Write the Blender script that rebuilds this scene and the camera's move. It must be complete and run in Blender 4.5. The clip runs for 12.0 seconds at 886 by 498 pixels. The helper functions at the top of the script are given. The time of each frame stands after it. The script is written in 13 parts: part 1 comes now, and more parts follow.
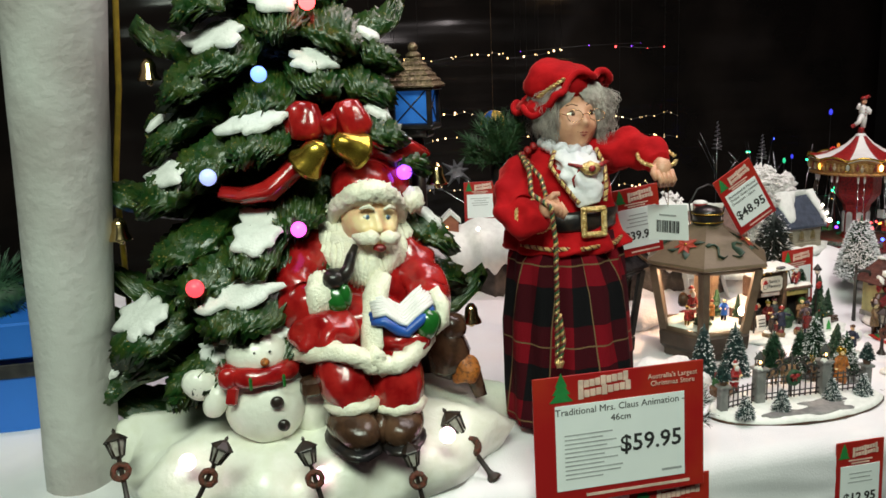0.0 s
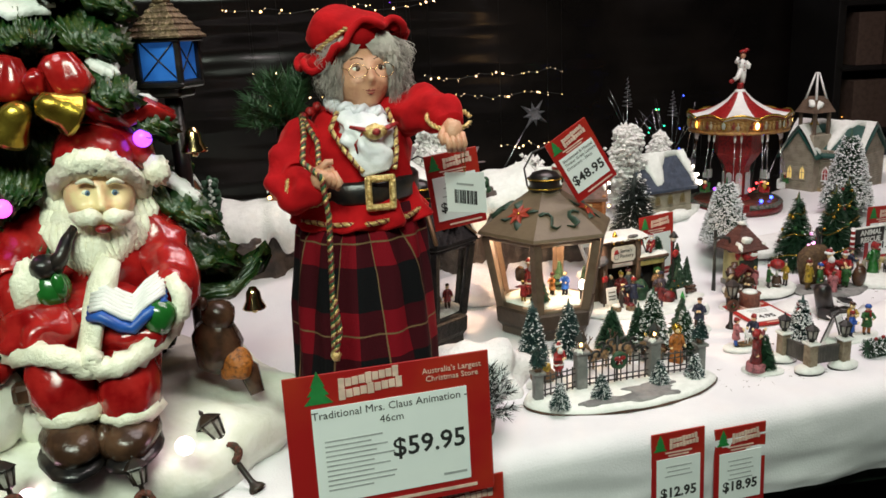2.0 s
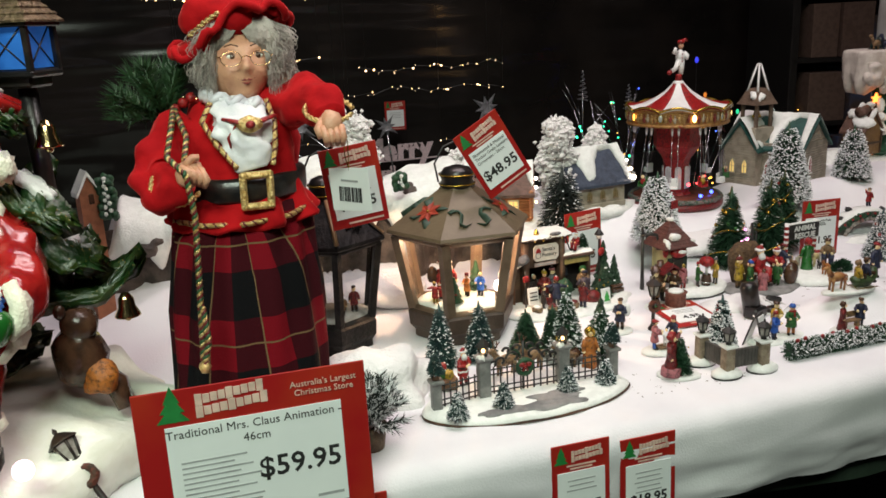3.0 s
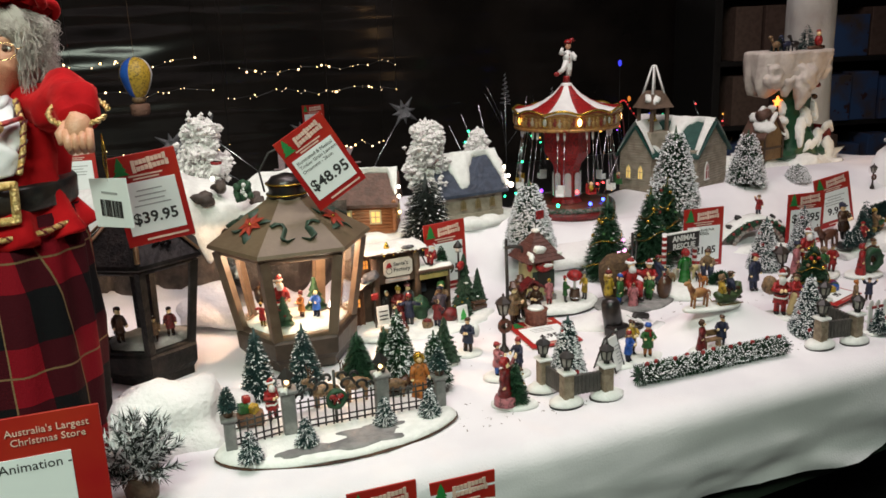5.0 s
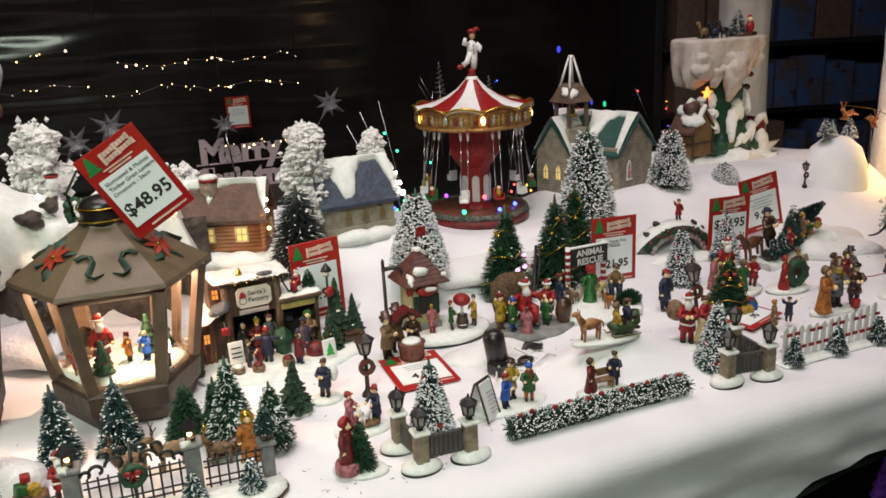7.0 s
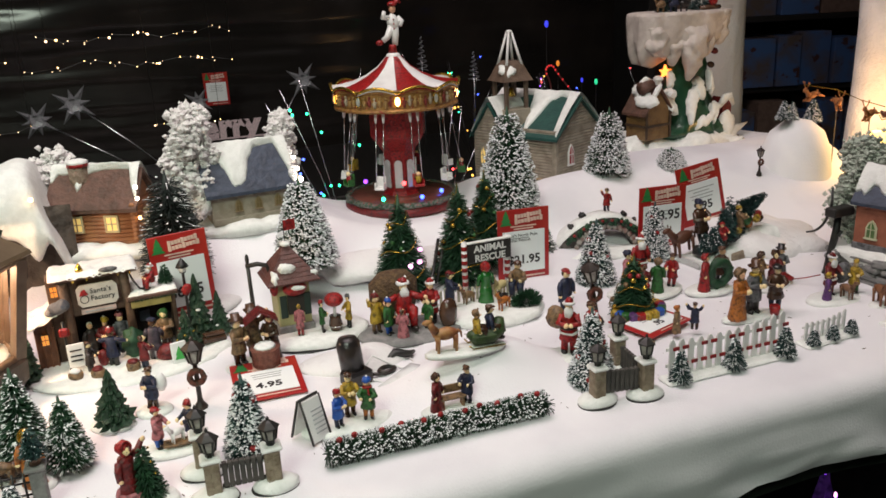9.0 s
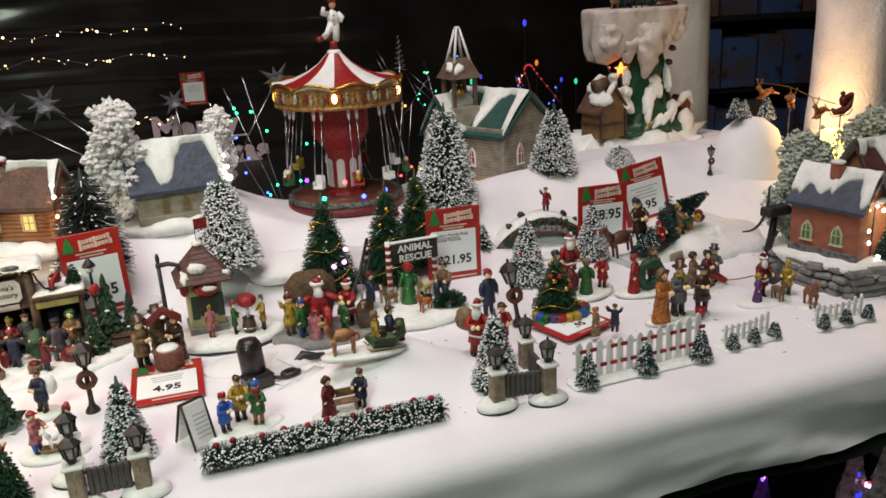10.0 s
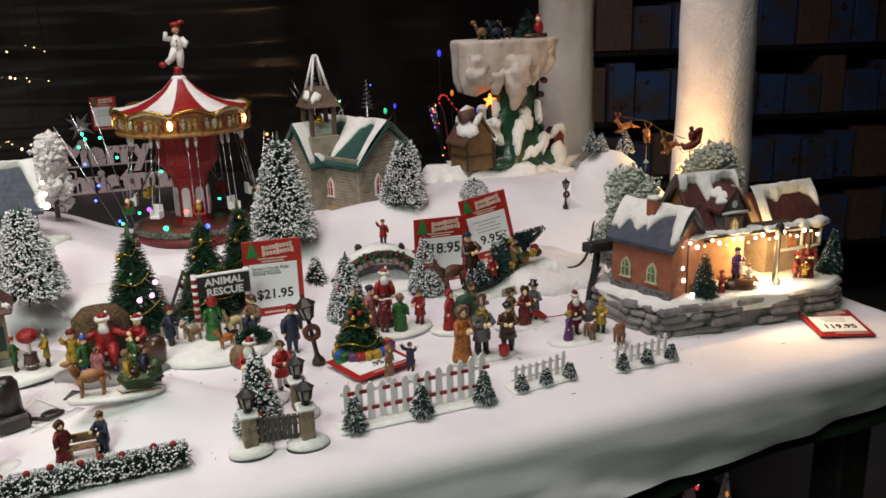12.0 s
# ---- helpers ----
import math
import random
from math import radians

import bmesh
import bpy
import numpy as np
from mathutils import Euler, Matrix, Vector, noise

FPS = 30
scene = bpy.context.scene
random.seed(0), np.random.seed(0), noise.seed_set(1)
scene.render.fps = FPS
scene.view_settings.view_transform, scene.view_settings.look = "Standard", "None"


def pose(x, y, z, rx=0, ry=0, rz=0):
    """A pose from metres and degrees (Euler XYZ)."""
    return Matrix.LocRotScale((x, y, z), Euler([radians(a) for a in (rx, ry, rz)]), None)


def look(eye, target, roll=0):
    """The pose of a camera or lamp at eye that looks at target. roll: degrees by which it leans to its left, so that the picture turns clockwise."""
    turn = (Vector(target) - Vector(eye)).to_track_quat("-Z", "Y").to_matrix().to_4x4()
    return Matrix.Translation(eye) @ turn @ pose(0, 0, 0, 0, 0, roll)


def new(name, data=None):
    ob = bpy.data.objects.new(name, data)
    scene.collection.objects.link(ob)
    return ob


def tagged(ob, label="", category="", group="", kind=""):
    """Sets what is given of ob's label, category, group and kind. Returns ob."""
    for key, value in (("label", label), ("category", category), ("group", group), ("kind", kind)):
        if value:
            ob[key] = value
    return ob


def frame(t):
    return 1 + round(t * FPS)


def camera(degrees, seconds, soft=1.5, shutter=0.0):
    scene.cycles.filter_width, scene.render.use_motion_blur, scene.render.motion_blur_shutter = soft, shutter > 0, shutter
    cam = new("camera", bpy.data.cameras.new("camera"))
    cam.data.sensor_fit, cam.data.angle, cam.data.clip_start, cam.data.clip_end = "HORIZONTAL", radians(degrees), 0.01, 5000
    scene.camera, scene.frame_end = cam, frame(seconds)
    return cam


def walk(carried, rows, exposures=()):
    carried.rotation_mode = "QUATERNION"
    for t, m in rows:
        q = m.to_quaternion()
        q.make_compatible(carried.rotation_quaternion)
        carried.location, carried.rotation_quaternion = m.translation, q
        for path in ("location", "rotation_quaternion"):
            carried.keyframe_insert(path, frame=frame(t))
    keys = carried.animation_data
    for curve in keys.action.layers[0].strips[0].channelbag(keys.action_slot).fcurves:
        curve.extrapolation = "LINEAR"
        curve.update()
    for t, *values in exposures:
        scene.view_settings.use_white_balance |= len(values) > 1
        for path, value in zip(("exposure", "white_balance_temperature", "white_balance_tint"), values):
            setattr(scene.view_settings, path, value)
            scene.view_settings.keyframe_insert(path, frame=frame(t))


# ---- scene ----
cam = camera(56.3, 12.0, soft=1.6)
PATH = [
    (0, (0.019, 0.39, 0.453), (0.427, 2.303, 0.038), -2.4),
    (0.5, (0.069, 0.413, 0.447), (0.493, 2.318, 0.01), -2.7),
    (1, (0.129, 0.439, 0.445), (0.588, 2.328, -0.024), -2.7),
    (1.5, (0.191, 0.456, 0.439), (0.675, 2.334, -0.051), -2.9),
    (2, (0.242, 0.464, 0.435), (0.746, 2.33, -0.079), -2.6),
    (2.5, (0.293, 0.477, 0.429), (0.826, 2.332, -0.095), -2.7),
    (3, (0.35, 0.496, 0.421), (0.903, 2.344, -0.107), -2.6),
    (3.2, (0.371, 0.503, 0.419), (0.929, 2.35, -0.107), -2.4),
    (4.8, (0.511, 0.529, 0.404), (1.137, 2.356, -0.114), -2.0),
    (5, (0.536, 0.537, 0.402), (1.173, 2.359, -0.119), -2.3),
    (5.5, (0.595, 0.563, 0.404), (1.256, 2.373, -0.131), -2.1),
    (6, (0.649, 0.594, 0.405), (1.336, 2.395, -0.127), -2.3),
    (6.5, (0.674, 0.615, 0.404), (1.377, 2.405, -0.143), -2.8),
    (7, (0.709, 0.635, 0.405), (1.409, 2.422, -0.156), -2.7),
    (7.2, (0.735, 0.639, 0.401), (1.422, 2.43, -0.165), -2.8),
    (8.8, (0.905, 0.654, 0.398), (1.516, 2.456, -0.219), -2.8),
    (9, (0.924, 0.658, 0.391), (1.536, 2.461, -0.221), -2.8),
    (9.5, (0.977, 0.649, 0.386), (1.58, 2.456, -0.223), -2.9),
    (10, (1.03, 0.646, 0.376), (1.625, 2.456, -0.231), -2.9),
    (10.5, (1.089, 0.637, 0.373), (1.695, 2.445, -0.232), -2.6),
    (11, (1.137, 0.626, 0.37), (1.771, 2.427, -0.226), -1.8),
    (11.5, (1.178, 0.616, 0.369), (1.833, 2.419, -0.196), -1.7),
    (12, (1.218, 0.614, 0.366), (1.894, 2.415, -0.179), -1.7),
]
walk(cam, [(t, look(eye, target, roll)) for t, eye, target, roll in PATH])

# ---------------------------------------------------------------- light
EXPOSURE = 0.15
scene.view_settings.exposure = EXPOSURE
world = bpy.data.worlds.new("shop_dusk")
scene.world = world
world.use_nodes = True
world.node_tree.nodes["Background"].inputs[0].default_value = (0.30, 0.32, 0.36, 1)
world.node_tree.nodes["Background"].inputs[1].default_value = 0.05


def area_lamp(name, eye, target, sx, sy, watts, colour):
    data = bpy.data.lights.new(name, "AREA")
    data.shape, data.size, data.size_y, data.energy, data.color = "RECTANGLE", sx, sy, watts, colour
    ob = new(name, data)
    ob.matrix_world = look(eye, target)
    return ob


def bulb_lamp(name, at, watts, colour, radius=0.004):
    data = bpy.data.lights.new(name, "POINT")
    data.energy, data.color, data.shadow_soft_size = watts, colour, radius
    ob = new(name, data)
    ob.location = at
    return ob


# ceiling fittings of the shop: two cool tubes over the aisle, one warmer over the back of the display
area_lamp("shop_light_aisle", (-0.20, -0.32, 1.85), (0.10, 1.4, 0.1), 1.4, 0.5, 11.4, (0.87, 1.0, 0.83)).data.spread = math.radians(80)
area_lamp("shop_light_far", (1.15, 1.12, 1.75), (1.15, 1.6, 0.0), 1.1, 0.3, 12.5, (1.0, 0.89, 0.88))
area_lamp("shop_light_back", (0.82, 1.72, 1.75), (0.82, 1.72, 0.0), 1.1, 0.2, 11.5, (1.0, 0.80, 0.82))

# ---------------------------------------------------------------- materials
MATS = {}


def mat(name, colour=(0.8, 0.8, 0.8), rough=0.5, metal=0.0, other=None, scale=60.0, detail=4.0, bump=0.0, bump_scale=300.0,
        emit=0.0, coat=0.0, spread=(0.42, 0.62), speckle=None):
    """A surface of two mixed tones with fine relief; other is the second tone, speckle a third in small spots."""
    if name in MATS:
        return MATS[name]
    m = bpy.data.materials.new(name)
    m.use_nodes = True
    nt = m.node_tree
    b = nt.nodes["Principled BSDF"]
    b.inputs["Roughness"].default_value = rough
    b.inputs["Metallic"].default_value = metal
    b.inputs["Coat Weight"].default_value = coat
    b.inputs["Coat Roughness"].default_value = 0.12
    tc = nt.nodes.new("ShaderNodeTexCoord")
    if other is None:
        other = tuple(c * 0.78 for c in colour)
    no = nt.nodes.new("ShaderNodeTexNoise")
    no.inputs["Scale"].default_value, no.inputs["Detail"].default_value = scale, detail
    nt.links.new(tc.outputs["Object"], no.inputs["Vector"])
    ramp = nt.nodes.new("ShaderNodeValToRGB")
    ramp.color_ramp.elements[0].position, ramp.color_ramp.elements[1].position = spread
    ramp.color_ramp.elements[0].color, ramp.color_ramp.elements[1].color = (*colour, 1), (*other, 1)
    nt.links.new(no.outputs["Fac"], ramp.inputs["Fac"])
    out = ramp.outputs["Color"]
    if speckle:
        sp = nt.nodes.new("ShaderNodeTexNoise")
        sp.inputs["Scale"].default_value, sp.inputs["Detail"].default_value = speckle[1], 2
        nt.links.new(tc.outputs["Object"], sp.inputs["Vector"])
        th = nt.nodes.new("ShaderNodeValToRGB")
        th.color_ramp.elements[0].position, th.color_ramp.elements[1].position = speckle[2], speckle[2] + 0.05
        nt.links.new(sp.outputs["Fac"], th.inputs["Fac"])
        mx = nt.nodes.new("ShaderNodeMix")
        mx.data_type = "RGBA"
        nt.links.new(th.outputs["Color"], mx.inputs["Factor"])
        nt.links.new(out, mx.inputs["A"])
        mx.inputs["B"].default_value = (*speckle[0], 1)
        out = mx.outputs["Result"]
    nt.links.new(out, b.inputs["Base Color"])
    if emit:
        nt.links.new(out, b.inputs["Emission Color"])
        b.inputs["Emission Strength"].default_value = emit
    if bump:
        bn = nt.nodes.new("ShaderNodeTexNoise")
        bn.inputs["Scale"].default_value, bn.inputs["Detail"].default_value = bump_scale, 5
        nt.links.new(tc.outputs["Object"], bn.inputs["Vector"])
        bp = nt.nodes.new("ShaderNodeBump")
        bp.inputs["Strength"].default_value, bp.inputs["Distance"].default_value = bump, 0.004
        nt.links.new(bn.outputs["Fac"], bp.inputs["Height"])
        nt.links.new(bp.outputs["Normal"], b.inputs["Normal"])
    MATS[name] = m
    return m


FELT = mat("snow_felt", (0.83, 0.82, 0.84), 0.95, other=(0.74, 0.73, 0.76), scale=7, bump=0.18, bump_scale=420)
FOAM = mat("white_wadding", (0.82, 0.81, 0.80), 0.95, other=(0.70, 0.69, 0.68), scale=18, bump=0.7, bump_scale=160)
SNOW = mat("painted_snow", (0.84, 0.86, 0.82), 0.55, other=(0.76, 0.78, 0.74), scale=90, bump=0.35, bump_scale=350)
RESIN_GREEN = mat("resin_fir_green", (0.010, 0.046, 0.008), 0.34, other=(0.034, 0.060, 0.009), scale=60, bump=0.35, bump_scale=260,
                  coat=0.25, speckle=((0.26, 0.20, 0.05), 330, 0.65))
RESIN_RED = mat("resin_red", (0.40, 0.016, 0.014), 0.22, other=(0.26, 0.005, 0.006), scale=50, coat=0.5, bump=0.45, bump_scale=55)
RESIN_CREAM = mat("resin_cream", (0.92, 0.90, 0.74), 0.40, other=(0.86, 0.83, 0.66), scale=120, bump=0.5, bump_scale=330)
RESIN_WHITE = mat("resin_white", (0.88, 0.89, 0.79), 0.35, other=(0.82, 0.83, 0.71), scale=45, bump=0.3, bump_scale=140, coat=0.25)
SKIN = mat("painted_skin", (0.88, 0.70, 0.38), 0.33, other=(0.84, 0.48, 0.28), scale=55, spread=(0.46, 0.64))
DOLL_SKIN = mat("doll_skin", (0.64, 0.34, 0.21), 0.40, other=(0.50, 0.21, 0.13), scale=70, spread=(0.48, 0.78), bump=0.25, bump_scale=500)
BLACK = mat("black_gloss", (0.012, 0.011, 0.012), 0.28, other=(0.03, 0.022, 0.018), scale=60, bump=0.1)
BROWN = mat("dark_brown_gloss", (0.045, 0.022, 0.013), 0.25, other=(0.10, 0.05, 0.028), scale=50, bump=0.2, bump_scale=150)
GOLD = mat("gold_paint", (0.62, 0.42, 0.07), 0.25, 0.85, other=(0.40, 0.24, 0.03), scale=60, bump=0.15, bump_scale=150)
BELLGOLD = mat("bell_gold", (0.50, 0.36, 0.05), 0.27, 0.85, other=(0.24, 0.14, 0.02), scale=45, bump=0.2, bump_scale=90)
TRIMGOLD = mat("gold_trim", (0.80, 0.62, 0.28), 0.32, 0.7, other=(0.52, 0.32, 0.10), scale=260, bump=0.5, bump_scale=700)
CORDGREEN = mat("cord_green", (0.02, 0.09, 0.03), 0.5)
BRASS = mat("bright_brass", (0.80, 0.60, 0.30), 0.15, 1.0)
STEEL = mat("silver", (0.75, 0.75, 0.78), 0.25, 1.0)
BLUE = mat("blue_paint", (0.02, 0.10, 0.42), 0.4, other=(0.015, 0.07, 0.33))
MITT = mat("green_gloss", (0.015, 0.13, 0.02), 0.2, coat=0.5)
VELVET = mat("red_velvet", (0.46, 0.007, 0.010), 0.85, other=(0.33, 0.004, 0.007), scale=30, bump=0.6, bump_scale=55)
VELVET.node_tree.nodes["Principled BSDF"].inputs["Sheen Weight"].default_value = 0.5
VELVET.node_tree.nodes["Principled BSDF"].inputs["Sheen Roughness"].default_value = 0.35
VELVET.node_tree.nodes["Principled BSDF"].inputs["Sheen Tint"].default_value = (1.0, 0.18, 0.16, 1)
VELVET.node_tree.nodes["Principled BSDF"].inputs["Specular IOR Level"].default_value = 0.12
SATIN = mat("white_satin", (0.80, 0.80, 0.82), 0.35, other=(0.68, 0.68, 0.74), scale=30, bump=0.6, bump_scale=60)
HAIR = mat("grey_hair", (0.56, 0.51, 0.46), 0.6, other=(0.32, 0.28, 0.25), scale=60, bump=0.5, bump_scale=260)
TAGRED = mat("sign_red", (0.36, 0.012, 0.012), 0.35, other=(0.46, 0.045, 0.015), scale=9, spread=(0.45, 0.75))
CARD = mat("card_white", (0.84, 0.88, 0.87), 0.5, other=(0.80, 0.84, 0.84), scale=12)
INK = mat("ink_black", (0.02, 0.02, 0.02), 0.6)
INKGREY = mat("ink_grey", (0.40, 0.42, 0.42), 0.6)
PALE = mat("pale_print", (0.78, 0.56, 0.46), 0.5)
PINE = mat("pine_green", (0.013, 0.048, 0.014), 0.55, other=(0.026, 0.070, 0.022), scale=90)
PRINTGREEN = mat("print_green", (0.02, 0.22, 0.05), 0.5)
NEEDLE = mat("brush_green", (0.010, 0.045, 0.020), 0.6, other=(0.02, 0.075, 0.03), scale=120)
NEEDLE_BLUE = mat("brush_blue_green", (0.012, 0.040, 0.040), 0.6, other=(0.025, 0.07, 0.06), scale=120)
NEEDLE_GREY = mat("brush_dark", (0.02, 0.03, 0.025), 0.7)
FROST = mat("frost_tips", (0.86, 0.87, 0.88), 0.8, other=(0.78, 0.80, 0.82))
BARK = mat("bark", (0.07, 0.04, 0.025), 0.8, other=(0.12, 0.08, 0.05), bump=0.6, bump_scale=120)
STONE = mat("moulded_stone", (0.17, 0.17, 0.165), 0.7, other=(0.28, 0.27, 0.26), scale=60, bump=0.6, bump_scale=180)
TAN = mat("tan_stone", (0.30, 0.24, 0.17), 0.7, other=(0.20, 0.15, 0.10), scale=110, bump=0.5)
IRON = mat("black_iron", (0.012, 0.012, 0.012), 0.45, other=(0.03, 0.028, 0.025))
PINK = mat("pink_paint", (0.432, 0.144, 0.158), 0.5, other=(0.136, 0.048, 0.052), scale=260, bump=0.4, bump_scale=330, spread=(0.46, 0.66))
YELLOW = mat("yellow_paint", (0.468, 0.302, 0.029), 0.45, other=(0.147, 0.096, 0.013), scale=260, bump=0.4, bump_scale=330, spread=(0.46, 0.66))
ORANGE = mat("orange_paint", (0.446, 0.144, 0.022), 0.45, other=(0.140, 0.048, 0.011), scale=260, bump=0.4, bump_scale=330, spread=(0.46, 0.66))
PURPLE = mat("purple_paint", (0.115, 0.036, 0.173), 0.45, other=(0.039, 0.015, 0.057), scale=260, bump=0.4, bump_scale=330, spread=(0.46, 0.66))
NAVY = mat("navy_paint", (0.014, 0.020, 0.054), 0.5, other=(0.008, 0.010, 0.021), scale=260, bump=0.4, bump_scale=330, spread=(0.46, 0.66))
GREEN = mat("green_paint", (0.022, 0.115, 0.022), 0.45, other=(0.011, 0.039, 0.011), scale=260, bump=0.4, bump_scale=330, spread=(0.46, 0.66))
RED = mat("red_paint", (0.331, 0.011, 0.011), 0.4, other=(0.105, 0.007, 0.007), scale=260, bump=0.4, bump_scale=330, spread=(0.46, 0.66))
DKRED = mat("dark_red_paint", (0.158, 0.009, 0.009), 0.4, other=(0.052, 0.007, 0.007), scale=260, bump=0.4, bump_scale=330, spread=(0.46, 0.66))
TANCOAT = mat("tan_paint", (0.230, 0.137, 0.065), 0.5, other=(0.074, 0.046, 0.024), scale=260, bump=0.4, bump_scale=330, spread=(0.46, 0.66))
WHITE = mat("white_paint", (0.80, 0.80, 0.78), 0.45, other=(0.72, 0.72, 0.70), scale=40)
GREY = mat("grey_paint", (0.144, 0.144, 0.151), 0.6, other=(0.048, 0.048, 0.050), scale=260, bump=0.4, bump_scale=330, spread=(0.46, 0.66))


def glow(name, colour, strength):
    return mat(name, colour, 0.4, other=colour, emit=strength)


G_WARM = glow("warm_bulb", (1.0, 0.60, 0.22), 7)
G_WHITE = glow("white_bulb", (1.0, 0.82, 0.66), 14)
G_BASE = glow("base_bulb", (1.0, 0.58, 0.72), 4)
G_FAIRY = glow("fairy_bulb", (1.0, 0.66, 0.36), 4.5)
G_BLUE = glow("blue_bulb", (0.05, 0.10, 1.0), 7)
G_RED = glow("red_bulb", (1.0, 0.06, 0.06), 6)
G_PINK = glow("pink_bulb", (1.0, 0.40, 0.80), 3.0)
G_GREEN = glow("green_bulb", (0.03, 1.0, 0.40), 6)
G_VIOLET = glow("violet_bulb", (0.30, 0.06, 1.0), 3)
G_AMBER = glow("amber_bulb", (1.0, 0.48, 0.08), 3)
G_STAR = glow("orange_star", (1.0, 0.25, 0.04), 3)
G_WINDOW = glow("lit_window", (0.85, 0.60, 0.20), 0.42)

GLASS = bpy.data.materials.new("clear_pane")
GLASS.use_nodes = True
_b = GLASS.node_tree.nodes["Principled BSDF"]
_b.inputs["Base Color"].default_value = (0.95, 0.97, 0.97, 1)
_b.inputs["Transmission Weight"].default_value, _b.inputs["Roughness"].default_value, _b.inputs["IOR"].default_value = 1.0, 0.03, 1.12


# ---------------------------------------------------------------- mesh building
class M:
    """Collects shapes into one mesh. X is the transform laid on all that is added, use() chooses the material."""

    def __init__(self, material=None, X=None):
        self.v, self.f, self.fm, self.fs, self.mats = [], [], [], [], []
        self.X = X or Matrix.Identity(4)
        self.smooth = True
        self.i = 0
        if material:
            self.use(material)

    def use(self, material):
        if material not in self.mats:
            self.mats.append(material)
        self.i = self.mats.index(material)
        return self

    def add(self, vs, fs, smooth=None):
        n = len(self.v)
        X = self.X
        self.v += [tuple(X @ Vector(p)) for p in vs]
        self.f += [tuple(n + i for i in f) for f in fs]
        self.fm += [self.i] * len(fs)
        self.fs += [self.smooth if smooth is None else smooth] * len(fs)
        return self

    def ell(self, c, r, seg=12, rings=8, rough=0.0, freq=30.0, rot=(0, 0, 0)):
        if isinstance(r, (int, float)):
            r = (r, r, r)
        R = Euler([radians(a) for a in rot]).to_matrix()
        vs, fs = [], []
        for j in range(1, rings):
            a = math.pi * j / rings
            for i in range(seg):
                b = 2 * math.pi * i / seg
                vs.append(Vector((math.sin(a) * math.cos(b), math.sin(a) * math.sin(b), math.cos(a))))
        vs += [Vector((0, 0, 1)), Vector((0, 0, -1))]
        out = []
        for p in vs:
            q = R @ Vector((p.x * r[0], p.y * r[1], p.z * r[2]))
            w = Vector(c) + q
            if rough:
                w += q * rough * noise.noise(w * freq)
            out.append(w)
        for j in range(rings - 2):
            for i in range(seg):
                k = (i + 1) % seg
                fs.append((j * seg + i, (j + 1) * seg + i, (j + 1) * seg + k, j * seg + k))
        t, bt = len(vs) - 2, len(vs) - 1
        for i in range(seg):
            k = (i + 1) % seg
            fs.append((t, i, k))
            fs.append((bt, (rings - 2) * seg + k, (rings - 2) * seg + i))
        return self.add(out, fs)

    def tube(self, pts, rad, seg=8, closed=False, rough=0.0, freq=200.0, flat=1.0):
        pts = [Vector(p) for p in pts]
        n = len(pts)
        if isinstance(rad, (int, float)):
            rad = [rad] * n
        vs, fs = [], []
        side = None
        for k, p in enumerate(pts):
            a, b = (pts[k - 1], pts[(k + 1) % n]) if closed else (pts[max(k - 1, 0)], pts[min(k + 1, n - 1)])
            d = (b - a).normalized()
            if side is None:
                side = d.cross(Vector((0, 0, 1)))
                if side.length < 0.1:
                    side = d.cross(Vector((0, 1, 0)))
            side = (side - d * side.dot(d)).normalized()
            up = side.cross(d)
            for i in range(seg):
                t = 2 * math.pi * i / seg
                q = side * math.cos(t) * rad[k] + up * math.sin(t) * rad[k] * flat
                w = p + q
                if rough:
                    w += q * rough * noise.noise(w * freq)
                vs.append(w)
        m = n if closed else n - 1
        for k in range(m):
            for i in range(seg):
                j, l = (i + 1) % seg, (k + 1) % n
                fs.append((k * seg + i, k * seg + j, l * seg + j, l * seg + i))
        if not closed:
            fs.append(tuple(range(seg - 1, -1, -1)))
            fs.append(tuple((n - 1) * seg + i for i in range(seg)))
        return self.add(vs, fs)

    def lathe(self, c, prof, seg=24, sx=1.0, sy=1.0, rough=0.0, freq=20.0, wave=0.0, waves=0, smooth=None):
        vs, fs = [], []
        for r, z in prof:
            for i in range(seg):
                t = 2 * math.pi * i / seg
                k = r * (1 + (wave * math.sin(waves * t) if waves else 0))
                w = Vector((c[0] + k * sx * math.cos(t), c[1] + k * sy * math.sin(t), c[2] + z))
                if rough:
                    w += Vector((math.cos(t) * sx, math.sin(t) * sy, 0.3 * (sx + sy))) * r * rough * noise.noise(w * freq)
                vs.append(w)
        for j in range(len(prof) - 1):
            for i in range(seg):
                k = (i + 1) % seg
                fs.append((j * seg + i, j * seg + k, (j + 1) * seg + k, (j + 1) * seg + i))
        fs.append(tuple(range(seg - 1, -1, -1)))
        fs.append(tuple((len(prof) - 1) * seg + i for i in range(seg)))
        return self.add(vs, fs, smooth)

    def box(self, c, s, bevel=0.0, rot=(0, 0, 0)):
        R = Euler([radians(a) for a in rot]).to_matrix()
        h = [a / 2 for a in s]
        b = min(bevel, min(h) * 0.9)
        vs, idx = [], {}
        for x in (-1, 1):
            for y in (-1, 1):
                for z in (-1, 1):
                    for ax in range(3):
                        p = [x * (h[0] - b), y * (h[1] - b), z * (h[2] - b)]
                        p[ax] = (x, y, z)[ax] * h[ax]
                        idx[x, y, z, ax] = len(vs)
                        vs.append(Vector(c) + R @ Vector(p))
        fs = []
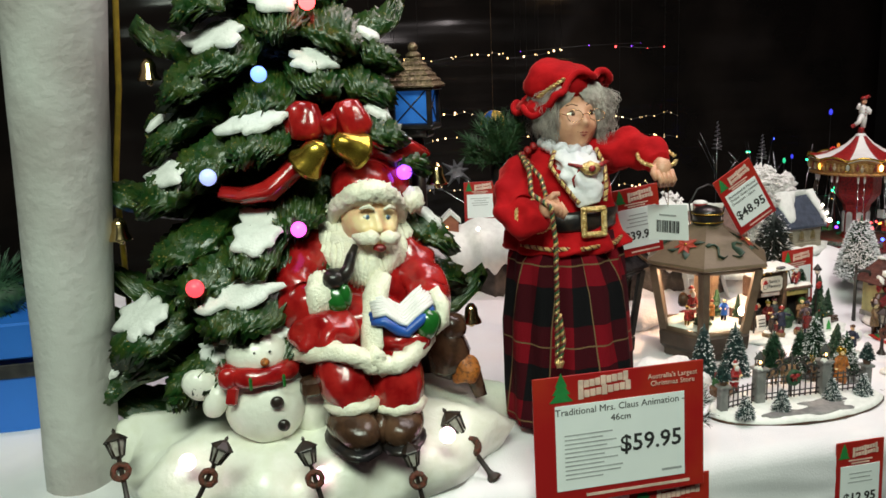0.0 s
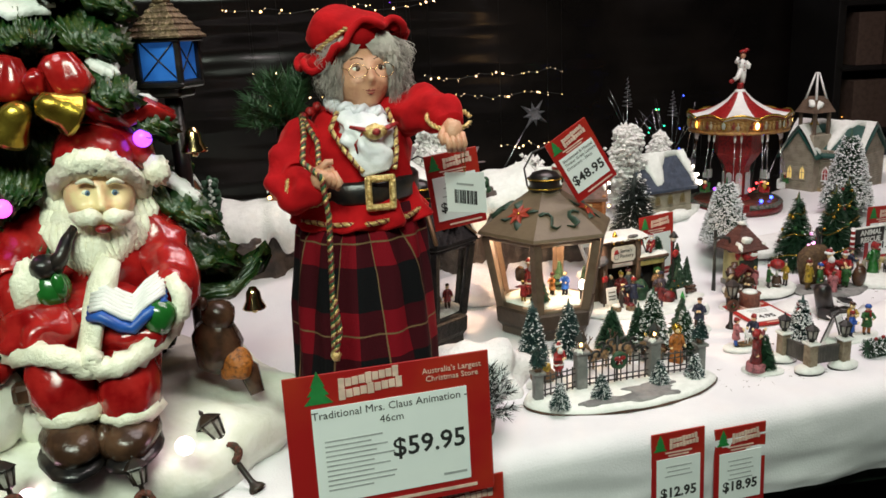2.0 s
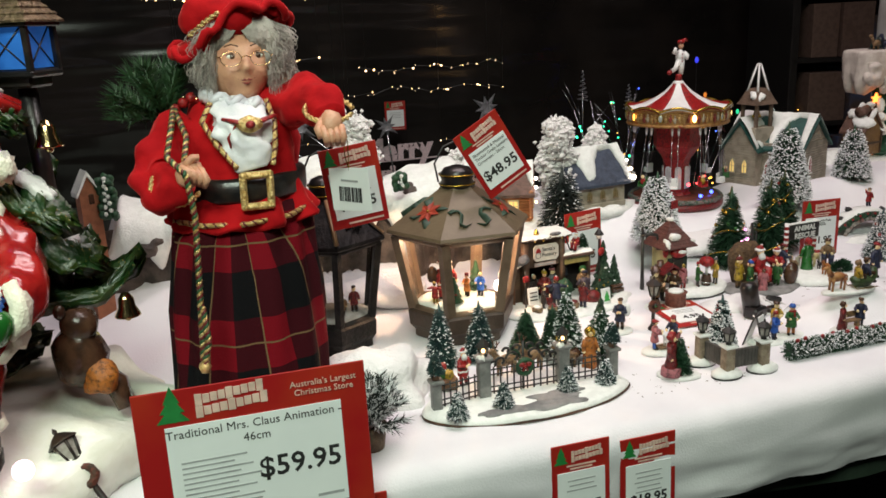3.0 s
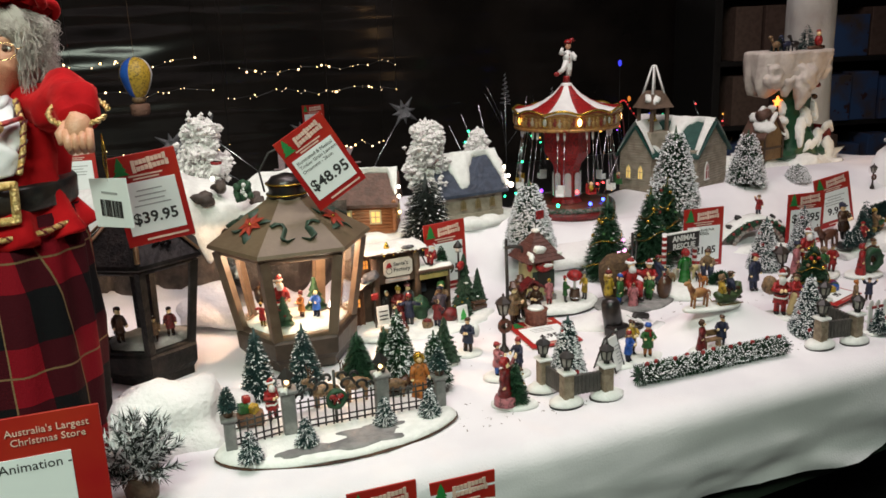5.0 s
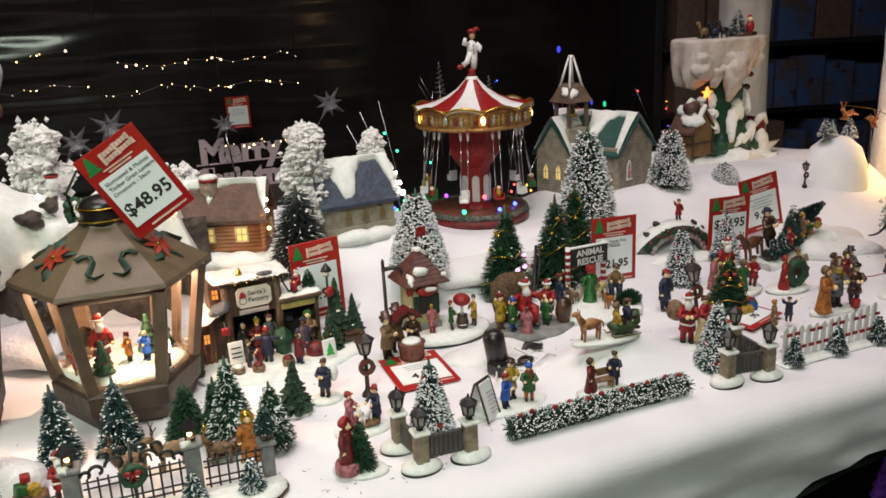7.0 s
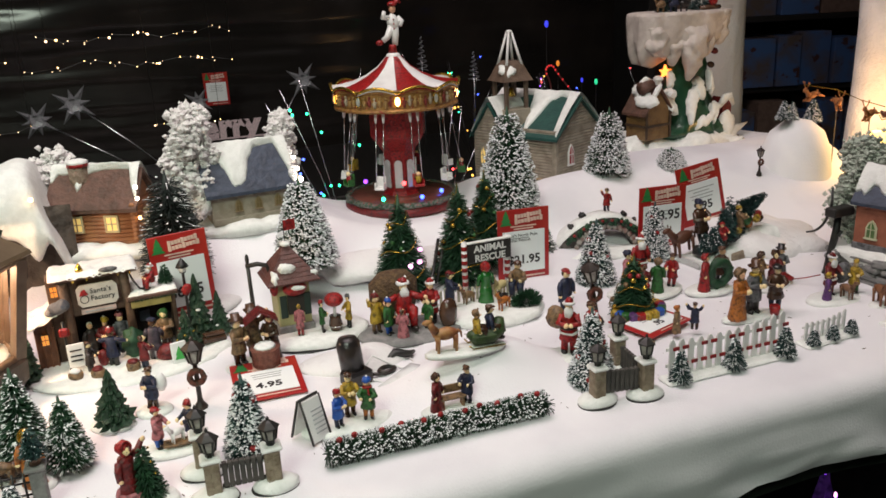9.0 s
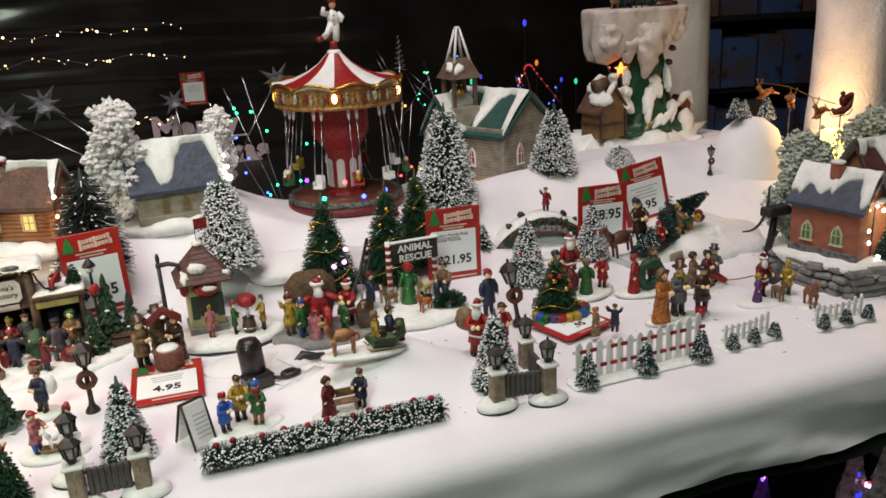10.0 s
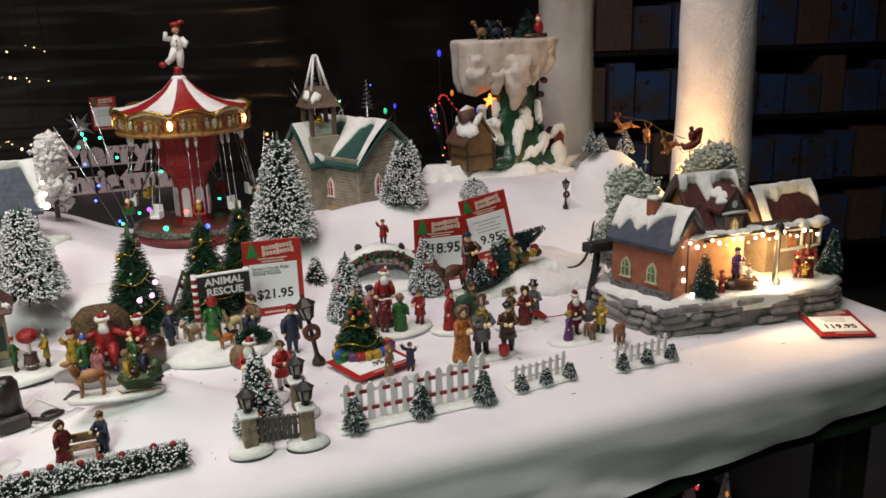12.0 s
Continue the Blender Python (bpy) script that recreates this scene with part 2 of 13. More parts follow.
        for ax in range(3):
            u, w = (ax + 1) % 3, (ax + 2) % 3
            for sgn in (-1, 1):
                q = []
                for a, d in ((-1, -1), (1, -1), (1, 1), (-1, 1)):
                    k = [0, 0, 0]
                    k[ax], k[u], k[w] = sgn, a, d
                    q.append(idx[(*k, ax)])
                fs.append(tuple(q if sgn > 0 else q[::-1]))
            if b > 0:
                for a in (-1, 1):
                    for d in (-1, 1):
                        k0, k1 = [0, 0, 0], [0, 0, 0]
                        k0[ax], k1[ax] = -1, 1
                        k0[u] = k1[u] = a
                        k0[w] = k1[w] = d
                        q = [idx[(*k0, u)], idx[(*k1, u)], idx[(*k1, w)], idx[(*k0, w)]]
                        fs.append(tuple(q if a * d < 0 else q[::-1]))
        if b > 0:
            for x in (-1, 1):
                for y in (-1, 1):
                    for z in (-1, 1):
                        q = [idx[x, y, z, 0], idx[x, y, z, 1], idx[x, y, z, 2]]
                        fs.append(tuple(q if x * y * z > 0 else q[::-1]))
        return self.add(vs, fs, False)

    def prism(self, poly, lo, hi, axis="z", smooth=False):
        """poly in the plane across the axis (x: y,z; y: x,z; z: x,y), drawn out from lo to hi."""
        def at(p, h):
            return {"x": (h, p[0], p[1]), "y": (p[0], h, p[1]), "z": (p[0], p[1], h)}[axis]
        n = len(poly)
        vs = [at(p, lo) for p in poly] + [at(p, hi) for p in poly]
        fs = [tuple(range(n - 1, -1, -1)), tuple(range(n, 2 * n))]
        fs += [(i, (i + 1) % n, n + (i + 1) % n, n + i) for i in range(n)]
        return self.add(vs, fs, smooth)

    def patch(self, c, normal, rx, ry, thick=0.006, seed=0, lobes=5, roll=0.0):
        """A lobed, domed lump such as snow lying on a branch."""
        rnd = random.Random(seed)
        n = Vector(normal).normalized()
        X = Vector((0, 0, 1)).cross(n)
        X = X.normalized() if X.length > 0.05 else Vector((1, 0, 0))
        Y = n.cross(X)
        a0 = radians(roll)
        X, Y = X * math.cos(a0) + Y * math.sin(a0), Y * math.cos(a0) - X * math.sin(a0)
        ph = [rnd.uniform(0, 6.28) for _ in range(3)]
        seg, vs, fs = 40, [], []
        for k, (f, h) in enumerate(((1.0, -0.6), (1.0, 0.25), (0.82, 0.8), (0.45, 1.0))):
            for i in range(seg):
                t = 2 * math.pi * i / seg
                o = 1 + 0.10 * math.sin(lobes * t + ph[0]) + 0.07 * math.sin((lobes + 3) * t + ph[1]) + 0.12 * math.sin(2 * t + ph[2]) + 0.42 * noise.noise(Vector((1.5 * math.cos(t), 1.5 * math.sin(t), seed * 3.1))) + 0.16 * noise.noise(Vector((4.5 * math.cos(t), 4.5 * math.sin(t), seed * 1.7)))
                vs.append(Vector(c) + X * rx * o * f * math.cos(t) + Y * ry * o * f * math.sin(t) + n * thick * h)
        vs.append(Vector(c) + n * thick)
        for k in range(3):
            for i in range(seg):
                j = (i + 1) % seg
                fs.append((k * seg + i, k * seg + j, (k + 1) * seg + j, (k + 1) * seg + i))
        fs += [(3 * seg + i, 3 * seg + (i + 1) % seg, 4 * seg) for i in range(seg)]
        return self.add(vs, fs)

    def mesh(self, name):
        me = bpy.data.meshes.new(name)
        me.from_pydata([tuple(p) for p in self.v], [], self.f)
        for m in self.mats:
            me.materials.append(m)
        me.polygons.foreach_set("material_index", self.fm)
        me.polygons.foreach_set("use_smooth", self.fs)
        me.update()
        return me


def face(m, c, r, feats, seg=52, rings=40):
    """A modelled head: an ellipsoid whose front is raised and hollowed by soft bumps (x, z, amount, width, height).
    Returns the depth of the front at x, z."""
    cx, cy, cz = c

    def push(x, z):
        return sum(a * math.exp(-(((x - fx) / sx) ** 2 + ((z - fz) / sz) ** 2)) for fx, fz, a, sx, sz in feats)

    def front(x, z):
        k = 1 - ((x - cx) / r[0]) ** 2 - ((z - cz) / r[2]) ** 2
        return cy - r[1] * math.sqrt(max(k, 0.0)) - push(x, z)
    vs, fs = [], []
    for j in range(rings + 1):
        a = math.pi * j / rings
        for i in range(seg):
            b = 2 * math.pi * i / seg
            x, y, z = cx + r[0] * math.sin(a) * math.cos(b), cy + r[1] * math.sin(a) * math.sin(b), cz + r[2] * math.cos(a)
            f = smooth01(0.0, 0.5, -(y - cy) / r[1])
            vs.append((x, y - push(x, z) * f, z))
    for j in range(rings):
        for i in range(seg):
            k = (i + 1) % seg
            fs.append((j * seg + i, (j + 1) * seg + i, (j + 1) * seg + k, j * seg + k))
    m.add(vs, fs)
    return front


def thing(name, loc=(0, 0, 0), rz=0.0, label="", category="", group="", kind=""):
    ob = new(name)
    ob.empty_display_size = 0.01
    ob.matrix_world = pose(*loc, 0, 0, rz)
    return tagged(ob, label, category, group, kind)


def part(name, m, parent, label=""):
    ob = new(name, m.mesh(name))
    if parent:
        ob.parent = parent
    if label:
        tagged(ob, label)
    return ob


def solo(name, m, label, category, group="", kind="", loc=None, rz=0.0):
    """A thing that is one mesh."""
    ob = new(name, m.mesh(name))
    if loc:
        ob.matrix_world = pose(*loc, 0, 0, rz)
    return tagged(ob, label, category, group, kind)


def off(loc):
    """World coordinates into those of a thing that stands unturned at loc."""
    return Matrix.Translation(-Vector(loc))


def smooth01(a, b, x):
    t = min(1.0, max(0.0, (x - a) / (b - a)))
    return t * t * (3 - 2 * t)


def ring(c, rx, ry, n=24, tilt=0.0, plane="xy"):
    out = []
    for i in range(n):
        t = 2 * math.pi * i / n
        a, b = rx * math.cos(t), ry * math.sin(t)
        if plane == "xy":
            out.append((c[0] + a, c[1] + b * math.cos(tilt), c[2] + b * math.sin(tilt)))
        else:
            out.append((c[0] + a, c[1], c[2] + b))
    return out


def text(name, words, size, X, material, parent, align="LEFT", weight=0.0):
    """Words in the built-in font, as a thin mesh; X places them, with the words in its xy plane."""
    cu = bpy.data.curves.new(name, "FONT")
    cu.body, cu.size, cu.align_x, cu.extrude, cu.offset, cu.resolution_u = words, size, align, 0.0002, weight, 2
    tmp = bpy.data.objects.new(name, cu)
    me = bpy.data.meshes.new_from_object(tmp)
    bpy.data.objects.remove(tmp)
    me.transform(X)
    me.materials.clear()
    me.materials.append(material)
    ob = new(name, me)
    ob.parent = parent
    return ob


# ---------------------------------------------------------------- the display table and the shop round it
def ground_height(x, y):
    up = 0.088 * smooth01(1.66, 1.84, y)
    dip = math.exp(-(((x - 1.31) / 0.17) ** 4 + ((y - 1.95) / 0.17) ** 4))
    up *= 1 - 0.62 * dip
    up *= 1 - 0.50 * math.exp(-(((x - 1.59) / 0.12) ** 4 + ((y - 1.99) / 0.11) ** 4))
    up *= 1 - 0.30 * math.exp(-(((x - 1.88) / 0.17) ** 4 + ((y - 2.07) / 0.12) ** 4))
    up += 0.028 * math.exp(-(((x - 1.93) / 0.10) ** 2 + ((y - 1.68) / 0.09) ** 2)) * smooth01(1.5, 1.6, y)
    up += 0.035 * math.exp(-(((x - 0.36) / 0.14) ** 2 + ((y - 1.68) / 0.12) ** 2))
    up += (0.005 * noise.noise(Vector((x * 5, y * 5, 0.3))) + 0.0028 * noise.noise(Vector((x * 12, y * 12, 5.1)))) * smooth01(1.26, 1.4, y)
    up += 0.0012 * noise.noise(Vector((x * 22, y * 22, 2.3)))
    up += 0.050 * math.exp(-(((x - 1.205) / 0.072) ** 2 + ((y - 1.372) / 0.043) ** 2))
    back = 2.035 + 0.095 * smooth01(1.68, 1.76, x)
    up -= 0.16 * smooth01(back, back + 0.05, y) + 0.10 * smooth01(2.055, 2.115, x)
    return up


def build_table():
    m = M(FELT, off((0.9, 1.7, -0.8)))
    xs = [-0.55 + 0.0135 * i for i in range(200)]
    rows = []
    R = 0.024
    hem = lambda x: -0.106 - 0.014 * smooth01(0.7, 1.1, x) + 0.034 * smooth01(1.26, 1.44, x) + 0.023 * smooth01(1.68, 1.98, x) + 0.003 * math.sin(x * 9) + 0.003 * noise.noise(Vector((x * 13, 3.3, 0)))
    for x in xs:
        col = []
        h = hem(x)
        fy = 1.193 + 0.022 * smooth01(0.82, 1.30, x)
        sway = 0.006 * math.sin(x * 7.0) + 0.004 * math.sin(x * 17 + 1)
        for k in range(18, 0, -1):
            z = -R + (h + R) * k / 18
            f = k / 18
            bulge = 0.010 * min(1.0, 2 * f) * noise.noise(Vector((x * 5 + z * 9, z * 16, 1.7))) + 0.012 * f * noise.noise(Vector((x * 13 + z * 10, z * 30, 6.2))) + 0.003 * f * noise.noise(Vector((x * 30, z * 60, 4.1)))
            col.append((x, fy + sway * f + 0.004 * f * f + bulge, z))
        for k in range(7):
            a = math.pi / 2 * k / 7
            col.append((x, fy + R - R * math.cos(a), -R + R * math.sin(a) + 0.0012 * noise.noise(Vector((x * 22, 27, 2.3)))))
        y = fy + R
        for k in range(5):
            col.append((x, y + (1.29 - y) * k / 5, ground_height(x, y + (1.29 - y) * k / 5)))
        for k in range(51):
            y = 1.29 + 0.018 * k
            col.append((x, y, ground_height(x, y)))
        rows.append(col)
    n = len(rows[0])
    vs = [p for c in rows for p in c]
    fs = [(i * n + j, (i + 1) * n + j, (i + 1) * n + j + 1, i * n + j + 1) for i in range(len(xs) - 1) for j in range(n - 1)]
    m.add(vs, fs)
    table = thing("display_table", (0.9, 1.7, -0.8), label="long display table under a white felt snow cloth", category="table")
    part("snow_cloth", m, table, "white felt cloth hanging over the front edge")
    m = M(mat("dark_green_cloth", (0.010, 0.022, 0.012), 0.9, other=(0.016, 0.032, 0.018), scale=30, bump=0.3, bump_scale=200), off((0.9, 1.7, -0.8)))
    vs = []
    for x in xs:
        for k in range(5):
            vs.append((x, 1.243 + 0.005 * math.sin(x * 23 + k), -0.07 + (hem(x) - 0.036 + 0.07 + 0.004 * math.sin(x * 11)) * k / 4))
    m.add(vs, [(i * 5 + j, i * 5 + j + 1, (i + 1) * 5 + j + 1, (i + 1) * 5 + j) for i in range(len(xs) - 1) for j in range(4)])
    part("under_cloth", m, table, "dark green cloth showing below the white hem")
    m = M(IRON, off((0.9, 1.7, -0.8)))
    m.box((0.79, 1.66, -0.06), (2.64, 0.82, 0.03), 0.004)
    part("table_top", m, table)
    for x in (-0.4, 2.05):
        for y in (1.35, 2.0):
            m = M(IRON, off((0.9, 1.7, -0.8)))
            m.box((x, y, -0.437), (0.05, 0.05, 0.725), 0.004)
            part("leg", m, table)
    m = M(IRON, off((0.9, 1.7, -0.8)))
    m.box((0.83, 1.70, -0.42), (2.5, 0.7, 0.02), 0.003)
    part("lower_shelf", m, table)


build_table()

FLOOR = mat("shop_floor", (0.06, 0.06, 0.062), 0.35, other=(0.09, 0.088, 0.085), scale=4)
SHEET = mat("black_film", (0.016, 0.014, 0.0125), 0.15, other=(0.028, 0.023, 0.020), scale=3, bump=0.0)
DARKWALL = mat("dark_shop_wall", (0.03, 0.03, 0.033), 0.8, other=(0.02, 0.02, 0.022), scale=3)


SHEET.node_tree.nodes["Principled BSDF"].inputs["Specular IOR Level"].default_value = 0.5


def build_shell():
    m = M(FLOOR)
    m.box((1.0, 1.0, -0.83), (9.0, 9.0, 0.06))
    solo("floor", m, "dark polished shop floor", "floor", kind="structure")
    # creased black film hung behind the display
    m = M(SHEET)
    nx, nz = 110, 240
    vs, fs = [], []
    for i in range(nx + 1):
        for j in range(nz + 1):
            x, z = -2.2 + 5.4 * i / nx, -0.8 + 2.8 * j / nz
            d = 0.014 * noise.noise(Vector((x * 0.7, 0, z * 7))) + 0.008 * noise.noise(Vector((x * 2.4, 9, z * 6.5))) + 0.0016 * noise.noise(Vector((x * 9, 4, z * 17))) + 0.0030 * noise.noise(Vector((x * 1.3, 3, z * 24)))
            vs.append((x, 3.95 + d, z))
    fs = [(i * (nz + 1) + j, (i + 1) * (nz + 1) + j, (i + 1) * (nz + 1) + j + 1, i * (nz + 1) + j + 1) for i in range(nx) for j in range(nz)]
    m.add(vs, fs)
    solo("backdrop", m, "creased glossy black plastic film behind the display", "backdrop", kind="structure")
    for name, c, s in (("wall_north", (1, 5.4, 0.6), (9, 0.1, 2.8)), ("wall_south", (1, -3.4, 0.6), (9, 0.1, 2.8)),
                       ("wall_east", (5.4, 1, 0.6), (0.1, 8.7, 2.8)), ("wall_west", (-3.4, 1, 0.6), (0.1, 8.7, 2.8))):
        m = M(DARKWALL)
        m.box(c, s)
        solo(name, m, "plain dark shop wall", "wall", kind="structure")
    m = M(DARKWALL)
    m.box((1, 1, 2.05), (9, 9, 0.1))
    solo("ceiling", m, "dark shop ceiling", "ceiling", kind="structure")


build_shell()


def wrapped_post(x, y, r, z1, label, seed, flat=1.0, cover=None, lean=0.0, swell=0.0):
    """A post in wadding; lean shifts it sideways with height, swell makes it thicker upwards."""
    m = M(cover or FOAM)
    vs, fs = [], []
    k, seg = 70, 48
    for j in range(k + 1):
        z = -0.8 + (z1 + 0.8) * j / k
        foot = 0.0 if swell else (0.08 if z < 0.12 else 0.08 * math.exp(-(z - 0.12) / 0.05))
        for i in range(seg):
            t = 2 * math.pi * i / seg
            c, s = math.cos(t), math.sin(t)
            fold = 0.035 * math.sin(3 * t + seed) + 0.030 * noise.noise(Vector((c * 3, s * 3, z * 2.5 + seed))) + 0.05 * noise.noise(Vector((c * 1.4, s * 1.4 + seed, z * 9))) + 0.014 * noise.noise(Vector((c * 8, s * 8, z * 30)))
            w = r * (1 + foot + fold + swell * max(-0.1, min(0.7, z)))
            vs.append((w * c + lean * z, w * flat * s, z))
    for j in range(k):
        for i in range(seg):
            q = (i + 1) % seg
            fs.append((j * seg + i, j * seg + q, (j + 1) * seg + q, (j + 1) * seg + i))
    m.add(vs, fs)
    solo("wrapped_post", m, label, "post", kind="structure", loc=(x, y, 0))


# white wadding on two posts is coloured grey to stand in for shade
wrapped_post(-0.221, 1.37, 0.039, 2.0, "post wrapped in white wadding, shade put into its grey tones", 1.0, 1.1, mat("shaded_wadding", (0.52, 0.53, 0.50), 0.95, other=(0.36, 0.34, 0.32), scale=6, bump=0.5, bump_scale=90), 0.066, 0.72)
wrapped_post(2.188, 1.82, 0.062, 2.0, "round post wrapped in thick white wadding", 5.0)
wrapped_post(2.125, 2.24, 0.058, 2.0, "round post wrapped in white wadding, greyed for the shade on it", 9.0, 1.0, MATS["shaded_wadding"])


# ---------------------------------------------------------------- moulded tree with a seated figure
def frond(m, root, through_at, tip, width, thick, seed, fine=True):
    """A moulded fir branch: a grooved tongue from the trunk over a given point to its tip, with ragged needles."""
    rnd = random.Random(seed)
    R, Q, T = Vector(root), Vector(through_at), Vector(tip)
    u0 = 0.62
    C = (Q - R * (1 - u0) ** 2 - T * u0 * u0) / (2 * u0 * (1 - u0))
    nu, ns = (28, 40) if fine else (10, 10)
    ph = rnd.uniform(0, 6)
    lines = rnd.uniform(6.6, 8.6)
    top, bot = [], []
    for i in range(nu + 1):
        u = i / nu
        p0 = R * (1 - u) ** 2 + C * 2 * u * (1 - u) + T * u * u
        d = ((C - R) * (1 - u) + (T - C) * u).normalized()
        side = d.cross(Vector((0, 0, 1)))
        side = side.normalized() if side.length > 0.05 else Vector((1, 0, 0))
        up = side.cross(d).normalized()
        w = width * (0.30 + 0.80 * smooth01(0.05, 0.6, u)) * math.sqrt(max(0.03, 1 - max(0, (u - 0.62) / 0.40) ** 2.2))
        for j in range(ns + 1):
            s = 2 * j / ns - 1
            phase = math.pi * (lines * abs(s) - 3.2 * u) + ph
            ridge = 1 - abs(math.sin(phase)) ** 0.7
            edge = 1 + (0.26 * (ridge - 0.5) + 0.22 * noise.noise(Vector((u * 7, s * 2.0, seed * 1.3)))) * abs(s)
            arch = math.sqrt(max(0.0, 1 - abs(s) ** 2.2))
            p = p0 + side * w * s * edge - up * w * 0.42 * s * s
            lift = thick * (0.42 * ridge * smooth01(0.1, 0.45, u) - 0.12 + 0.35 * noise.noise(Vector((u * 5, s * 3, seed * 0.7))))
            p = p + up * lift + d * 0.020 * (ridge - 0.4) * smooth01(0.75, 1.0, u)
            q = p * 55
            p += Vector((noise.noise(q), noise.noise(q + Vector((5, 0, 0))), noise.noise(q + Vector((0, 5, 0))))) * 0.0028
            top.append(p)
            bot.append(p - up * thick * (0.15 + 1.1 * arch) * (1 - 0.55 * u))
    n = ns + 1
    k = len(top)
    fs = []
    for i in range(nu):
        for j in range(ns):
            a, b, c, e = i * n + j, (i + 1) * n + j, (i + 1) * n + j + 1, i * n + j + 1
            fs += [(a, e, c, b), (k + a, k + b, k + c, k + e)]
    for i in range(nu):
        for j in (0, ns):
            a, b = i * n + j, (i + 1) * n + j
            fs.append((a, b, k + b, k + a) if j == 0 else (b, a, k + a, k + b))
    fs += [(nu * n + j, nu * n + j + 1, k + nu * n + j + 1, k + nu * n + j) for j in range(ns)]
    m.add(top + bot, fs)


def flowing(pts, rad, n):
    """A smooth line through the points, with its radii, as n + 1 stations."""
    P = [Vector(p) for p in pts]
    out, rr = [], []
    for k in range(n + 1):
        f = (len(P) - 1) * k / n
        i = min(int(f), len(P) - 2)
        t = f - i
        a, b, c, d = P[max(i - 1, 0)], P[i], P[i + 1], P[min(i + 2, len(P) - 1)]
        out.append(0.5 * (2 * b + (c - a) * t + (2 * a - 5 * b + 4 * c - d) * t * t + (3 * b - a - 3 * c + d) * t ** 3))
        rr.append(rad[i] + (rad[i + 1] - rad[i]) * t)
    return out, rr


def seated_figure(m):
    """A jolly bearded figure in a red coat with a book and a pipe, moulded in one piece."""
    m.use(RESIN_RED)
    # coat, skirt of the coat, legs
    m.ell((0.130, 1.340, 0.205), (0.080, 0.062, 0.088), 36, 24, 0.10, 32)
    m.ell((0.076, 1.266, 0.184), (0.046, 0.052, 0.030), 36, 24, 0.30, 46)
    m.ell((0.160, 1.268, 0.174), (0.045, 0.052, 0.026), 36, 24, 0.20, 46)
    m.ell((0.118, 1.290, 0.190), (0.060, 0.050, 0.030), 30, 18, 0.10, 40)
    m.ell((0.086, 1.252, 0.146), (0.034, 0.050, 0.032), 24, 16, 0.12, 45)
    m.ell((0.151, 1.252, 0.140), (0.034, 0.050, 0.032), 24, 16, 0.12, 45)
    m.tube(*flowing([(0.087, 1.236, 0.160), (0.090, 1.226, 0.136), (0.097, 1.226, 0.112)], [0.029, 0.032, 0.027], 12), 22, rough=0.16, freq=55)
    m.tube(*flowing([(0.151, 1.236, 0.152), (0.152, 1.226, 0.128), (0.150, 1.226, 0.104)], [0.029, 0.032, 0.027], 12), 22, rough=0.16, freq=55)
    # sleeves
    m.tube(*flowing([(0.085, 1.345, 0.268), (0.060, 1.325, 0.252), (0.045, 1.300, 0.228), (0.048, 1.280, 0.210), (0.070, 1.270, 0.218)], [0.022, 0.032, 0.034, 0.032, 0.022], 20), 24, rough=0.3, freq=45)
    m.tube(*flowing([(0.175, 1.340, 0.258), (0.195, 1.320, 0.236), (0.206, 1.285, 0.212), (0.202, 1.248, 0.200)], [0.022, 0.030, 0.029, 0.021], 18), 24, rough=0.3, freq=45)
    # cap falling to its bobble
    m.ell((0.138, 1.330, 0.328), (0.044, 0.043, 0.036), 20, 12, 0.06, 40)
    m.tube([(0.128, 1.335, 0.338), (0.150, 1.338, 0.350), (0.172, 1.340, 0.342), (0.186, 1.338, 0.328), (0.194, 1.334, 0.316)], [0.026, 0.026, 0.024, 0.017, 0.009], 20, rough=0.3, freq=50)
    # boots with soles
    m.use(BROWN)
    m.ell((0.094, 1.210, 0.094), (0.030, 0.040, 0.021), 18, 12, 0.12, 60, (8, 0, 22))
    m.ell((0.150, 1.213, 0.089), (0.028, 0.037, 0.020), 18, 12, 0.12, 60, (8, 0, -16))
    m.ell((0.126, 1.208, 0.088), (0.012, 0.020, 0.018), 12, 8, 0.2, 90)
    m.use(BLACK)
    m.ell((0.092, 1.207, 0.078), (0.031, 0.042, 0.008), 18, 6, 0.1, 90, (8, 0, 22))
    m.ell((0.152, 1.210, 0.074), (0.028, 0.039, 0.008), 18, 6, 0.1, 90, (8, 0, -16))
    m.ell((0.094, 1.236, 0.104), (0.028, 0.024, 0.010), 14, 8)
    m.ell((0.150, 1.236, 0.098), (0.027, 0.024, 0.010), 14, 8)
    # white fur
    m.use(RESIN_CREAM)
    fur = dict(rough=0.55, freq=230)
    pts, rr = flowing([(0.026, 1.292, 0.170), (0.040, 1.256, 0.164), (0.062, 1.224, 0.173), (0.086, 1.207, 0.175), (0.106, 1.203, 0.169), (0.120, 1.205, 0.160), (0.124, 1.205, 0.172), (0.130, 1.205, 0.160),
                       (0.148, 1.205, 0.157), (0.168, 1.212, 0.163), (0.188, 1.238, 0.168), (0.202, 1.275, 0.170)], [0.0105] * 12, 44)
    m.tube(pts, rr, 14, **fur)
    m.tube([(0.146, 1.272, 0.240), (0.134, 1.262, 0.218), (0.127, 1.246, 0.196), (0.122, 1.212, 0.172)], [0.014, 0.018, 0.017, 0.014], 14, flat=0.6, **fur)
    for (x, z), w in (((0.097, 0.113), 0.028), ((0.151, 0.106), 0.027)):
        m.tube(ring((x, 1.226, z), w, 0.027, 24, -0.12), 0.0072, 10, True, **fur)
    m.ell((0.067, 1.262, 0.221), (0.019, 0.021, 0.029), 20, 16, 0.35, 220, (0, 8, 0))
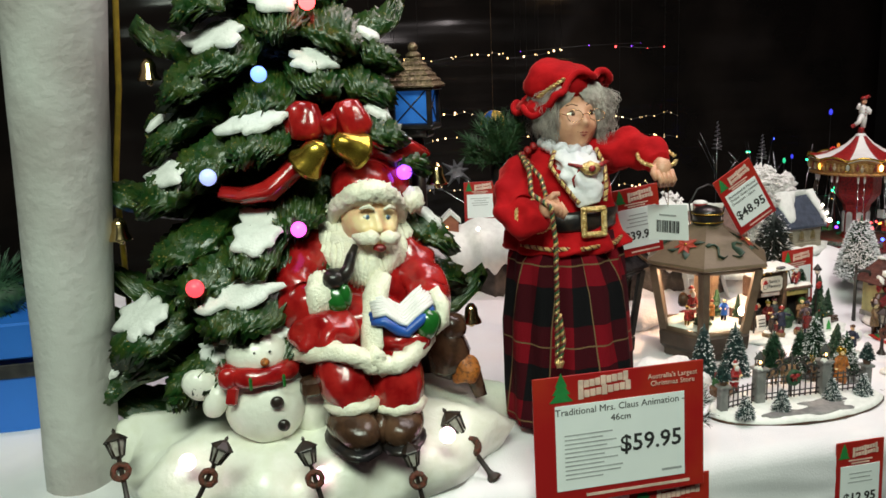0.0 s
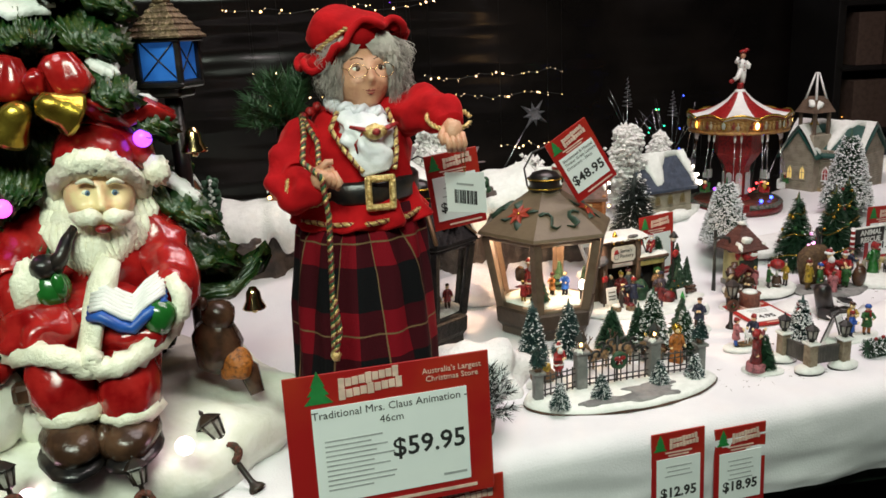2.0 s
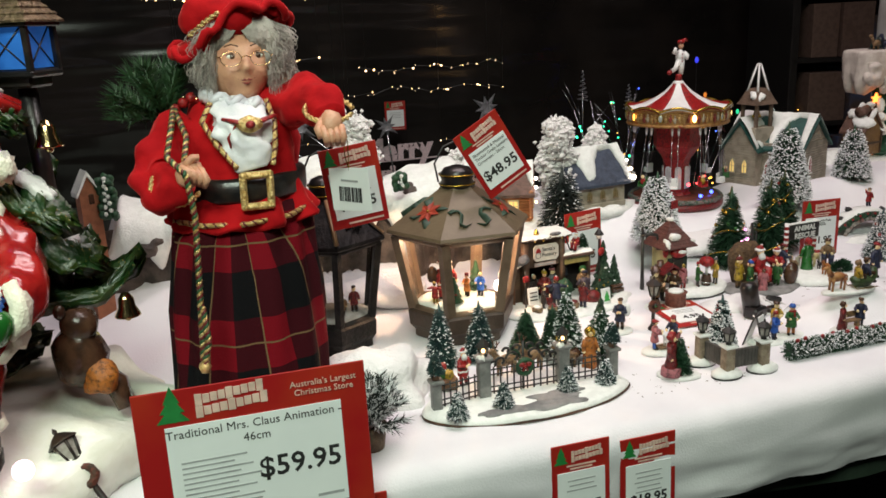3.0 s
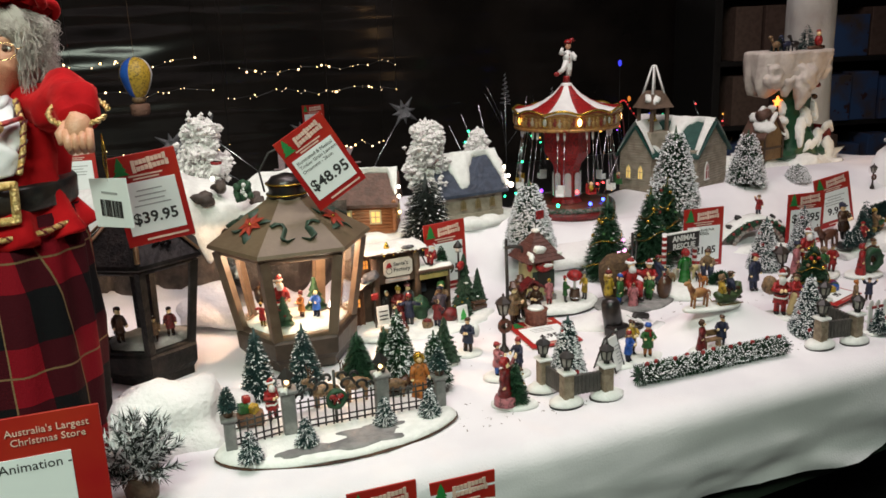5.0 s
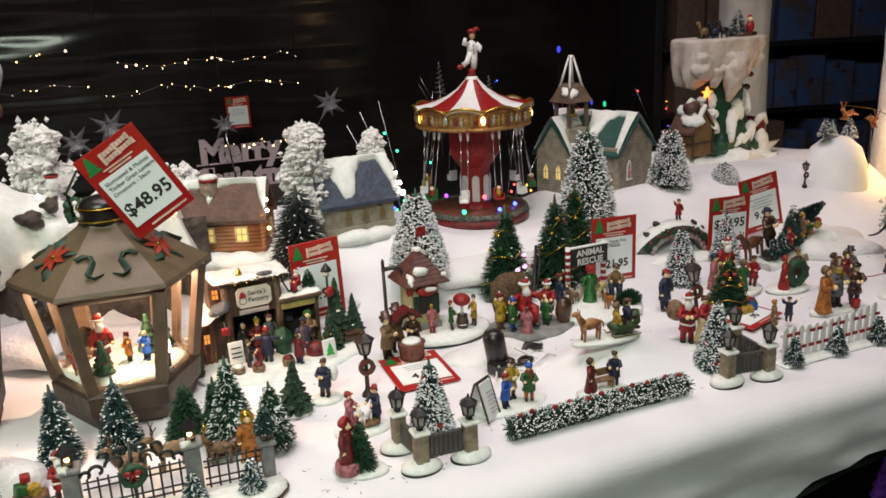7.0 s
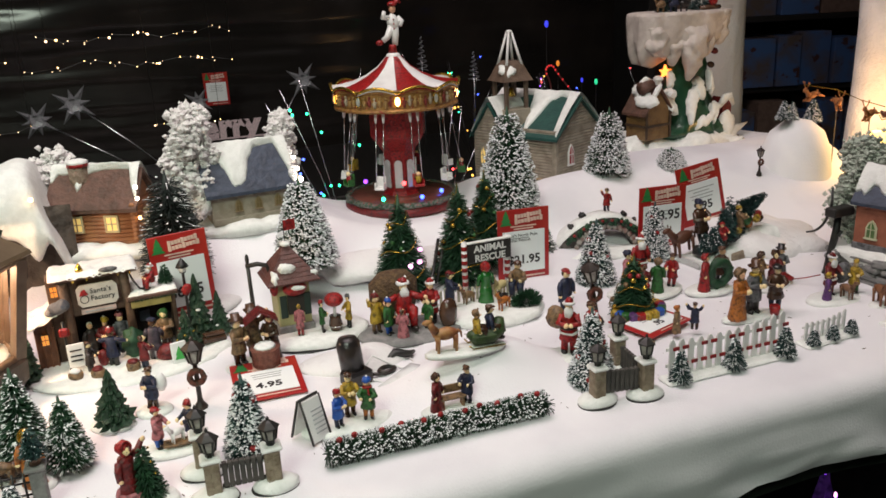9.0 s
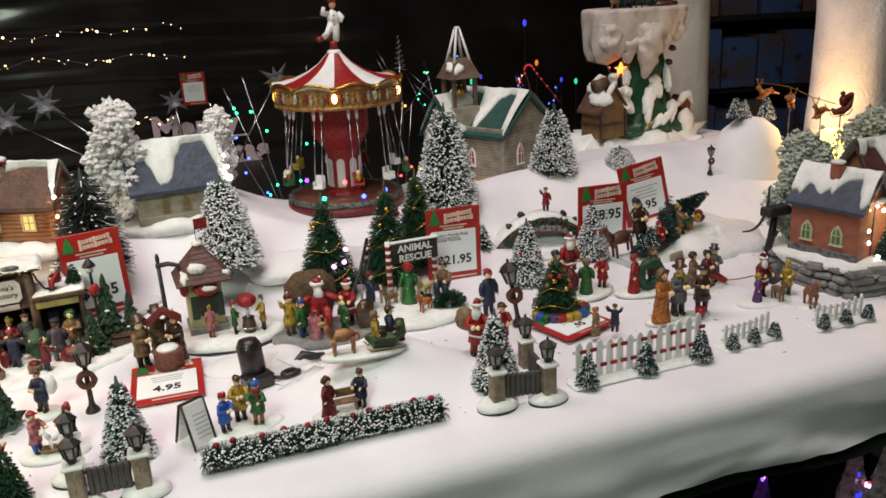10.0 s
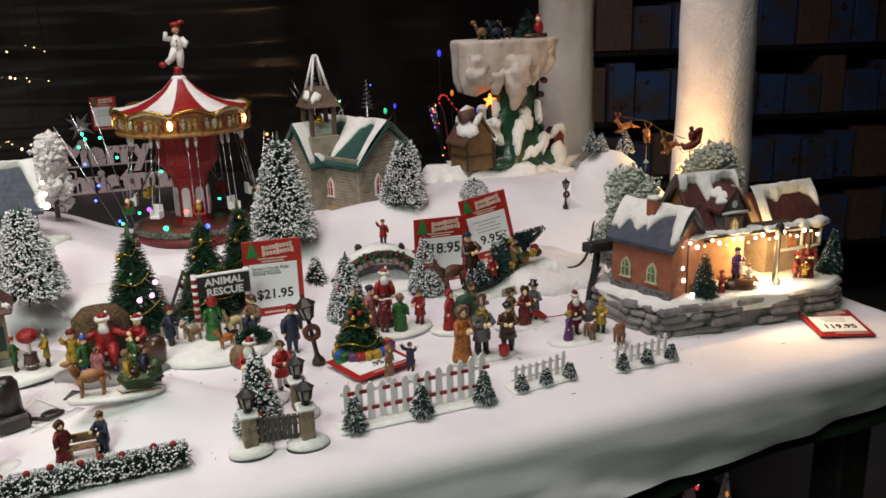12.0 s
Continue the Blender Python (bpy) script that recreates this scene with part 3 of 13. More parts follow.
    m.tube([(0.206, 1.250, 0.222), (0.214, 1.240, 0.206), (0.211, 1.236, 0.190), (0.200, 1.234, 0.180)], [0.008, 0.010, 0.010, 0.006], 12, **fur)
    # brim of the cap
    pts, rr = flowing([(0.094, 1.325, 0.290), (0.099, 1.308, 0.309), (0.107, 1.296, 0.318), (0.119, 1.284, 0.3270), (0.133, 1.278, 0.3305), (0.147, 1.278, 0.3300), (0.160, 1.284, 0.326), (0.171, 1.295, 0.317), (0.178, 1.308, 0.307), (0.181, 1.325, 0.290)],
                      [0.008, 0.0096, 0.0108, 0.0120, 0.0128, 0.0128, 0.0120, 0.0108, 0.0094, 0.008], 48)
    m.tube(pts, rr, 24, rough=0.34, freq=260)
    m.ell((0.201, 1.322, 0.312), 0.0145, 16, 12, 0.40, 230)
    # beard in wavy locks, side whiskers and moustache
    m.ell((0.131, 1.312, 0.262), (0.046, 0.030, 0.034), 20, 14, 0.25, 80)
    for row, (n, spread, top, drop, yy) in enumerate(((31, 0.050, 0.304, 0.070, 1.306), (29, 0.053, 0.290, 0.064, 1.296), (25, 0.047, 0.279, 0.060, 1.284), (21, 0.038, 0.272, 0.052, 1.276))):
        for k in range(n):
            a = 2 * k / (n - 1) - 1
            x0 = 0.131 + spread * a
            zt = top + 0.010 * abs(a) ** 2 * (row == 0)
            ll = drop * (1 - 0.35 * a * a)
            y0 = yy + 0.026 * abs(a) ** 2
            w = 0.0045 * math.sin(k * 0.9 + row * 1.7)
            m.tube([(x0, y0 + 0.010, zt), (x0 + w + 0.005 * a, y0 - 0.003, zt - ll * 0.35), (x0 - w * 0.6 + 0.006 * a, y0 - 0.003, zt - ll * 0.7), (x0 + w * 0.8, y0 + 0.003, zt - ll)],
                   [0.0040, 0.0056, 0.0048, 0.0012], 8, rough=0.15, freq=200)
    # the head turns and tips a little to one side
    keep = m.X
    c = Vector((0.135, 1.312, 0.296))
    m.X = keep @ Matrix.Translation(c + Vector((0.004, -0.004, 0.0))) @ pose(0, 0, 0, 0, 5, 9) @ Matrix.Translation(-c)
    for sg in (-1, 1):
        pts, rr = flowing([(0.1365 + 0.0015 * sg, 1.269, 0.2815), (0.1365 + 0.011 * sg, 1.266, 0.2825), (0.1365 + 0.021 * sg, 1.272, 0.2800), (0.1365 + 0.030 * sg, 1.283, 0.2815)], [0.0042, 0.0082, 0.0072, 0.0025], 14)
        m.tube(pts, rr, 14, rough=0.25, freq=160)
        pts, rr = flowing([(0.1365 + 0.0060 * sg, 1.2740, 0.3115), (0.1365 + 0.0135 * sg, 1.2735, 0.3150), (0.1365 + 0.0230 * sg, 1.2795, 0.3115)], [0.0014, 0.0026, 0.0013], 10)
        m.tube(pts, rr, 8)
    # face
    m.use(SKIN)
    eyes = (0.1235, 0.1495)
    at = face(m, (0.1365, 1.310, 0.296), (0.036, 0.035, 0.036), [(0.1365, 0.2905, 0.011, 0.0055, 0.0055), (0.1365, 0.299, 0.005, 0.004, 0.007), (0.117, 0.290, 0.0085, 0.009, 0.007), (0.156, 0.290, 0.0085, 0.009, 0.007)]
              + [(x, 0.3025, -0.003, 0.006, 0.0045) for x in eyes] + [(x, 0.3110, 0.001, 0.009, 0.003) for x in eyes])
    m.use(RESIN_WHITE)
    for x in eyes:
        m.ell((x, at(x, 0.3025) + 0.0008, 0.3025), (0.0052, 0.0029, 0.0029), 14, 10)
    m.use(mat("eye_blue", (0.12, 0.22, 0.36), 0.2))
    for x in eyes:
        m.ell((x + 0.0006, at(x, 0.3025) - 0.0014, 0.3024), (0.0028, 0.0015, 0.0027), 12, 8)
    m.use(BLACK)
    for x in eyes:
        m.ell((x + 0.0006, at(x, 0.3025) - 0.0024, 0.3024), (0.0013, 0.0007, 0.0013), 8, 6)
    m.use(RED)
    m.ell((0.1365, 1.2685, 0.2705), (0.0085, 0.006, 0.0042), 14, 8)
    m.use(PINK)
    m.ell((0.1365, 1.2640, 0.2720), (0.005, 0.004, 0.0018), 10, 6)
    m.X = keep
    # mittens, pipe, book
    m.use(MITT)
    m.ell((0.088, 1.258, 0.221), (0.020, 0.018, 0.019), 16, 12, 0.1, 60)
    m.ell((0.098, 1.248, 0.226), (0.008, 0.008, 0.014), 10, 8, 0.1, 60, (0, -12, 0))
    m.ell((0.191, 1.228, 0.192), (0.018, 0.016, 0.017), 14, 10, 0.1, 60)
    m.use(BLACK)
    m.ell((0.087, 1.254, 0.243), (0.016, 0.014, 0.012), 14, 10, 0.15, 120)
    m.tube([(0.094, 1.252, 0.242), (0.104, 1.254, 0.252), (0.109, 1.262, 0.264), (0.116, 1.272, 0.273)], [0.010, 0.0075, 0.006, 0.004], 10)
    m.use(BLUE)
    for k in range(5):
        d, u = 0.008 * k, 0.0022 * k
        m.tube([(0.124, 1.222 + d, 0.200 + u), (0.138, 1.216 + d, 0.202 + u), (0.154, 1.218 + d, 0.190 + u), (0.166, 1.220 + d, 0.186 + u), (0.181, 1.216 + d, 0.199 + u), (0.200, 1.228 + d, 0.207 + u)],
               [0.003, 0.0058, 0.0058, 0.0058, 0.0058, 0.003], 8)
    m.use(WHITE)
    for k in range(7):
        d, u = 0.006 * k, 0.0018 * k
        m.tube([(0.127, 1.224 + d, 0.2065 + u), (0.141, 1.218 + d, 0.2100 + u), (0.156, 1.220 + d, 0.1985 + u), (0.166, 1.222 + d, 0.1940 + u), (0.181, 1.218 + d, 0.2075 + u), (0.199, 1.229 + d, 0.2145 + u)], 0.0030, 6)


def tree_statue():
    L = (0.06, 1.40, 0.0)
    st = thing("christmas_tree_decoration", L, label="moulded resin fir tree with seated figure, snowman and coloured bulbs", category="christmas decoration")
    m = M(RESIN_WHITE, off(L))
    m.lathe((0.06, 1.385, 0.0), [(0.236, 0.0), (0.240, 0.022), (0.228, 0.046), (0.200, 0.064), (0.150, 0.074), (0.07, 0.078), (0.002, 0.079)], 96, 1.0, 0.84, rough=0.14, freq=20)
    part("snowy_base", m, st, "white painted snow mound base")
    m = M(BARK, off(L))
    m.tube([(0.06, 1.43, 0.05), (0.06, 1.43, 0.4), (0.06, 1.43, 0.70)], [0.07, 0.05, 0.012], 14, rough=0.2, freq=20)
    part("trunk", m, st)
    rnd = random.Random(4)
    axis = Vector((0.06, 1.43, 0))

    def branch(q, t, width, seed, fine=True):
        b = M(RESIN_GREEN, off(L))
        q, t = Vector(q), Vector(t)
        frond(b, (0.06 + (q.x - 0.06) * 0.12, 1.43 + (q.y - 1.43) * 0.12, q.z + 0.035), q, t, width, 0.026, seed, fine)
        part("branch", b, st)

    # filling tiers: height, reach to the front, reach to the sides
    for k, (z, front, wide) in enumerate(((0.115, 0.09, 0.15), (0.170, 0.09, 0.15), (0.225, 0.085, 0.14), (0.280, 0.090, 0.125), (0.335, 0.090, 0.115), (0.390, 0.080, 0.105), (0.445, 0.078, 0.10),
                                          (0.500, 0.066, 0.10), (0.548, 0.062, 0.085), (0.595, 0.05, 0.07), (0.640, 0.034, 0.045), (0.675, 0.02, 0.025))):
        n = 8 if z < 0.58 else 6
        for j in range(n):
            a = 2 * math.pi * (j + 0.5 * (k % 2)) / n + rnd.uniform(-0.12, 0.12)
            c, s = math.cos(a), math.sin(a)
            if z < 0.30 and s < -0.3 and c > -0.1:
                continue
            reach = rnd.uniform(0.92, 1.06)
            w = wide * (0.82 if c > 0.3 else 1.0) * reach
            f = (front if s < 0 else wide * 0.8) * reach
            q = axis + Vector((w * c * 0.72, f * s * 0.72, z + 0.012))
            t = axis + Vector((w * c, f * s, z - 0.022 + 0.020 * abs(c)))
            branch(q, t, 0.034 + 0.20 * wide, k * 20 + j, s < 0.4)
    # long side branches with turned-up ends
    for k, (x, y, z, w) in enumerate(((-0.103, 1.41, 0.520, 0.036), (-0.066, 1.40, 0.463, 0.030), (-0.098, 1.41, 0.412, 0.026), (-0.168, 1.41, 0.348, 0.040), (-0.163, 1.41, 0.238, 0.036),
                                     (-0.214, 1.41, 0.193, 0.050), (-0.186, 1.41, 0.096, 0.048), (-0.120, 1.38, 0.158, 0.040), (0.279, 1.40, 0.196, 0.034), (0.238, 1.42, 0.226, 0.026), (0.205, 1.42, 0.300, 0.026), (0.190, 1.42, 0.540, 0.036))):
        d = Vector((x, y, 0)) - axis
        d.z = 0
        q = axis + d * 0.66 + Vector((0, 0, z - 0.018))
        branch(q, (x, y, z), w, 300 + k)
    # snow lying on its own branch: x, y, z, half width, half height, roll
    for k, (x, y, z, a, b, roll) in enumerate(((-0.018, 1.345, 0.503, 0.040, 0.018, 8), (0.047, 1.345, 0.540, 0.030, 0.014, 0), (0.085, 1.330, 0.475, 0.027, 0.014, -16),
                                     (0.150, 1.360, 0.500, 0.012, 0.011, 0), (0.014, 1.308, 0.410, 0.032, 0.014, 18), (-0.075, 1.36, 0.425, 0.012, 0.024, -20),
                                     (-0.088, 1.338, 0.357, 0.034, 0.014, 10), (0.004, 1.290, 0.296, 0.028, 0.021, 0), (0.150, 1.325, 0.416, 0.012, 0.013, 0),
                                     (0.178, 1.34, 0.380, 0.017, 0.007, -8), (-0.022, 1.272, 0.232, 0.046, 0.017, 22), (-0.125, 1.320, 0.205, 0.042, 0.022, -12),
                                     (0.016, 1.275, 0.190, 0.020, 0.013, 0), (-0.050, 1.285, 0.170, 0.022, 0.012, -8),
                                     (0.205, 1.35, 0.290, 0.012, 0.016, 0), (0.222, 1.38, 0.232, 0.013, 0.010, 0), (-0.168, 1.37, 0.135, 0.020, 0.02, 0))):
        q = Vector((x, y, z))
        d = q - axis
        d.z = 0
        d.normalize()
        branch(q - Vector((0, 0, 0.004)) - d * 0.004, q + d * 0.030 + Vector((0, 0, -b - 0.024)), max(a * 1.05, 0.026), 400 + k)
        m = M(SNOW, off(L))
        m.patch((x, y, z), (d.x * 0.62, d.y * 0.62, 0.75), a * 1.04, b * 1.25, 0.0042, k, 5 + k % 3, roll)
        part("snow_patch", m, st)
    for k, (x, y, z) in enumerate(((-0.055, 1.335, 0.470), (0.020, 1.325, 0.448), (-0.040, 1.315, 0.385), (0.145, 1.335, 0.460), (0.045, 1.300, 0.325), (-0.080, 1.315, 0.290), (0.045, 1.285, 0.262),
                                  (-0.055, 1.290, 0.262), (-0.075, 1.300, 0.145), (0.110, 1.335, 0.520), (-0.035, 1.350, 0.555), (0.020, 1.360, 0.590), (0.085, 1.365, 0.575))):
        q = Vector((x, y + 0.012, z))
        d = q - axis
        d.z = 0
        d.normalize()
        branch(q, q + d * 0.026 + Vector((0, 0, -0.036)), 0.036, 500 + k)
    # bow, ribbon tails and bells
    m = M(RESIN_RED, off(L))
    for sg in (-1, 1):
        X = m.X
        m.X = X @ Matrix.Translation((0.093 + 0.025 * sg, 1.306, 0.408)) @ pose(0, 0, 0, 0, -8 * sg, 10 * sg)
        m.lathe((0, 0, 0), [(0.004, -0.021), (0.018, -0.019), (0.0225, -0.010), (0.0235, 0.002), (0.021, 0.013), (0.013, 0.020), (0.002, 0.022)], 40, 0.94, 0.75, rough=0.40, freq=48, wave=0.10, waves=5)
        m.X = X
    m.ell((0.093, 1.296, 0.405), (0.0105, 0.012, 0.012), 18, 12, 0.3, 90)
    part("bow", m, st, "glossy red bow")
    for pts in ([(0.075, 1.300, 0.385), (0.052, 1.298, 0.360), (0.022, 1.297, 0.338), (-0.006, 1.300, 0.332), (-0.026, 1.306, 0.336)],
                [(0.120, 1.315, 0.392), (0.142, 1.320, 0.378), (0.162, 1.326, 0.370), (0.182, 1.332, 0.374), (0.203, 1.340, 0.360)]):
        m = M(RESIN_RED, off(L))
        m.tube(pts, [0.012, 0.018, 0.019, 0.018, 0.014], 26, flat=0.55, rough=0.85, freq=75)
        part("ribbon", m, st)
    for x, y, z, tilt in ((0.074, 1.284, 0.374, 40), (0.108, 1.280, 0.382, -62)):
        m = M(BELLGOLD, off(L) @ Matrix.Translation((x, y, z)) @ pose(0, 0, 0, 24, tilt, 0) @ Matrix.Scale(0.74, 4))
        m.lathe((0, 0, 0), [(0.018, -0.018), (0.024, -0.024), (0.029, -0.026), (0.028, -0.020), (0.021, -0.010), (0.0185, 0.006), (0.013, 0.018), (0.001, 0.023)], 36, rough=0.12, freq=60)
        m.ell((0, 0, -0.022), 0.008, 10, 8)
        part("bell", m, st, "shiny gold bell")
    # coloured bulbs
    SOFT_BLUE = glow("soft_blue_bulb", (0.16, 0.30, 1.0), 2.2)
    PALE_BULB = glow("pale_blue_bulb", (0.38, 0.46, 0.95), 1.0)
    MAGENTA = glow("magenta_bulb", (1.0, 0.10, 0.75), 2.4)
    SOFT_RED = glow("soft_red_bulb", (1.0, 0.06, 0.08), 1.4)
    for x, y, z, g, r in ((0.080, 1.322, 0.534, G_RED, 0.009), (0.023, 1.302, 0.460, SOFT_BLUE, 0.0085), (-0.038, 1.290, 0.356, PALE_BULB, 0.0090), (-0.061, 1.268, 0.243, SOFT_RED, 0.0095),
                          (0.051, 1.280, 0.295, MAGENTA, 0.0085), (0.176, 1.320, 0.345, G_VIOLET, 0.009), (0.246, 1.325, 0.092, G_RED, 0.008)):
        m = M(g, off(L))
        m.ell((x, y, z), r, 14, 10)
        part("bulb", m, st)
    for x, y, z, g in ((-0.083, 1.225, 0.070, G_BASE), (0.052, 1.185, 0.055, G_BASE), (0.186, 1.190, 0.078, G_BASE)):
        m = M(g, off(L))
        m.ell((x, y, z), 0.0088, 14, 10)
        part("bulb", m, st, "small lit bulb on the base")
    # small hanging bells
    for x, y, z in ((-0.098, 1.40, 0.470), (-0.144, 1.365, 0.296), (0.266, 1.39, 0.148), (0.222, 1.36, 0.335)):
        m = M(BRASS, off(L))
        m.lathe((x, y, z), [(0.0135, -0.012), (0.013, -0.010), (0.009, -0.002), (0.008, 0.007), (0.004, 0.013), (0.001, 0.014)], 18)
        m.ell((x, y, z - 0.014), 0.004, 8, 6)
        part("hanging_bell", m, st, "small brass bell")
    # lantern on a post at the side
    m = M(BLACK, off(L))
    m.tube([(0.208, 1.40, 0.06), (0.208, 1.40, 0.25), (0.206, 1.395, 0.388)], [0.012, 0.009, 0.009], 10)
    post = part("lantern_post", m, st, "dark post with a lantern")
    H = off(L) @ Matrix.Translation((0.206, 1.392, 0)) @ pose(0, 0, 0, 0, 0, -25)
    m = M(mat("bronze_shingle", (0.24, 0.17, 0.10), 0.35, 0.5, other=(0.12, 0.08, 0.05), scale=160, bump=0.8, bump_scale=220), H)
    for k in range(6):
        f0, f1 = 1 - k * 0.145, 1 - (k + 1) * 0.145
        a = [(-0.031 * f0, -0.031 * f0), (0.031 * f0, -0.031 * f0), (0.031 * f0, 0.031 * f0), (-0.031 * f0, 0.031 * f0)]
        b = [(p * f1 / f0, q * f1 / f0) for p, q in a]
        z = 0.438 + 0.0062 * k
        m.add([(p, q, z) for p, q in a] + [(p, q, z + 0.0018) for p, q in a] + [(p, q, z + 0.0064) for p, q in b],
              [(3, 2, 1, 0)] + [(i, (i + 1) % 4, 4 + (i + 1) % 4, 4 + i) for i in range(4)] + [(4 + i, 4 + (i + 1) % 4, 8 + (i + 1) % 4, 8 + i) for i in range(4)] + [(8, 9, 10, 11)], False)
        for sd in range(4):
            for q in range(6):
                u = (-0.031 + 0.031 * 2 * (q + 0.5 + 0.3 * (k % 2)) / 6) * f0
                X = m.X
                m.X = X @ pose(0, 0, 0, 0, 0, 90 * sd)
                m.box((u, -0.0305 * f0 + 0.0012, z + 0.0022), (0.0088 * f0, 0.0042, 0.0022), 0.0005, (35, 0, 0))
                m.X = X
    m.lathe((0, 0, 0.473), [(0.009, 0), (0.0095, 0.003), (0.006, 0.006), (0.0035, 0.008)], 14)
    m.ell((0, 0, 0.4845), (0.0062, 0.0062, 0.0062), 12, 10)
    part("lantern_roof", m, post)
    m = M(BLACK, H)
    m.box((0, 0, 0.391), (0.052, 0.052, 0.007), 0.002)
    m.box((0, 0, 0.384), (0.036, 0.036, 0.012), 0.002)
    for sx in (-1, 1):
        for sy in (-1, 1):
            m.box((sx * 0.0225, sy * 0.0225, 0.416), (0.006, 0.006, 0.046), 0.001)
    m.box((0, 0, 0.4365), (0.056, 0.056, 0.005), 0.001)
    part("lantern_frame", m, post)
    m = M(mat("blue_pane", (0.03, 0.16, 0.55), 0.25, other=(0.02, 0.12, 0.45), scale=30, emit=0.25), H)
    m.box((0, 0, 0.416), (0.041, 0.041, 0.040))
    part("lantern_glass", m, post, "blue lantern glass")
    m = M(BLACK, H)
    for a, b in (((-0.019, 0.0), (0.019, 0.038)), ((-0.019, 0.038), (0.019, 0.0))):
        m.tube([(a[0], -0.0210, 0.397 + a[1]), (b[0], -0.0210, 0.397 + b[1])], 0.0009, 5)
        m.tube([(0.0210, a[0], 0.397 + a[1]), (0.0210, b[0], 0.397 + b[1])], 0.0009, 5)
    part("lattice", m, post)
    m = M(None, off(L))
    seated_figure(m)
    cx = (min(p[0] for p in m.v) + max(p[0] for p in m.v)) / 2
    m.v = [(cx + (p[0] - cx) * 0.89 - 0.007, p[1], p[2]) for p in m.v]
    part("seated_figure", m, st, "bearded figure in glossy red coat with book and pipe")
    # snowman
    m = M(RESIN_WHITE, off(L))
    m.ell((0.002, 1.272, 0.108), (0.046, 0.042, 0.046), 20, 14, 0.08, 30)
    m.ell((-0.004, 1.268, 0.166), (0.034, 0.032, 0.028), 18, 12, 0.05, 40)
    m.ell((0.048, 1.285, 0.092), (0.026, 0.03, 0.034), 14, 10, 0.1, 40)
    m.ell((-0.066, 1.266, 0.138), (0.020, 0.012, 0.017), 12, 8, 0.1, 60, (0, 25, 0))
    m.ell((-0.050, 1.258, 0.120), (0.013, 0.012, 0.020), 12, 8, 0.1, 60, (0, 25, 0))
    sn = part("snowman", m, st, "white snowman with a red scarf")
    m = M(RESIN_RED, off(L))
    m.tube(ring((-0.003, 1.268, 0.148), 0.034, 0.034, 30, -0.05), 0.0112, 14, True, rough=0.4, freq=70)
    m.ell((-0.035, 1.240, 0.150), (0.012, 0.010, 0.012), 10, 8, 0.2, 90)
    m.box((-0.032, 1.236, 0.132), (0.012, 0.006, 0.022), 0.003, (0, 12, 0))
    part("scarf", m, sn, "red scarf with green checks")
    for x in (-0.012, 0.022):
        m = M(MITT, off(L))
        m.box((x, 1.2240, 0.147), (0.0035, 0.004, 0.014), 0.001)
        part("scarf_check", m, sn)
    m = M(BLACK, off(L))
    m.ell((0.013, 1.228, 0.122), (0.0072, 0.004, 0.0072), 12, 8)
    part("button", m, sn)
    m = M(BLACK, off(L))
    m.ell((0.018, 1.230, 0.095), (0.0068, 0.004, 0.0068), 12, 8)
    part("button", m, sn)
    m = M(ORANGE, off(L))
    m.ell((0.004, 1.234, 0.166), (0.005, 0.008, 0.004), 10, 6)
    part("nose", m, sn)
    m = M(BLACK, off(L))
    m.ell((-0.006, 1.239, 0.175), 0.0016, 8, 6)
    m.ell((0.010, 1.239, 0.175), 0.0016, 8, 6)
    part("eye", m, sn)
    m = M(BROWN, off(L))
    m.ell((0.222, 1.335, 0.120), (0.024, 0.030, 0.035), 14, 10, 0.3, 40)
    m.ell((0.226, 1.330, 0.152), (0.018, 0.018, 0.018), 12, 8, 0.2, 60)
    m.ell((0.212, 1.320, 0.170), (0.006, 0.006, 0.008), 8, 6)
    m.tube([(0.232, 1.340, 0.10), (0.252, 1.330, 0.085), (0.258, 1.32, 0.062)], [0.012, 0.012, 0.008], 8)
    part("brown_bear", m, st, "small dark brown bear at the tree foot")
    m = M(ORANGE, off(L))
    m.ell((0.240, 1.318, 0.098), (0.018, 0.014, 0.020), 16, 12, 0.3, 70)
    part("orange_parcel", m, st, "crumpled orange parcel")
    m = M(BROWN, off(L))
    m.box((0.050, 1.248, 0.128), (0.022, 0.02, 0.020), 0.004, (0, 0, 10))
    part("dark_parcel", m, st)


tree_statue()


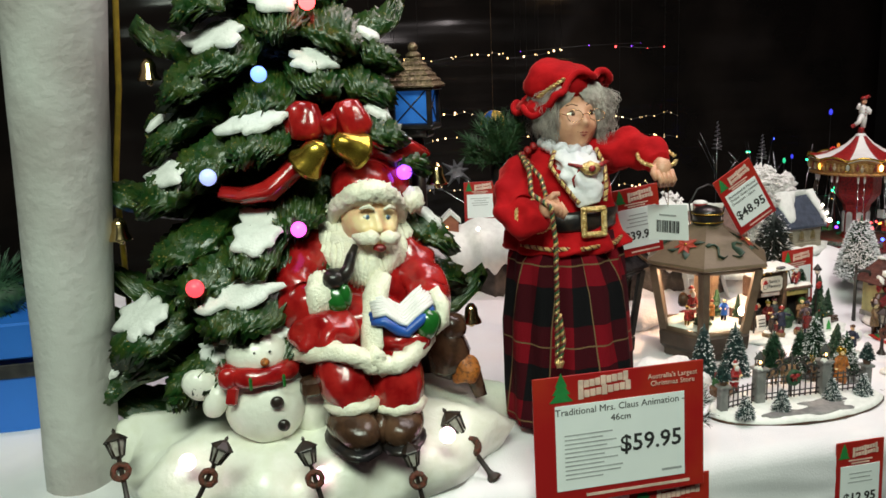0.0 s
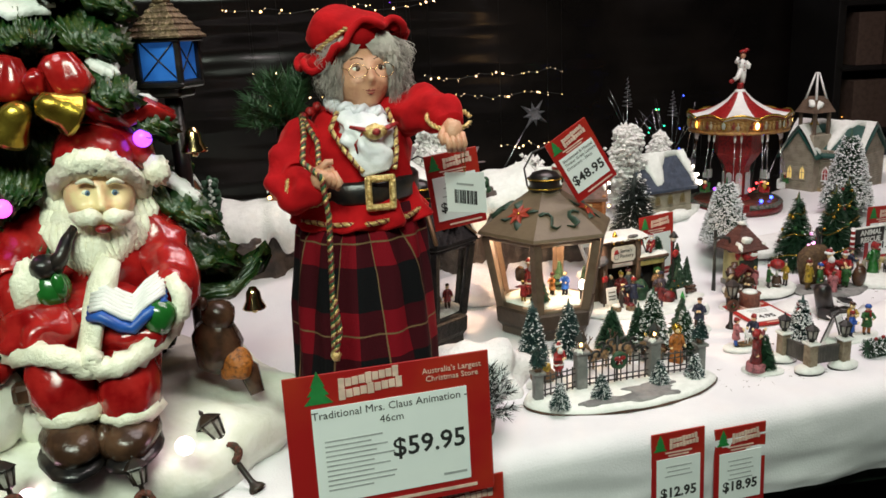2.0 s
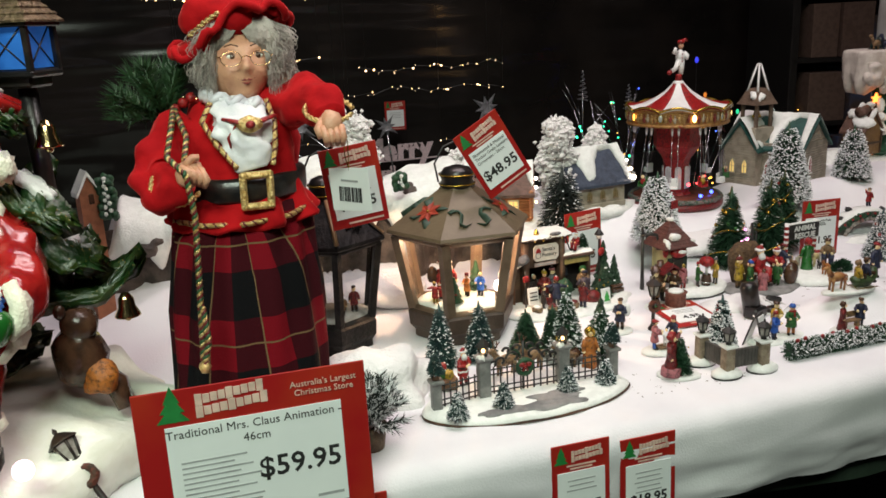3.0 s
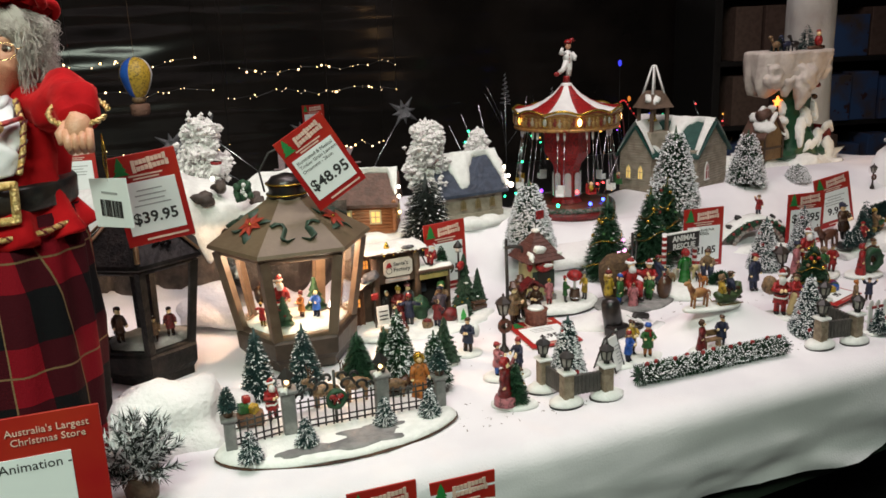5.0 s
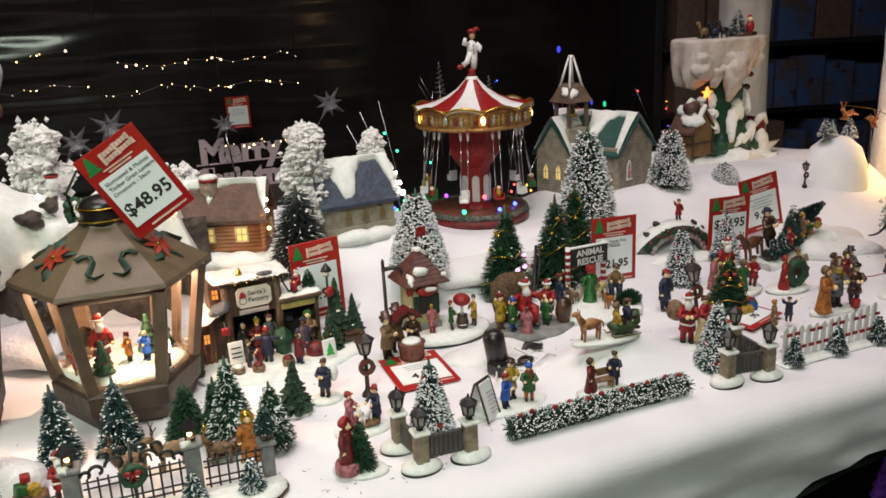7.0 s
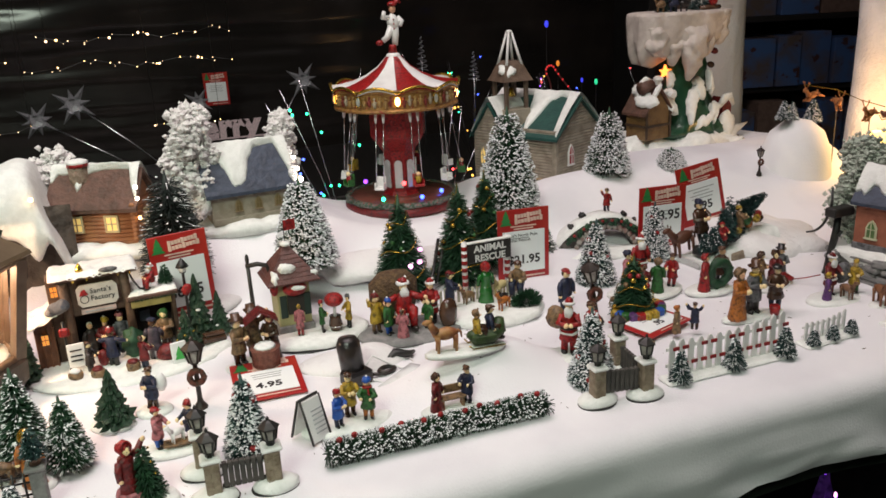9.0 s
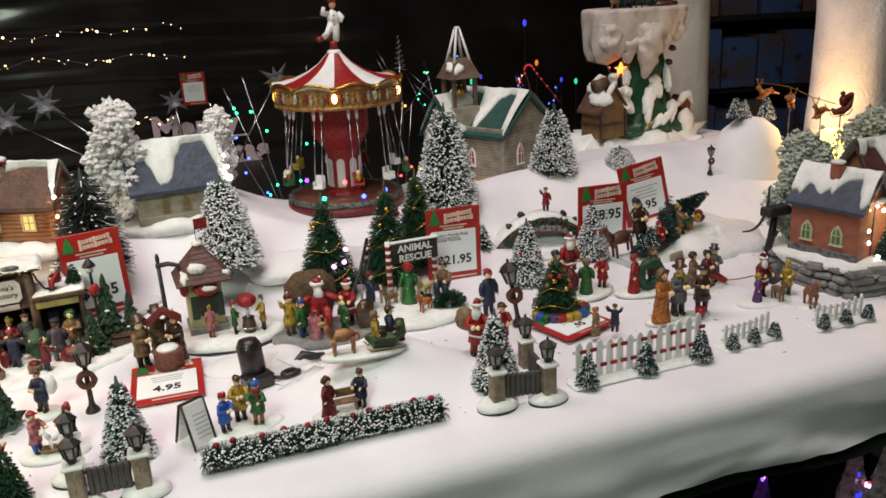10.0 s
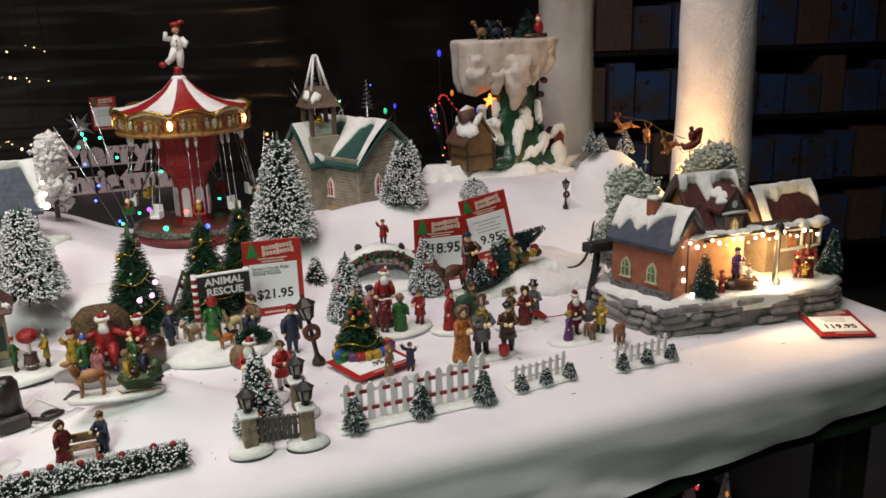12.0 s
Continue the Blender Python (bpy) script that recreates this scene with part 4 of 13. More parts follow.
# ---------------------------------------------------------------- plaid-skirted doll
def plaid():
    m = bpy.data.materials.new("red_black_plaid")
    m.use_nodes = True
    nt = m.node_tree
    b = nt.nodes["Principled BSDF"]
    b.inputs["Roughness"].default_value = 0.9
    b.inputs["Specular IOR Level"].default_value = 0.12
    tc = nt.nodes.new("ShaderNodeTexCoord")
    sep = nt.nodes.new("ShaderNodeSeparateXYZ")
    nt.links.new(tc.outputs["UV"], sep.inputs[0])

    def math_node(op, a, val=None):
        n = nt.nodes.new("ShaderNodeMath")
        n.operation = op
        nt.links.new(a, n.inputs[0])
        if val is not None:
            if isinstance(val, (int, float)):
                n.inputs[1].default_value = val
            else:
                nt.links.new(val, n.inputs[1])
        return n.outputs[0]

    def band(src, count, lo, shift):
        f = math_node("FRACT", math_node("ADD", math_node("MULTIPLY", src, count), shift))
        return math_node("GREATER_THAN", f, lo)

    def stripe(src, count, shift, w):
        f = math_node("FRACT", math_node("ADD", math_node("MULTIPLY", src, count), shift))
        return math_node("LESS_THAN", f, w)
    u, v = sep.outputs[0], sep.outputs[1]
    dark = math_node("ADD", band(u, 7, 0.48, 0.2), band(v, 2.4, 0.52, 0.35))
    ramp = nt.nodes.new("ShaderNodeValToRGB")
    ramp.color_ramp.interpolation = "CONSTANT"
    els = ramp.color_ramp.elements
    els[0].color, els[0].position = (0.17, 0.004, 0.010, 1), 0.0
    els[1].color, els[1].position = (0.040, 0.003, 0.006, 1), 0.3
    e = els.new(0.8)
    e.color = (0.005, 0.005, 0.006, 1)
    nt.links.new(math_node("MULTIPLY", dark, 0.5), ramp.inputs["Fac"])
    thread = math_node("MAXIMUM", stripe(u, 7, 0.72, 0.025), stripe(v, 2.4, 0.10, 0.018))
    mx = nt.nodes.new("ShaderNodeMix")
    mx.data_type = "RGBA"
    nt.links.new(thread, mx.inputs["Factor"])
    nt.links.new(ramp.outputs["Color"], mx.inputs["A"])
    mx.inputs["B"].default_value = (0.16, 0.10, 0.05, 1)
    nt.links.new(mx.outputs["Result"], b.inputs["Base Color"])
    no = nt.nodes.new("ShaderNodeTexNoise")
    no.inputs["Scale"].default_value = 500
    nt.links.new(tc.outputs["Object"], no.inputs["Vector"])
    bp = nt.nodes.new("ShaderNodeBump")
    bp.inputs["Strength"].default_value, bp.inputs["Distance"].default_value = 0.35, 0.002
    nt.links.new(no.outputs["Fac"], bp.inputs["Height"])
    nt.links.new(bp.outputs["Normal"], b.inputs["Normal"])
    return m


def twisted_cord(m, pts, r, mats, turns=60):
    """Two or three strands twisted round a line."""
    pts = [Vector(p) for p in pts]
    seg = [(pts[i + 1] - pts[i]).length for i in range(len(pts) - 1)]
    total = sum(seg)
    n = max(16, int(total / 0.0022))
    line = []
    for k in range(n + 1):
        d = total * k / n
        i = 0
        while i < len(seg) - 1 and d > seg[i]:
            d -= seg[i]
            i += 1
        line.append(pts[i].lerp(pts[i + 1], min(1, d / seg[i])))
    for s, mt in enumerate(mats):
        m.use(mt)
        out = []
        for k, p in enumerate(line):
            a = 2 * math.pi * (s / len(mats) + k * turns * total / n)
            t = (line[min(k + 1, n)] - line[max(k - 1, 0)]).normalized()
            x = t.cross(Vector((0.2, 1, 0.1))).normalized()
            out.append(p + (x * math.cos(a) + t.cross(x) * math.sin(a)) * r * 0.55)
        m.tube(out, r * 0.6, 5)


def plaid_doll():
    L = (0.387, 1.357, 0.0)
    m = M(None, Matrix.Identity(4))
    # skirt with folds
    m.use(plaid())
    m.lathe((0, 0, 0), [(0.085, -0.022), (0.088, -0.014), (0.087, 0.07), (0.085, 0.12), (0.081, 0.17), (0.076, 0.21), (0.068, 0.245)], 96, 1, 0.98, wave=0.035, waves=13, rough=0.06, freq=18)
    m.use(BLACK)
    for x in (-0.030, 0.030):
        m.lathe((x, 0, 0), [(0.016, -0.040), (0.016, 0.05)], 14)
        m.ell((x, -0.018, -0.033), (0.017, 0.034, 0.0095), 16, 10)
    # jacket with a flared hem
    m.use(VELVET)
    m.lathe((0, 0, 0), [(0.076, 0.220), (0.081, 0.222), (0.082, 0.226), (0.074, 0.240), (0.066, 0.258), (0.063, 0.280), (0.062, 0.300), (0.057, 0.325), (0.041, 0.348), (0.022, 0.360)], 120, 1, 0.96, wave=0.05, waves=9, rough=0.20, freq=36)
    # sleeves
    for pts, rr in (([(-0.048, -0.010, 0.330), (-0.068, -0.020, 0.312), (-0.077, -0.036, 0.288), (-0.078, -0.060, 0.272), (-0.067, -0.080, 0.276), (-0.057, -0.087, 0.283)], [0.022, 0.025, 0.028, 0.026, 0.020, 0.015]),
                    ([(0.040, -0.005, 0.332), (0.058, -0.034, 0.345), (0.074, -0.068, 0.349), (0.083, -0.092, 0.346), (0.085, -0.108, 0.338)], [0.024, 0.025, 0.023, 0.019, 0.015])):
        pts, rr = flowing(pts, rr, 26)
        m.tube(pts, rr, 36, rough=0.42, freq=48)
    # belt and buckle
    m.use(BLACK)
    m.lathe((0, 0, 0), [(0.070, 0.250), (0.0725, 0.253), (0.0725, 0.272), (0.070, 0.275)], 48, 1, 0.98)
    m.use(TRIMGOLD)
    bx, by = 0.012, -0.078
    for cx, cz, sx, sz in ((0, 0.0160, 0.034, 0.0075), (0, -0.0160, 0.034, 0.0075), (-0.0135, 0, 0.0075, 0.031), (0.0135, 0, 0.0075, 0.031)):
        m.box((bx + cx, by, 0.2635 + cz), (sx, 0.006, sz), 0.002)
    for k in range(40):
        t = 2 * math.pi * k / 40
        c, s = math.cos(t), math.sin(t)
        f = 1 / max(abs(c), abs(s))
        m.ell((bx + 0.0135 * c * f, by, 0.2635 + 0.0160 * s * f), (0.0032, 0.0048, 0.0036), 8, 6, 0.4, 350)
    # blouse and ruffled collar
    m.use(SATIN)
    pts, rr = flowing([(0.0, -0.034, 0.350), (0.004, -0.054, 0.330), (0.006, -0.064, 0.308), (0.010, -0.068, 0.284)], [0.026, 0.030, 0.026, 0.014], 18)
    m.tube(pts, rr, 36, rough=0.42, freq=95, flat=0.5)
    for k in range(3):
        pts = []
        for i in range(72):
            t = 2 * math.pi * i / 72
            w = 1 + 0.12 * math.sin(11 * t + k)
            pts.append((0.004 + (0.028 + 0.003 * k) * w * math.cos(t), -0.020 + (0.024 + 0.003 * k) * w * math.sin(t), 0.346 + 0.004 * k - 0.006 * math.cos(t + 0.4) + 0.004 * math.sin(11 * t)))
        m.tube(pts, 0.0045, 6, True)
    # trim
    trim = ([(-0.026, -0.048, 0.352), (-0.036, -0.058, 0.335), (-0.024, -0.069, 0.312), (-0.006, -0.075, 0.288)], [(0.030, -0.048, 0.352), (0.036, -0.060, 0.330), (0.034, -0.068, 0.305), (0.030, -0.072, 0.288)],
            [(-0.072, -0.036, 0.232), (-0.045, -0.066, 0.230), (0.0, -0.080, 0.230), (0.045, -0.066, 0.232), (0.072, -0.034, 0.236)])
    for pts in trim:
        twisted_cord(m, pts, 0.0028, [TRIMGOLD, TRIMGOLD, TRIMGOLD, DKRED], 100)
    twisted_cord(m, ring((-0.066, -0.080, 0.277), 0.024, 0.021, 14, 1.1), 0.0026, [TRIMGOLD, TRIMGOLD], 90)
    twisted_cord(m, ring((0.085, -0.104, 0.342), 0.024, 0.021, 14, 0.5), 0.0026, [TRIMGOLD, TRIMGOLD], 90)
    m.use(TRIMGOLD)
    m.ell((0.010, -0.078, 0.331), (0.013, 0.004, 0.008), 14, 8, 0.3, 300)
    m.use(RED)
    m.ell((0.010, -0.082, 0.331), (0.005, 0.003, 0.004), 8, 6)
    m.tube([(-0.016, -0.068, 0.337), (0.0, -0.076, 0.333), (0.006, -0.076, 0.332)], [0.004, 0.005, 0.003], 6, flat=0.5)
    m.tube([(0.036, -0.066, 0.337), (0.020, -0.076, 0.333), (0.014, -0.076, 0.332)], [0.004, 0.005, 0.003], 6, flat=0.5)
    m.tube([(-0.004, -0.074, 0.330), (-0.012, -0.072, 0.318), (-0.010, -0.072, 0.308)], [0.002, 0.003, 0.002], 6, flat=0.5)
    # head
    head = len(m.v)
    m.use(DOLL_SKIN)
    m.tube([(0.002, -0.005, 0.340), (0.005, -0.014, 0.372)], 0.018, 12)
    ex = (0.0005, 0.0235)
    at = face(m, (0.0085, -0.020, 0.384), (0.0275, 0.030, 0.0345),
              [(0.012, 0.3840, 0.0095, 0.0042, 0.0046), (0.012, 0.392, 0.0042, 0.0032, 0.0065), (-0.005, 0.3785, 0.0038, 0.0080, 0.0080), (0.0265, 0.3785, 0.0038, 0.0080, 0.0080), (0.0110, 0.3585, 0.0050, 0.0085, 0.0065),
               (0.0115, 0.3725, 0.0030, 0.0085, 0.0042), (0.0115, 0.3722, -0.0022, 0.0080, 0.0011), (0.0020, 0.3755, -0.0014, 0.0018, 0.0045), (0.0210, 0.3755, -0.0014, 0.0018, 0.0045)]
              + [(x, 0.3940, -0.0030, 0.0052, 0.0040) for x in ex] + [(x, 0.4015, 0.0016, 0.0075, 0.0028) for x in ex] + [(x, 0.3885, 0.0010, 0.0050, 0.0020) for x in ex])
    # fingers and palms
    m.ell((-0.052, -0.098, 0.290), (0.013, 0.010, 0.015), 12, 8, 0.2, 100, (0, 30, 0))
    for k in range(4):
        m.tube([(-0.060 + 0.006 * k, -0.104, 0.298 - 0.001 * k), (-0.052 + 0.005 * k, -0.110, 0.293 - 0.003 * k), (-0.052 + 0.004 * k, -0.106, 0.283 - 0.002 * k)], [0.0035, 0.0038, 0.003], 8)
    m.tube([(-0.058, -0.100, 0.296), (-0.048, -0.104, 0.306), (-0.042, -0.104, 0.306)], [0.0045, 0.004, 0.003], 8)
    m.ell((0.084, -0.118, 0.330), (0.012, 0.012, 0.014), 12, 8, 0.2, 100)
    for k in range(4):
        m.tube([(0.075 + 0.006 * k, -0.124, 0.328), (0.077 + 0.0055 * k, -0.131, 0.317), (0.079 + 0.005 * k, -0.124, 0.310)], [0.0038, 0.0038, 0.003], 8)
    m.tube([(0.076, -0.118, 0.334), (0.070, -0.124, 0.326), (0.072, -0.128, 0.318)], [0.0042, 0.004, 0.003], 8)
    m.use(RESIN_WHITE)
    for x in ex:
        m.ell((x, at(x, 0.3937) + 0.0010, 0.3937), (0.0050, 0.0028, 0.0027), 14, 10)
    m.use(BROWN)
    for x in ex:
        y = at(x, 0.3937)
        m.ell((x + 0.0005, y - 0.0012, 0.3937), (0.0025, 0.0013, 0.0025), 12, 8)
        m.tube([(x - 0.0048, y + 0.0012, 0.3946), (x, y - 0.0010, 0.3968), (x + 0.0054, y + 0.0012, 0.3944)], 0.0008, 6)
        m.tube([(x - 0.0046, y + 0.0010, 0.3930), (x, y - 0.0006, 0.3906), (x + 0.0046, y + 0.0010, 0.3932)], 0.0004, 5)
        m.tube([(x - 0.006, at(x - 0.006, 0.402) + 0.0002, 0.4025), (x, at(x, 0.404) + 0.0001, 0.4043), (x + 0.006, at(x + 0.006, 0.402) + 0.0002, 0.4025)], 0.0007, 5)
    m.use(mat("doll_lips", (0.30, 0.055, 0.045), 0.4))
    m.tube([(x, at(x, z) + 0.0004, z) for x, z in ((0.0040, 0.3742), (0.0080, 0.3730), (0.0100, 0.3734), (0.0117, 0.3728), (0.0135, 0.3734), (0.0155, 0.3730), (0.0195, 0.3744))], [0.0003, 0.0010, 0.0012, 0.0010, 0.0012, 0.0010, 0.0003], 6)
    m.tube([(x, at(x, z) + 0.0004, z) for x, z in ((0.0065, 0.3712), (0.0117, 0.3698), (0.0170, 0.3714))], [0.0005, 0.0015, 0.0005], 6)
    m.use(BROWN)
    m.tube([(x, at(x, z) + 0.0003, z) for x, z in ((0.0025, 0.3746), (0.0070, 0.3723), (0.0117, 0.3716), (0.0165, 0.3724), (0.0210, 0.3748))], [0.0003, 0.0005, 0.0006, 0.0005, 0.0003], 5)
    m.use(BRASS)
    for x, sg in zip((-0.0010, 0.0250), (-1, 1)):
        m.tube(ring((x, -0.0570, 0.3920), 0.0092, 0.0066, 22, 0, "xz"), 0.00038, 5, True)
        m.tube([(x + 0.009 * sg, -0.0570, 0.393), (x + 0.0125 * sg, -0.040, 0.395), (x + 0.0125 * sg, -0.018, 0.396)], 0.0005, 5)
    m.tube([(0.0082, -0.0570, 0.393), (0.012, -0.0590, 0.3945), (0.0158, -0.0570, 0.393)], 0.0005, 5)
    for k in range(head, len(m.v)):
        if m.v[k][2] > 0.345:
            q = Vector((0.0115, -0.03, 0.394))
            m.v[k] = tuple(q + (Vector(m.v[k]) - q) * 1.12 + Vector((0, -0.002, 0.003)))
    # loose frizzy hair
    m.use(HAIR)
    m.ell((0.006, 0.004, 0.398), (0.034, 0.032, 0.036), 20, 14, 0.3, 70)
    rnd = random.Random(8)
    for k in range(3600):
        sg = 1 if rnd.random() < 0.58 else -1
        y = rnd.uniform(-0.041, 0.020)
        x = 0.0095 + sg * (0.0235 + rnd.uniform(0, 0.006))
        z = rnd.uniform(0.386, 0.432)
        loose = rnd.random() ** 2
        dx = sg * (0.0010 + loose * (0.0110 if sg > 0 else 0.0095))
        dy = rnd.uniform(-0.0022, 0.0016)
        f, g = rnd.uniform(0.4, 0.9), rnd.uniform(0, 6)
        pts = [(x - sg * 0.006, y + 0.004, z + 0.006)]
        for i in range(6):
            x += dx * (1 - 0.26 * i) + 0.0016 * math.sin(g + i * 1.8 * f)
            y += dy + 0.0018 * math.cos(g + i * 1.5 * f)
            z -= rnd.uniform(0.0030, 0.0070) * (1.15 - 0.6 * loose)
            pts.append((x, y, z))
        m.tube(pts, [0.0004, 0.0004, 0.0004, 0.00035, 0.0003, 0.00025, 0.0001], 3)
    for k in range(700):
        sg = 1 if k % 3 else -1
        x = 0.010 + sg * rnd.uniform(0.0, 0.026)
        j = rnd.uniform(-0.003, 0.003)
        m.tube([(0.012 + (x - 0.012) * 0.7, -0.030, 0.436), (x + j, -0.0440, 0.429 + rnd.uniform(-0.003, 0.005)), (x + sg * 0.009 + j, -0.0460, 0.4165 + j), (x + sg * (0.016 + rnd.uniform(0, 0.006)), -0.036, 0.400 + rnd.uniform(-0.008, 0.008))],
               [0.0005, 0.0005, 0.0004, 0.0002], 3)
    # mob cap: a full crown and a floppy brim, turned up over the brow
    m.use(VELVET)
    m.ell((0.002, 0.000, 0.434), (0.047, 0.044, 0.030), 28, 16, 0.25, 34, (-6, 10, 0))
    knots = ((-180, 0.404), (-150, 0.400), (-125, 0.404), (-112, 0.424), (-96, 0.442), (-60, 0.446), (-20, 0.438), (0, 0.430), (90, 0.415), (180, 0.404))
    inner, outer, lower = [], [], []
    nb = 96
    for i in range(nb):
        deg = -180 + 360 * i / nb
        for (d0, z0), (d1, z1) in zip(knots, knots[1:]):
            if d0 <= deg <= d1:
                zz = z0 + (z1 - z0) * smooth01(d0, d1, deg)
        t = radians(deg)
        wv = math.sin(9 * t + 0.7)
        rx, ry = 0.060 + 0.004 * wv, 0.052 + 0.004 * wv
        inner.append((0.003 + 0.043 * math.cos(t), -0.004 + 0.040 * math.sin(t), zz + 0.006 + 0.25 * (0.425 - zz)))
        outer.append((0.003 + rx * math.cos(t), -0.004 + ry * math.sin(t), zz + 0.005 * math.sin(9 * t + 2.2)))
        lower.append((0.003 + (rx - 0.012) * math.cos(t), -0.004 + (ry - 0.010) * math.sin(t), zz - 0.006))
    fs = []
    for i in range(nb):
        j = (i + 1) % nb
        fs += [(i, nb + i, nb + j, j), (nb + i, 2 * nb + i, 2 * nb + j, nb + j)]
    m.add(inner + outer + lower, fs)
    m.tube(outer, 0.0042, 8, True, rough=0.3, freq=90)
    twisted_cord(m, [(-0.040, -0.032, 0.418), (-0.026, -0.044, 0.430), (-0.010, -0.050, 0.440)], 0.0028, [TRIMGOLD, TRIMGOLD], 90)
    # pine spray with berries and the cord over the shoulder
    rnd = random.Random(3)
    m.use(BLACK)
    m.ell((-0.062, 0.040, 0.315), (0.024, 0.022, 0.040), 12, 8, 0.2, 50)
    m.use(PINE)
    for k in range(26):
        a = rnd.uniform(0.2, 3.5)
        tip = Vector((-0.078 + 0.043 * math.cos(a), 0.015 + rnd.uniform(-0.03, 0.03), 0.350 + 0.040 * math.sin(a)))
        base = Vector((-0.072, 0.02, 0.335))
        m.tube([base, base.lerp(tip, 0.5), tip], 0.0015, 4)
        for j in range(80):
            p = base.lerp(tip, 0.2 + 0.8 * j / 80)
            d = Vector((rnd.uniform(-1, 1), rnd.uniform(-1, 1), rnd.uniform(-0.4, 1))).normalized() * 0.015 + (tip - base) * 0.15
            s = d.cross(Vector((0, 1, 0.3))).normalized() * 0.0008
            m.add([p - s, p + s, p + d], [(0, 1, 2)])
    m.use(RED)
    for x, z in ((-0.052, 0.352), (-0.060, 0.346), (-0.044, 0.357)):
        m.ell((x, -0.02, z), 0.0055, 10, 8)
    twisted_cord(m, [(-0.062, -0.02, 0.348), (-0.066, -0.066, 0.330), (-0.072, -0.088, 0.306), (-0.056, -0.112, 0.292), (-0.051, -0.110, 0.250), (-0.053, -0.112, 0.180), (-0.056, -0.114, 0.098)], 0.0031, [TRIMGOLD, CORDGREEN, DKRED], 95)
    twisted_cord(m, [(-0.062, -0.02, 0.348), (-0.052, -0.068, 0.322), (-0.056, -0.096, 0.302)], 0.0031, [TRIMGOLD, CORDGREEN, DKRED], 95)
    twisted_cord(m, [(-0.052, -0.116, 0.160), (-0.049, -0.119, 0.125), (-0.055, -0.119, 0.100)], 0.0031, [TRIMGOLD, CORDGREEN, DKRED], 95)
    m.use(TRIMGOLD)
    m.ell((-0.055, -0.118, 0.098), (0.006, 0.006, 0.007), 8, 6, 0.4, 400)
    # drawn towards the camera's eye E, feet most, so she leans back a little
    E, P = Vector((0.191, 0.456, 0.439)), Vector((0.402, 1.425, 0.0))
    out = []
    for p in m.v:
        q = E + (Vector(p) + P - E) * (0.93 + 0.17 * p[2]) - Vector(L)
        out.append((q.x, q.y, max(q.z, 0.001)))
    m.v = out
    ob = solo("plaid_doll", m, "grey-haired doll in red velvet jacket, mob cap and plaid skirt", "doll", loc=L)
    # cloth coordinates of the skirt: round it and up it
    me = ob.data
    uv = me.uv_layers.new(name="cloth")
    for loop in me.loops:
        p = me.vertices[loop.vertex_index].co
        uv.data[loop.index].uv = ((math.atan2(p.x, p.y) / (2 * math.pi)) % 1.0, (p.z - 0.031) / 0.232)


plaid_doll()


# ---------------------------------------------------------------- printed signs
def logo_bars(parent, w, x, z, s, y=-0.0012):
    """The shop's mark as plain shapes: a small tree beside two rows of pale blocks."""
    m = M(PRINTGREEN)
    for k in range(3):
        m.prism([(x - 0.016 * s * (1 - 0.25 * k), z - 0.014 * s + 0.010 * s * k), (x + 0.016 * s * (1 - 0.25 * k), z - 0.014 * s + 0.010 * s * k), (x, z + 0.004 * s + 0.010 * s * k)], y - 0.0001 * k, y + 0.0008, "y")
    part("logo_tree", m, parent)
    m = M(PALE)
    for r, (n, ww) in enumerate(((9, 0.0076), (9, 0.0080))):
        m = M(PALE)
        for k in range(n):
            m.box((x + 0.026 * s + ww * s * k, y, z + (0.0060 - 0.0128 * r + 0.0007 * k) * s), (ww * s * 0.90, 0.0006, (0.0095 if k % 4 else 0.0125) * s), 0.0002)
        part("logo", m, parent)


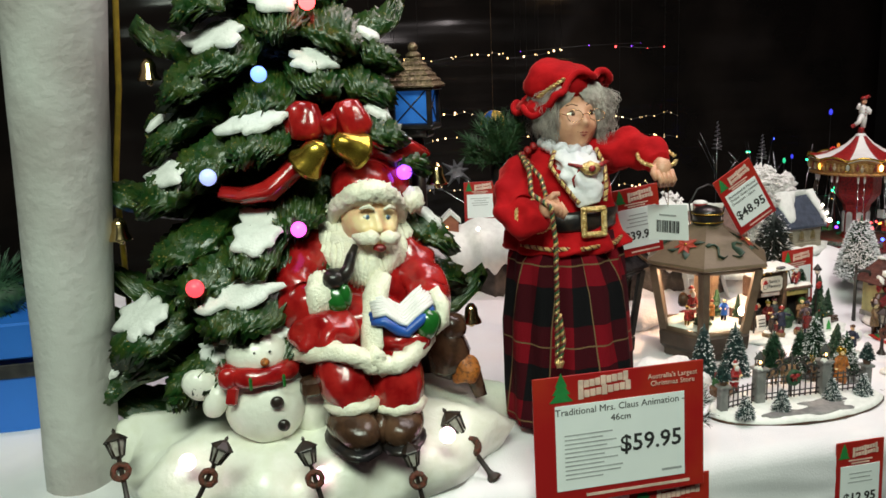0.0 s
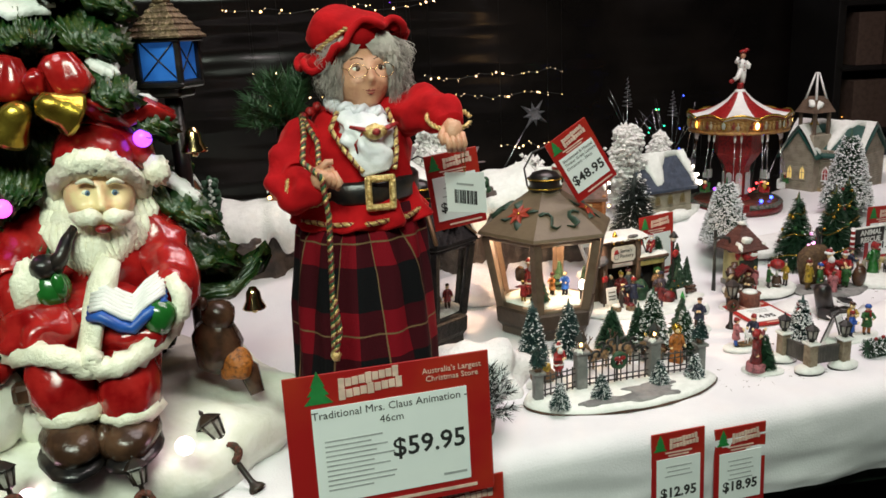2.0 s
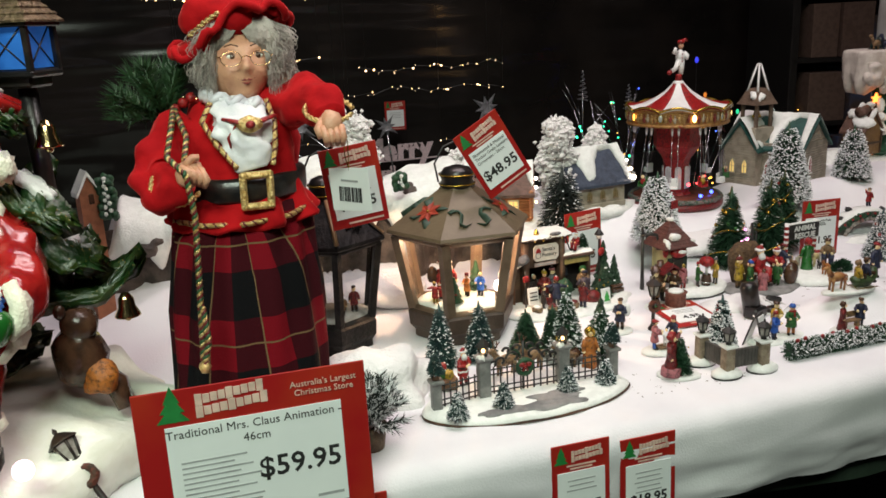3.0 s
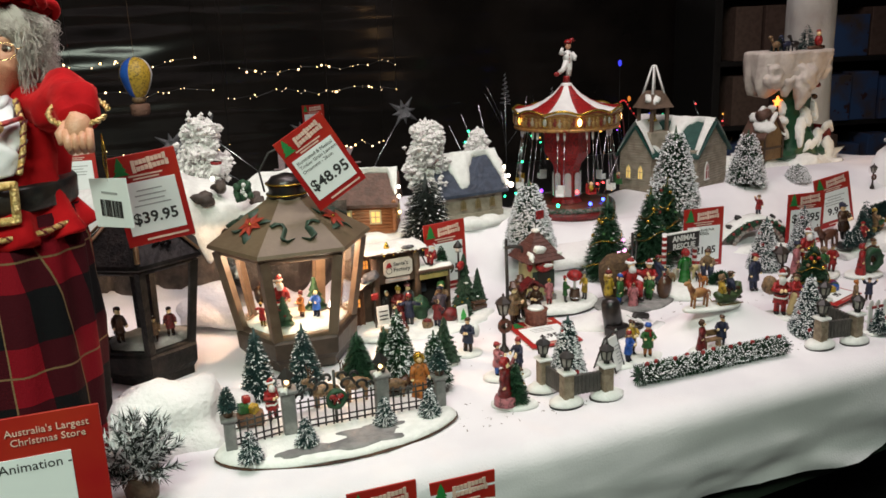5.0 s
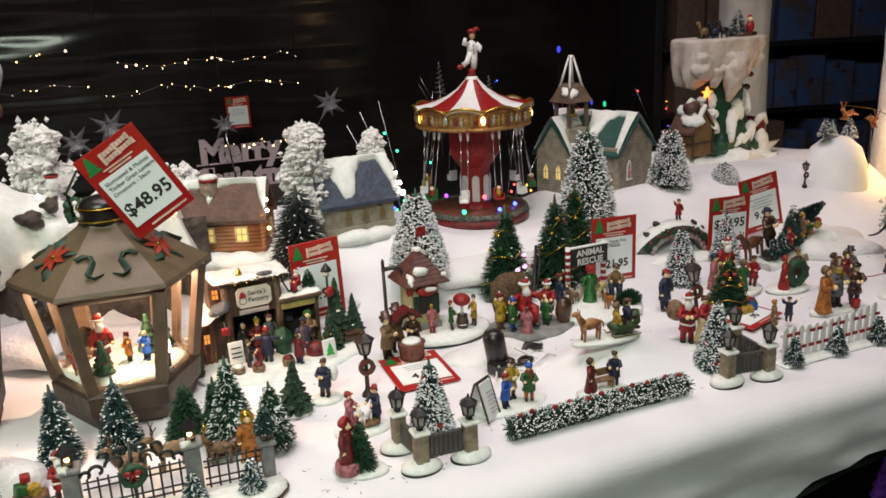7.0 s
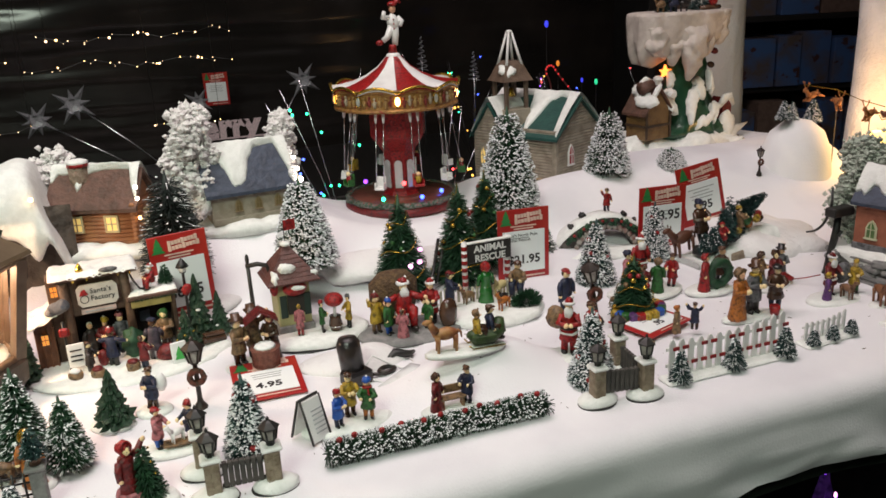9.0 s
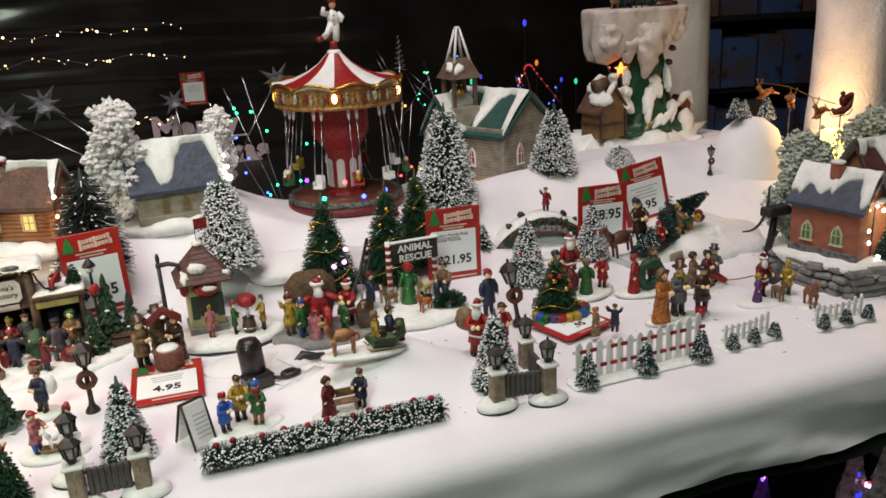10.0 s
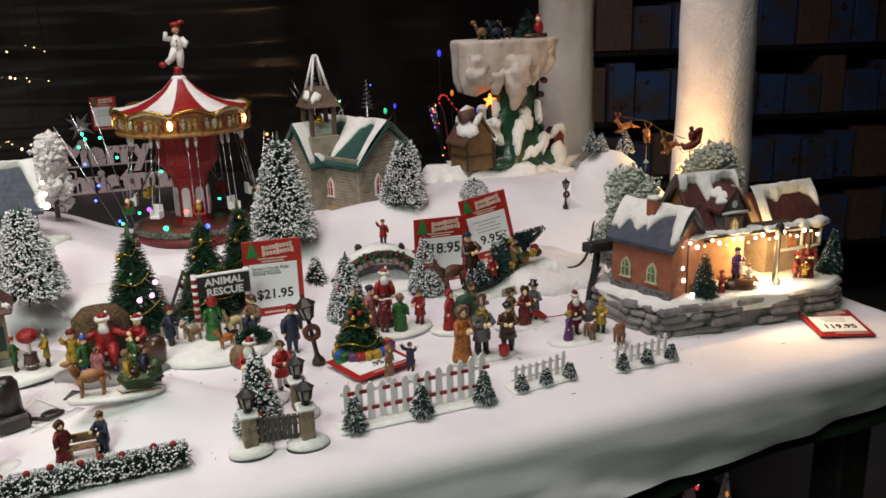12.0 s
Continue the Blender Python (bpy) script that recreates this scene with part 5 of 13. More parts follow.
def price_sign(name, loc, rz, w, h, label, price="", title=(), small=8, lean=0.0, roll=0.0, price_size=None, group="price signs", wide=False, price_z=0.24):
    """A red printed sign with a pale panel; its foot stands at loc, facing -y before it is turned."""
    X = pose(*loc, lean, 0, rz) @ pose(0, 0, 0, 0, roll, 0)
    ob = new(name)
    ob.matrix_world = X
    tagged(ob, label, "price sign", group)
    m = M(TAGRED)
    m.box((0, 0.001, h / 2), (w, 0.002, h), 0.0004)
    part("board", m, ob)
    mt, mb, ms = (0.225, 0.11, 0.12) if wide else (0.30, 0.12, 0.09)
    m = M(CARD)
    m.box((0, -0.0006, h * (mb + 1 - mt) / 2), (w * (1 - 2 * ms), 0.0010, h * (1 - mt - mb)), 0.0001)
    part("panel", m, ob, "pale printed panel")
    s = h / 0.145 if wide else w / 0.105
    logo_bars(ob, w, -w * 0.34, h * 0.885 if wide else h * 0.865, s * (0.85 if wide else 0.8), -0.0006)
    for k in range(0 if wide else 2):
        m = M(PALE)
        m.box((0, -0.0006, h * (0.765 - 0.035 * k)), (w * (0.5 - 0.12 * k), 0.0006, h * 0.016))
        part("printed_line", m, ob)
    m = M(PALE)
    m.box((w * 0.1, -0.0006, h * 0.055), (w * 0.62, 0.0006, h * 0.022))
    part("printed_line", m, ob)
    F = pose(0, -0.0013, 0, 90, 0, 0)
    if wide:
        text("slogan", "Australia's Largest\nChristmas Store", h * 0.055, pose(w * 0.31, -0.0013, h * 0.90, 90, 0, 0), PALE, ob, "CENTER")
    for k, line in enumerate(title):
        text("title", line, h * 0.074 if wide else h * 0.06, pose(0 if wide else -w * 0.36, -0.0013, h * ((0.70 - 0.085 * k) if wide else (0.62 - 0.065 * k)), 90, 0, 0), INK, ob, "CENTER" if wide else "LEFT")
    if small:
        m = M(INKGREY)
        rnd = random.Random(len(label))
        for k in range(small):
            ww = w * (0.34 if wide else 0.6) * rnd.uniform(0.6, 1.0)
            cx = -w * 0.33 + ww / 2 if wide else -w * 0.36 + ww / 2 if len(title) else 0
            zz = h * (0.54 - 0.034 * k) if wide else h * (0.60 - 0.055 * k)
            m.box((cx, -0.0012, zz), (ww, 0.0004, h * (0.011 if wide else 0.014)))
        part("printed_text", m, ob)
    if price:
        text("price", price, price_size or h * 0.185, pose(w * 0.365 if wide else 0, -0.0013, h * (0.36 if wide else price_z), 90, 0, 0), INK, ob, "RIGHT" if wide else "CENTER", 0.0004)
    if wide:
        m = M(INKGREY)
        m.box((w * 0.30, -0.0012, h * 0.17), (w * 0.12, 0.0004, h * 0.018))
        part("printed_code", m, ob)
    return ob


price_sign("price_sign", (0.376, 1.170, -0.012), 0, 0.198, 0.145, "large red and white price sign at the table edge", "$59.95",
           ("Traditional Mrs. Claus Animation -", "46cm"), 11, lean=-3, wide=True)
price_sign("price_sign", (0.440, 1.178, -0.135), 0, 0.098, 0.13, "red price sign hung below the large one", "", (), 4, lean=-2)
price_sign("price_sign", (0.697, 1.190, -0.104), 0, 0.066, 0.102, "small red and white price sign pinned to the cloth", "$12.95", (), 3, lean=-2, price_size=0.0165)
price_sign("price_sign", (0.776, 1.190, -0.112), 0, 0.066, 0.102, "small red and white price sign pinned to the cloth", "$18.95", (), 5, lean=-2, price_size=0.0165)


# ---------------------------------------------------------------- little painted figures
def fig(m, x, y, z, h, coat, legs=NAVY, hat="cap", hatc=None, skirt=False, turn=0.0, arms="down", scarf=None, hair=None, sit=False, beard=False, bag=None):
    """One moulded figure of height h, facing -y before its turn."""
    keep, start = m.X, len(m.v)
    m.X = keep @ pose(x, y, z, 0, 0, turn) @ Matrix.Diagonal((h, h, h, 1))
    hatc = hatc or coat
    up = 0.0
    if skirt:
        m.use(coat).lathe((0, 0, 0), [(0.20, 0.0), (0.195, 0.06), (0.15, 0.30), (0.10, 0.50), (0.09, 0.52)], 10, 1, 0.85, wave=0.06, waves=5)
    elif sit:
        up = -0.16
        for s in (-1, 1):
            m.use(legs).tube([(s * 0.08, 0.02, 0.34), (s * 0.10, -0.20, 0.34), (s * 0.10, -0.22, 0.05)], [0.09, 0.085, 0.06], 7)
            m.use(BLACK).ell((s * 0.10, -0.25, 0.04), (0.06, 0.10, 0.045), 8, 6)
    else:
        for s in (-1, 1):
            m.use(legs).tube([(s * 0.065, 0, 0.48), (s * 0.07, 0.01, 0.25), (s * 0.075, 0.0, 0.05)], [0.075, 0.062, 0.05], 7)
            m.use(BLACK).ell((s * 0.075, -0.03, 0.03), (0.05, 0.085, 0.04), 8, 6)
    if not sit:
        m.use(coat).lathe((0, 0, 0), [(0.165, 0.26), (0.17, 0.28), (0.15, 0.40), (0.13, 0.46)], 12, 1, 0.78, wave=0.07, waves=6)
    m.use(coat).lathe((0, 0, up), [(0.14, 0.38), (0.15, 0.44), (0.13, 0.56), (0.145, 0.68), (0.12, 0.76), (0.05, 0.80)], 10, 1, 0.75, rough=0.08, freq=6)
    A = {"down": ((0.17, -0.02, 0.60), (0.19, -0.05, 0.44)), "fwd": ((0.18, -0.08, 0.60), (0.10, -0.22, 0.58)), "up": ((0.20, -0.05, 0.78), (0.28, -0.10, 0.95)),
         "hold": ((0.19, -0.06, 0.58), (0.04, -0.20, 0.60)), "wide": ((0.24, -0.03, 0.68), (0.36, -0.08, 0.66))}
    left, right = arms if isinstance(arms, tuple) else (arms, arms)
    for s, kind in ((-1, left), (1, right)):
        e, w = A[kind]
        m.use(coat).tube([(s * 0.12, 0, 0.73 + up), (s * e[0], e[1], e[2] + up), (s * w[0], w[1], w[2] + up)], [0.055, 0.058, 0.045], 7)
        m.use(SKIN).ell((s * w[0], w[1] - 0.02, w[2] + up), 0.042, 7, 5)
    if scarf:
        m.use(scarf).tube(ring((0, -0.01, 0.79 + up), 0.085, 0.08, 12), 0.028, 6, True)
        m.box((0.05, -0.11, 0.70 + up), (0.05, 0.03, 0.15), 0.01)
    m.use(SKIN).ell((0, -0.015, 0.875 + up), (0.074, 0.074, 0.088), 10, 8)
    m.ell((0, -0.10, 0.88 + up), 0.018, 6, 4)
    if beard:
        m.use(WHITE).ell((0, -0.08, 0.795 + up), (0.085, 0.062, 0.10), 10, 8, 0.2, 30)
    else:
        m.use(hair or BROWN).ell((0, 0.02, 0.895 + up), (0.080, 0.075, 0.078), 10, 7)
        m.use(BLACK)
        for s in (-1, 1):
            m.ell((s * 0.028, -0.082, 0.888 + up), 0.008, 5, 4)
    m.use(hatc)
    if hat == "cap":
        m.ell((0, 0.0, 0.955 + up), (0.095, 0.095, 0.055), 10, 6)
        m.ell((0, -0.09, 0.945 + up), (0.07, 0.06, 0.014), 8, 5)
    elif hat == "bobble":
        m.lathe((0, 0, 0.925 + up), [(0.098, 0), (0.10, 0.03), (0.075, 0.085), (0.02, 0.115)], 10)
        m.use(WHITE).ell((0, 0, 1.045 + up), 0.03, 7, 5)
    elif hat == "top":
        m.lathe((0, 0, 0.945 + up), [(0.14, 0), (0.14, 0.015), (0.085, 0.02), (0.09, 0.13), (0.002, 0.135)], 12)
    elif hat == "bonnet":
        m.ell((0, 0.03, 0.93 + up), (0.115, 0.10, 0.105), 10, 7)
        m.tube(ring((0, -0.04, 0.91 + up), 0.105, 0.115, 14, 0, "xz"), 0.022, 6, True)
    elif hat == "santa":
        m.lathe((0, 0, 0.945 + up), [(0.09, 0), (0.07, 0.06), (0.02, 0.11)], 9)
        m.use(WHITE).tube(ring((0, 0, 0.945 + up), 0.09, 0.09, 12), 0.028, 6, True)
        m.ell((0.05, 0.03, 1.03 + up), 0.035, 7, 5)
    if beard or hat == "santa":
        m.use(BLACK).tube(ring((0, 0, 0.50 + up), 0.145, 0.115, 12), 0.022, 5, True)
        m.use(WHITE).tube(ring((0, 0, 0.40 + up), 0.15, 0.12, 12), 0.025, 5, True)
    if bag:
        m.use(bag).ell((-0.22, 0.10, 0.62), (0.19, 0.16, 0.22), 10, 8, 0.2, 8)
    m.X = keep
    for i in range(start, len(m.v)):
        p = Vector(m.v[i])
        q = p * (9 / h)
        m.v[i] = tuple(p + Vector((noise.noise(q), noise.noise(q + Vector((7, 0, 0))), noise.noise(q + Vector((0, 7, 0))))) * h * 0.030)


def quadruped(m, x, y, z, L, mt, turn=0.0, antler=None, tail=True):
    keep = m.X
    m.X = keep @ pose(x, y, z, 0, 0, turn) @ Matrix.Diagonal((L, L, L, 1))
    m.use(mt).ell((0, 0, 0.52), (0.36, 0.16, 0.18), 10, 8, 0.1, 5)
    for sx in (-0.25, 0.25):
        for sy in (-0.09, 0.09):
            m.tube([(sx, sy, 0.48), (sx + 0.02, sy, 0.25), (sx, sy, 0.0)], [0.075, 0.045, 0.04], 6)
    m.tube([(-0.28, 0, 0.60), (-0.40, 0, 0.78), (-0.42, 0, 0.88)], [0.13, 0.09, 0.08], 7)
    m.ell((-0.50, 0, 0.90), (0.15, 0.075, 0.085), 8, 6)
    if tail:
        m.tube([(0.33, 0, 0.58), (0.42, 0, 0.50), (0.44, 0, 0.34)], [0.04, 0.035, 0.02], 5)
    for s in (-1, 1):
        m.ell((-0.40, s * 0.06, 1.0), (0.025, 0.02, 0.05), 6, 4)
        if antler:
            m.use(antler).tube([(-0.40, s * 0.04, 0.96), (-0.38, s * 0.12, 1.12), (-0.42, s * 0.16, 1.28)], 0.02, 5)
            m.tube([(-0.38, s * 0.12, 1.12), (-0.30, s * 0.15, 1.22)], 0.016, 5)
            m.use(mt)
    m.X = keep


def figure_group(name, loc, label, figures, rx=0.03, ry=0.022, rz=0.0, base=SNOW, category="figurine", thick=0.005):
    """Figures on one base: a list of functions that add one figure each to a mesh, with their names."""
    ob = thing(name, loc, rz, label=label, category=category, group="village figures")
    if base:
        m = M(base)
        m.lathe((0, 0, 0), [(1.0, 0.0), (1.0, thick * 0.6), (0.9, thick), (0.001, thick * 1.05)], 26, rx, ry, rough=0.10, freq=45)
        part("base", m, ob)
    for nm, fn in figures:
        m = M()
        m.X = Matrix.Translation((0, 0, thick if base else 0))
        fn(m)
        part(nm, m, ob)
    return ob


def F(*a, **k):
    return ("figure", lambda m: fig(m, *a, **k))


def Q(nm, *a, **k):
    return (nm, lambda m: quadruped(m, *a, **k))


def S(nm, mt, fn):
    """A shape in one material as a part of a group."""
    def go(m):
        m.use(mt)
        fn(m)
    return (nm, go)


# ---------------------------------------------------------------- six-sided lanterns
def hexagon(c, r, z, turn=0.0):
    return [(c[0] + r * math.cos(math.pi / 3 * i + turn), c[1] + r * math.sin(math.pi / 3 * i + turn), z) for i in range(6)]


def lantern_scene(ob, s, lit):
    """The little winter scene on the lantern's snowy floor."""
    # without a lamp the floor is greyed snow, its shade put into the colour
    m = M(SNOW if lit else mat("shaded_snow", (0.30, 0.29, 0.27), 0.8, other=(0.20, 0.19, 0.18), scale=60))
    m.lathe((0, 0, 0.044), [(0.066 * s, 0), (0.066 * s, 0.004), (0.050 * s, 0.010), (0.001, 0.012)], 24, rough=0.12, freq=60)
    part("snow_floor", m, ob, "white snow floor")
    z = 0.054
    if lit:
        people = [dict(x=-0.022, y=-0.004, h=0.056, coat=RED, legs=RED, hat="santa", hatc=RED, beard=True, bag=BROWN, turn=20), dict(x=0.022, y=-0.012, h=0.036, coat=BLUE, legs=NAVY, hat="none", hair=YELLOW, turn=-40, arms="fwd"),
                  dict(x=0.004, y=-0.006, h=0.034, coat=ORANGE, legs=BROWN, hat="bobble", hatc=DKRED, turn=-70, arms="hold"), dict(x=-0.044, y=-0.026, h=0.032, coat=RED, legs=GOLD, hat="cap", hatc=YELLOW, turn=150, arms="wide")]
    else:
        # dull browns here stand in for the dimness inside the unlit lantern
        people = [dict(x=0.024, y=-0.022, h=0.036, coat=DKRED, legs=BROWN, hatc=BROWN), dict(x=-0.030, y=-0.02, h=0.044, coat=BROWN, legs=BROWN, hatc=BROWN, turn=30), dict(x=0.006, y=-0.034, h=0.030, coat=TANCOAT, legs=BROWN, hatc=BROWN, hat="bobble")]
    for who in people:
        m = M()
        fig(m, z=z, **who)
        part("figurine", m, ob)
    for k, (x, y, h) in enumerate(((0.026, 0.022, 0.044), (-0.022, -0.032, 0.038)) if lit else ()):
        m = M(NEEDLE)
        for i in range(5):
            f = 1 - i / 5
            m.lathe((x, y, z + h * (0.06 + 0.18 * i)), [(h * 0.27 * f + 0.002, 0), (h * 0.12 * f + 0.001, h * 0.20), (0.0008, h * 0.22)], 12, rough=0.35, freq=240, smooth=False)
        if lit:
            for i in range(7):
                m.use((RED, GOLD)[i % 2]).ell((x + h * 0.2 * (1 - i / 8) * math.cos(i * 2.4), y + h * 0.2 * (1 - i / 8) * math.sin(i * 2.4), z + h * (0.15 + 0.10 * i)), 0.0022, 6, 5)
        part("tiny_fir", m, ob)


def hex_lantern(loc, wood, roof, foot, label, turn, s=1.0, lit=False, post=0.0075):
    ob = thing("lantern", loc, label=label, category="lantern", group="six-sided lanterns")
    tr = radians(turn)
    m = M(foot)
    m.lathe((0, 0, 0), [(0.074 * s, 0.0), (0.078 * s, 0.003), (0.078 * s, 0.012), (0.086 * s, 0.020), (0.088 * s, 0.040), (0.080 * s, 0.046)], 6, smooth=False)
    m.v = [tuple(Matrix.Rotation(tr, 3, "Z") @ Vector(p)) for p in m.v]
    part("base", m, ob)
    lo, hi = hexagon((0, 0), 0.078 * s, 0.044, tr), hexagon((0, 0), 0.100 * s, 0.148, tr)
    for a, b in zip(lo, hi):
        m = M(wood)
        m.smooth = False
        m.tube([a, b], post * s, 4)
        part("corner_post", m, ob)
    for zz, hx, r in ((0.046, lo, 0.006), (0.147, hi, 0.006)):
        for i in range(6):
            m = M(wood)
            m.tube([hx[i], hx[(i + 1) % 6]], r * s, 4)
            part("rail", m, ob)
    for i in range(6):
        m = M(GLASS)
        k = (i + 1) % 6
        m.add([lo[i], lo[k], hi[k], hi[i]], [(0, 1, 2, 3)], False)
        p = part("pane", m, ob)
        p.visible_shadow = False
    m = M(roof)
    m.lathe((0, 0, 0), [(0.110 * s, 0.150), (0.116 * s, 0.153), (0.114 * s, 0.157), (0.030 * s, 0.205), (0.028 * s, 0.208)], 6, smooth=False)
    m.v = [tuple(Matrix.Rotation(tr, 3, "Z") @ Vector(p)) for p in m.v]
    roof_ob = part("roof", m, ob)
    m = M(BLACK)
    m.lathe((0, 0, 0.206), [(0.026 * s, 0.0), (0.028 * s, 0.004), (0.024 * s, 0.010), (0.027 * s, 0.018), (0.020 * s, 0.026), (0.004, 0.030)], 20)
    part("cap", m, ob)
    m = M(GOLD)
    for z in (0.211, 0.224):
        m.tube(ring((0, 0, z), 0.0275 * s, 0.0275 * s, 20), 0.0012, 5, True)
    part("cap_band", m, ob, "thin gold bands")
    m = M(IRON)
    m.tube([(-0.03 * s, 0, 0.215), (-0.035 * s, 0, 0.24), (-0.02 * s, 0, 0.262), (0, 0, 0.268), (0.02 * s, 0, 0.262), (0.035 * s, 0, 0.24), (0.03 * s, 0, 0.215)], 0.0014, 6)
    part("wire_handle", m, ob)
    lantern_scene(ob, s, lit)
    return ob, roof_ob


WOOD_BROWN = mat("lantern_bronze_brown", (0.15, 0.105, 0.07), 0.45, other=(0.11, 0.072, 0.046), scale=50, bump=0.15, bump_scale=120)
ROOF_BROWN = mat("lantern_roof_brown", (0.155, 0.112, 0.066), 0.5, other=(0.125, 0.088, 0.052), scale=26, bump=0.15, bump_scale=120)
WOOD_BLACK = mat("lantern_black_wood", (0.009, 0.008, 0.008), 0.5, other=(0.022, 0.019, 0.017), scale=60, bump=0.4, bump_scale=200)
WOOD_BLACK.node_tree.nodes["Principled BSDF"].inputs["Specular IOR Level"].default_value = 0.2
LANT = (0.688, 1.545, 0.0)
WOOD_FOOT = mat("lantern_dark_foot", (0.050, 0.033, 0.024), 0.5, other=(0.075, 0.05, 0.036), scale=40, bump=0.4, bump_scale=90)
lantern, lroof = hex_lantern(LANT, WOOD_BROWN, ROOF_BROWN, WOOD_FOOT, "brown six-sided lantern with holly roof and lit snow scene inside", -1.4, 0.88, lit=True, post=0.0095)
_, lroof2 = hex_lantern((0.508, 1.560, 0.0), WOOD_BLACK, WOOD_BLACK, WOOD_BLACK, "black wooden six-sided lantern with unlit scene inside", -30, 0.70, post=0.0090)


tr = radians(-30)
for i in range(6):
    m = M(mat("tan_rib", (0.34, 0.20, 0.10), 0.5))
    c, sn = math.cos(math.pi / 3 * i + tr), math.sin(math.pi / 3 * i + tr)
    m.tube([(c * 0.079, sn * 0.079, 0.1605), (c * 0.022, sn * 0.022, 0.2070)], 0.0030, 4, flat=0.6)
    part("roof_rib", m, lroof2, "tan wooden rib")
m = M(WOOD_BLACK)
for k in range(3):
    m.tube([(0.018 + 0.009 * k, -0.052, 0.1725), (0.028 + 0.005 * k, -0.045 - 0.003 * k, 0.178), (0.038, -0.046 + 0.004 * k, 0.174)], 0.0018, 6)
part("roof_scroll", m, lroof2)


def holly(parent, turn):
    """Red poinsettias with leaves and green curling ribbons, in turn on the roof faces, in low relief."""
    green = mat("holly_green", (0.040, 0.075, 0.050), 0.55, other=(0.025, 0.050, 0.034), scale=120)
    for i in range(6):
        a = radians(turn) + math.pi / 3 * (i + 0.5)
        c, s = math.cos(a), math.sin(a)
        n = Vector((c * 0.60, s * 0.60, 0.80))
        mid = Vector((c * 0.060, s * 0.060, 0.1774))
        side = Vector((-s, c, 0))
        up = n.cross(side)
        if i % 2:
            f = mid + up * (0.005 * (1 if up.z > 0 else -1))
            m = M(green)
            for k in range(4):
                t = k * math.pi / 2 + 0.5
                d = side * math.cos(t) + up * math.sin(t)
                e = side * -math.sin(t) + up * math.cos(t)
                line = [f + d * 0.010, f + d * 0.020 + e * 0.002, f + d * 0.029 - e * 0.002]
                m.tube(line, [0.004, 0.0075, 0.0014], 8, flat=0.22, rough=0.5, freq=160)
            part("leaf", m, parent)
            m = M(mat("poinsettia_red", (0.36, 0.045, 0.02), 0.5, other=(0.26, 0.03, 0.015), scale=150))
            for k in range(7):
                t = k * 2 * math.pi / 7
                d = side * math.cos(t) + up * math.sin(t)
                e = side * -math.sin(t) + up * math.cos(t)
                m.add([f + n * 0.0025, f + d * 0.009 + e * 0.0046 + n * 0.0034, f + d * 0.0195 + n * 0.0012, f + d * 0.009 - e * 0.0046 + n * 0.0030], [(0, 1, 2, 3)], False)
            m.use(GOLD).ell(f + n * 0.003, 0.0022, 8, 6)
            part("flower", m, parent)
        else:
            for sg in (-1, 1):
                m = M(green)
                line = [mid + side * (x * sg) + up * z + n * 0.0008 for x, z in ((0.029, 0.008), (0.022, 0.012), (0.015, 0.010), (0.012, 0.002), (0.015, -0.006), (0.018, -0.014), (0.013, -0.018), (0.004, -0.013))]
                m.tube(line, [0.0040, 0.0046, 0.0050, 0.0050, 0.0058, 0.0064, 0.0036, 0.0010], 10, flat=0.3, rough=0.45, freq=140)
                part("ribbon_leaf", m, parent)


holly(lroof, -1.4)
bulb_lamp("lantern_bulb", (0.700, 1.552, 0.146), 1.15, (1.0, 0.64, 0.40), 0.003)
m = M(G_WHITE)
m.ell((0.727, 1.508, 0.073), (0.005, 0.005, 0.008), 12, 10)
m.use(BLACK).lathe((0.727, 1.508, 0.050), [(0.004, 0), (0.004, 0.016)], 8)
solo("lantern_lamp", m, "small bright lamp inside the brown lantern", "lamp")


# ---------------------------------------------------------------- bottle-brush and flocked trees
def needles(m, h, r, n, z0, rnd, droop=0.15, width=0.0008, power=1.0, fat=1.0):
    vs, fs = [], []
    for k in range(int(n * 1.6)):
        u = 1 - math.sqrt(1 - rnd.random() * 0.985)
        a = rnd.uniform(0, 6.2832)
        rr = r * (1 - u) ** power * rnd.uniform(0.72, 1.08) + 0.0025
        z = z0 + (h - z0) * u
        c, s = math.cos(a), math.sin(a)
        f = rnd.uniform(0.15, 0.5)
        b = Vector((c * rr * f, s * rr * f, z))
        t = Vector((c * rr, s * rr, z + rr * rnd.uniform(-droop - 0.15, 0.25 - droop)))
        w = Vector((-s, c, rnd.uniform(-1.2, 1.2))).normalized() * width * fat
        i = len(vs)
        vs += [b - w, b + w, t + w * 0.5, t - w * 0.5]
        fs.append((i, i + 1, i + 2, i + 3))
    m.add(vs, fs, False)


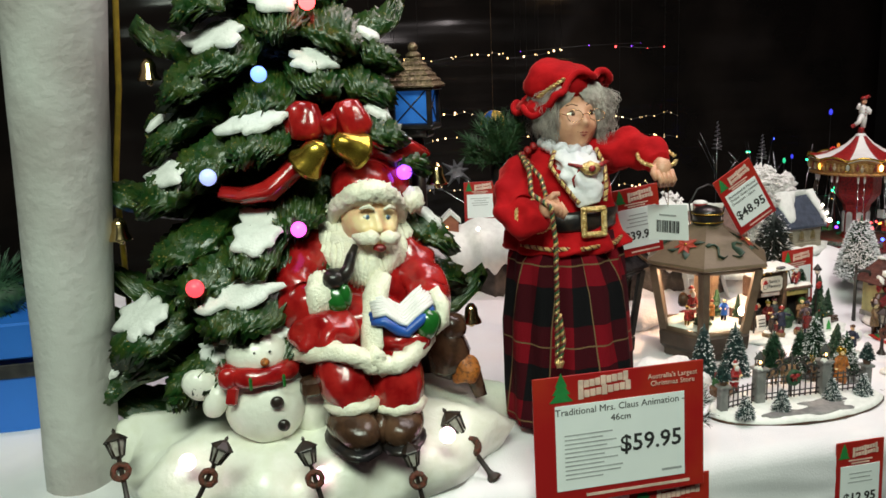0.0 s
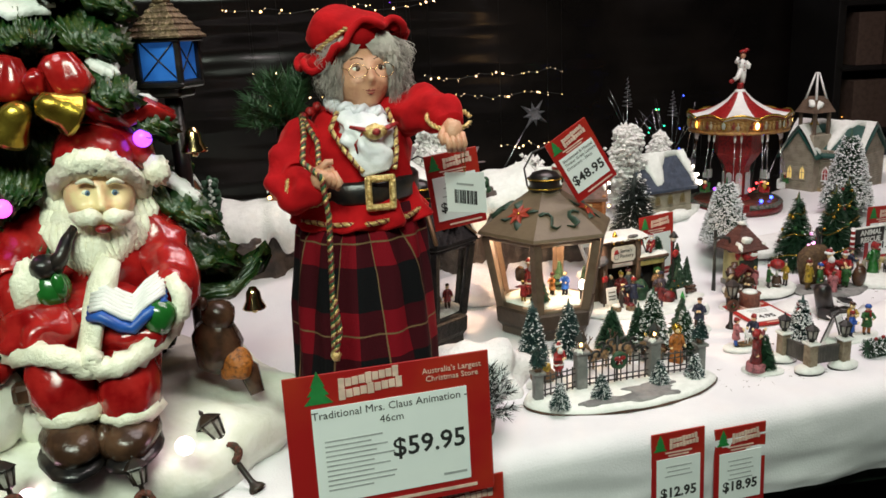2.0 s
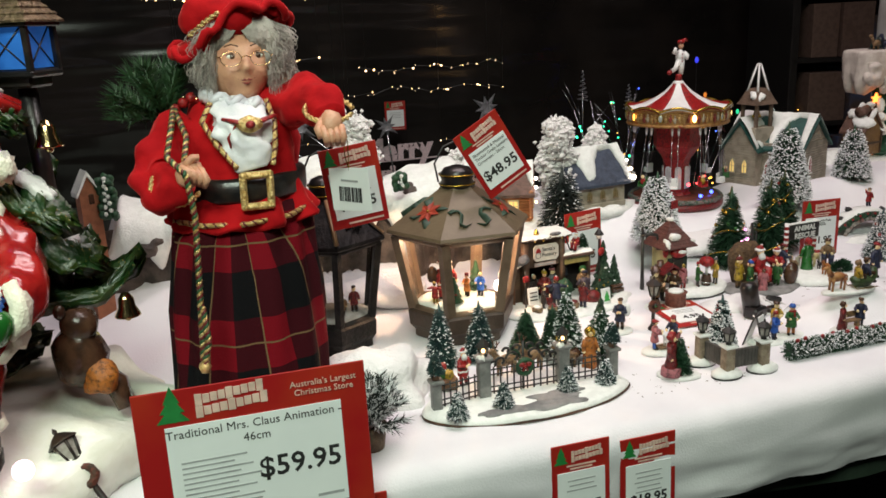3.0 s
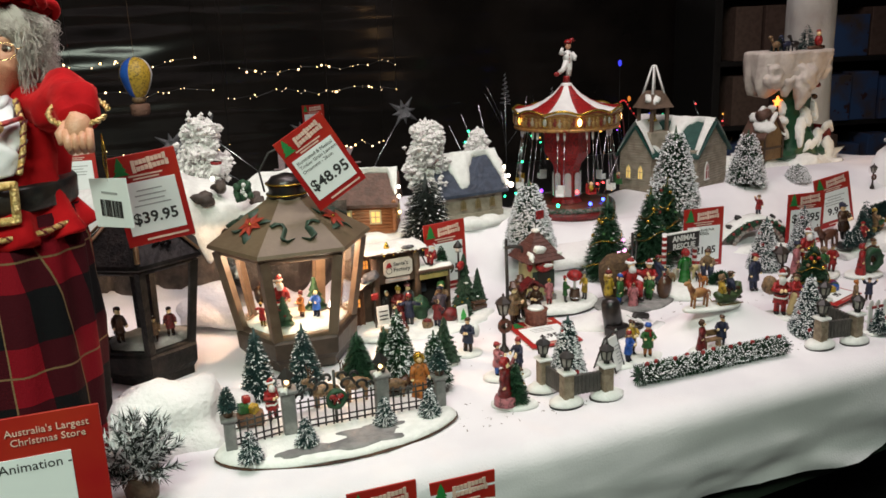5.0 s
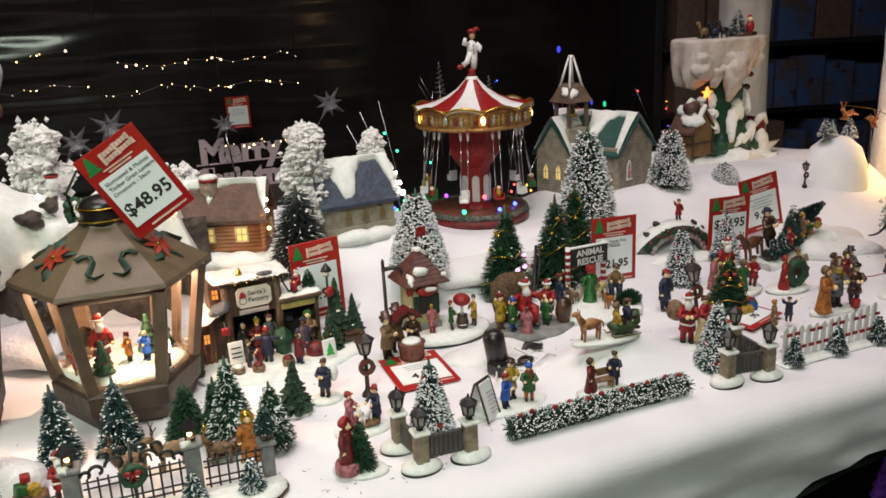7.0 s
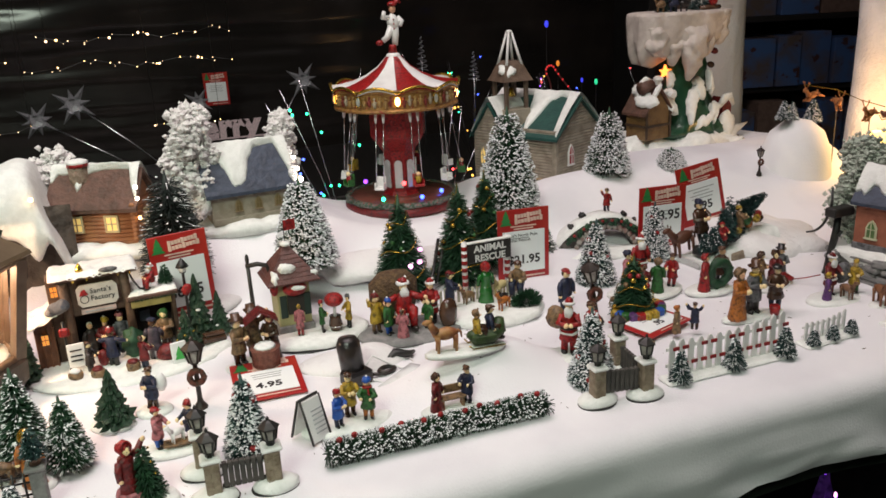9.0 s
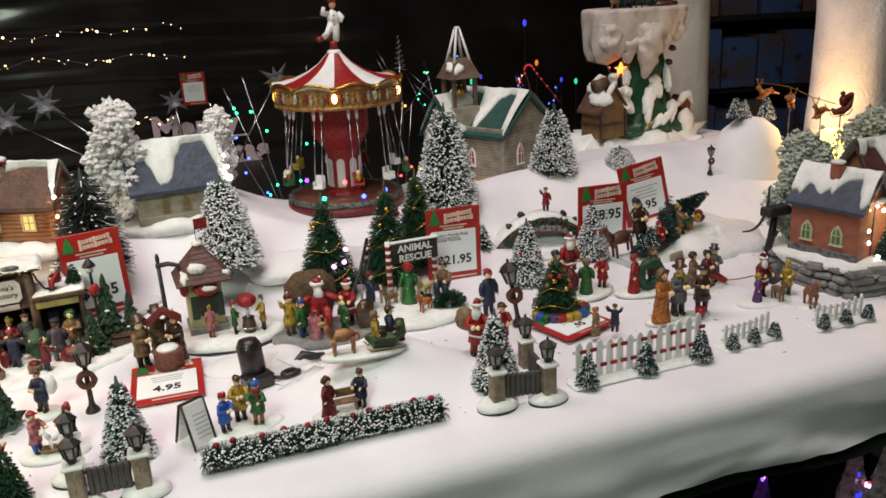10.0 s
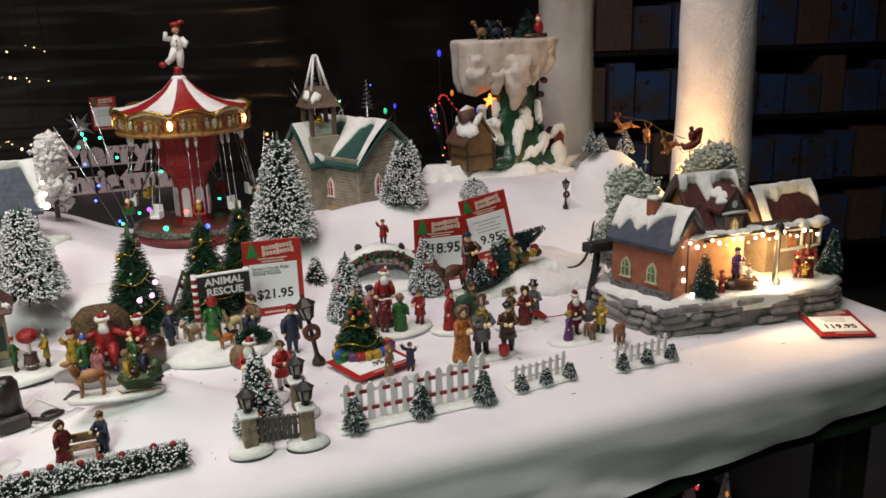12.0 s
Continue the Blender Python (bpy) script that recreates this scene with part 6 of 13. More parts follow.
def clumps(m, h, r, n, z0, rnd, size, power=1.0):
    """Little snow lumps near the tips of the branches."""
    vs, fs = [], []
    for k in range(n):
        u = 1 - math.sqrt(1 - rnd.random() * 0.99)
        a = rnd.uniform(0, 6.2832)
        rr = r * (1 - u) ** power * rnd.uniform(0.78, 1.06) + 0.001
        c = Vector((math.cos(a) * rr, math.sin(a) * rr, z0 + (h - z0) * u + rr * rnd.uniform(-0.2, 0.1)))
        q = size * rnd.uniform(0.55, 1.25)
        i = len(vs)
        for d in ((1, 0, 0), (0, 1, 0), (-1, 0, 0), (0, -1, 0)):
            e = Matrix.Rotation(a + 0.6, 3, "Z") @ Vector(d)
            vs.append(c + e * q * rnd.uniform(0.7, 1.3) * (1.0 if d[0] else 0.7))
        vs += [c + Vector((0, 0, q * 0.7)), c - Vector((0, 0, q * 0.5))]
        for j in range(4):
            fs += [(i + j, i + (j + 1) % 4, i + 4), (i + (j + 1) % 4, i + j, i + 5)]
    m.add(vs, fs, False)


def brush_tree(x, y, h, r, label, green=None, snow=0.5, z=None, seed=0, power=0.9, foot=0.06, base="wood", density=1.0, tilt=0.0, group="bottle-brush trees", name="miniature_tree"):
    rnd = random.Random(seed + 77)
    z = ground_height(x, y) if z is None else z
    ob = thing(name, (x, y, z), label=label, category="miniature tree", group=group)
    ob.rotation_euler = (0, radians(tilt), rnd.uniform(0, 6))
    z0 = h * foot
    g = green or NEEDLE
    m = M(BARK)
    m.tube([(0, 0, 0), (0, 0, h * 0.5), (0, 0, h * 0.98)], [r * 0.09, r * 0.06, 0.0006], 6)
    if base == "wood":
        m.lathe((0, 0, 0), [(r * 0.30, 0), (r * 0.30, h * 0.025), (r * 0.2, h * 0.03)], 12)
    part("trunk", m, ob)
    if base == "snow":
        m = M(SNOW)
        m.lathe((0, 0, 0), [(r * 0.95, 0), (r * 0.9, 0.003), (r * 0.5, 0.006), (0.001, 0.007)], 18, rough=0.2, freq=60)
        part("snow_foot", m, ob)
    m = M(g)
    m.lathe((0, 0, 0), [(r * 0.55, z0), (r * 0.50, z0 + h * 0.06), (r * 0.25, z0 + (h - z0) * 0.5), (0.001, h * 0.97)], 10, rough=0.2, freq=120)
    needles(m, h, r, int((1500 if h > 0.06 else 800) * density), z0, rnd, power=power)
    part("crown", m, ob)
    if snow:
        m = M(FROST)
        heavy = snow >= 1.3
        needles(m, h, r * 1.02, int((120 if heavy else 420) * snow * density), z0, rnd, power=power, fat=0.9)
        clumps(m, h, r * 1.03, int((950 if heavy else 420) * snow * density), z0, rnd, (0.0011 + 0.027 * r) if heavy else (0.0014 + 0.012 * r), power)
        tips = part("frost", m, ob, "white frosted tips")
        tagged(tips, "white frosted tips", kind="stuff")
    return ob


def decorate(ob, h, r, n, seed, mats=(RED, GOLD, RED), garland=True, tip=None):
    rnd = random.Random(seed)
    for k in range(n):
        u = rnd.uniform(0.08, 0.85)
        a = 2.4 * k
        rr = r * (1 - u) ** 0.9 * 1.0
        m = M(mats[k % len(mats)])
        m.ell((math.cos(a) * rr, math.sin(a) * rr, h * (0.06 + 0.92 * u)), 0.0028 + 0.012 * r, 8, 6)
        part("bauble", m, ob)
    if garland:
        m = M(GOLD)
        pts = []
        for k in range(90):
            u = k / 90
            a = u * 22
            rr = r * (1 - u) ** 0.9 * 1.02
            pts.append((math.cos(a) * rr, math.sin(a) * rr, h * (0.10 + 0.86 * u) + 0.004 * math.sin(a * 3)))
        m.tube(pts, 0.0007, 4)
        part("garland", m, ob, "thin gold garland")


FLOCK = mat("flocking", (0.88, 0.86, 0.84), 0.95, other=(0.80, 0.78, 0.76), scale=120, bump=0.9, bump_scale=300)
SAGE = mat("sage_foliage", (0.36, 0.41, 0.34), 0.9, other=(0.56, 0.60, 0.52), scale=150, bump=0.6)


def flocked_tree(x, y, h, r, label, seed, material=None, z=None, n=330, leaf=0.0058):
    """A bushy tree of twigs and many small clumps."""
    rnd = random.Random(seed)
    z = ground_height(x, y) if z is None else z
    ob = thing("flocked_tree", (x, y, z), label=label, category="miniature tree", group="flocked trees")
    m = M(BARK)
    tips = []
    m.tube([(0, 0, 0), (0.002, 0, h * 0.4), (0, 0.002, h * 0.8)], [0.004, 0.003, 0.001], 7)
    for k in range(34):
        a, u = 2.4 * k, rnd.uniform(0.10, 0.88)
        rr = r * rnd.uniform(0.55, 1.0) * (1.12 - u * 0.75)
        p = [(0, 0, h * u * 0.75), (rr * 0.5 * math.cos(a), rr * 0.5 * math.sin(a), h * (u * 0.85 + 0.05)), (rr * math.cos(a), rr * math.sin(a), h * (u + 0.06))]
        m.tube(p, [0.0018, 0.0012, 0.0006], 5)
        tips.append(Vector(p[2]))
        tips.append(Vector(p[1]))
    tips.append(Vector((0, 0, h * 0.95)))
    part("limb", m, ob)
    m = M(material or FLOCK)
    vs, fs = [], []
    for t in tips:
        for k in range(n // 8):
            d = Vector((rnd.gauss(0, 1), rnd.gauss(0, 1), rnd.gauss(0, 0.9)))
            c = t + d * r * (0.15 if material else 0.19)
            q = leaf * rnd.uniform(0.5, 1.3)
            i = len(vs)
            for e in ((1, 0, 0), (0, 1, 0), (-1, 0, 0), (0, -1, 0), (0, 0, 1), (0, 0, -1)):
                vs.append(c + Vector(e) * q * rnd.uniform(0.5, 1.2))
            for j in range(4):
                fs += [(i + j, i + (j + 1) % 4, i + 4), (i + (j + 1) % 4, i + j, i + 5)]
    m.add(vs, fs, False)
    part("crown", m, ob)
    return ob


# frosted cones on the hill
SN = "conical bottle-brush tree thick with snow"
brush_tree(1.412, 1.775, 0.158, 0.046, "tall " + SN, snow=1.6, seed=1, power=0.58, density=1.5, z=0.062)
brush_tree(1.608, 1.822, 0.112, 0.036, SN + ", leaning slightly", snow=1.6, seed=2, power=0.55, density=1.3, tilt=8, z=0.080)
brush_tree(1.085, 1.690, 0.120, 0.040, SN, snow=2.4, seed=3, power=0.6, density=1.4, z=0.050)
brush_tree(0.926, 1.722, 0.135, 0.044, "dark bottle-brush tree with pale tips", NEEDLE_GREY, 0.25, seed=4, power=0.45, density=1.4, z=0.055)
brush_tree(1.725, 1.815, 0.035, 0.024, "small round frosted bush", snow=1.4, seed=5, power=0.4, z=0.080)
# green trees with baubles behind the seated group
for k, (x, y, h, r) in enumerate(((1.203, 1.652, 0.140, 0.040), (1.288, 1.662, 0.142, 0.040), (1.338, 1.690, 0.140, 0.036))):
    t = brush_tree(x, y, h, r, "green bottle-brush tree hung with baubles and gold garland", NEEDLE, 0.04, seed=20 + k, power=0.85, density=1.5, group="decorated trees", z=0.0 if k < 2 else 0.008)
    decorate(t, h, r, 14, k, (RED, GOLD, G_PINK if k == 0 else RED, RED, GREEN))
# trees by the gate and the lantern
for k, (x, y, h, r, sn, g) in enumerate(((0.620, 1.428, 0.088, 0.021, 0.30, NEEDLE_BLUE), (0.674, 1.434, 0.082, 0.022, 0.30, NEEDLE_BLUE), (0.737, 1.432, 0.062, 0.022, 0.0, NEEDLE),
                                   (0.776, 1.392, 0.092, 0.024, 0.8, NEEDLE), (0.812, 1.372, 0.066, 0.020, 0.7, NEEDLE), (0.764, 1.408, 0.066, 0.016, 0.05, NEEDLE))):
    brush_tree(x, y, h, r, "dark green bottle-brush tree" + (" dusted with snow" if sn > 0.2 else ""), g, sn, seed=40 + k, z=0.006 if k in (3, 4, 5) else 0.0, density=1.1)
# bridge trees, gate trees
for k, (x, y, h, r) in enumerate(((1.450, 1.578, 0.090, 0.026), (1.572, 1.628, 0.086, 0.023), (0.962, 1.333, 0.080, 0.021), (1.299, 1.320, 0.086, 0.023))):
    t = brush_tree(x, y, h, r, "snow-covered tree with small red baubles", NEEDLE_BLUE, 1.3, seed=60 + k, power=0.85, density=1.2, z=0.0)
    decorate(t, h, r, 6, k, (RED,), garland=False)
# flocked bushes
flocked_tree(0.612, 1.86, 0.095, 0.034, "white flocked bushy tree", 1, z=0.180)
flocked_tree(0.965, 1.83, 0.165, 0.036, "white flocked bushy tree with toy ornaments", 2, z=0.085)
flocked_tree(1.105, 1.955, 0.125, 0.024, "slim white flocked tree", 3, z=0.088)
flocked_tree(1.800, 1.485, 0.150, 0.045, "grey-green frosted bushy tree", 4, SAGE, z=0.02, n=1900, leaf=0.0036)
flocked_tree(1.985, 1.560, 0.145, 0.048, "grey-green frosted bushy tree", 5, SAGE, z=0.03, n=1900, leaf=0.0036)
flocked_tree(0.790, 1.86, 0.11, 0.03, "white flocked bushy tree", 6, z=0.09)


# ---------------------------------------------------------------- chair-swing carousel
def carousel():
    L = (1.302, 1.974, 0.036)
    ob = thing("carousel", L, label="red and white chair-swing carousel with a clown figure on top", category="carousel")
    m = M(DKRED)
    m.lathe((0, 0, 0), [(0.093, 0.0), (0.096, 0.004), (0.096, 0.011), (0.091, 0.014), (0.091, 0.017)], 48)
    m.use(mat("carousel_deck", (0.20, 0.060, 0.040), 0.35, other=(0.12, 0.04, 0.03), scale=60)).lathe((0, 0, 0.017), [(0.088, 0), (0.087, 0.003), (0.040, 0.004)], 48)
    part("platform", m, ob)
    m = M(mat("holly_border", (0.02, 0.06, 0.03), 0.6, other=(0.20, 0.19, 0.18), scale=220, bump=0.8, speckle=((0.45, 0.02, 0.02), 300, 0.62)))
    m.tube(ring((0, 0, 0.018), 0.090, 0.090, 60), 0.0050, 8, True, rough=0.7, freq=300)
    part("holly_border", m, ob)
    m = M(RED)
    m.lathe((0, 0, 0.017), [(0.034, 0.0), (0.031, 0.006), (0.027, 0.010), (0.026, 0.066), (0.029, 0.078), (0.045, 0.100), (0.047, 0.104), (0.047, 0.156)], 8, smooth=False)
    part("column", m, ob, "red central column with a wide drum")
    for k in range(8):
        a = 2 * math.pi * (k + 0.5) / 8
        X = pose(math.cos(a) * 0.0255, math.sin(a) * 0.0255, 0.056, 0, 0, math.degrees(a) + 90)
        m = M(mat("mirror_panel", (0.70, 0.66, 0.66), 0.2, 0.2), X)
        pts = [(-0.0065, -0.022), (0.0065, -0.022), (0.0065, 0.018)] + [(0.0065 * math.cos(t), 0.018 + 0.0065 * math.sin(t)) for t in (0.5, 1.0, 1.57, 2.1, 2.6)] + [(-0.0065, 0.018)]
        m.prism(pts, -0.0022, 0.0, "y")
        part("mirror", m, ob, "arched pale panel")
    # striped canopy of ten swelling panels, each with a scalloped gilt lip
    n, turn = 10, -1.20
    prof = [(0.104, 0.198), (0.090, 0.2010), (0.068, 0.2080), (0.046, 0.2180), (0.027, 0.2305), (0.012, 0.246)]
    for k in range(n):
        a0, a1 = turn + 2 * math.pi * k / n, turn + 2 * math.pi * (k + 1) / n
        m = M(RED if k % 2 else WHITE)
        vs = []
        w = 7
        for r, z in prof:
            for j in range(w):
                f = j / (w - 1)
                a = a0 + (a1 - a0) * f
                swell = math.sin(math.pi * f)
                vs.append((r * math.cos(a), r * math.sin(a), z + 0.0075 * swell * (r / 0.104) ** 3))
        vs += [(x, y, z - 0.003) for x, y, z in vs]
        q = len(vs) // 2
        fs = [(i * w + j, i * w + j + 1, (i + 1) * w + j + 1, (i + 1) * w + j) for i in range(len(prof) - 1) for j in range(w - 1)]
        fs += [(q + d, q + c, q + b, q + a) for a, b, c, d in fs]
        fs += [(j, q + j, q + j + 1, j + 1) for j in range(w - 1)]
        m.add(vs, fs)
        part("canopy_panel", m, ob)
    frieze = mat("gilded_frieze", (0.42, 0.22, 0.06), 0.35, 0.3, other=(0.30, 0.14, 0.05), scale=130, bump=0.9, bump_scale=200, speckle=((0.30, 0.03, 0.02), 150, 0.64))
    m = M(frieze)
    m.lathe((0, 0, 0), [(0.096, 0.168), (0.101, 0.168), (0.102, 0.171), (0.0995, 0.174), (0.0995, 0.196), (0.103, 0.199), (0.103, 0.2015), (0.096, 0.202)], 60, smooth=False)
    fr = part("frieze", m, ob, "gilded frieze with painted medallions")
    for k in range(n):
        a0 = turn + 2 * math.pi * k / n
        m = M(GOLD)
        pts = []
        for i in range(11):
            f = i / 10
            a = a0 + 2 * math.pi / n * f
            pts.append((0.1045 * math.cos(a), 0.1045 * math.sin(a), 0.1985 + 0.0085 * math.sin(math.pi * f)))
        m.tube(pts, 0.0022, 6)
        part("scallop", m, fr)
        X = pose(math.cos(a0) * 0.1005, math.sin(a0) * 0.1005, 0.186, 0, 0, math.degrees(a0) + 90)
        m = M((mat("oval_mirror", (0.50, 0.52, 0.48), 0.2, 0.3), G_WARM, mat("oval_mirror"), G_AMBER)[k % 4], X)
        m.ell((0, -0.001, 0), (0.0045, 0.003, 0.0075), 12, 8)
        part("medallion", m, fr)
        m = M(GOLD, X)
        m.tube(ring((0, -0.002, 0), 0.0050, 0.0082, 16, 0, "xz"), 0.0011, 5, True)
        part("medallion_rim", m, fr)
        for i in range(6):
            a = a0 + 2 * math.pi / n * (0.16 + 0.136 * i)
            c, sn = math.cos(a), math.sin(a)
            m = M((mat("relief_gold", (0.46, 0.28, 0.10), 0.45, 0.3), mat("relief_red", (0.22, 0.03, 0.02), 0.5), mat("relief_cream", (0.48, 0.40, 0.28), 0.5), MATS["relief_gold"])[(i + k) % 4])
            z = 0.184 + 0.002 * (i % 2)
            m.ell((0.1005 * c, 0.1005 * sn, z - 0.002), (0.0030, 0.0030, 0.0062), 7, 6)
            m.ell((0.1010 * c, 0.1010 * sn, z + 0.0062), (0.0021, 0.0021, 0.0024), 6, 5)
            m.tube([(0.1018 * c - 0.0040 * sn, 0.1018 * sn + 0.0040 * c, z + 0.001), (0.1020 * c, 0.1020 * sn, z + 0.003), (0.1018 * c + 0.0040 * sn, 0.1018 * sn - 0.0040 * c, z - 0.002)], 0.0011, 5)
            part("relief", m, fr)
    # hangers and swings
    chair_cols = (WHITE, GREEN, PINK, RED, BLUE, YELLOW)
    for k in range(n):
        a = turn + 2 * math.pi * (k + 0.45) / n
        c, s = math.cos(a), math.sin(a)
        sw = thing("swing_chair", (0, 0, 0), label="")
        sw.parent = ob
        out = 0.016 if k % 3 else 0.006
        m = M(WHITE)
        for t in (-0.0062, 0.0062):
            m.tube([(0.086 * c - t * s, 0.086 * s + t * c, 0.169), (0.0865 * c - t * s, 0.0865 * s + t * c, 0.160), (0.087 * c - t * s, 0.087 * s + t * c, 0.152)], [0.0022, 0.0026, 0.0016], 6)
        part("hanger", m, sw)
        m = M(STEEL)
        for t in (-0.006, 0.006):
            m.tube([(0.087 * c - t * s, 0.087 * s + t * c, 0.153), ((0.087 + out) * c - t * s, (0.087 + out) * s + t * c, 0.062)], 0.0007, 4)
        part("chains", m, sw)
        X = pose((0.087 + out) * c, (0.087 + out) * s, 0.052, 0, 0, math.degrees(a) + 90)
        m = M(chair_cols[k % 6] if k % 2 else WHITE, X)
        m.box((0, 0, 0), (0.016, 0.014, 0.004), 0.001)
        m.box((0, 0.006, 0.009), (0.016, 0.003, 0.018), 0.001)
        m.box((-0.007, 0, 0.005), (0.002, 0.012, 0.009), 0.0005)
        m.box((0.007, 0, 0.005), (0.002, 0.012, 0.009), 0.0005)
        if k % 2:
            m.use(chair_cols[(k + 2) % 6]).ell((0, 0.001, 0.009), (0.005, 0.005, 0.007), 8, 6)
            m.use(SKIN).ell((0, 0, 0.018), 0.0038, 8, 6)
        part("seat", m, sw)
    # finial and clown
    m = M(WHITE)
    m.lathe((0, 0, 0.243), [(0.011, 0), (0.012, 0.003), (0.010, 0.007), (0.005, 0.009)], 20)
    m.use(RED).lathe((0, 0, 0.251), [(0.007, 0), (0.006, 0.010), (0.006, 0.013)], 14)
    part("finial", m, ob)
    m = M(WHITE, Matrix.Translation((0, 0, -0.023)))
    wob = dict(rough=0.3, freq=260)
    m.tube([(0.004, 0, 0.286), (0.006, 0, 0.300), (0.004, 0, 0.314)], [0.0048, 0.0058, 0.007], 10, **wob)
    m.tube([(-0.016, 0, 0.294), (-0.008, -0.001, 0.299), (0.000, 0, 0.314)], [0.0042, 0.0054, 0.007], 10, **wob)
    m.ell((0.003, 0, 0.321), (0.0095, 0.008, 0.014), 12, 10, 0.15, 160)
    m.tube([(-0.004, 0, 0.329), (-0.014, -0.003, 0.330), (-0.012, -0.006, 0.339)], [0.0045, 0.0042, 0.003], 8, **wob)
    m.tube([(0.010, 0, 0.329), (0.0165, -0.003, 0.322), (0.013, -0.007, 0.316)], [0.0045, 0.0042, 0.003], 8, **wob)
    m.use(RED)
    for z in (0.312, 0.319, 0.326):
        m.ell((0.002, -0.0080, z), 0.0013, 6, 5)
    m.ell((-0.021, 0, 0.291), (0.006, 0.004, 0.0045), 8, 6)
    m.use(DOLL_SKIN).ell((0.003, 0, 0.342), (0.0058, 0.0058, 0.0065), 10, 8)
    m.use(BROWN).ell((0.003, 0.002, 0.344), (0.0068, 0.0062, 0.0058), 10, 8, 0.2, 300)
    m.use(RED).ell((0.003, 0, 0.3495), (0.0080, 0.0075, 0.0045), 12, 8)
    m.tube([(0.007, 0, 0.351), (0.013, 0, 0.354), (0.017, 0, 0.351)], [0.004, 0.003, 0.002], 7)
    part("clown_figure", m, ob, "small white clown with a red cap")
    for a, z, g in ((4.0, 0.024, G_GREEN), (4.9, 0.024, G_BLUE), (5.6, 0.024, G_BLUE), (3.5, 0.05, G_VIOLET), (4.5, 0.05, G_RED)):
        m = M(g)
        m.ell((0.072 * math.cos(a), 0.072 * math.sin(a), z + 0.002), 0.0036, 8, 6)
        part("light", m, ob)


carousel()


# ---------------------------------------------------------------- houses of the village
def gable(m, x0, x1, y0, y1, zb, ze, zr):
    """Walls of a house whose ridge runs along x."""
    ym = (y0 + y1) / 2
    m.prism([(y0, zb), (y1, zb), (y1, ze), (ym, zr), (y0, ze)], x0, x1, "x")


def roof_slabs(mtl, parent, x0, x1, y0, y1, ze, zr, over=0.006, thick=0.005):
    ym = (y0 + y1) / 2
    for sg, ya in ((-1, y0), (1, y1)):
        k = (zr - ze) / (ym - y0)
        ye = ya + sg * over
        z_e = ze - k * over
        m = M(mtl)
        q = [(ye, z_e), (ym, zr), (ym, zr + thick), (ye, z_e + thick)]
        m.prism(q if sg < 0 else q[::-1], x0 - over, x1 + over, "x")
        part("roof", m, parent)


def roof_snow(parent, x0, x1, y0, y1, ze, zr, shape, side=-1, seed=0):
    """Snow on one roof side; shape lists (along, down) from 0 to 1 as its lower edge."""
    m = M(SNOW)
    ym = (y0 + y1) / 2
    ya = y0 if side < 0 else y1
    top, low = [], []
    n = 44
    for i in range(n + 1):
        t = i / n
        d = 0.0
        for (a, da), (b, db) in zip(shape, shape[1:]):
            if a <= t <= b:
                f = (t - a) / max(1e-6, b - a)
                f = f * f * (3 - 2 * f)
                d = da + (db - da) * f
        d = max(0.03, min(1.0, d * (1 + 0.45 * noise.noise(Vector((t * 7, seed + 0.5, x0 * 50))) + 0.25 * noise.noise(Vector((t * 17, seed, x0 * 50))))))
        x = x0 - 0.006 + (x1 - x0 + 0.012) * t
        top.append(Vector((x, ym, zr + 0.010)))
        low.append(Vector((x, ym + (ya - ym) * d * 1.08, zr + (ze - zr) * d * 1.08 + 0.008)))
    vs, fs = [], []
    k = 5
    for i in range(n + 1):
        for j in range(k + 1):
            p = top[i].lerp(low[i], j / k)
            h = 0.004 * math.sin(math.pi * min(1, 0.25 + 0.75 * j / k)) + 0.0015 * noise.noise(p * 90 + Vector((seed, 0, 0)))
            vs.append(p + Vector((0, 0.4 * side * h, h)))
    for i in range(n + 1):
        vs.append(low[i] + Vector((0, 0, -0.005)))
    for i in range(n + 1):
        vs.append(top[i] + Vector((0, 0, -0.008)))
    w = k + 1
    o1, o2 = (n + 1) * w, (n + 1) * w + n + 1
    for i in range(n):
        for j in range(k):
            fs.append((i * w + j, i * w + j + 1, (i + 1) * w + j + 1, (i + 1) * w + j))
        fs.append((i * w + k, o1 + i, o1 + i + 1, (i + 1) * w + k))
        fs.append((o1 + i, o2 + i, o2 + i + 1, o1 + i + 1))
    if side > 0:
        fs = [f[::-1] for f in fs]
    m.add(vs, fs)
    part("roof_snow", m, parent, "thick moulded snow")


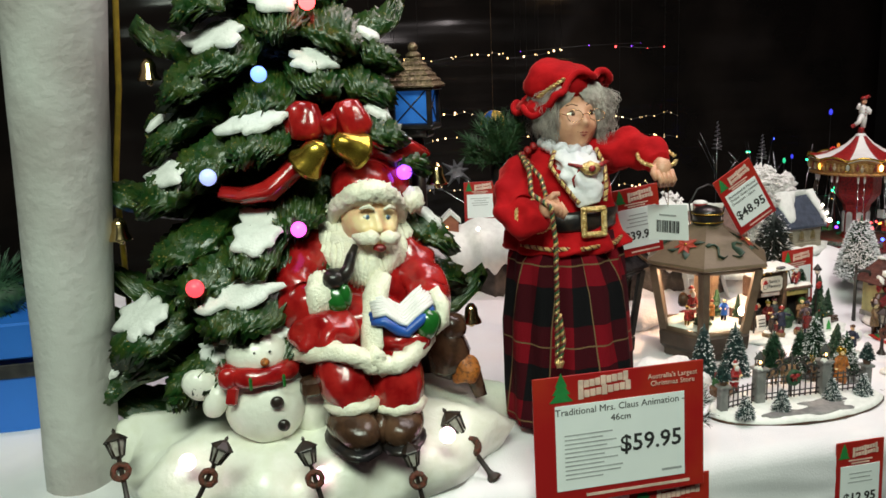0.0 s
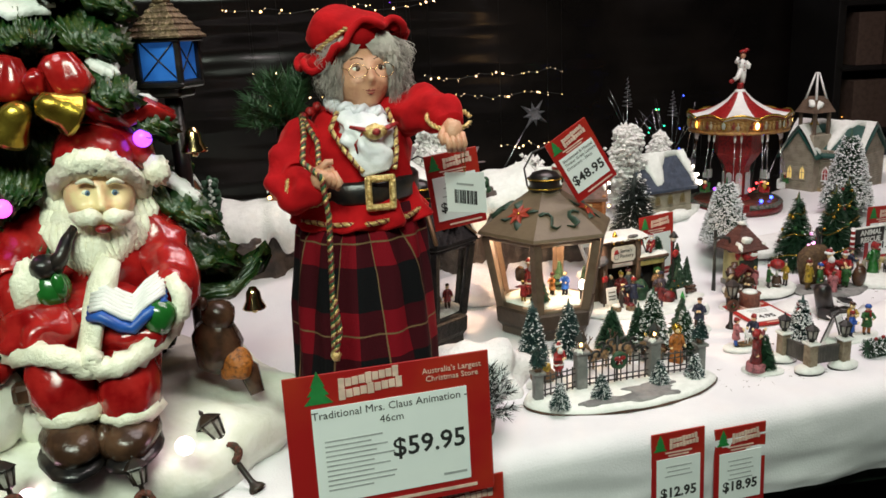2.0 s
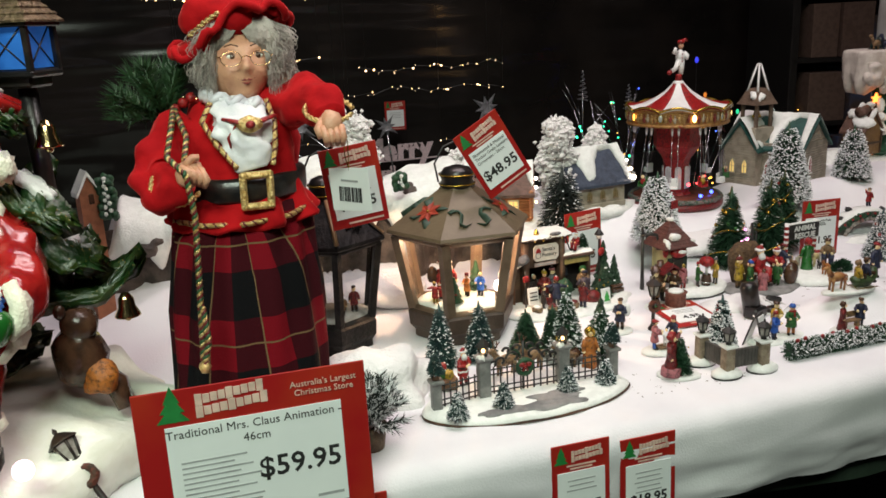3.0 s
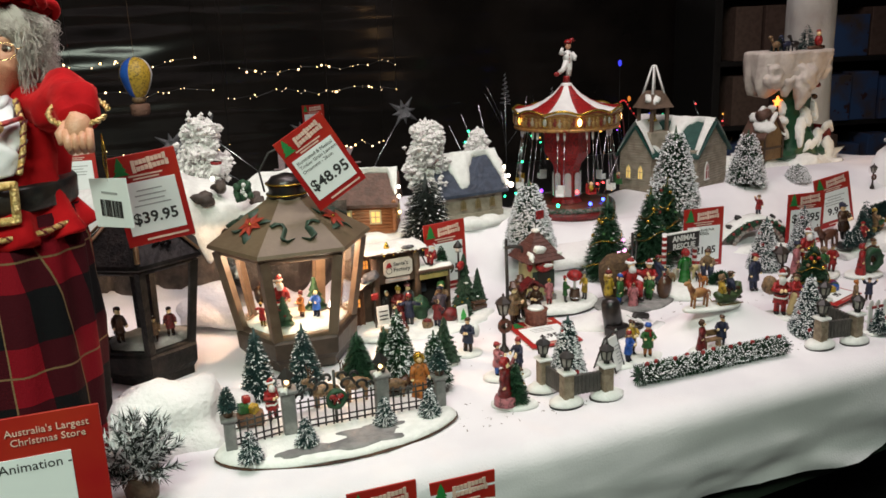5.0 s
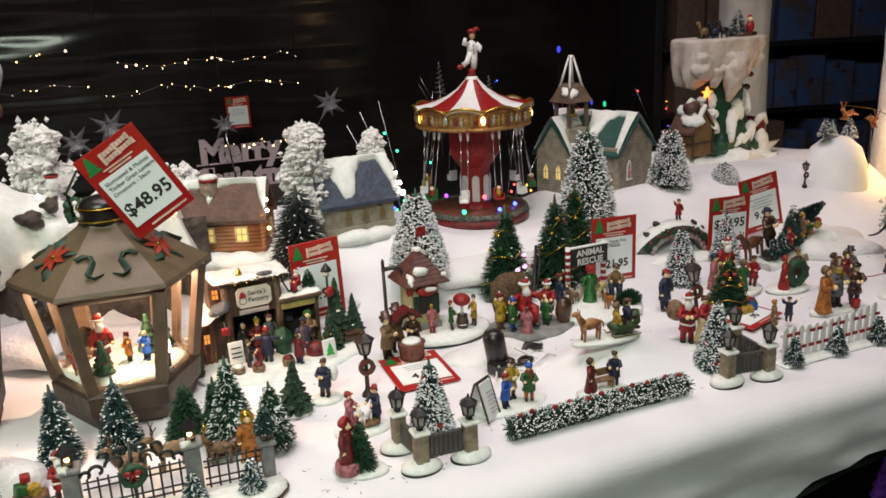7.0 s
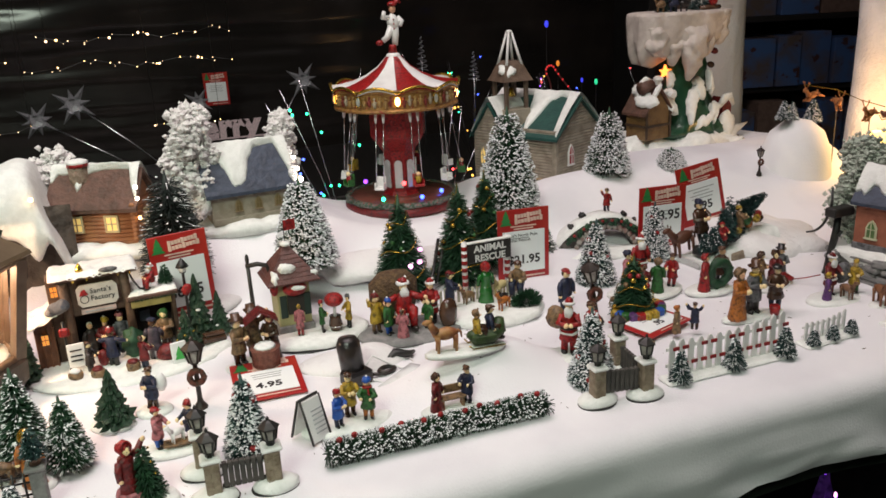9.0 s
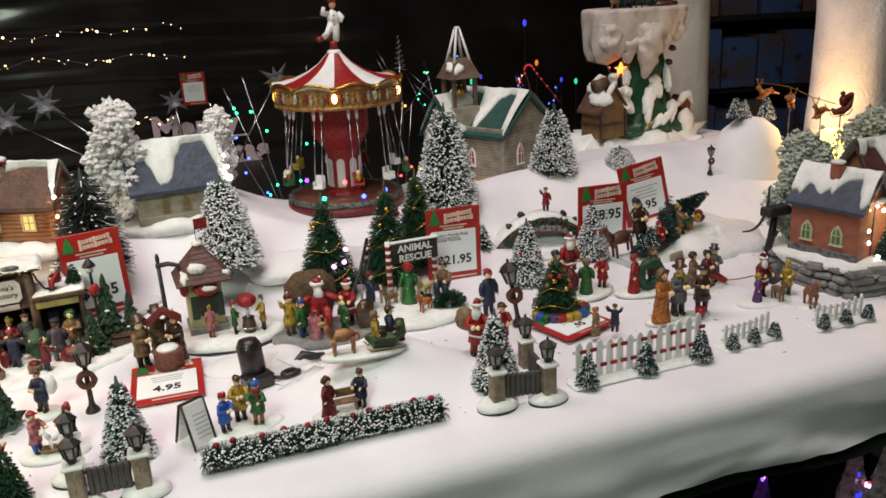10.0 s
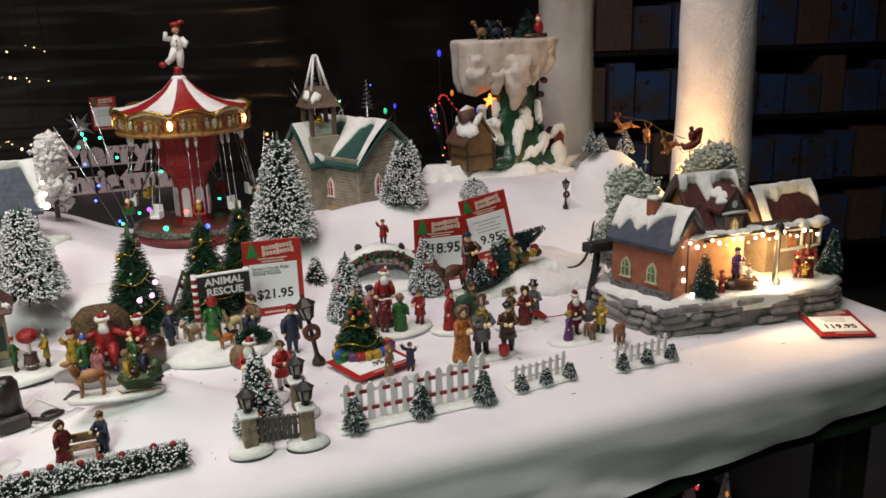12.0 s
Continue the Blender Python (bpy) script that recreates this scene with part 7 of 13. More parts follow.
def small_window(parent, X, w, h, pane, frame, arched=False, name="window"):
    """A framed pane facing -y at X."""
    ob = thing(name, (0, 0, 0))
    ob.parent = parent
    ob.matrix_basis = X
    m = M(frame)
    hw, hh = w / 2, h / 2
    t = w * 0.16
    if arched:
        def arc(a, b):
            return [(-a, -b), (a, -b), (a, b * 0.3), (a * 0.6, b * 0.8), (0, b * 1.15), (-a * 0.6, b * 0.8), (-a, b * 0.3)]
        m.prism(arc(hw, hh), -0.0016, 0.001, "y")
        part("frame", m, ob)
        m = M(pane)
        m.prism(arc(hw - t, hh - t), -0.0024, 0.0, "y")
        part("pane", m, ob)
        m = M(frame)
        m.box((0, -0.0026, 0), (t * 0.45, 0.0010, h * 0.9))
        m.box((0, -0.0026, hh * 0.1), (w * 0.7, 0.0010, t * 0.45))
        part("glazing_bar", m, ob)
        m = M(frame)
        m.box((0, -0.0012, -hh), (w * 1.2, 0.0035, t * 0.9), 0.0003)
        part("sill", m, ob)
    else:
        for cx, cz, sx, sz in ((0, hh, w + t, t), (0, -hh, w + t, t), (-hw, 0, t, h), (hw, 0, t, h)):
            m.box((cx, -0.001, cz), (sx, 0.003, sz), 0.0003)
        part("frame", m, ob)
        m = M(pane)
        m.box((0, 0, 0), (w, 0.002, h))
        part("pane", m, ob)
        m = M(frame)
        m.box((0, -0.0012, 0), (t * 0.5, 0.0015, h))
        m.box((0, -0.0012, 0), (w, 0.0015, t * 0.5))
        part("glazing_bar", m, ob)
    return ob


LOG = mat("log_wall", (0.36, 0.15, 0.060), 0.5, other=(0.27, 0.105, 0.042), scale=40, bump=0.3, bump_scale=90)
SHINGLE_BROWN = mat("brown_shingle", (0.13, 0.065, 0.045), 0.6, other=(0.085, 0.045, 0.03), scale=70, bump=0.6, bump_scale=150)
CREAMSTONE = mat("cream_stone", (0.34, 0.30, 0.23), 0.6, other=(0.26, 0.22, 0.16), scale=70, bump=0.4, bump_scale=150)
SLATE = mat("blue_slate", (0.05, 0.065, 0.10), 0.6, other=(0.035, 0.045, 0.07), scale=80, bump=0.5, bump_scale=160)
GREEN_ROOF = mat("green_roof", (0.012, 0.06, 0.05), 0.5, other=(0.02, 0.08, 0.065), scale=60, bump=0.3)
CHURCH = mat("church_grey", (0.33, 0.29, 0.225), 0.6, other=(0.24, 0.205, 0.155), scale=60, bump=0.3)
BRICK = mat("terracotta_wall", (0.36, 0.125, 0.07), 0.6, other=(0.29, 0.095, 0.055), scale=60, bump=0.35, bump_scale=200)


def log_cabin():
    ob = thing("log_cabin", (0.845, 1.800, 0.080), -22, label="orange log cabin with snowy brown roof and brick chimney", category="model house", group="village houses")
    m = M(SNOW)
    m.lathe((0, 0, 0), [(0.088, -0.006), (0.086, 0.004), (0.070, 0.012), (0.02, 0.014)], 30, 1, 0.72, rough=0.15, freq=40)
    part("snow_base", m, ob)
    m = M(LOG)
    gable(m, -0.052, 0.052, -0.030, 0.034, 0.008, 0.062, 0.098)
    part("wall", m, ob)
    for k in range(9):
        m = M(LOG)
        z = 0.014 + 0.048 * (k + 0.5) / 9
        m.tube([(-0.054, -0.030, z), (0.054, -0.030, z)], 0.0032, 6)
        part("log", m, ob)
    m = M(LOG)
    for k in range(9):
        z = 0.014 + 0.048 * (k + 0.5) / 9
        m.tube([(0.053, -0.034, z), (0.053, 0.036, z)], 0.0031, 6)
        m.tube([(0.0535, -0.036, z + 0.002), (0.0535, -0.026, z + 0.002)], 0.0036, 6)
    part("log_end", m, ob)
    roof_slabs(SHINGLE_BROWN, ob, -0.052, 0.052, -0.030, 0.034, 0.062, 0.098, 0.008)
    roof_snow(ob, -0.052, 0.052, -0.030, 0.034, 0.062, 0.098, ((0, 0.45), (0.08, 0.15), (0.22, 0.15), (0.32, 0.62), (0.42, 0.15), (0.60, 0.04), (0.86, 0.05), (0.93, 0.6), (1, 0.95)))
    roof_snow(ob, -0.052, 0.052, -0.030, 0.034, 0.062, 0.098, ((0, 0.8), (0.5, 0.9), (1, 0.8)), 1)
    for x in (-0.022, 0.024):
        small_window(ob, pose(x, -0.0335, 0.038), 0.016, 0.020, G_WINDOW, mat("cream_frame", (0.55, 0.45, 0.25), 0.5))
    small_window(ob, pose(0.0565, 0.0, 0.040, 0, 0, 90), 0.014, 0.020, G_WINDOW, MATS["cream_frame"])
    m = M(mat("chimney_stone", (0.32, 0.24, 0.18), 0.7, other=(0.20, 0.14, 0.10), scale=170, bump=0.8, bump_scale=200))
    m.lathe((-0.022, -0.004, 0.075), [(0.013, 0), (0.012, 0.034)], 10, rough=0.2, freq=150)
    m.use(RED).lathe((-0.022, -0.004, 0.108), [(0.0135, 0), (0.0135, 0.004)], 10)
    m.use(SNOW).ell((-0.022, -0.004, 0.113), (0.014, 0.014, 0.005), 10, 6)
    part("chimney", m, ob)
    m = M(G_WARM)
    m.ell((-0.059, -0.036, 0.060), 0.003, 8, 6)
    part("light", m, ob)
    for z, g in ((0.085, G_WHITE), (0.070, G_WHITE), (0.045, G_WARM)):
        m = M(g)
        m.ell((0.062, -0.034, z), 0.0026, 8, 6)
        part("light", m, ob)


def stone_cottage():
    ob = thing("stone_cottage", (1.035, 1.835, 0.085), 8, label="cream stone cottage with snowy blue slate roof", category="model house", group="village houses")
    m = M(SNOW)
    m.lathe((0, 0, 0), [(0.088, -0.012), (0.086, -0.002), (0.070, 0.004), (0.02, 0.006)], 30, 1, 0.62, rough=0.15, freq=40)
    part("snow_base", m, ob)
    m = M(CREAMSTONE)
    gable(m, -0.058, 0.054, -0.030, 0.036, 0.0, 0.052, 0.098)
    m.box((-0.002, -0.031, 0.006), (0.114, 0.004, 0.010), 0.001)
    part("wall", m, ob)
    roof_slabs(SLATE, ob, -0.058, 0.054, -0.030, 0.036, 0.052, 0.098, 0.008)
    roof_snow(ob, -0.058, 0.054, -0.030, 0.036, 0.052, 0.098, ((0, 0.12), (0.16, 0.10), (0.24, 0.55), (0.32, 1.0), (0.44, 0.95), (0.54, 0.40), (0.66, 0.08), (0.86, 0.05), (0.93, 0.55), (1, 0.98)))
    roof_snow(ob, -0.058, 0.054, -0.030, 0.036, 0.052, 0.098, ((0, 0.8), (1, 0.9)), 1)
    for x in (-0.022, 0.006, 0.034):
        small_window(ob, pose(x, -0.0305, 0.026), 0.010, 0.016, mat("dim_pane", (0.20, 0.15, 0.06), 0.3), mat("tan_frame", (0.30, 0.22, 0.12), 0.5), True)
    m = M(FLOCK)
    rnd = random.Random(3)
    for k in range(40):
        t = k / 40
        m.ell((0.060 + rnd.uniform(-0.004, 0.004), -0.036 + 0.04 * t, 0.052 + 0.05 * t + rnd.uniform(-0.003, 0.003)), rnd.uniform(0.002, 0.005), 6, 5)
    part("frosted_verge", m, ob)
    for z, y, s in ((0.052, -0.040, 0.0045), (0.066, -0.032, 0.003), (0.080, -0.02, 0.0024)):
        m = M(G_WHITE)
        m.ell((0.066, y, z), s, 8, 6)
        part("light", m, ob)


def church():
    ob = thing("church", (1.594, 2.002, 0.048), -63, label="grey boarded church with open belfry and snowy green roof", category="model house", group="village houses")
    x0, x1, y0, y1, ze, zr = -0.100, 0.062, -0.066, 0.066, 0.084, 0.140
    m = M(CHURCH)
    gable(m, x0, x1, y0, y1, 0.0, ze, zr)
    part("wall", m, ob)
    for k in range(17):
        z = 0.008 + 0.0052 * k
        m = M(CHURCH)
        m.box(((x0 + x1) / 2, y0 - 0.0008, z), (x1 - x0, 0.003, 0.0044), 0.0006)
        part("board", m, ob)
        m = M(CHURCH)
        m.box((x1 + 0.0008, 0, z), (0.003, y1 - y0, 0.0044), 0.0006)
        part("board", m, ob)
    for k in range(11):
        z = ze + 0.0035 + 0.0052 * k
        w = (y1 - y0) * (1 - (z + 0.0022 - ze) / (zr - ze))
        m = M(CHURCH)
        m.box((x1 + 0.0008, 0, z), (0.003, max(w, 0.004), 0.0044), 0.0006)
        part("board", m, ob)
    m = M(CHURCH)
    m.box((x1 - 0.001, y0 + 0.001, ze / 2), (0.009, 0.009, ze), 0.001)
    part("corner_post", m, ob)
    m = M(mat("tan_sill", (0.34, 0.26, 0.15), 0.6, other=(0.26, 0.19, 0.10)))
    m.box(((x0 + x1) / 2, 0, 0.004), (x1 - x0 + 0.012, y1 - y0 + 0.008, 0.009), 0.001)
    part("sill", m, ob)
    roof_slabs(GREEN_ROOF, ob, x0, x1, y0, y1, ze, zr, 0.009)
    roof_snow(ob, x0, x1, y0, y1, ze, zr, ((0, 0.8), (0.20, 0.85), (0.27, 0.20), (0.34, 0.05), (0.44, 0.05), (0.50, 0.45), (0.57, 1.0), (0.63, 0.85), (0.70, 0.20), (0.78, 0.05), (0.88, 0.08), (0.93, 0.85), (1, 1.0)))
    roof_snow(ob, x0, x1, y0, y1, ze, zr, ((0, 0.8), (0.5, 0.95), (1, 0.9)), 1)
    RW = mat("red_window", (0.34, 0.02, 0.02), 0.3)
    for x in (-0.006,):
        small_window(ob, pose(x, y0 - 0.003, 0.040), 0.015, 0.030, RW, WHITE, True)
    small_window(ob, pose(x1 + 0.003, -0.026, 0.046, 0, 0, 90), 0.016, 0.034, RW, WHITE, True)
    # front wing with its own gable and two lit windows
    wg = thing("wing", (0, 0, 0))
    wg.parent = ob
    wg.matrix_basis = pose(-0.058, -0.066, 0, 0, 0, -90)
    m = M(CHURCH)
    gable(m, -0.03, 0.030, -0.037, 0.037, 0.0, ze, zr - 0.004)
    part("wall", m, wg)
    for k in range(26):
        z = 0.008 + 0.0052 * k
        w = 0.074 if z < ze else 0.074 * (1 - (z + 0.0022 - ze) / (zr - 0.004 - ze))
        if w < 0.004:
            break
        m = M(CHURCH)
        m.box((0.0308, 0, z), (0.003, w, 0.0044), 0.0006)
        part("board", m, wg)
    roof_slabs(GREEN_ROOF, wg, -0.04, 0.030, -0.037, 0.037, ze, zr - 0.004, 0.007, 0.004)
    roof_snow(wg, -0.04, 0.030, -0.037, 0.037, ze, zr - 0.004, ((0, 0.9), (0.4, 0.95), (0.7, 0.8), (1, 1.0)), 1, 2)
    roof_snow(wg, -0.04, 0.030, -0.037, 0.037, ze, zr - 0.004, ((0, 0.9), (0.3, 0.5), (0.6, 0.9), (1, 1.0)), -1, 4)
    for y in (-0.014, 0.014):
        small_window(wg, pose(0.0330, y, 0.044, 0, 0, 90), 0.014, 0.030, G_WINDOW, CHURCH, True)
    # belfry
    bl = thing("belfry", (0, 0, 0))
    bl.parent = ob
    bl.matrix_basis = pose(-0.044, -0.055, 0.126, 0, 0, 70)
    m = M(CHURCH)
    m.box((0, 0, -0.06), (0.052, 0.052, 0.12), 0.001)
    part("tower", m, bl)
    BELFRY = mat("belfry_brown", (0.15, 0.10, 0.07), 0.6, other=(0.10, 0.065, 0.045), scale=70, bump=0.4)
    for sx in (-1, 1):
        for sy in (-1, 1):
            m = M(BELFRY)
            m.box((sx * 0.020, sy * 0.020, 0.024), (0.007, 0.007, 0.050), 0.001)
            part("post", m, bl)
    m = M(BELFRY)
    m.lathe((0, 0, 0.048), [(0.042, 0), (0.036, 0.008), (0.024, 0.028), (0.016, 0.034)], 4, smooth=False)
    m.v = [tuple(Matrix.Rotation(math.pi / 4, 3, "Z") @ Vector(p)) for p in m.v]
    part("belfry_roof", m, bl)
    for k, (c, n, rx, ry) in enumerate((((-0.014, -0.016, 0.066), (-0.4, -0.6, 0.6), 0.013, 0.014), ((0.022, -0.006, 0.062), (0.7, -0.3, 0.6), 0.010, 0.012))):
        m = M(SNOW)
        m.patch(c, n, rx, ry, 0.005, 4 + 2 * k)
        part("belfry_snow", m, bl)
    m = M(WHITE)
    for sx in (-1, 1):
        for sy in (-1, 1):
            m.tube([(sx * 0.016, sy * 0.016, 0.070), (sx * 0.003, sy * 0.003, 0.130)], [0.0028, 0.0020], 6)
    m.ell((0, 0, 0.131), (0.006, 0.006, 0.003), 8, 6)
    part("open_spire", m, bl, "white open spire of four rods")
    m = M(GOLD)
    m.lathe((0, 0, 0.020), [(0.010, 0), (0.007, 0.006), (0.005, 0.014), (0.001, 0.016)], 14)
    part("bell", m, bl)


log_cabin()
stone_cottage()
church()


# ---------------------------------------------------------------- snowy cliff with a chalet
def cliff():
    L = (1.893, 2.040, 0.066)
    ob = thing("cliff_ornament", L, label="white overhanging snow cliff over a fir-clad rock with a chalet", category="ornament")
    m = M(SNOW)
    m.lathe((-0.022, -0.012, 0), [(0.140, -0.006), (0.147, 0.006), (0.136, 0.019), (0.09, 0.026), (0.001, 0.027)], 96, 1, 0.46, rough=0.34, freq=60)
    part("snow_base", m, ob)
    m = M(mat("rock_under", (0.16, 0.12, 0.09), 0.8, other=(0.10, 0.07, 0.05)))
    m.lathe((-0.022, -0.012, -0.012), [(0.140, 0), (0.146, 0.010), (0.13, 0.012)], 40, 1, 0.45, rough=0.2, freq=30)
    part("rock_base", m, ob)
    m = M(mat("cliff_green", (0.008, 0.050, 0.024), 0.3, other=(0.015, 0.075, 0.035), scale=40, bump=0.5, bump_scale=90, coat=0.3))
    m.lathe((0.008, 0.0, 0.02), [(0.092, 0.0), (0.088, 0.012), (0.074, 0.030), (0.061, 0.060), (0.048, 0.095), (0.042, 0.130), (0.046, 0.165)], 64, 1, 0.60, rough=0.34, freq=30)
    part("fir_rock", m, ob, "dark green fir-clad rock")
    for k, (x, z, a, b, rl) in enumerate(((-0.044, 0.088, 0.017, 0.024, 6), (0.002, 0.086, 0.013, 0.030, -16), (0.020, 0.112, 0.013, 0.020, 20), (0.030, 0.048, 0.022, 0.013, 30), (0.056, 0.064, 0.008, 0.022, -20),
                                          (-0.038, 0.132, 0.008, 0.016, 0), (0.048, 0.120, 0.006, 0.020, -10))):
        m = M(SNOW)
        m.patch((x, -0.048 + 0.17 * max(0, z - 0.05) + 0.18 * abs(x - 0.008), z), (0.2 * (x > 0.03), -0.9, 0.30), a, b, 0.008, k, 4, rl)
        part("snow_patch", m, ob)
    SHELF = mat("dull_snow_resin", (0.62, 0.56, 0.50), 0.6, other=(0.52, 0.46, 0.41), scale=45, bump=0.5, bump_scale=120)
    # the overhang: a squarish slab with a lumpy skirt, deeper at one end
    m = M(SHELF)
    seg = 96
    vs, fs = [], []
    levels = ((0.25, 0.010, 0), (0.62, -0.004, 0), (0.86, 0.002, 0), (0.95, 0.018, 0), (0.975, 0.035, 0), (0.99, 0.0, 0.236), (1.0, 0.0, 0.247), (0.985, 0.0, 0.2525), (0.93, 0.0, 0.254), (0.5, 0.0, 0.2535), (0.0, 0.0, 0.253))
    for k, (f, up, z) in enumerate(levels):
        for i in range(seg):
            t = 2 * math.pi * i / seg
            c, sn = math.cos(t), math.sin(t)
            r = (abs(c) ** 3.4 + abs(sn) ** 3.4) ** (-1 / 3.4)
            low = 0.183 + 0.012 * c + 0.016 * noise.noise(Vector((2.2 * c, 2.2 * sn, 0.7))) + 0.006 * math.sin(9 * t)
            zz = z or low + up
            g = f
            if c > 0:
                g *= 1 - 0.34 * c * max(0.0, min(1.0, (0.250 - zz) / 0.065))
            p = Vector((0.099 * r * c * g - 0.006, 0.054 * r * sn * f, zz))
            if 0 < k < 8:
                q = Vector((p.x * 34, p.y * 34, p.z * 16))
                p += Vector((c, sn, 0)) * (0.0042 * noise.noise(q) + 0.0036 * noise.noise(q * 2.3) + 0.0022 * noise.noise(q * 5.5))
            vs.append(p)
    for k in range(len(levels) - 1):
        for i in range(seg):
            j = (i + 1) % seg
            fs.append((k * seg + i, k * seg + j, (k + 1) * seg + j, (k + 1) * seg + i))
    m.add(vs, fs)
    part("snow_overhang", m, ob, "thick white overhanging snow shelf")
    for pts, rr in (([(-0.002, -0.034, 0.225), (-0.002, -0.050, 0.195), (-0.004, -0.050, 0.165), (-0.007, -0.044, 0.127)], [0.026, 0.027, 0.019, 0.005]),
                    ([(0.034, -0.034, 0.215), (0.036, -0.042, 0.192), (0.037, -0.036, 0.170)], [0.018, 0.013, 0.004]), ([(-0.036, -0.036, 0.205), (-0.040, -0.044, 0.182), (-0.042, -0.038, 0.158)], [0.017, 0.014, 0.005]),
                    ([(-0.076, -0.036, 0.225), (-0.078, -0.042, 0.195), (-0.076, -0.038, 0.178)], [0.018, 0.017, 0.008]), ([(0.066, -0.036, 0.240), (0.066, -0.040, 0.215), (0.060, -0.034, 0.190)], [0.016, 0.013, 0.006])):
        pts, rr = flowing([(x, y + 0.007, z) for x, y, z in pts], rr, 18)
        m = M(SHELF)
        m.tube(pts, rr, 28, rough=0.55, freq=75)
        part("snow_drip", m, ob)
    for x, z in ((0.068, 0.176), (0.062, 0.150)):
        m = M(DKRED if z > 0.16 else BROWN)
        m.ell((x, -0.012, z), (0.009, 0.006, 0.006), 10, 8, 0.2, 90, (0, 20, 0))
        part("small_bird", m, ob)
    # chalet
    ch = thing("chalet", (0, 0, 0))
    ch.parent = ob
    ch.matrix_basis = pose(-0.088, -0.030, 0.026, 0, 0, 12)
    m = M(mat("chalet_brown", (0.17, 0.095, 0.030), 0.55, other=(0.12, 0.065, 0.020), scale=60, bump=0.4, bump_scale=160))
    m.prism([(-0.030, 0), (0.030, 0), (0.030, 0.052), (0, 0.092), (-0.030, 0.052)], -0.026, 0.026, "y")
    part("wall", m, ch)
    m = M(mat("chalet_beam", (0.05, 0.028, 0.015), 0.6))
    m.box((0, -0.0275, 0.026), (0.062, 0.003, 0.004))
    m.box((-0.030, -0.0275, 0.027), (0.004, 0.003, 0.052))
    m.box((0.030, -0.0275, 0.027), (0.004, 0.003, 0.052))
    m.box((-0.0315, 0, 0.026), (0.003, 0.054, 0.004))
    part("beam", m, ch)
    m = M(SHINGLE_BROWN)
    m.prism([(-0.037, 0.045), (0, 0.094), (0.037, 0.045), (0.037, 0.050), (0, 0.100), (-0.037, 0.050)], -0.031, 0.031, "y")
    part("roof", m, ch)
    m = M(SNOW)
    m.patch((-0.024, -0.016, 0.074), (-0.75, -0.2, 0.6), 0.020, 0.018, 0.006, 3)
    m.patch((-0.012, 0.012, 0.090), (-0.75, 0, 0.6), 0.016, 0.012, 0.006, 8)
    m.tube([(-0.022, -0.028, 0.070), (-0.006, -0.030, 0.094), (0.002, -0.028, 0.101)], [0.004, 0.006, 0.004], 8, rough=0.5, freq=150)
    m.patch((0.034, -0.022, 0.054), (0.6, -0.3, 0.7), 0.012, 0.010, 0.006, 5)
    part("roof_snow", m, ch)
    m = M(SHINGLE_BROWN)
    m.tube([(-0.030, -0.010, 0.096), (-0.004, -0.010, 0.098)], 0.012, 14)
    part("barrel_dormer", m, ch)
    m = M(SNOW)
    m.tube([(-0.030, -0.010, 0.105), (-0.014, -0.006, 0.110), (-0.002, -0.006, 0.106)], [0.004, 0.006, 0.005], 8, rough=0.5, freq=150)
    part("dormer_snow", m, ch)
    m = M(WHITE)
    m.lathe((0.026, 0.004, 0.062), [(0.009, 0), (0.008, 0.040), (0.010, 0.044)], 8)
    part("chimney", m, ch)
    m = M(SNOW)
    m.ell((0.026, 0.002, 0.107), (0.011, 0.010, 0.006), 10, 6, 0.2, 120)
    m.patch((0.038, -0.020, 0.082), (0.2, -0.6, 0.8), 0.014, 0.008, 0.006, 7)
    part("ledge_snow", m, ch)
    m = M(G_STAR)
    pts = []
    for k in range(10):
        r = 0.013 if k % 2 == 0 else 0.0055
        a = math.pi / 2 + k * math.pi / 5
        pts.append((-0.046 + r * math.cos(a), 0.145 + r * math.sin(a)))
    m.prism(pts, -0.022, -0.016, "y")
    part("star", m, ob, "glowing orange star")
    m = M(IRON)
    m.tube([(-0.046, -0.018, 0.134), (-0.050, -0.014, 0.095)], 0.0015, 5)
    part("star_rod", m, ob)
    m = M(DKRED)
    m.prism([(0.084, 0.026), (0.104, 0.026), (0.106, 0.070), (0.096, 0.084), (0.086, 0.070)], -0.024, 0.020, "y")
    part("red_hut", m, ob)
    m = M(SNOW)
    m.tube([(0.080, -0.020, 0.068), (0.090, -0.024, 0.086), (0.100, -0.022, 0.088), (0.112, -0.020, 0.070)], [0.005, 0.008, 0.008, 0.005], 9, rough=0.5, freq=110)
    m.ell((0.092, -0.030, 0.034), (0.018, 0.014, 0.026), 14, 10, 0.4, 70)
    m.ell((0.066, -0.034, 0.072), (0.010, 0.006, 0.006), 10, 8, 0.3, 90)
    part("hut_snow", m, ob)
    # sleigh team on the shelf
    tm = thing("sleigh_team", (0, 0, 0))
    tm.parent = ob
    tm.matrix_basis = pose(0, -0.012, 0.254)
    for k, (x, mt, w) in enumerate(((-0.062, TANCOAT, 0.006), (-0.034, NAVY, 0.006), (-0.012, BLACK, 0.007))):
        m = M(mt)
        m.ell((x, -0.01, 0.014), (0.011, w, 0.007), 10, 8, 0.2, 90)
        for dx in (-0.006, 0.006):
            m.tube([(x + dx, -0.010, 0.012), (x + dx, -0.010, -0.001)], 0.0018, 5)
        m.tube([(x - 0.008, -0.01, 0.017), (x - 0.014, -0.01, 0.028)], 0.003, 6)
        m.ell((x - 0.016, -0.01, 0.030), (0.006, 0.003, 0.004), 8, 6)
        part("reindeer", m, tm)
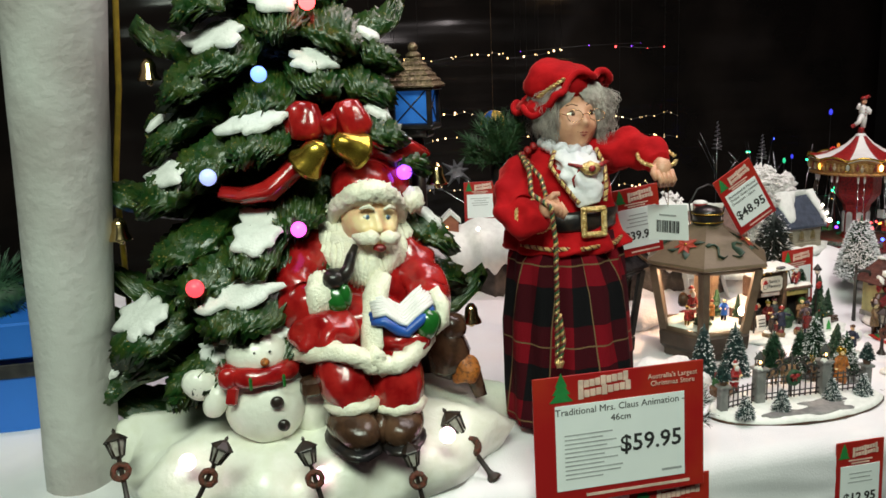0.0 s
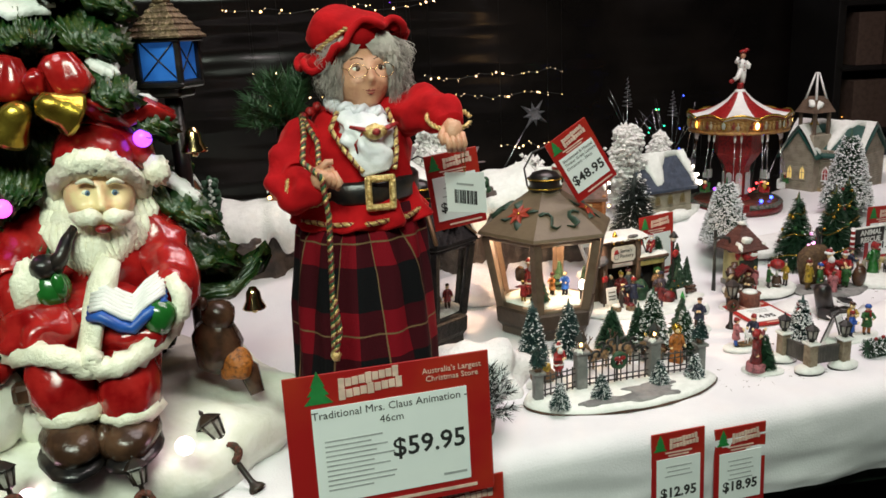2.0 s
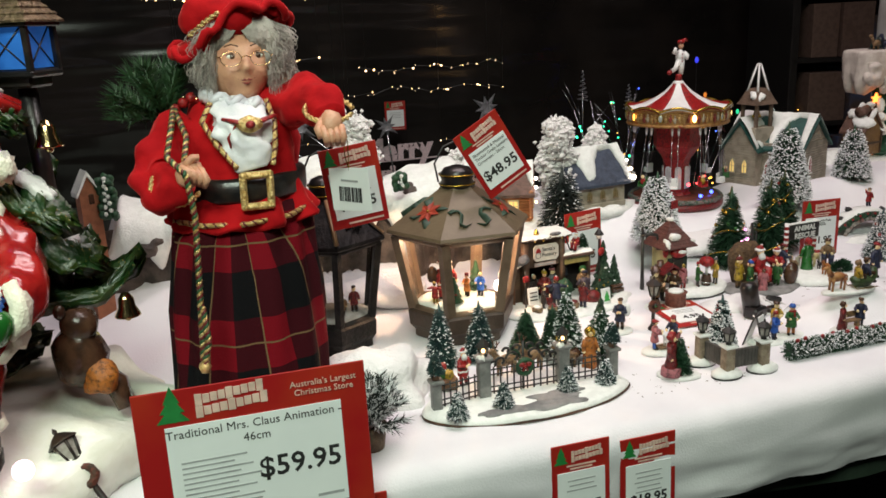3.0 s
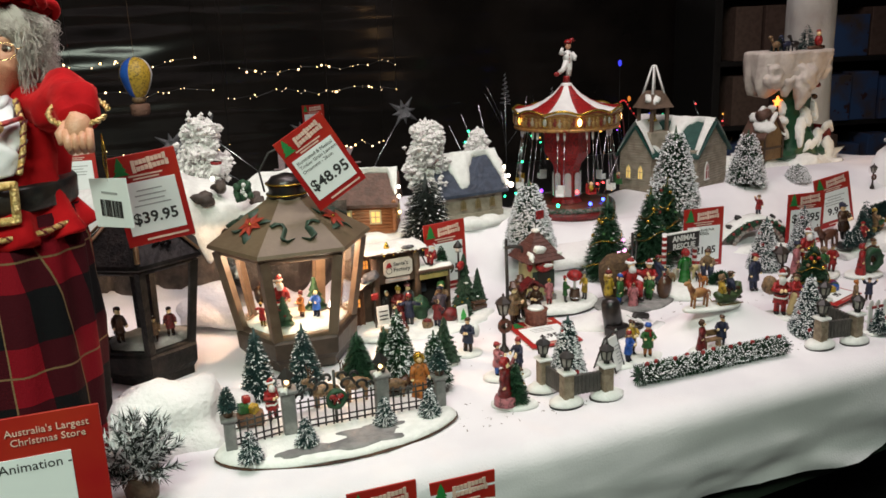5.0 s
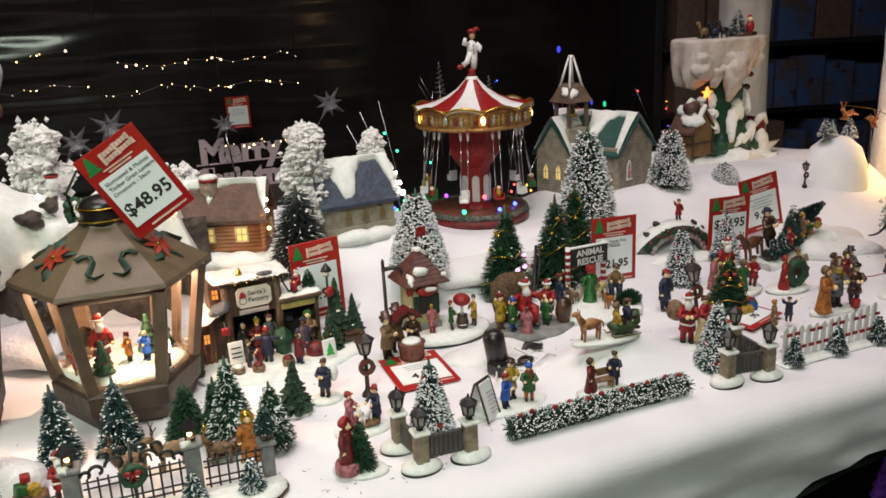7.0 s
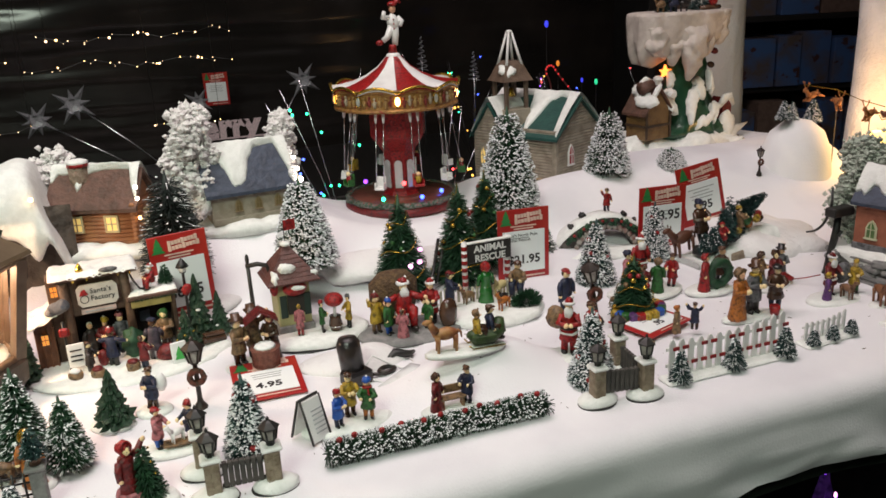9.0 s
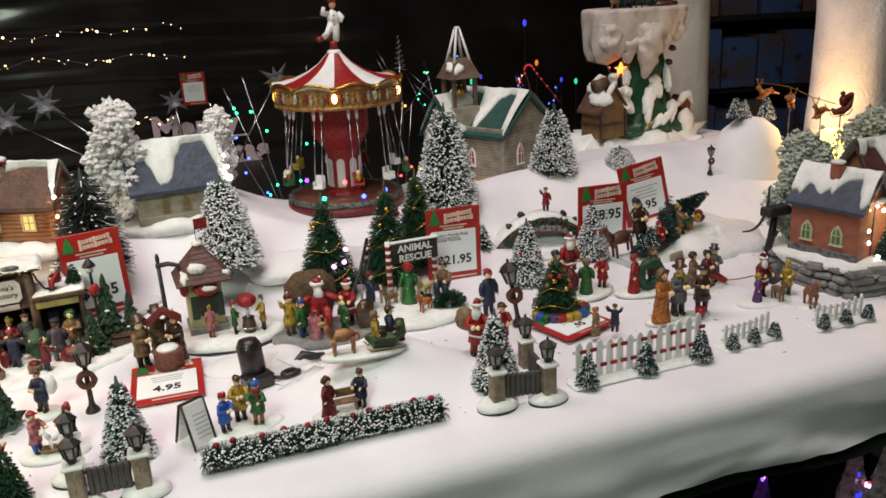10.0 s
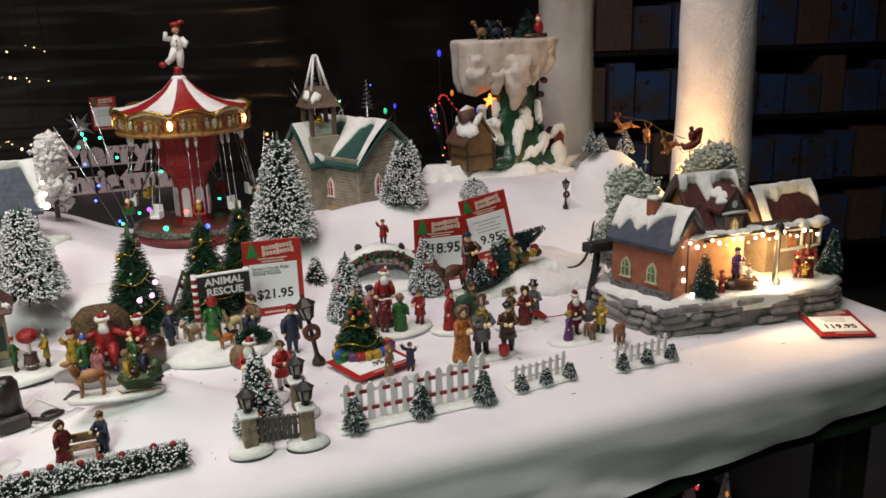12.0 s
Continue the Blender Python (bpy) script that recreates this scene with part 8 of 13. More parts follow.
    for x, h in ((-0.030, 0.038), (-0.045, 0.026), (0.040, 0.060)):
        m = M(NEEDLE_BLUE)
        needles(m, h, h * 0.42, 260, 0.002, random.Random(int(h * 900)))
        m.v = [(a + x, b + 0.012, c - 0.001) for a, b, c in m.v]
        part("fir", m, tm)
    m = M(BROWN)
    m.tube([(0.024, -0.01, 0.004), (0.045, -0.01, 0.002), (0.068, -0.01, 0.004)], [0.003, 0.0065, 0.004], 8)
    m.use(RED).ell((0.052, -0.01, 0.018), (0.009, 0.008, 0.013), 10, 8)
    m.use(SKIN).ell((0.050, -0.012, 0.033), 0.005, 8, 6)
    m.use(RED).ell((0.051, -0.01, 0.038), (0.005, 0.005, 0.004), 8, 6)
    part("sleigh", m, tm, "sleigh with a red-coated driver")


cliff()


# ---------------------------------------------------------------- railway station on a rock plinth
def station():
    L = (1.870, 1.420, 0.0)
    ob = thing("village_station", L, -4, label="lit terracotta station building on a grey rock plinth with snow", category="model house", group="village houses")
    outline = []
    for i in range(40):
        t = 2 * math.pi * i / 40
        k = 1 + 0.05 * math.sin(5 * t) + 0.03 * math.sin(11 * t + 1)
        a, b = math.cos(t), math.sin(t)
        outline.append(((0.168 if a > 0 else 0.130) * k * abs(a) ** 0.6 * (1 if a > 0 else -1), 0.078 * k * abs(b) ** 0.7 * (1 if b > 0 else -1)))
    m = M(STONE)
    m.prism([(x * 0.97, y * 0.95) for x, y in outline], 0.0, 0.036, "z")
    part("plinth", m, ob)
    rnd = random.Random(6)
    for row in range(4):
        k = 0.0
        while k < 39.4:
            step = rnd.uniform(1.0, 2.1)
            p, q = Vector((*outline[int(k) % 40], 0)), Vector((*outline[(int(k) + 1) % 40], 0))
            c = p.lerp(q, k % 1)
            d = q - p
            ln = min(0.040, max(0.014, d.length * step * 0.98))
            m = M(STONE)
            m.box((c.x, c.y, 0.0052 + 0.0095 * row + rnd.uniform(-0.0008, 0.0008)), (ln, 0.010 + rnd.uniform(0, 0.006), rnd.uniform(0.0080, 0.0100)), 0.0028, (rnd.uniform(-6, 6), rnd.uniform(-4, 4), math.degrees(math.atan2(d.y, d.x)) + rnd.uniform(-6, 6)))
            part("stone", m, ob)
            k += step
    m = M(SNOW)
    inner = [(x * 1.02, y * 1.04) for x, y in outline]
    vs, fs = [], []
    for f, z in ((1.0, 0.034), (1.015, 0.037), (0.97, 0.041), (0.6, 0.042), (0.0, 0.042)):
        for i, (x, y) in enumerate(inner):
            vs.append((x * f, y * f, z + (0.004 * noise.noise(Vector((x * 60, y * 60, z))) - (0.005 * (1 + math.sin(i * 1.9)) * (1 + math.sin(i * 0.7)) if z < 0.036 else 0))))
    for r in range(4):
        for i in range(40):
            k = (i + 1) % 40
            fs.append((r * 40 + i, r * 40 + k, (r + 1) * 40 + k, (r + 1) * 40 + i))
    m.add(vs, fs)
    part("plinth_snow", m, ob)

    def wing(x0, x1, y0, y1, zb, ze, zr, mt, roof, name, turn=0.0, at=(0, 0)):
        w = thing(name, (0, 0, 0))
        w.parent = ob
        w.matrix_basis = pose(at[0], at[1], 0, 0, 0, turn)
        m = M(mt)
        gable(m, x0, x1, y0, y1, zb, ze, zr)
        part("wall", m, w)
        roof_slabs(roof, w, x0, x1, y0, y1, ze, zr, 0.006, 0.004)
        return w
    RF = mat("maroon_roof", (0.085, 0.025, 0.02), 0.6, other=(0.055, 0.018, 0.015), scale=70, bump=0.5, bump_scale=160)
    # low house with a blue roof
    a = wing(-0.050, 0.036, -0.034, 0.026, 0.040, 0.104, 0.134, BRICK, SLATE, "low_house", -68, (-0.0701, -0.0143))
    roof_snow(a, -0.050, 0.036, -0.034, 0.026, 0.104, 0.134, ((0, 0.88), (0.10, 0.80), (0.22, 0.62), (0.40, 0.72), (0.52, 0.78), (0.60, 0.40), (0.66, 0.26), (0.80, 0.20), (0.85, 0.6), (0.92, 0.98), (1, 1.0)))
    roof_snow(a, -0.050, 0.036, -0.034, 0.026, 0.104, 0.134, ((0, 0.9), (1, 0.9)), 1)
    PGREEN = mat("pale_green_frame", (0.60, 0.60, 0.40), 0.5)
    for x in (-0.028, 0.010):
        small_window(a, pose(x, -0.0345, 0.068), 0.014, 0.023, mat("green_pane", (0.12, 0.22, 0.07), 0.3), PGREEN, True)
    m = M(BRICK)
    m.box((-0.008, -0.012, 0.134), (0.014, 0.014, 0.034), 0.002)
    m.use(SNOW).ell((-0.008, -0.012, 0.152), (0.009, 0.009, 0.003), 10, 6, 0.2, 90)
    part("chimney", m, a)
    m = M(GREY)
    m.box((-0.007, -0.0345, 0.044), (0.088, 0.004, 0.010), 0.001)
    part("footing", m, a)
    # tall hall: a timbered gable end, and a clock dormer in the front slope
    HALL = mat("ochre_plaster", (0.30, 0.15, 0.06), 0.6, other=(0.22, 0.10, 0.04), scale=60, bump=0.4, bump_scale=160)
    b = wing(-0.020, 0.050, -0.032, 0.044, 0.040, 0.112, 0.159, HALL, RF, "main_hall", 0, (-0.012, 0.012))
    roof_snow(b, -0.020, 0.050, -0.032, 0.044, 0.112, 0.159, ((0, 0.20), (0.10, 0.24), (0.18, 0.10), (0.32, 0.10), (0.40, 0.62), (0.50, 0.70), (0.56, 0.20), (0.80, 0.08), (0.94, 0.10), (1, 0.25)))
    roof_snow(b, -0.020, 0.050, -0.032, 0.044, 0.112, 0.159, ((0, 0.9), (1, 0.9)), 1)
    DARKBEAM = mat("dark_beam", (0.05, 0.028, 0.018), 0.6)
    for y0, z0, y1, z1 in ((-0.036, 0.108, 0.006, 0.160), (0.006, 0.160, 0.048, 0.108), (-0.018, 0.128, 0.030, 0.128)):
        m = M(DARKBEAM)
        m.tube([(-0.0235, y0, z0), (-0.0235, y1, z1)], 0.0034, 4)
        part("gable_beam", m, b)
    m = M(mat("gable_panel", (0.10, 0.055, 0.04), 0.6, other=(0.20, 0.12, 0.09), scale=180))
    m.prism([(-0.008, 0.096), (0.018, 0.096), (0.018, 0.112), (0.012, 0.120), (-0.002, 0.120), (-0.008, 0.112)], -0.0225, -0.0190, "x")
    gp = part("gable_window", m, b, "dark arched gable window")
    m = M(GOLD)
    m.tube([(-0.0230, -0.003, 0.121), (-0.0235, 0.005, 0.124), (-0.0230, 0.013, 0.121)], 0.0016, 6)
    part("gable_arch", m, gp)
    for y in (-0.002, 0.006, 0.013):
        m = M((GREY, DKRED, WHITE)[int(y * 200) % 3])
        m.ell((-0.0235, y, 0.102), (0.0016, 0.0035, 0.0045), 8, 6, 0.4, 200)
        part("window_box", m, gp)
    small_window(b, pose(-0.006, -0.0325, 0.101), 0.009, 0.015, glow("dim_yellow_window", (0.8, 0.45, 0.08), 0.7), DARKBEAM)
    m = M(GREY)
    m.prism([(0.008, 0.10), (0.038, 0.10), (0.038, 0.134), (0.023, 0.156), (0.008, 0.134)], -0.044, -0.006, "y")
    dm = part("clock_dormer", m, b, "grey dormer with a white clock")
    m = M(mat("rose_plaster", (0.34, 0.20, 0.17), 0.6, other=(0.24, 0.14, 0.12), scale=90))
    m.box((0.023, -0.0445, 0.113), (0.024, 0.003, 0.026), 0.001)
    part("dormer_panel", m, dm)
    m = M(WHITE)
    m.ell((0.023, -0.0450, 0.1400), (0.0042, 0.0012, 0.0048), 14, 8)
    part("clock", m, dm)
    m = M(SNOW)
    m.tube([(0.006, -0.0465, 0.130), (0.023, -0.047, 0.1305), (0.040, -0.0465, 0.130)], 0.0018, 7, rough=0.4, freq=120)
    part("dormer_sill", m, dm)
    small_window(b, pose(0.023, -0.0462, 0.114), 0.011, 0.018, G_WINDOW, mat("cream_frame"), True)
    m = M(RF)
    m.prism([(0.002, 0.129), (0.023, 0.157), (0.044, 0.129), (0.044, 0.133), (0.023, 0.161), (0.002, 0.133)], -0.048, -0.004, "y")
    dr = part("dormer_roof", m, b)
    for c, n, rx, ry, k in (((0.014, -0.024, 0.1495), (-0.78, 0, 0.6), 0.013, 0.008, 3), ((0.010, -0.036, 0.1440), (-0.78, 0, 0.6), 0.008, 0.006, 8), ((0.028, -0.034, 0.1565), (0.78, 0, 0.6), 0.009, 0.004, 5)):
        m = M(SNOW)
        m.patch(c, n, rx, ry, 0.0022, k, 3)
        part("dormer_snow", m, dr)
    # lit hall front
    m = M(mat("warm_wall", (0.55, 0.30, 0.10), 0.5, other=(0.45, 0.22, 0.07)))
    m.box((0.006, -0.022, 0.075), (0.096, 0.006, 0.070), 0.001)
    part("hall_front", m, b)
    m = M(mat("hall_opening", (0.10, 0.05, 0.025), 0.6))
    for x in (-0.024, 0.028):
        m.prism([(x - 0.010, 0.042), (x + 0.010, 0.042), (x + 0.010, 0.074), (x + 0.006, 0.084), (x, 0.088), (x - 0.006, 0.084), (x - 0.010, 0.074)], -0.0265, -0.0245, "y")
    part("doorway", m, b, "dark arched doorways")
    # right wing
    c = wing(-0.040, 0.048, -0.030, 0.030, 0.040, 0.098, 0.136, mat("tan_plaster", (0.30, 0.235, 0.17), 0.6, other=(0.22, 0.17, 0.12), scale=60, bump=0.4), RF, "right_wing", 6, (0.110, 0.018))
    roof_snow(c, -0.040, 0.048, -0.030, 0.030, 0.098, 0.136, ((0, 0.95), (0.12, 0.95), (0.20, 0.28), (0.75, 0.16), (0.9, 0.25), (1, 0.6)))
    m = M(SNOW)
    m.tube(*flowing([(-0.016, -0.036, 0.099), (0.004, -0.039, 0.101), (0.016, -0.038, 0.100), (0.034, -0.040, 0.102), (0.052, -0.037, 0.100)], [0.004, 0.0080, 0.0062, 0.0085, 0.0040], 30), 14, rough=0.3, freq=90)
    part("eave_snow", m, c)
    for x in (0.0, 0.028):
        small_window(c, pose(x, -0.0305, 0.080), 0.014, 0.016, glow("red_brown_window", (0.5, 0.12, 0.04), 0.5), mat("tan_frame"))
    for x in (0.014, 0.044):
        m = M(WHITE)
        m.tube([(x, -0.034, 0.072), (x, -0.034, 0.092)], 0.0022, 8)
        part("white_pier", m, c)
    m = M(WHITE)
    m.box((0.012, -0.032, 0.069), (0.070, 0.005, 0.004), 0.001)
    part("string_course", m, c)
    # awning with lights
    m = M(mat("awning", (0.07, 0.045, 0.03), 0.6))
    m.box((0.020, -0.036, 0.1085), (0.150, 0.026, 0.003), 0.001, (12, 0, 0))
    aw = part("awning", m, ob)
    for k in range(9):
        m = M(SNOW)
        m.ell((-0.048 + 0.017 * k, -0.046 + 0.003 * (k % 3), 0.1085 + 0.001 * (k % 2)), (0.0105, 0.007, 0.0036), 14, 8, 0.5, 110)
        part("awning_snow", m, aw)
    rnd = random.Random(2)
    for k in range(20):
        m = M(G_WHITE if k % 3 else G_WARM)
        m.ell((-0.070 + 0.0098 * k, -0.053, 0.101 + 0.004 * math.sin(k * 1.9)), (0.0012, 0.0017, 0.0022)[k % 3], 7, 5)
        part("light", m, ob)
    for x, z in ((-0.060, 0.045), (-0.02, 0.044), (0.03, 0.046), (0.045, 0.044), (0.075, 0.046), (-0.068, 0.075), (-0.066, 0.060)):
        m = M(G_WHITE)
        m.ell((x, -0.062 if z < 0.05 else -0.052, z), 0.0040 if x == 0.045 else 0.0023, 9, 7)
        part("light", m, ob)
    for x in (-0.060, 0.062, 0.110):
        m = M(IRON)
        m.tube([(x, -0.048, 0.040), (x, -0.048, 0.106)], 0.0020, 6)
        part("pillar", m, ob)
    # arch of lights and lamp post
    m = M(IRON)
    m.lathe((0.060, -0.055, 0.040), [(0.006, 0), (0.005, 0.006), (0.002, 0.010), (0.002, 0.062), (0.005, 0.064), (0.005, 0.074), (0.001, 0.080)], 10)
    part("lamp_post", m, ob)
    # festive bench and figures
    m = M(BROWN)
    m.lathe((0.012, -0.052, 0.040), [(0.024, 0), (0.026, 0.006), (0.020, 0.014)], 14, 1, 0.6)
    part("sled_bench", m, ob)
    for x, y, z, h, coat, legs, hat, hatc, turn, skirt in ((-0.020, -0.060, 0.041, 0.028, RED, RED, "bonnet", RED, 20, True), (0.006, -0.052, 0.050, 0.042, PURPLE, NAVY, "cap", NAVY, 0, False), (0.022, -0.054, 0.048, 0.022, WHITE, RED, "bobble", RED, -30, False),
                                                       (0.112, -0.046, 0.041, 0.046, RED, RED, "none", RED, -20, True), (0.094, -0.048, 0.041, 0.034, DKRED, BLACK, "bobble", RED, 30, False), (0.102, -0.054, 0.041, 0.026, YELLOW, BLACK, "cap", BLACK, 0, False)):
        m = M()
        fig(m, x, y, z, h, coat, legs, hat, hatc, turn=turn, skirt=skirt, arms="hold")
        part("figure", m, ob)
    for x, y, h, r in ((-0.044, -0.062, 0.060, 0.016), (0.148, -0.040, 0.044, 0.013), (0.158, -0.035, 0.062, 0.014)):
        m = M(NEEDLE_BLUE)
        needles(m, h, r, 600, 0.002, random.Random(int(h * 999)))
        m.use(FROST)
        clumps(m, h, r, 90, 0.002, random.Random(7), 0.0012)
        m.v = [(p + x, q + y, z + 0.040) for p, q, z in m.v]
        part("fir", m, ob)
    bulb_lamp("station_lamp_inside", (1.908, 1.374, 0.088), 0.34, (1.0, 0.60, 0.22))
    bulb_lamp("station_lamp_front", (1.918, 1.348, 0.054), 0.18, (1.0, 0.70, 0.40))


station()


# ---------------------------------------------------------------- iron gate with pillars
def gate_piece():
    L = (0.684, 1.300, 0.0)
    ob = thing("gate_ornament", L, label="wrought iron gate between grey pillars on a snowy path base", category="ornament")
    m = M(SNOW)
    m.lathe((0, 0.004, 0), [(1.0, 0.001), (1.0, 0.005), (0.95, 0.009), (0.001, 0.009)], 44, 0.124, 0.056, rough=0.05, freq=30)
    m.use(BROWN).lathe((0, 0.004, 0), [(1.01, 0.0), (1.01, 0.003), (0.9, 0.003)], 44, 0.124, 0.056, rough=0.05, freq=30)
    part("base", m, ob)
    for k, (x, y, a, b, r) in enumerate(((0.012, -0.034, 0.052, 0.011, 4), (0.028, -0.018, 0.036, 0.012, 0), (-0.045, -0.030, 0.026, 0.007, 0))):
        m = M(STONE)
        m.patch((x, y, 0.0092), (0, 0, 1), a, b, 0.0022, k, 3, r)
        part("path_stone", m, ob)
    pill = ((-0.108, 0.002), (-0.048, 0.014), (0.049, 0.013), (0.112, 0.010))
    for k, (x, y) in enumerate(pill):
        big = k in (1, 2)
        hh = 0.047 if big else 0.034
        w = 0.0135 if big else 0.011
        m = M(STONE)
        m.box((x, y, 0.008 + hh / 2), (w, w, hh), 0.001)
        m.box((x, y, 0.008 + hh), (w + 0.005, w + 0.005, 0.004), 0.001)
        p = part("pillar", m, ob)
        z = 0.008 + hh + 0.002
        if big:
            m = M(IRON)
            m.box((x, y, z + 0.002), (0.008, 0.008, 0.003), 0.0005)
            m.lathe((x, y, z + 0.012), [(0.009, 0), (0.007, 0.003), (0.001, 0.010)], 4, smooth=False)
            for sx in (-1, 1):
                for sy in (-1, 1):
                    m.box((x + sx * 0.0038, y + sy * 0.0038, z + 0.008), (0.0011, 0.0011, 0.010))
            part("pillar_lamp", m, p)
            m = M(G_WARM)
            m.ell((x, y - 0.001, z + 0.007), 0.0022, 8, 6)
            part("lamp_bulb", m, p)
            m = M(SNOW)
            m.patch((x - 0.004, y - 0.004, z), (0, -0.2, 1), 0.005, 0.004, 0.003, k)
            part("pillar_snow", m, p)
        else:
            m = M(mat("clay_pot", (0.22, 0.12, 0.07), 0.6))
            m.lathe((x, y, z), [(0.004, 0), (0.006, 0.007), (0.0055, 0.008)], 12)
            part("pot", m, p)
            m = M(NEEDLE_BLUE)
            needles(m, 0.030, 0.009, 420, 0.004, random.Random(k))
            m.use(FROST)
            clumps(m, 0.030, 0.009, 60, 0.004, random.Random(k + 9), 0.0009)
            m.v = [(a + x, b + y, c + z + 0.004) for a, b, c in m.v]
            part("potted_tree", m, p)

    def railing(a, b, n, h, name):
        a, b = Vector((*a, 0)), Vector((*b, 0))
        r = thing(name, (0, 0, 0))
        r.parent = ob
        for z in (0.012, 0.018, h - 0.007, h - 0.001):
            m = M(IRON)
            m.tube([a + Vector((0, 0, z)), b + Vector((0, 0, z))], 0.0009, 5)
            part("rail", m, r)
        for k in range(n):
            p = a.lerp(b, (k + 0.5) / n)
            m = M(IRON)
            m.tube([p + Vector((0, 0, 0.009)), p + Vector((0, 0, h + 0.002))], 0.0010, 5)
            part("bar", m, r)
        return r
    railing((-0.102, 0.003), (-0.056, 0.012), 6, 0.036, "railing")
    railing((0.057, 0.012), (0.106, 0.010), 6, 0.036, "railing")
    g = railing((-0.040, 0.014), (0.042, 0.013), 10, 0.040, "gate")
    for sx in (-1, 1):
        for r, cx, cz in ((0.009, 0.012, 0.050), (0.007, 0.027, 0.047), (0.006, 0.007, 0.060), (0.005, 0.036, 0.045), (0.005, 0.020, 0.059)):
            m = M(IRON)
            pts = []
            for i in range(16):
                t = 4.6 * i / 16
                q = r * (1 - 0.045 * i)
                pts.append((sx * (cx + q * math.cos(t)), 0.0135, cz + q * math.sin(t)))
            m.tube(pts, 0.0016, 6)
            part("scroll", m, g)
    m = M(IRON)
    m.tube([(0, 0.0135, 0.01), (0, 0.0135, 0.068)], 0.0016, 6)
    part("gate_post", m, g)
    m = M(NEEDLE)
    m.tube(ring((0, 0.009, 0.038), 0.0085, 0.0085, 18, 0, "xz"), 0.003, 7, True, rough=0.6, freq=500)
    w = part("wreath", m, g)
    m = M(RED)
    for s in (-1, 1):
        m.ell((s * 0.004, 0.006, 0.042), (0.004, 0.002, 0.003), 7, 5)
        m.tube([(0, 0.006, 0.041), (s * 0.003, 0.006, 0.034)], 0.001, 4)
    part("wreath_bow", m, w)
    for k, (x, y, h) in enumerate(((-0.093, -0.028, 0.034), (-0.038, -0.022, 0.034), (0.045, -0.010, 0.034), (0.094, -0.008, 0.034))):
        m = M(NEEDLE_BLUE)
        needles(m, h, 0.011, 560, 0.002, random.Random(50 + k))
        m.use(FROST)
        needles(m, h, 0.0112, 240, 0.002, random.Random(90 + k))
        clumps(m, h, 0.0105, 80, 0.002, random.Random(70 + k), 0.0010)
        m.v = [(a + x, b + y, c + 0.009) for a, b, c in m.v]
        part("fir", m, ob)


gate_piece()

# figures round the gate
figure_group("present_cart", (0.612, 1.352, 0), "small santa figure with a cart of wrapped presents",
             [F(0.012, 0.0, 0.004, 0.044, RED, RED, "santa", beard=True, arms="hold", turn=20), S("cart", mat("wicker", (0.20, 0.10, 0.05), 0.7, bump=0.8, bump_scale=500), lambda m: m.box((-0.012, -0.006, 0.012), (0.028, 0.016, 0.014), 0.002)),
              S("present", GREEN, lambda m: m.box((-0.018, -0.006, 0.024), (0.010, 0.010, 0.010), 0.001, (0, 10, 20))), S("present", YELLOW, lambda m: m.box((-0.008, -0.008, 0.023), (0.009, 0.009, 0.009), 0.001, (0, -12, 40))),
              S("present", RED, lambda m: m.box((-0.014, -0.002, 0.032), (0.008, 0.008, 0.007), 0.001, (0, 5, 10)))], 0.030, 0.016)
figure_group("reindeer_team", (0.700, 1.362, 0), "brown reindeer in harness",
             [Q("reindeer", -0.018, 0, 0, 0.040, TANCOAT, 10, BROWN), Q("reindeer", 0.018, 0.004, 0, 0.040, TANCOAT, 10, BROWN)], 0.040, 0.016)
figure_group("golden_reindeer", (0.768, 1.352, 0), "tan reindeer beside an orange-robed figure and a brown sled",
             [F(0.018, -0.004, 0, 0.050, ORANGE, ORANGE, "bonnet", GOLD, skirt=True), Q("reindeer", -0.008, 0.004, 0, 0.032, TANCOAT, -10, GOLD),
              S("sled", BROWN, lambda m: m.tube([(-0.020, 0.012, 0.010), (0.0, 0.014, 0.008), (0.012, 0.014, 0.016)], [0.006, 0.008, 0.006], 8))], 0.036, 0.020)
figure_group("lady_with_tree", (0.876, 1.292, 0), "lady in a red dress decorating a small green tree",
             [F(-0.011, -0.006, 0, 0.052, DKRED, DKRED, "bonnet", RED, skirt=True, turn=60, arms=("down", "up")),
              ("tree", lambda m: (m.use(NEEDLE), needles(m, 0.050, 0.014, 900, 0.004, random.Random(5)), m.use(GOLD), [m.ell((0.010 * math.cos(k * 2), 0.010 * math.sin(k * 2), 0.010 + 0.004 * k), 0.0011, 6, 4) for k in range(8)])),
              S("hem", PINK, lambda m: m.lathe((-0.011, -0.006, 0.0), [(0.0125, 0), (0.0120, 0.008), (0.011, 0.010)], 12))], 0.026, 0.016, -20)
figure_group("boys_with_sled", (0.901, 1.366, 0), "two boys in red caps with a sled and a spotted dog",
             [F(-0.014, 0, 0, 0.040, PINK, BLUE, "cap", RED, turn=60, arms="fwd"), F(0.014, 0.002, 0, 0.040, NAVY, NAVY, "bobble", RED, turn=-60, arms="fwd"), Q("dog", 0.002, -0.004, 0.004, 0.020, WHITE, 30),
              S("sled", TANCOAT, lambda m: m.box((0.002, -0.004, 0.004), (0.026, 0.012, 0.002), 0.0005))], 0.030, 0.017)


# ---------------------------------------------------------------- corner gates with lamps
PANE_PALE = mat("lamp_pane", (0.42, 0.40, 0.35), 0.25, other=(0.30, 0.28, 0.25), scale=200)


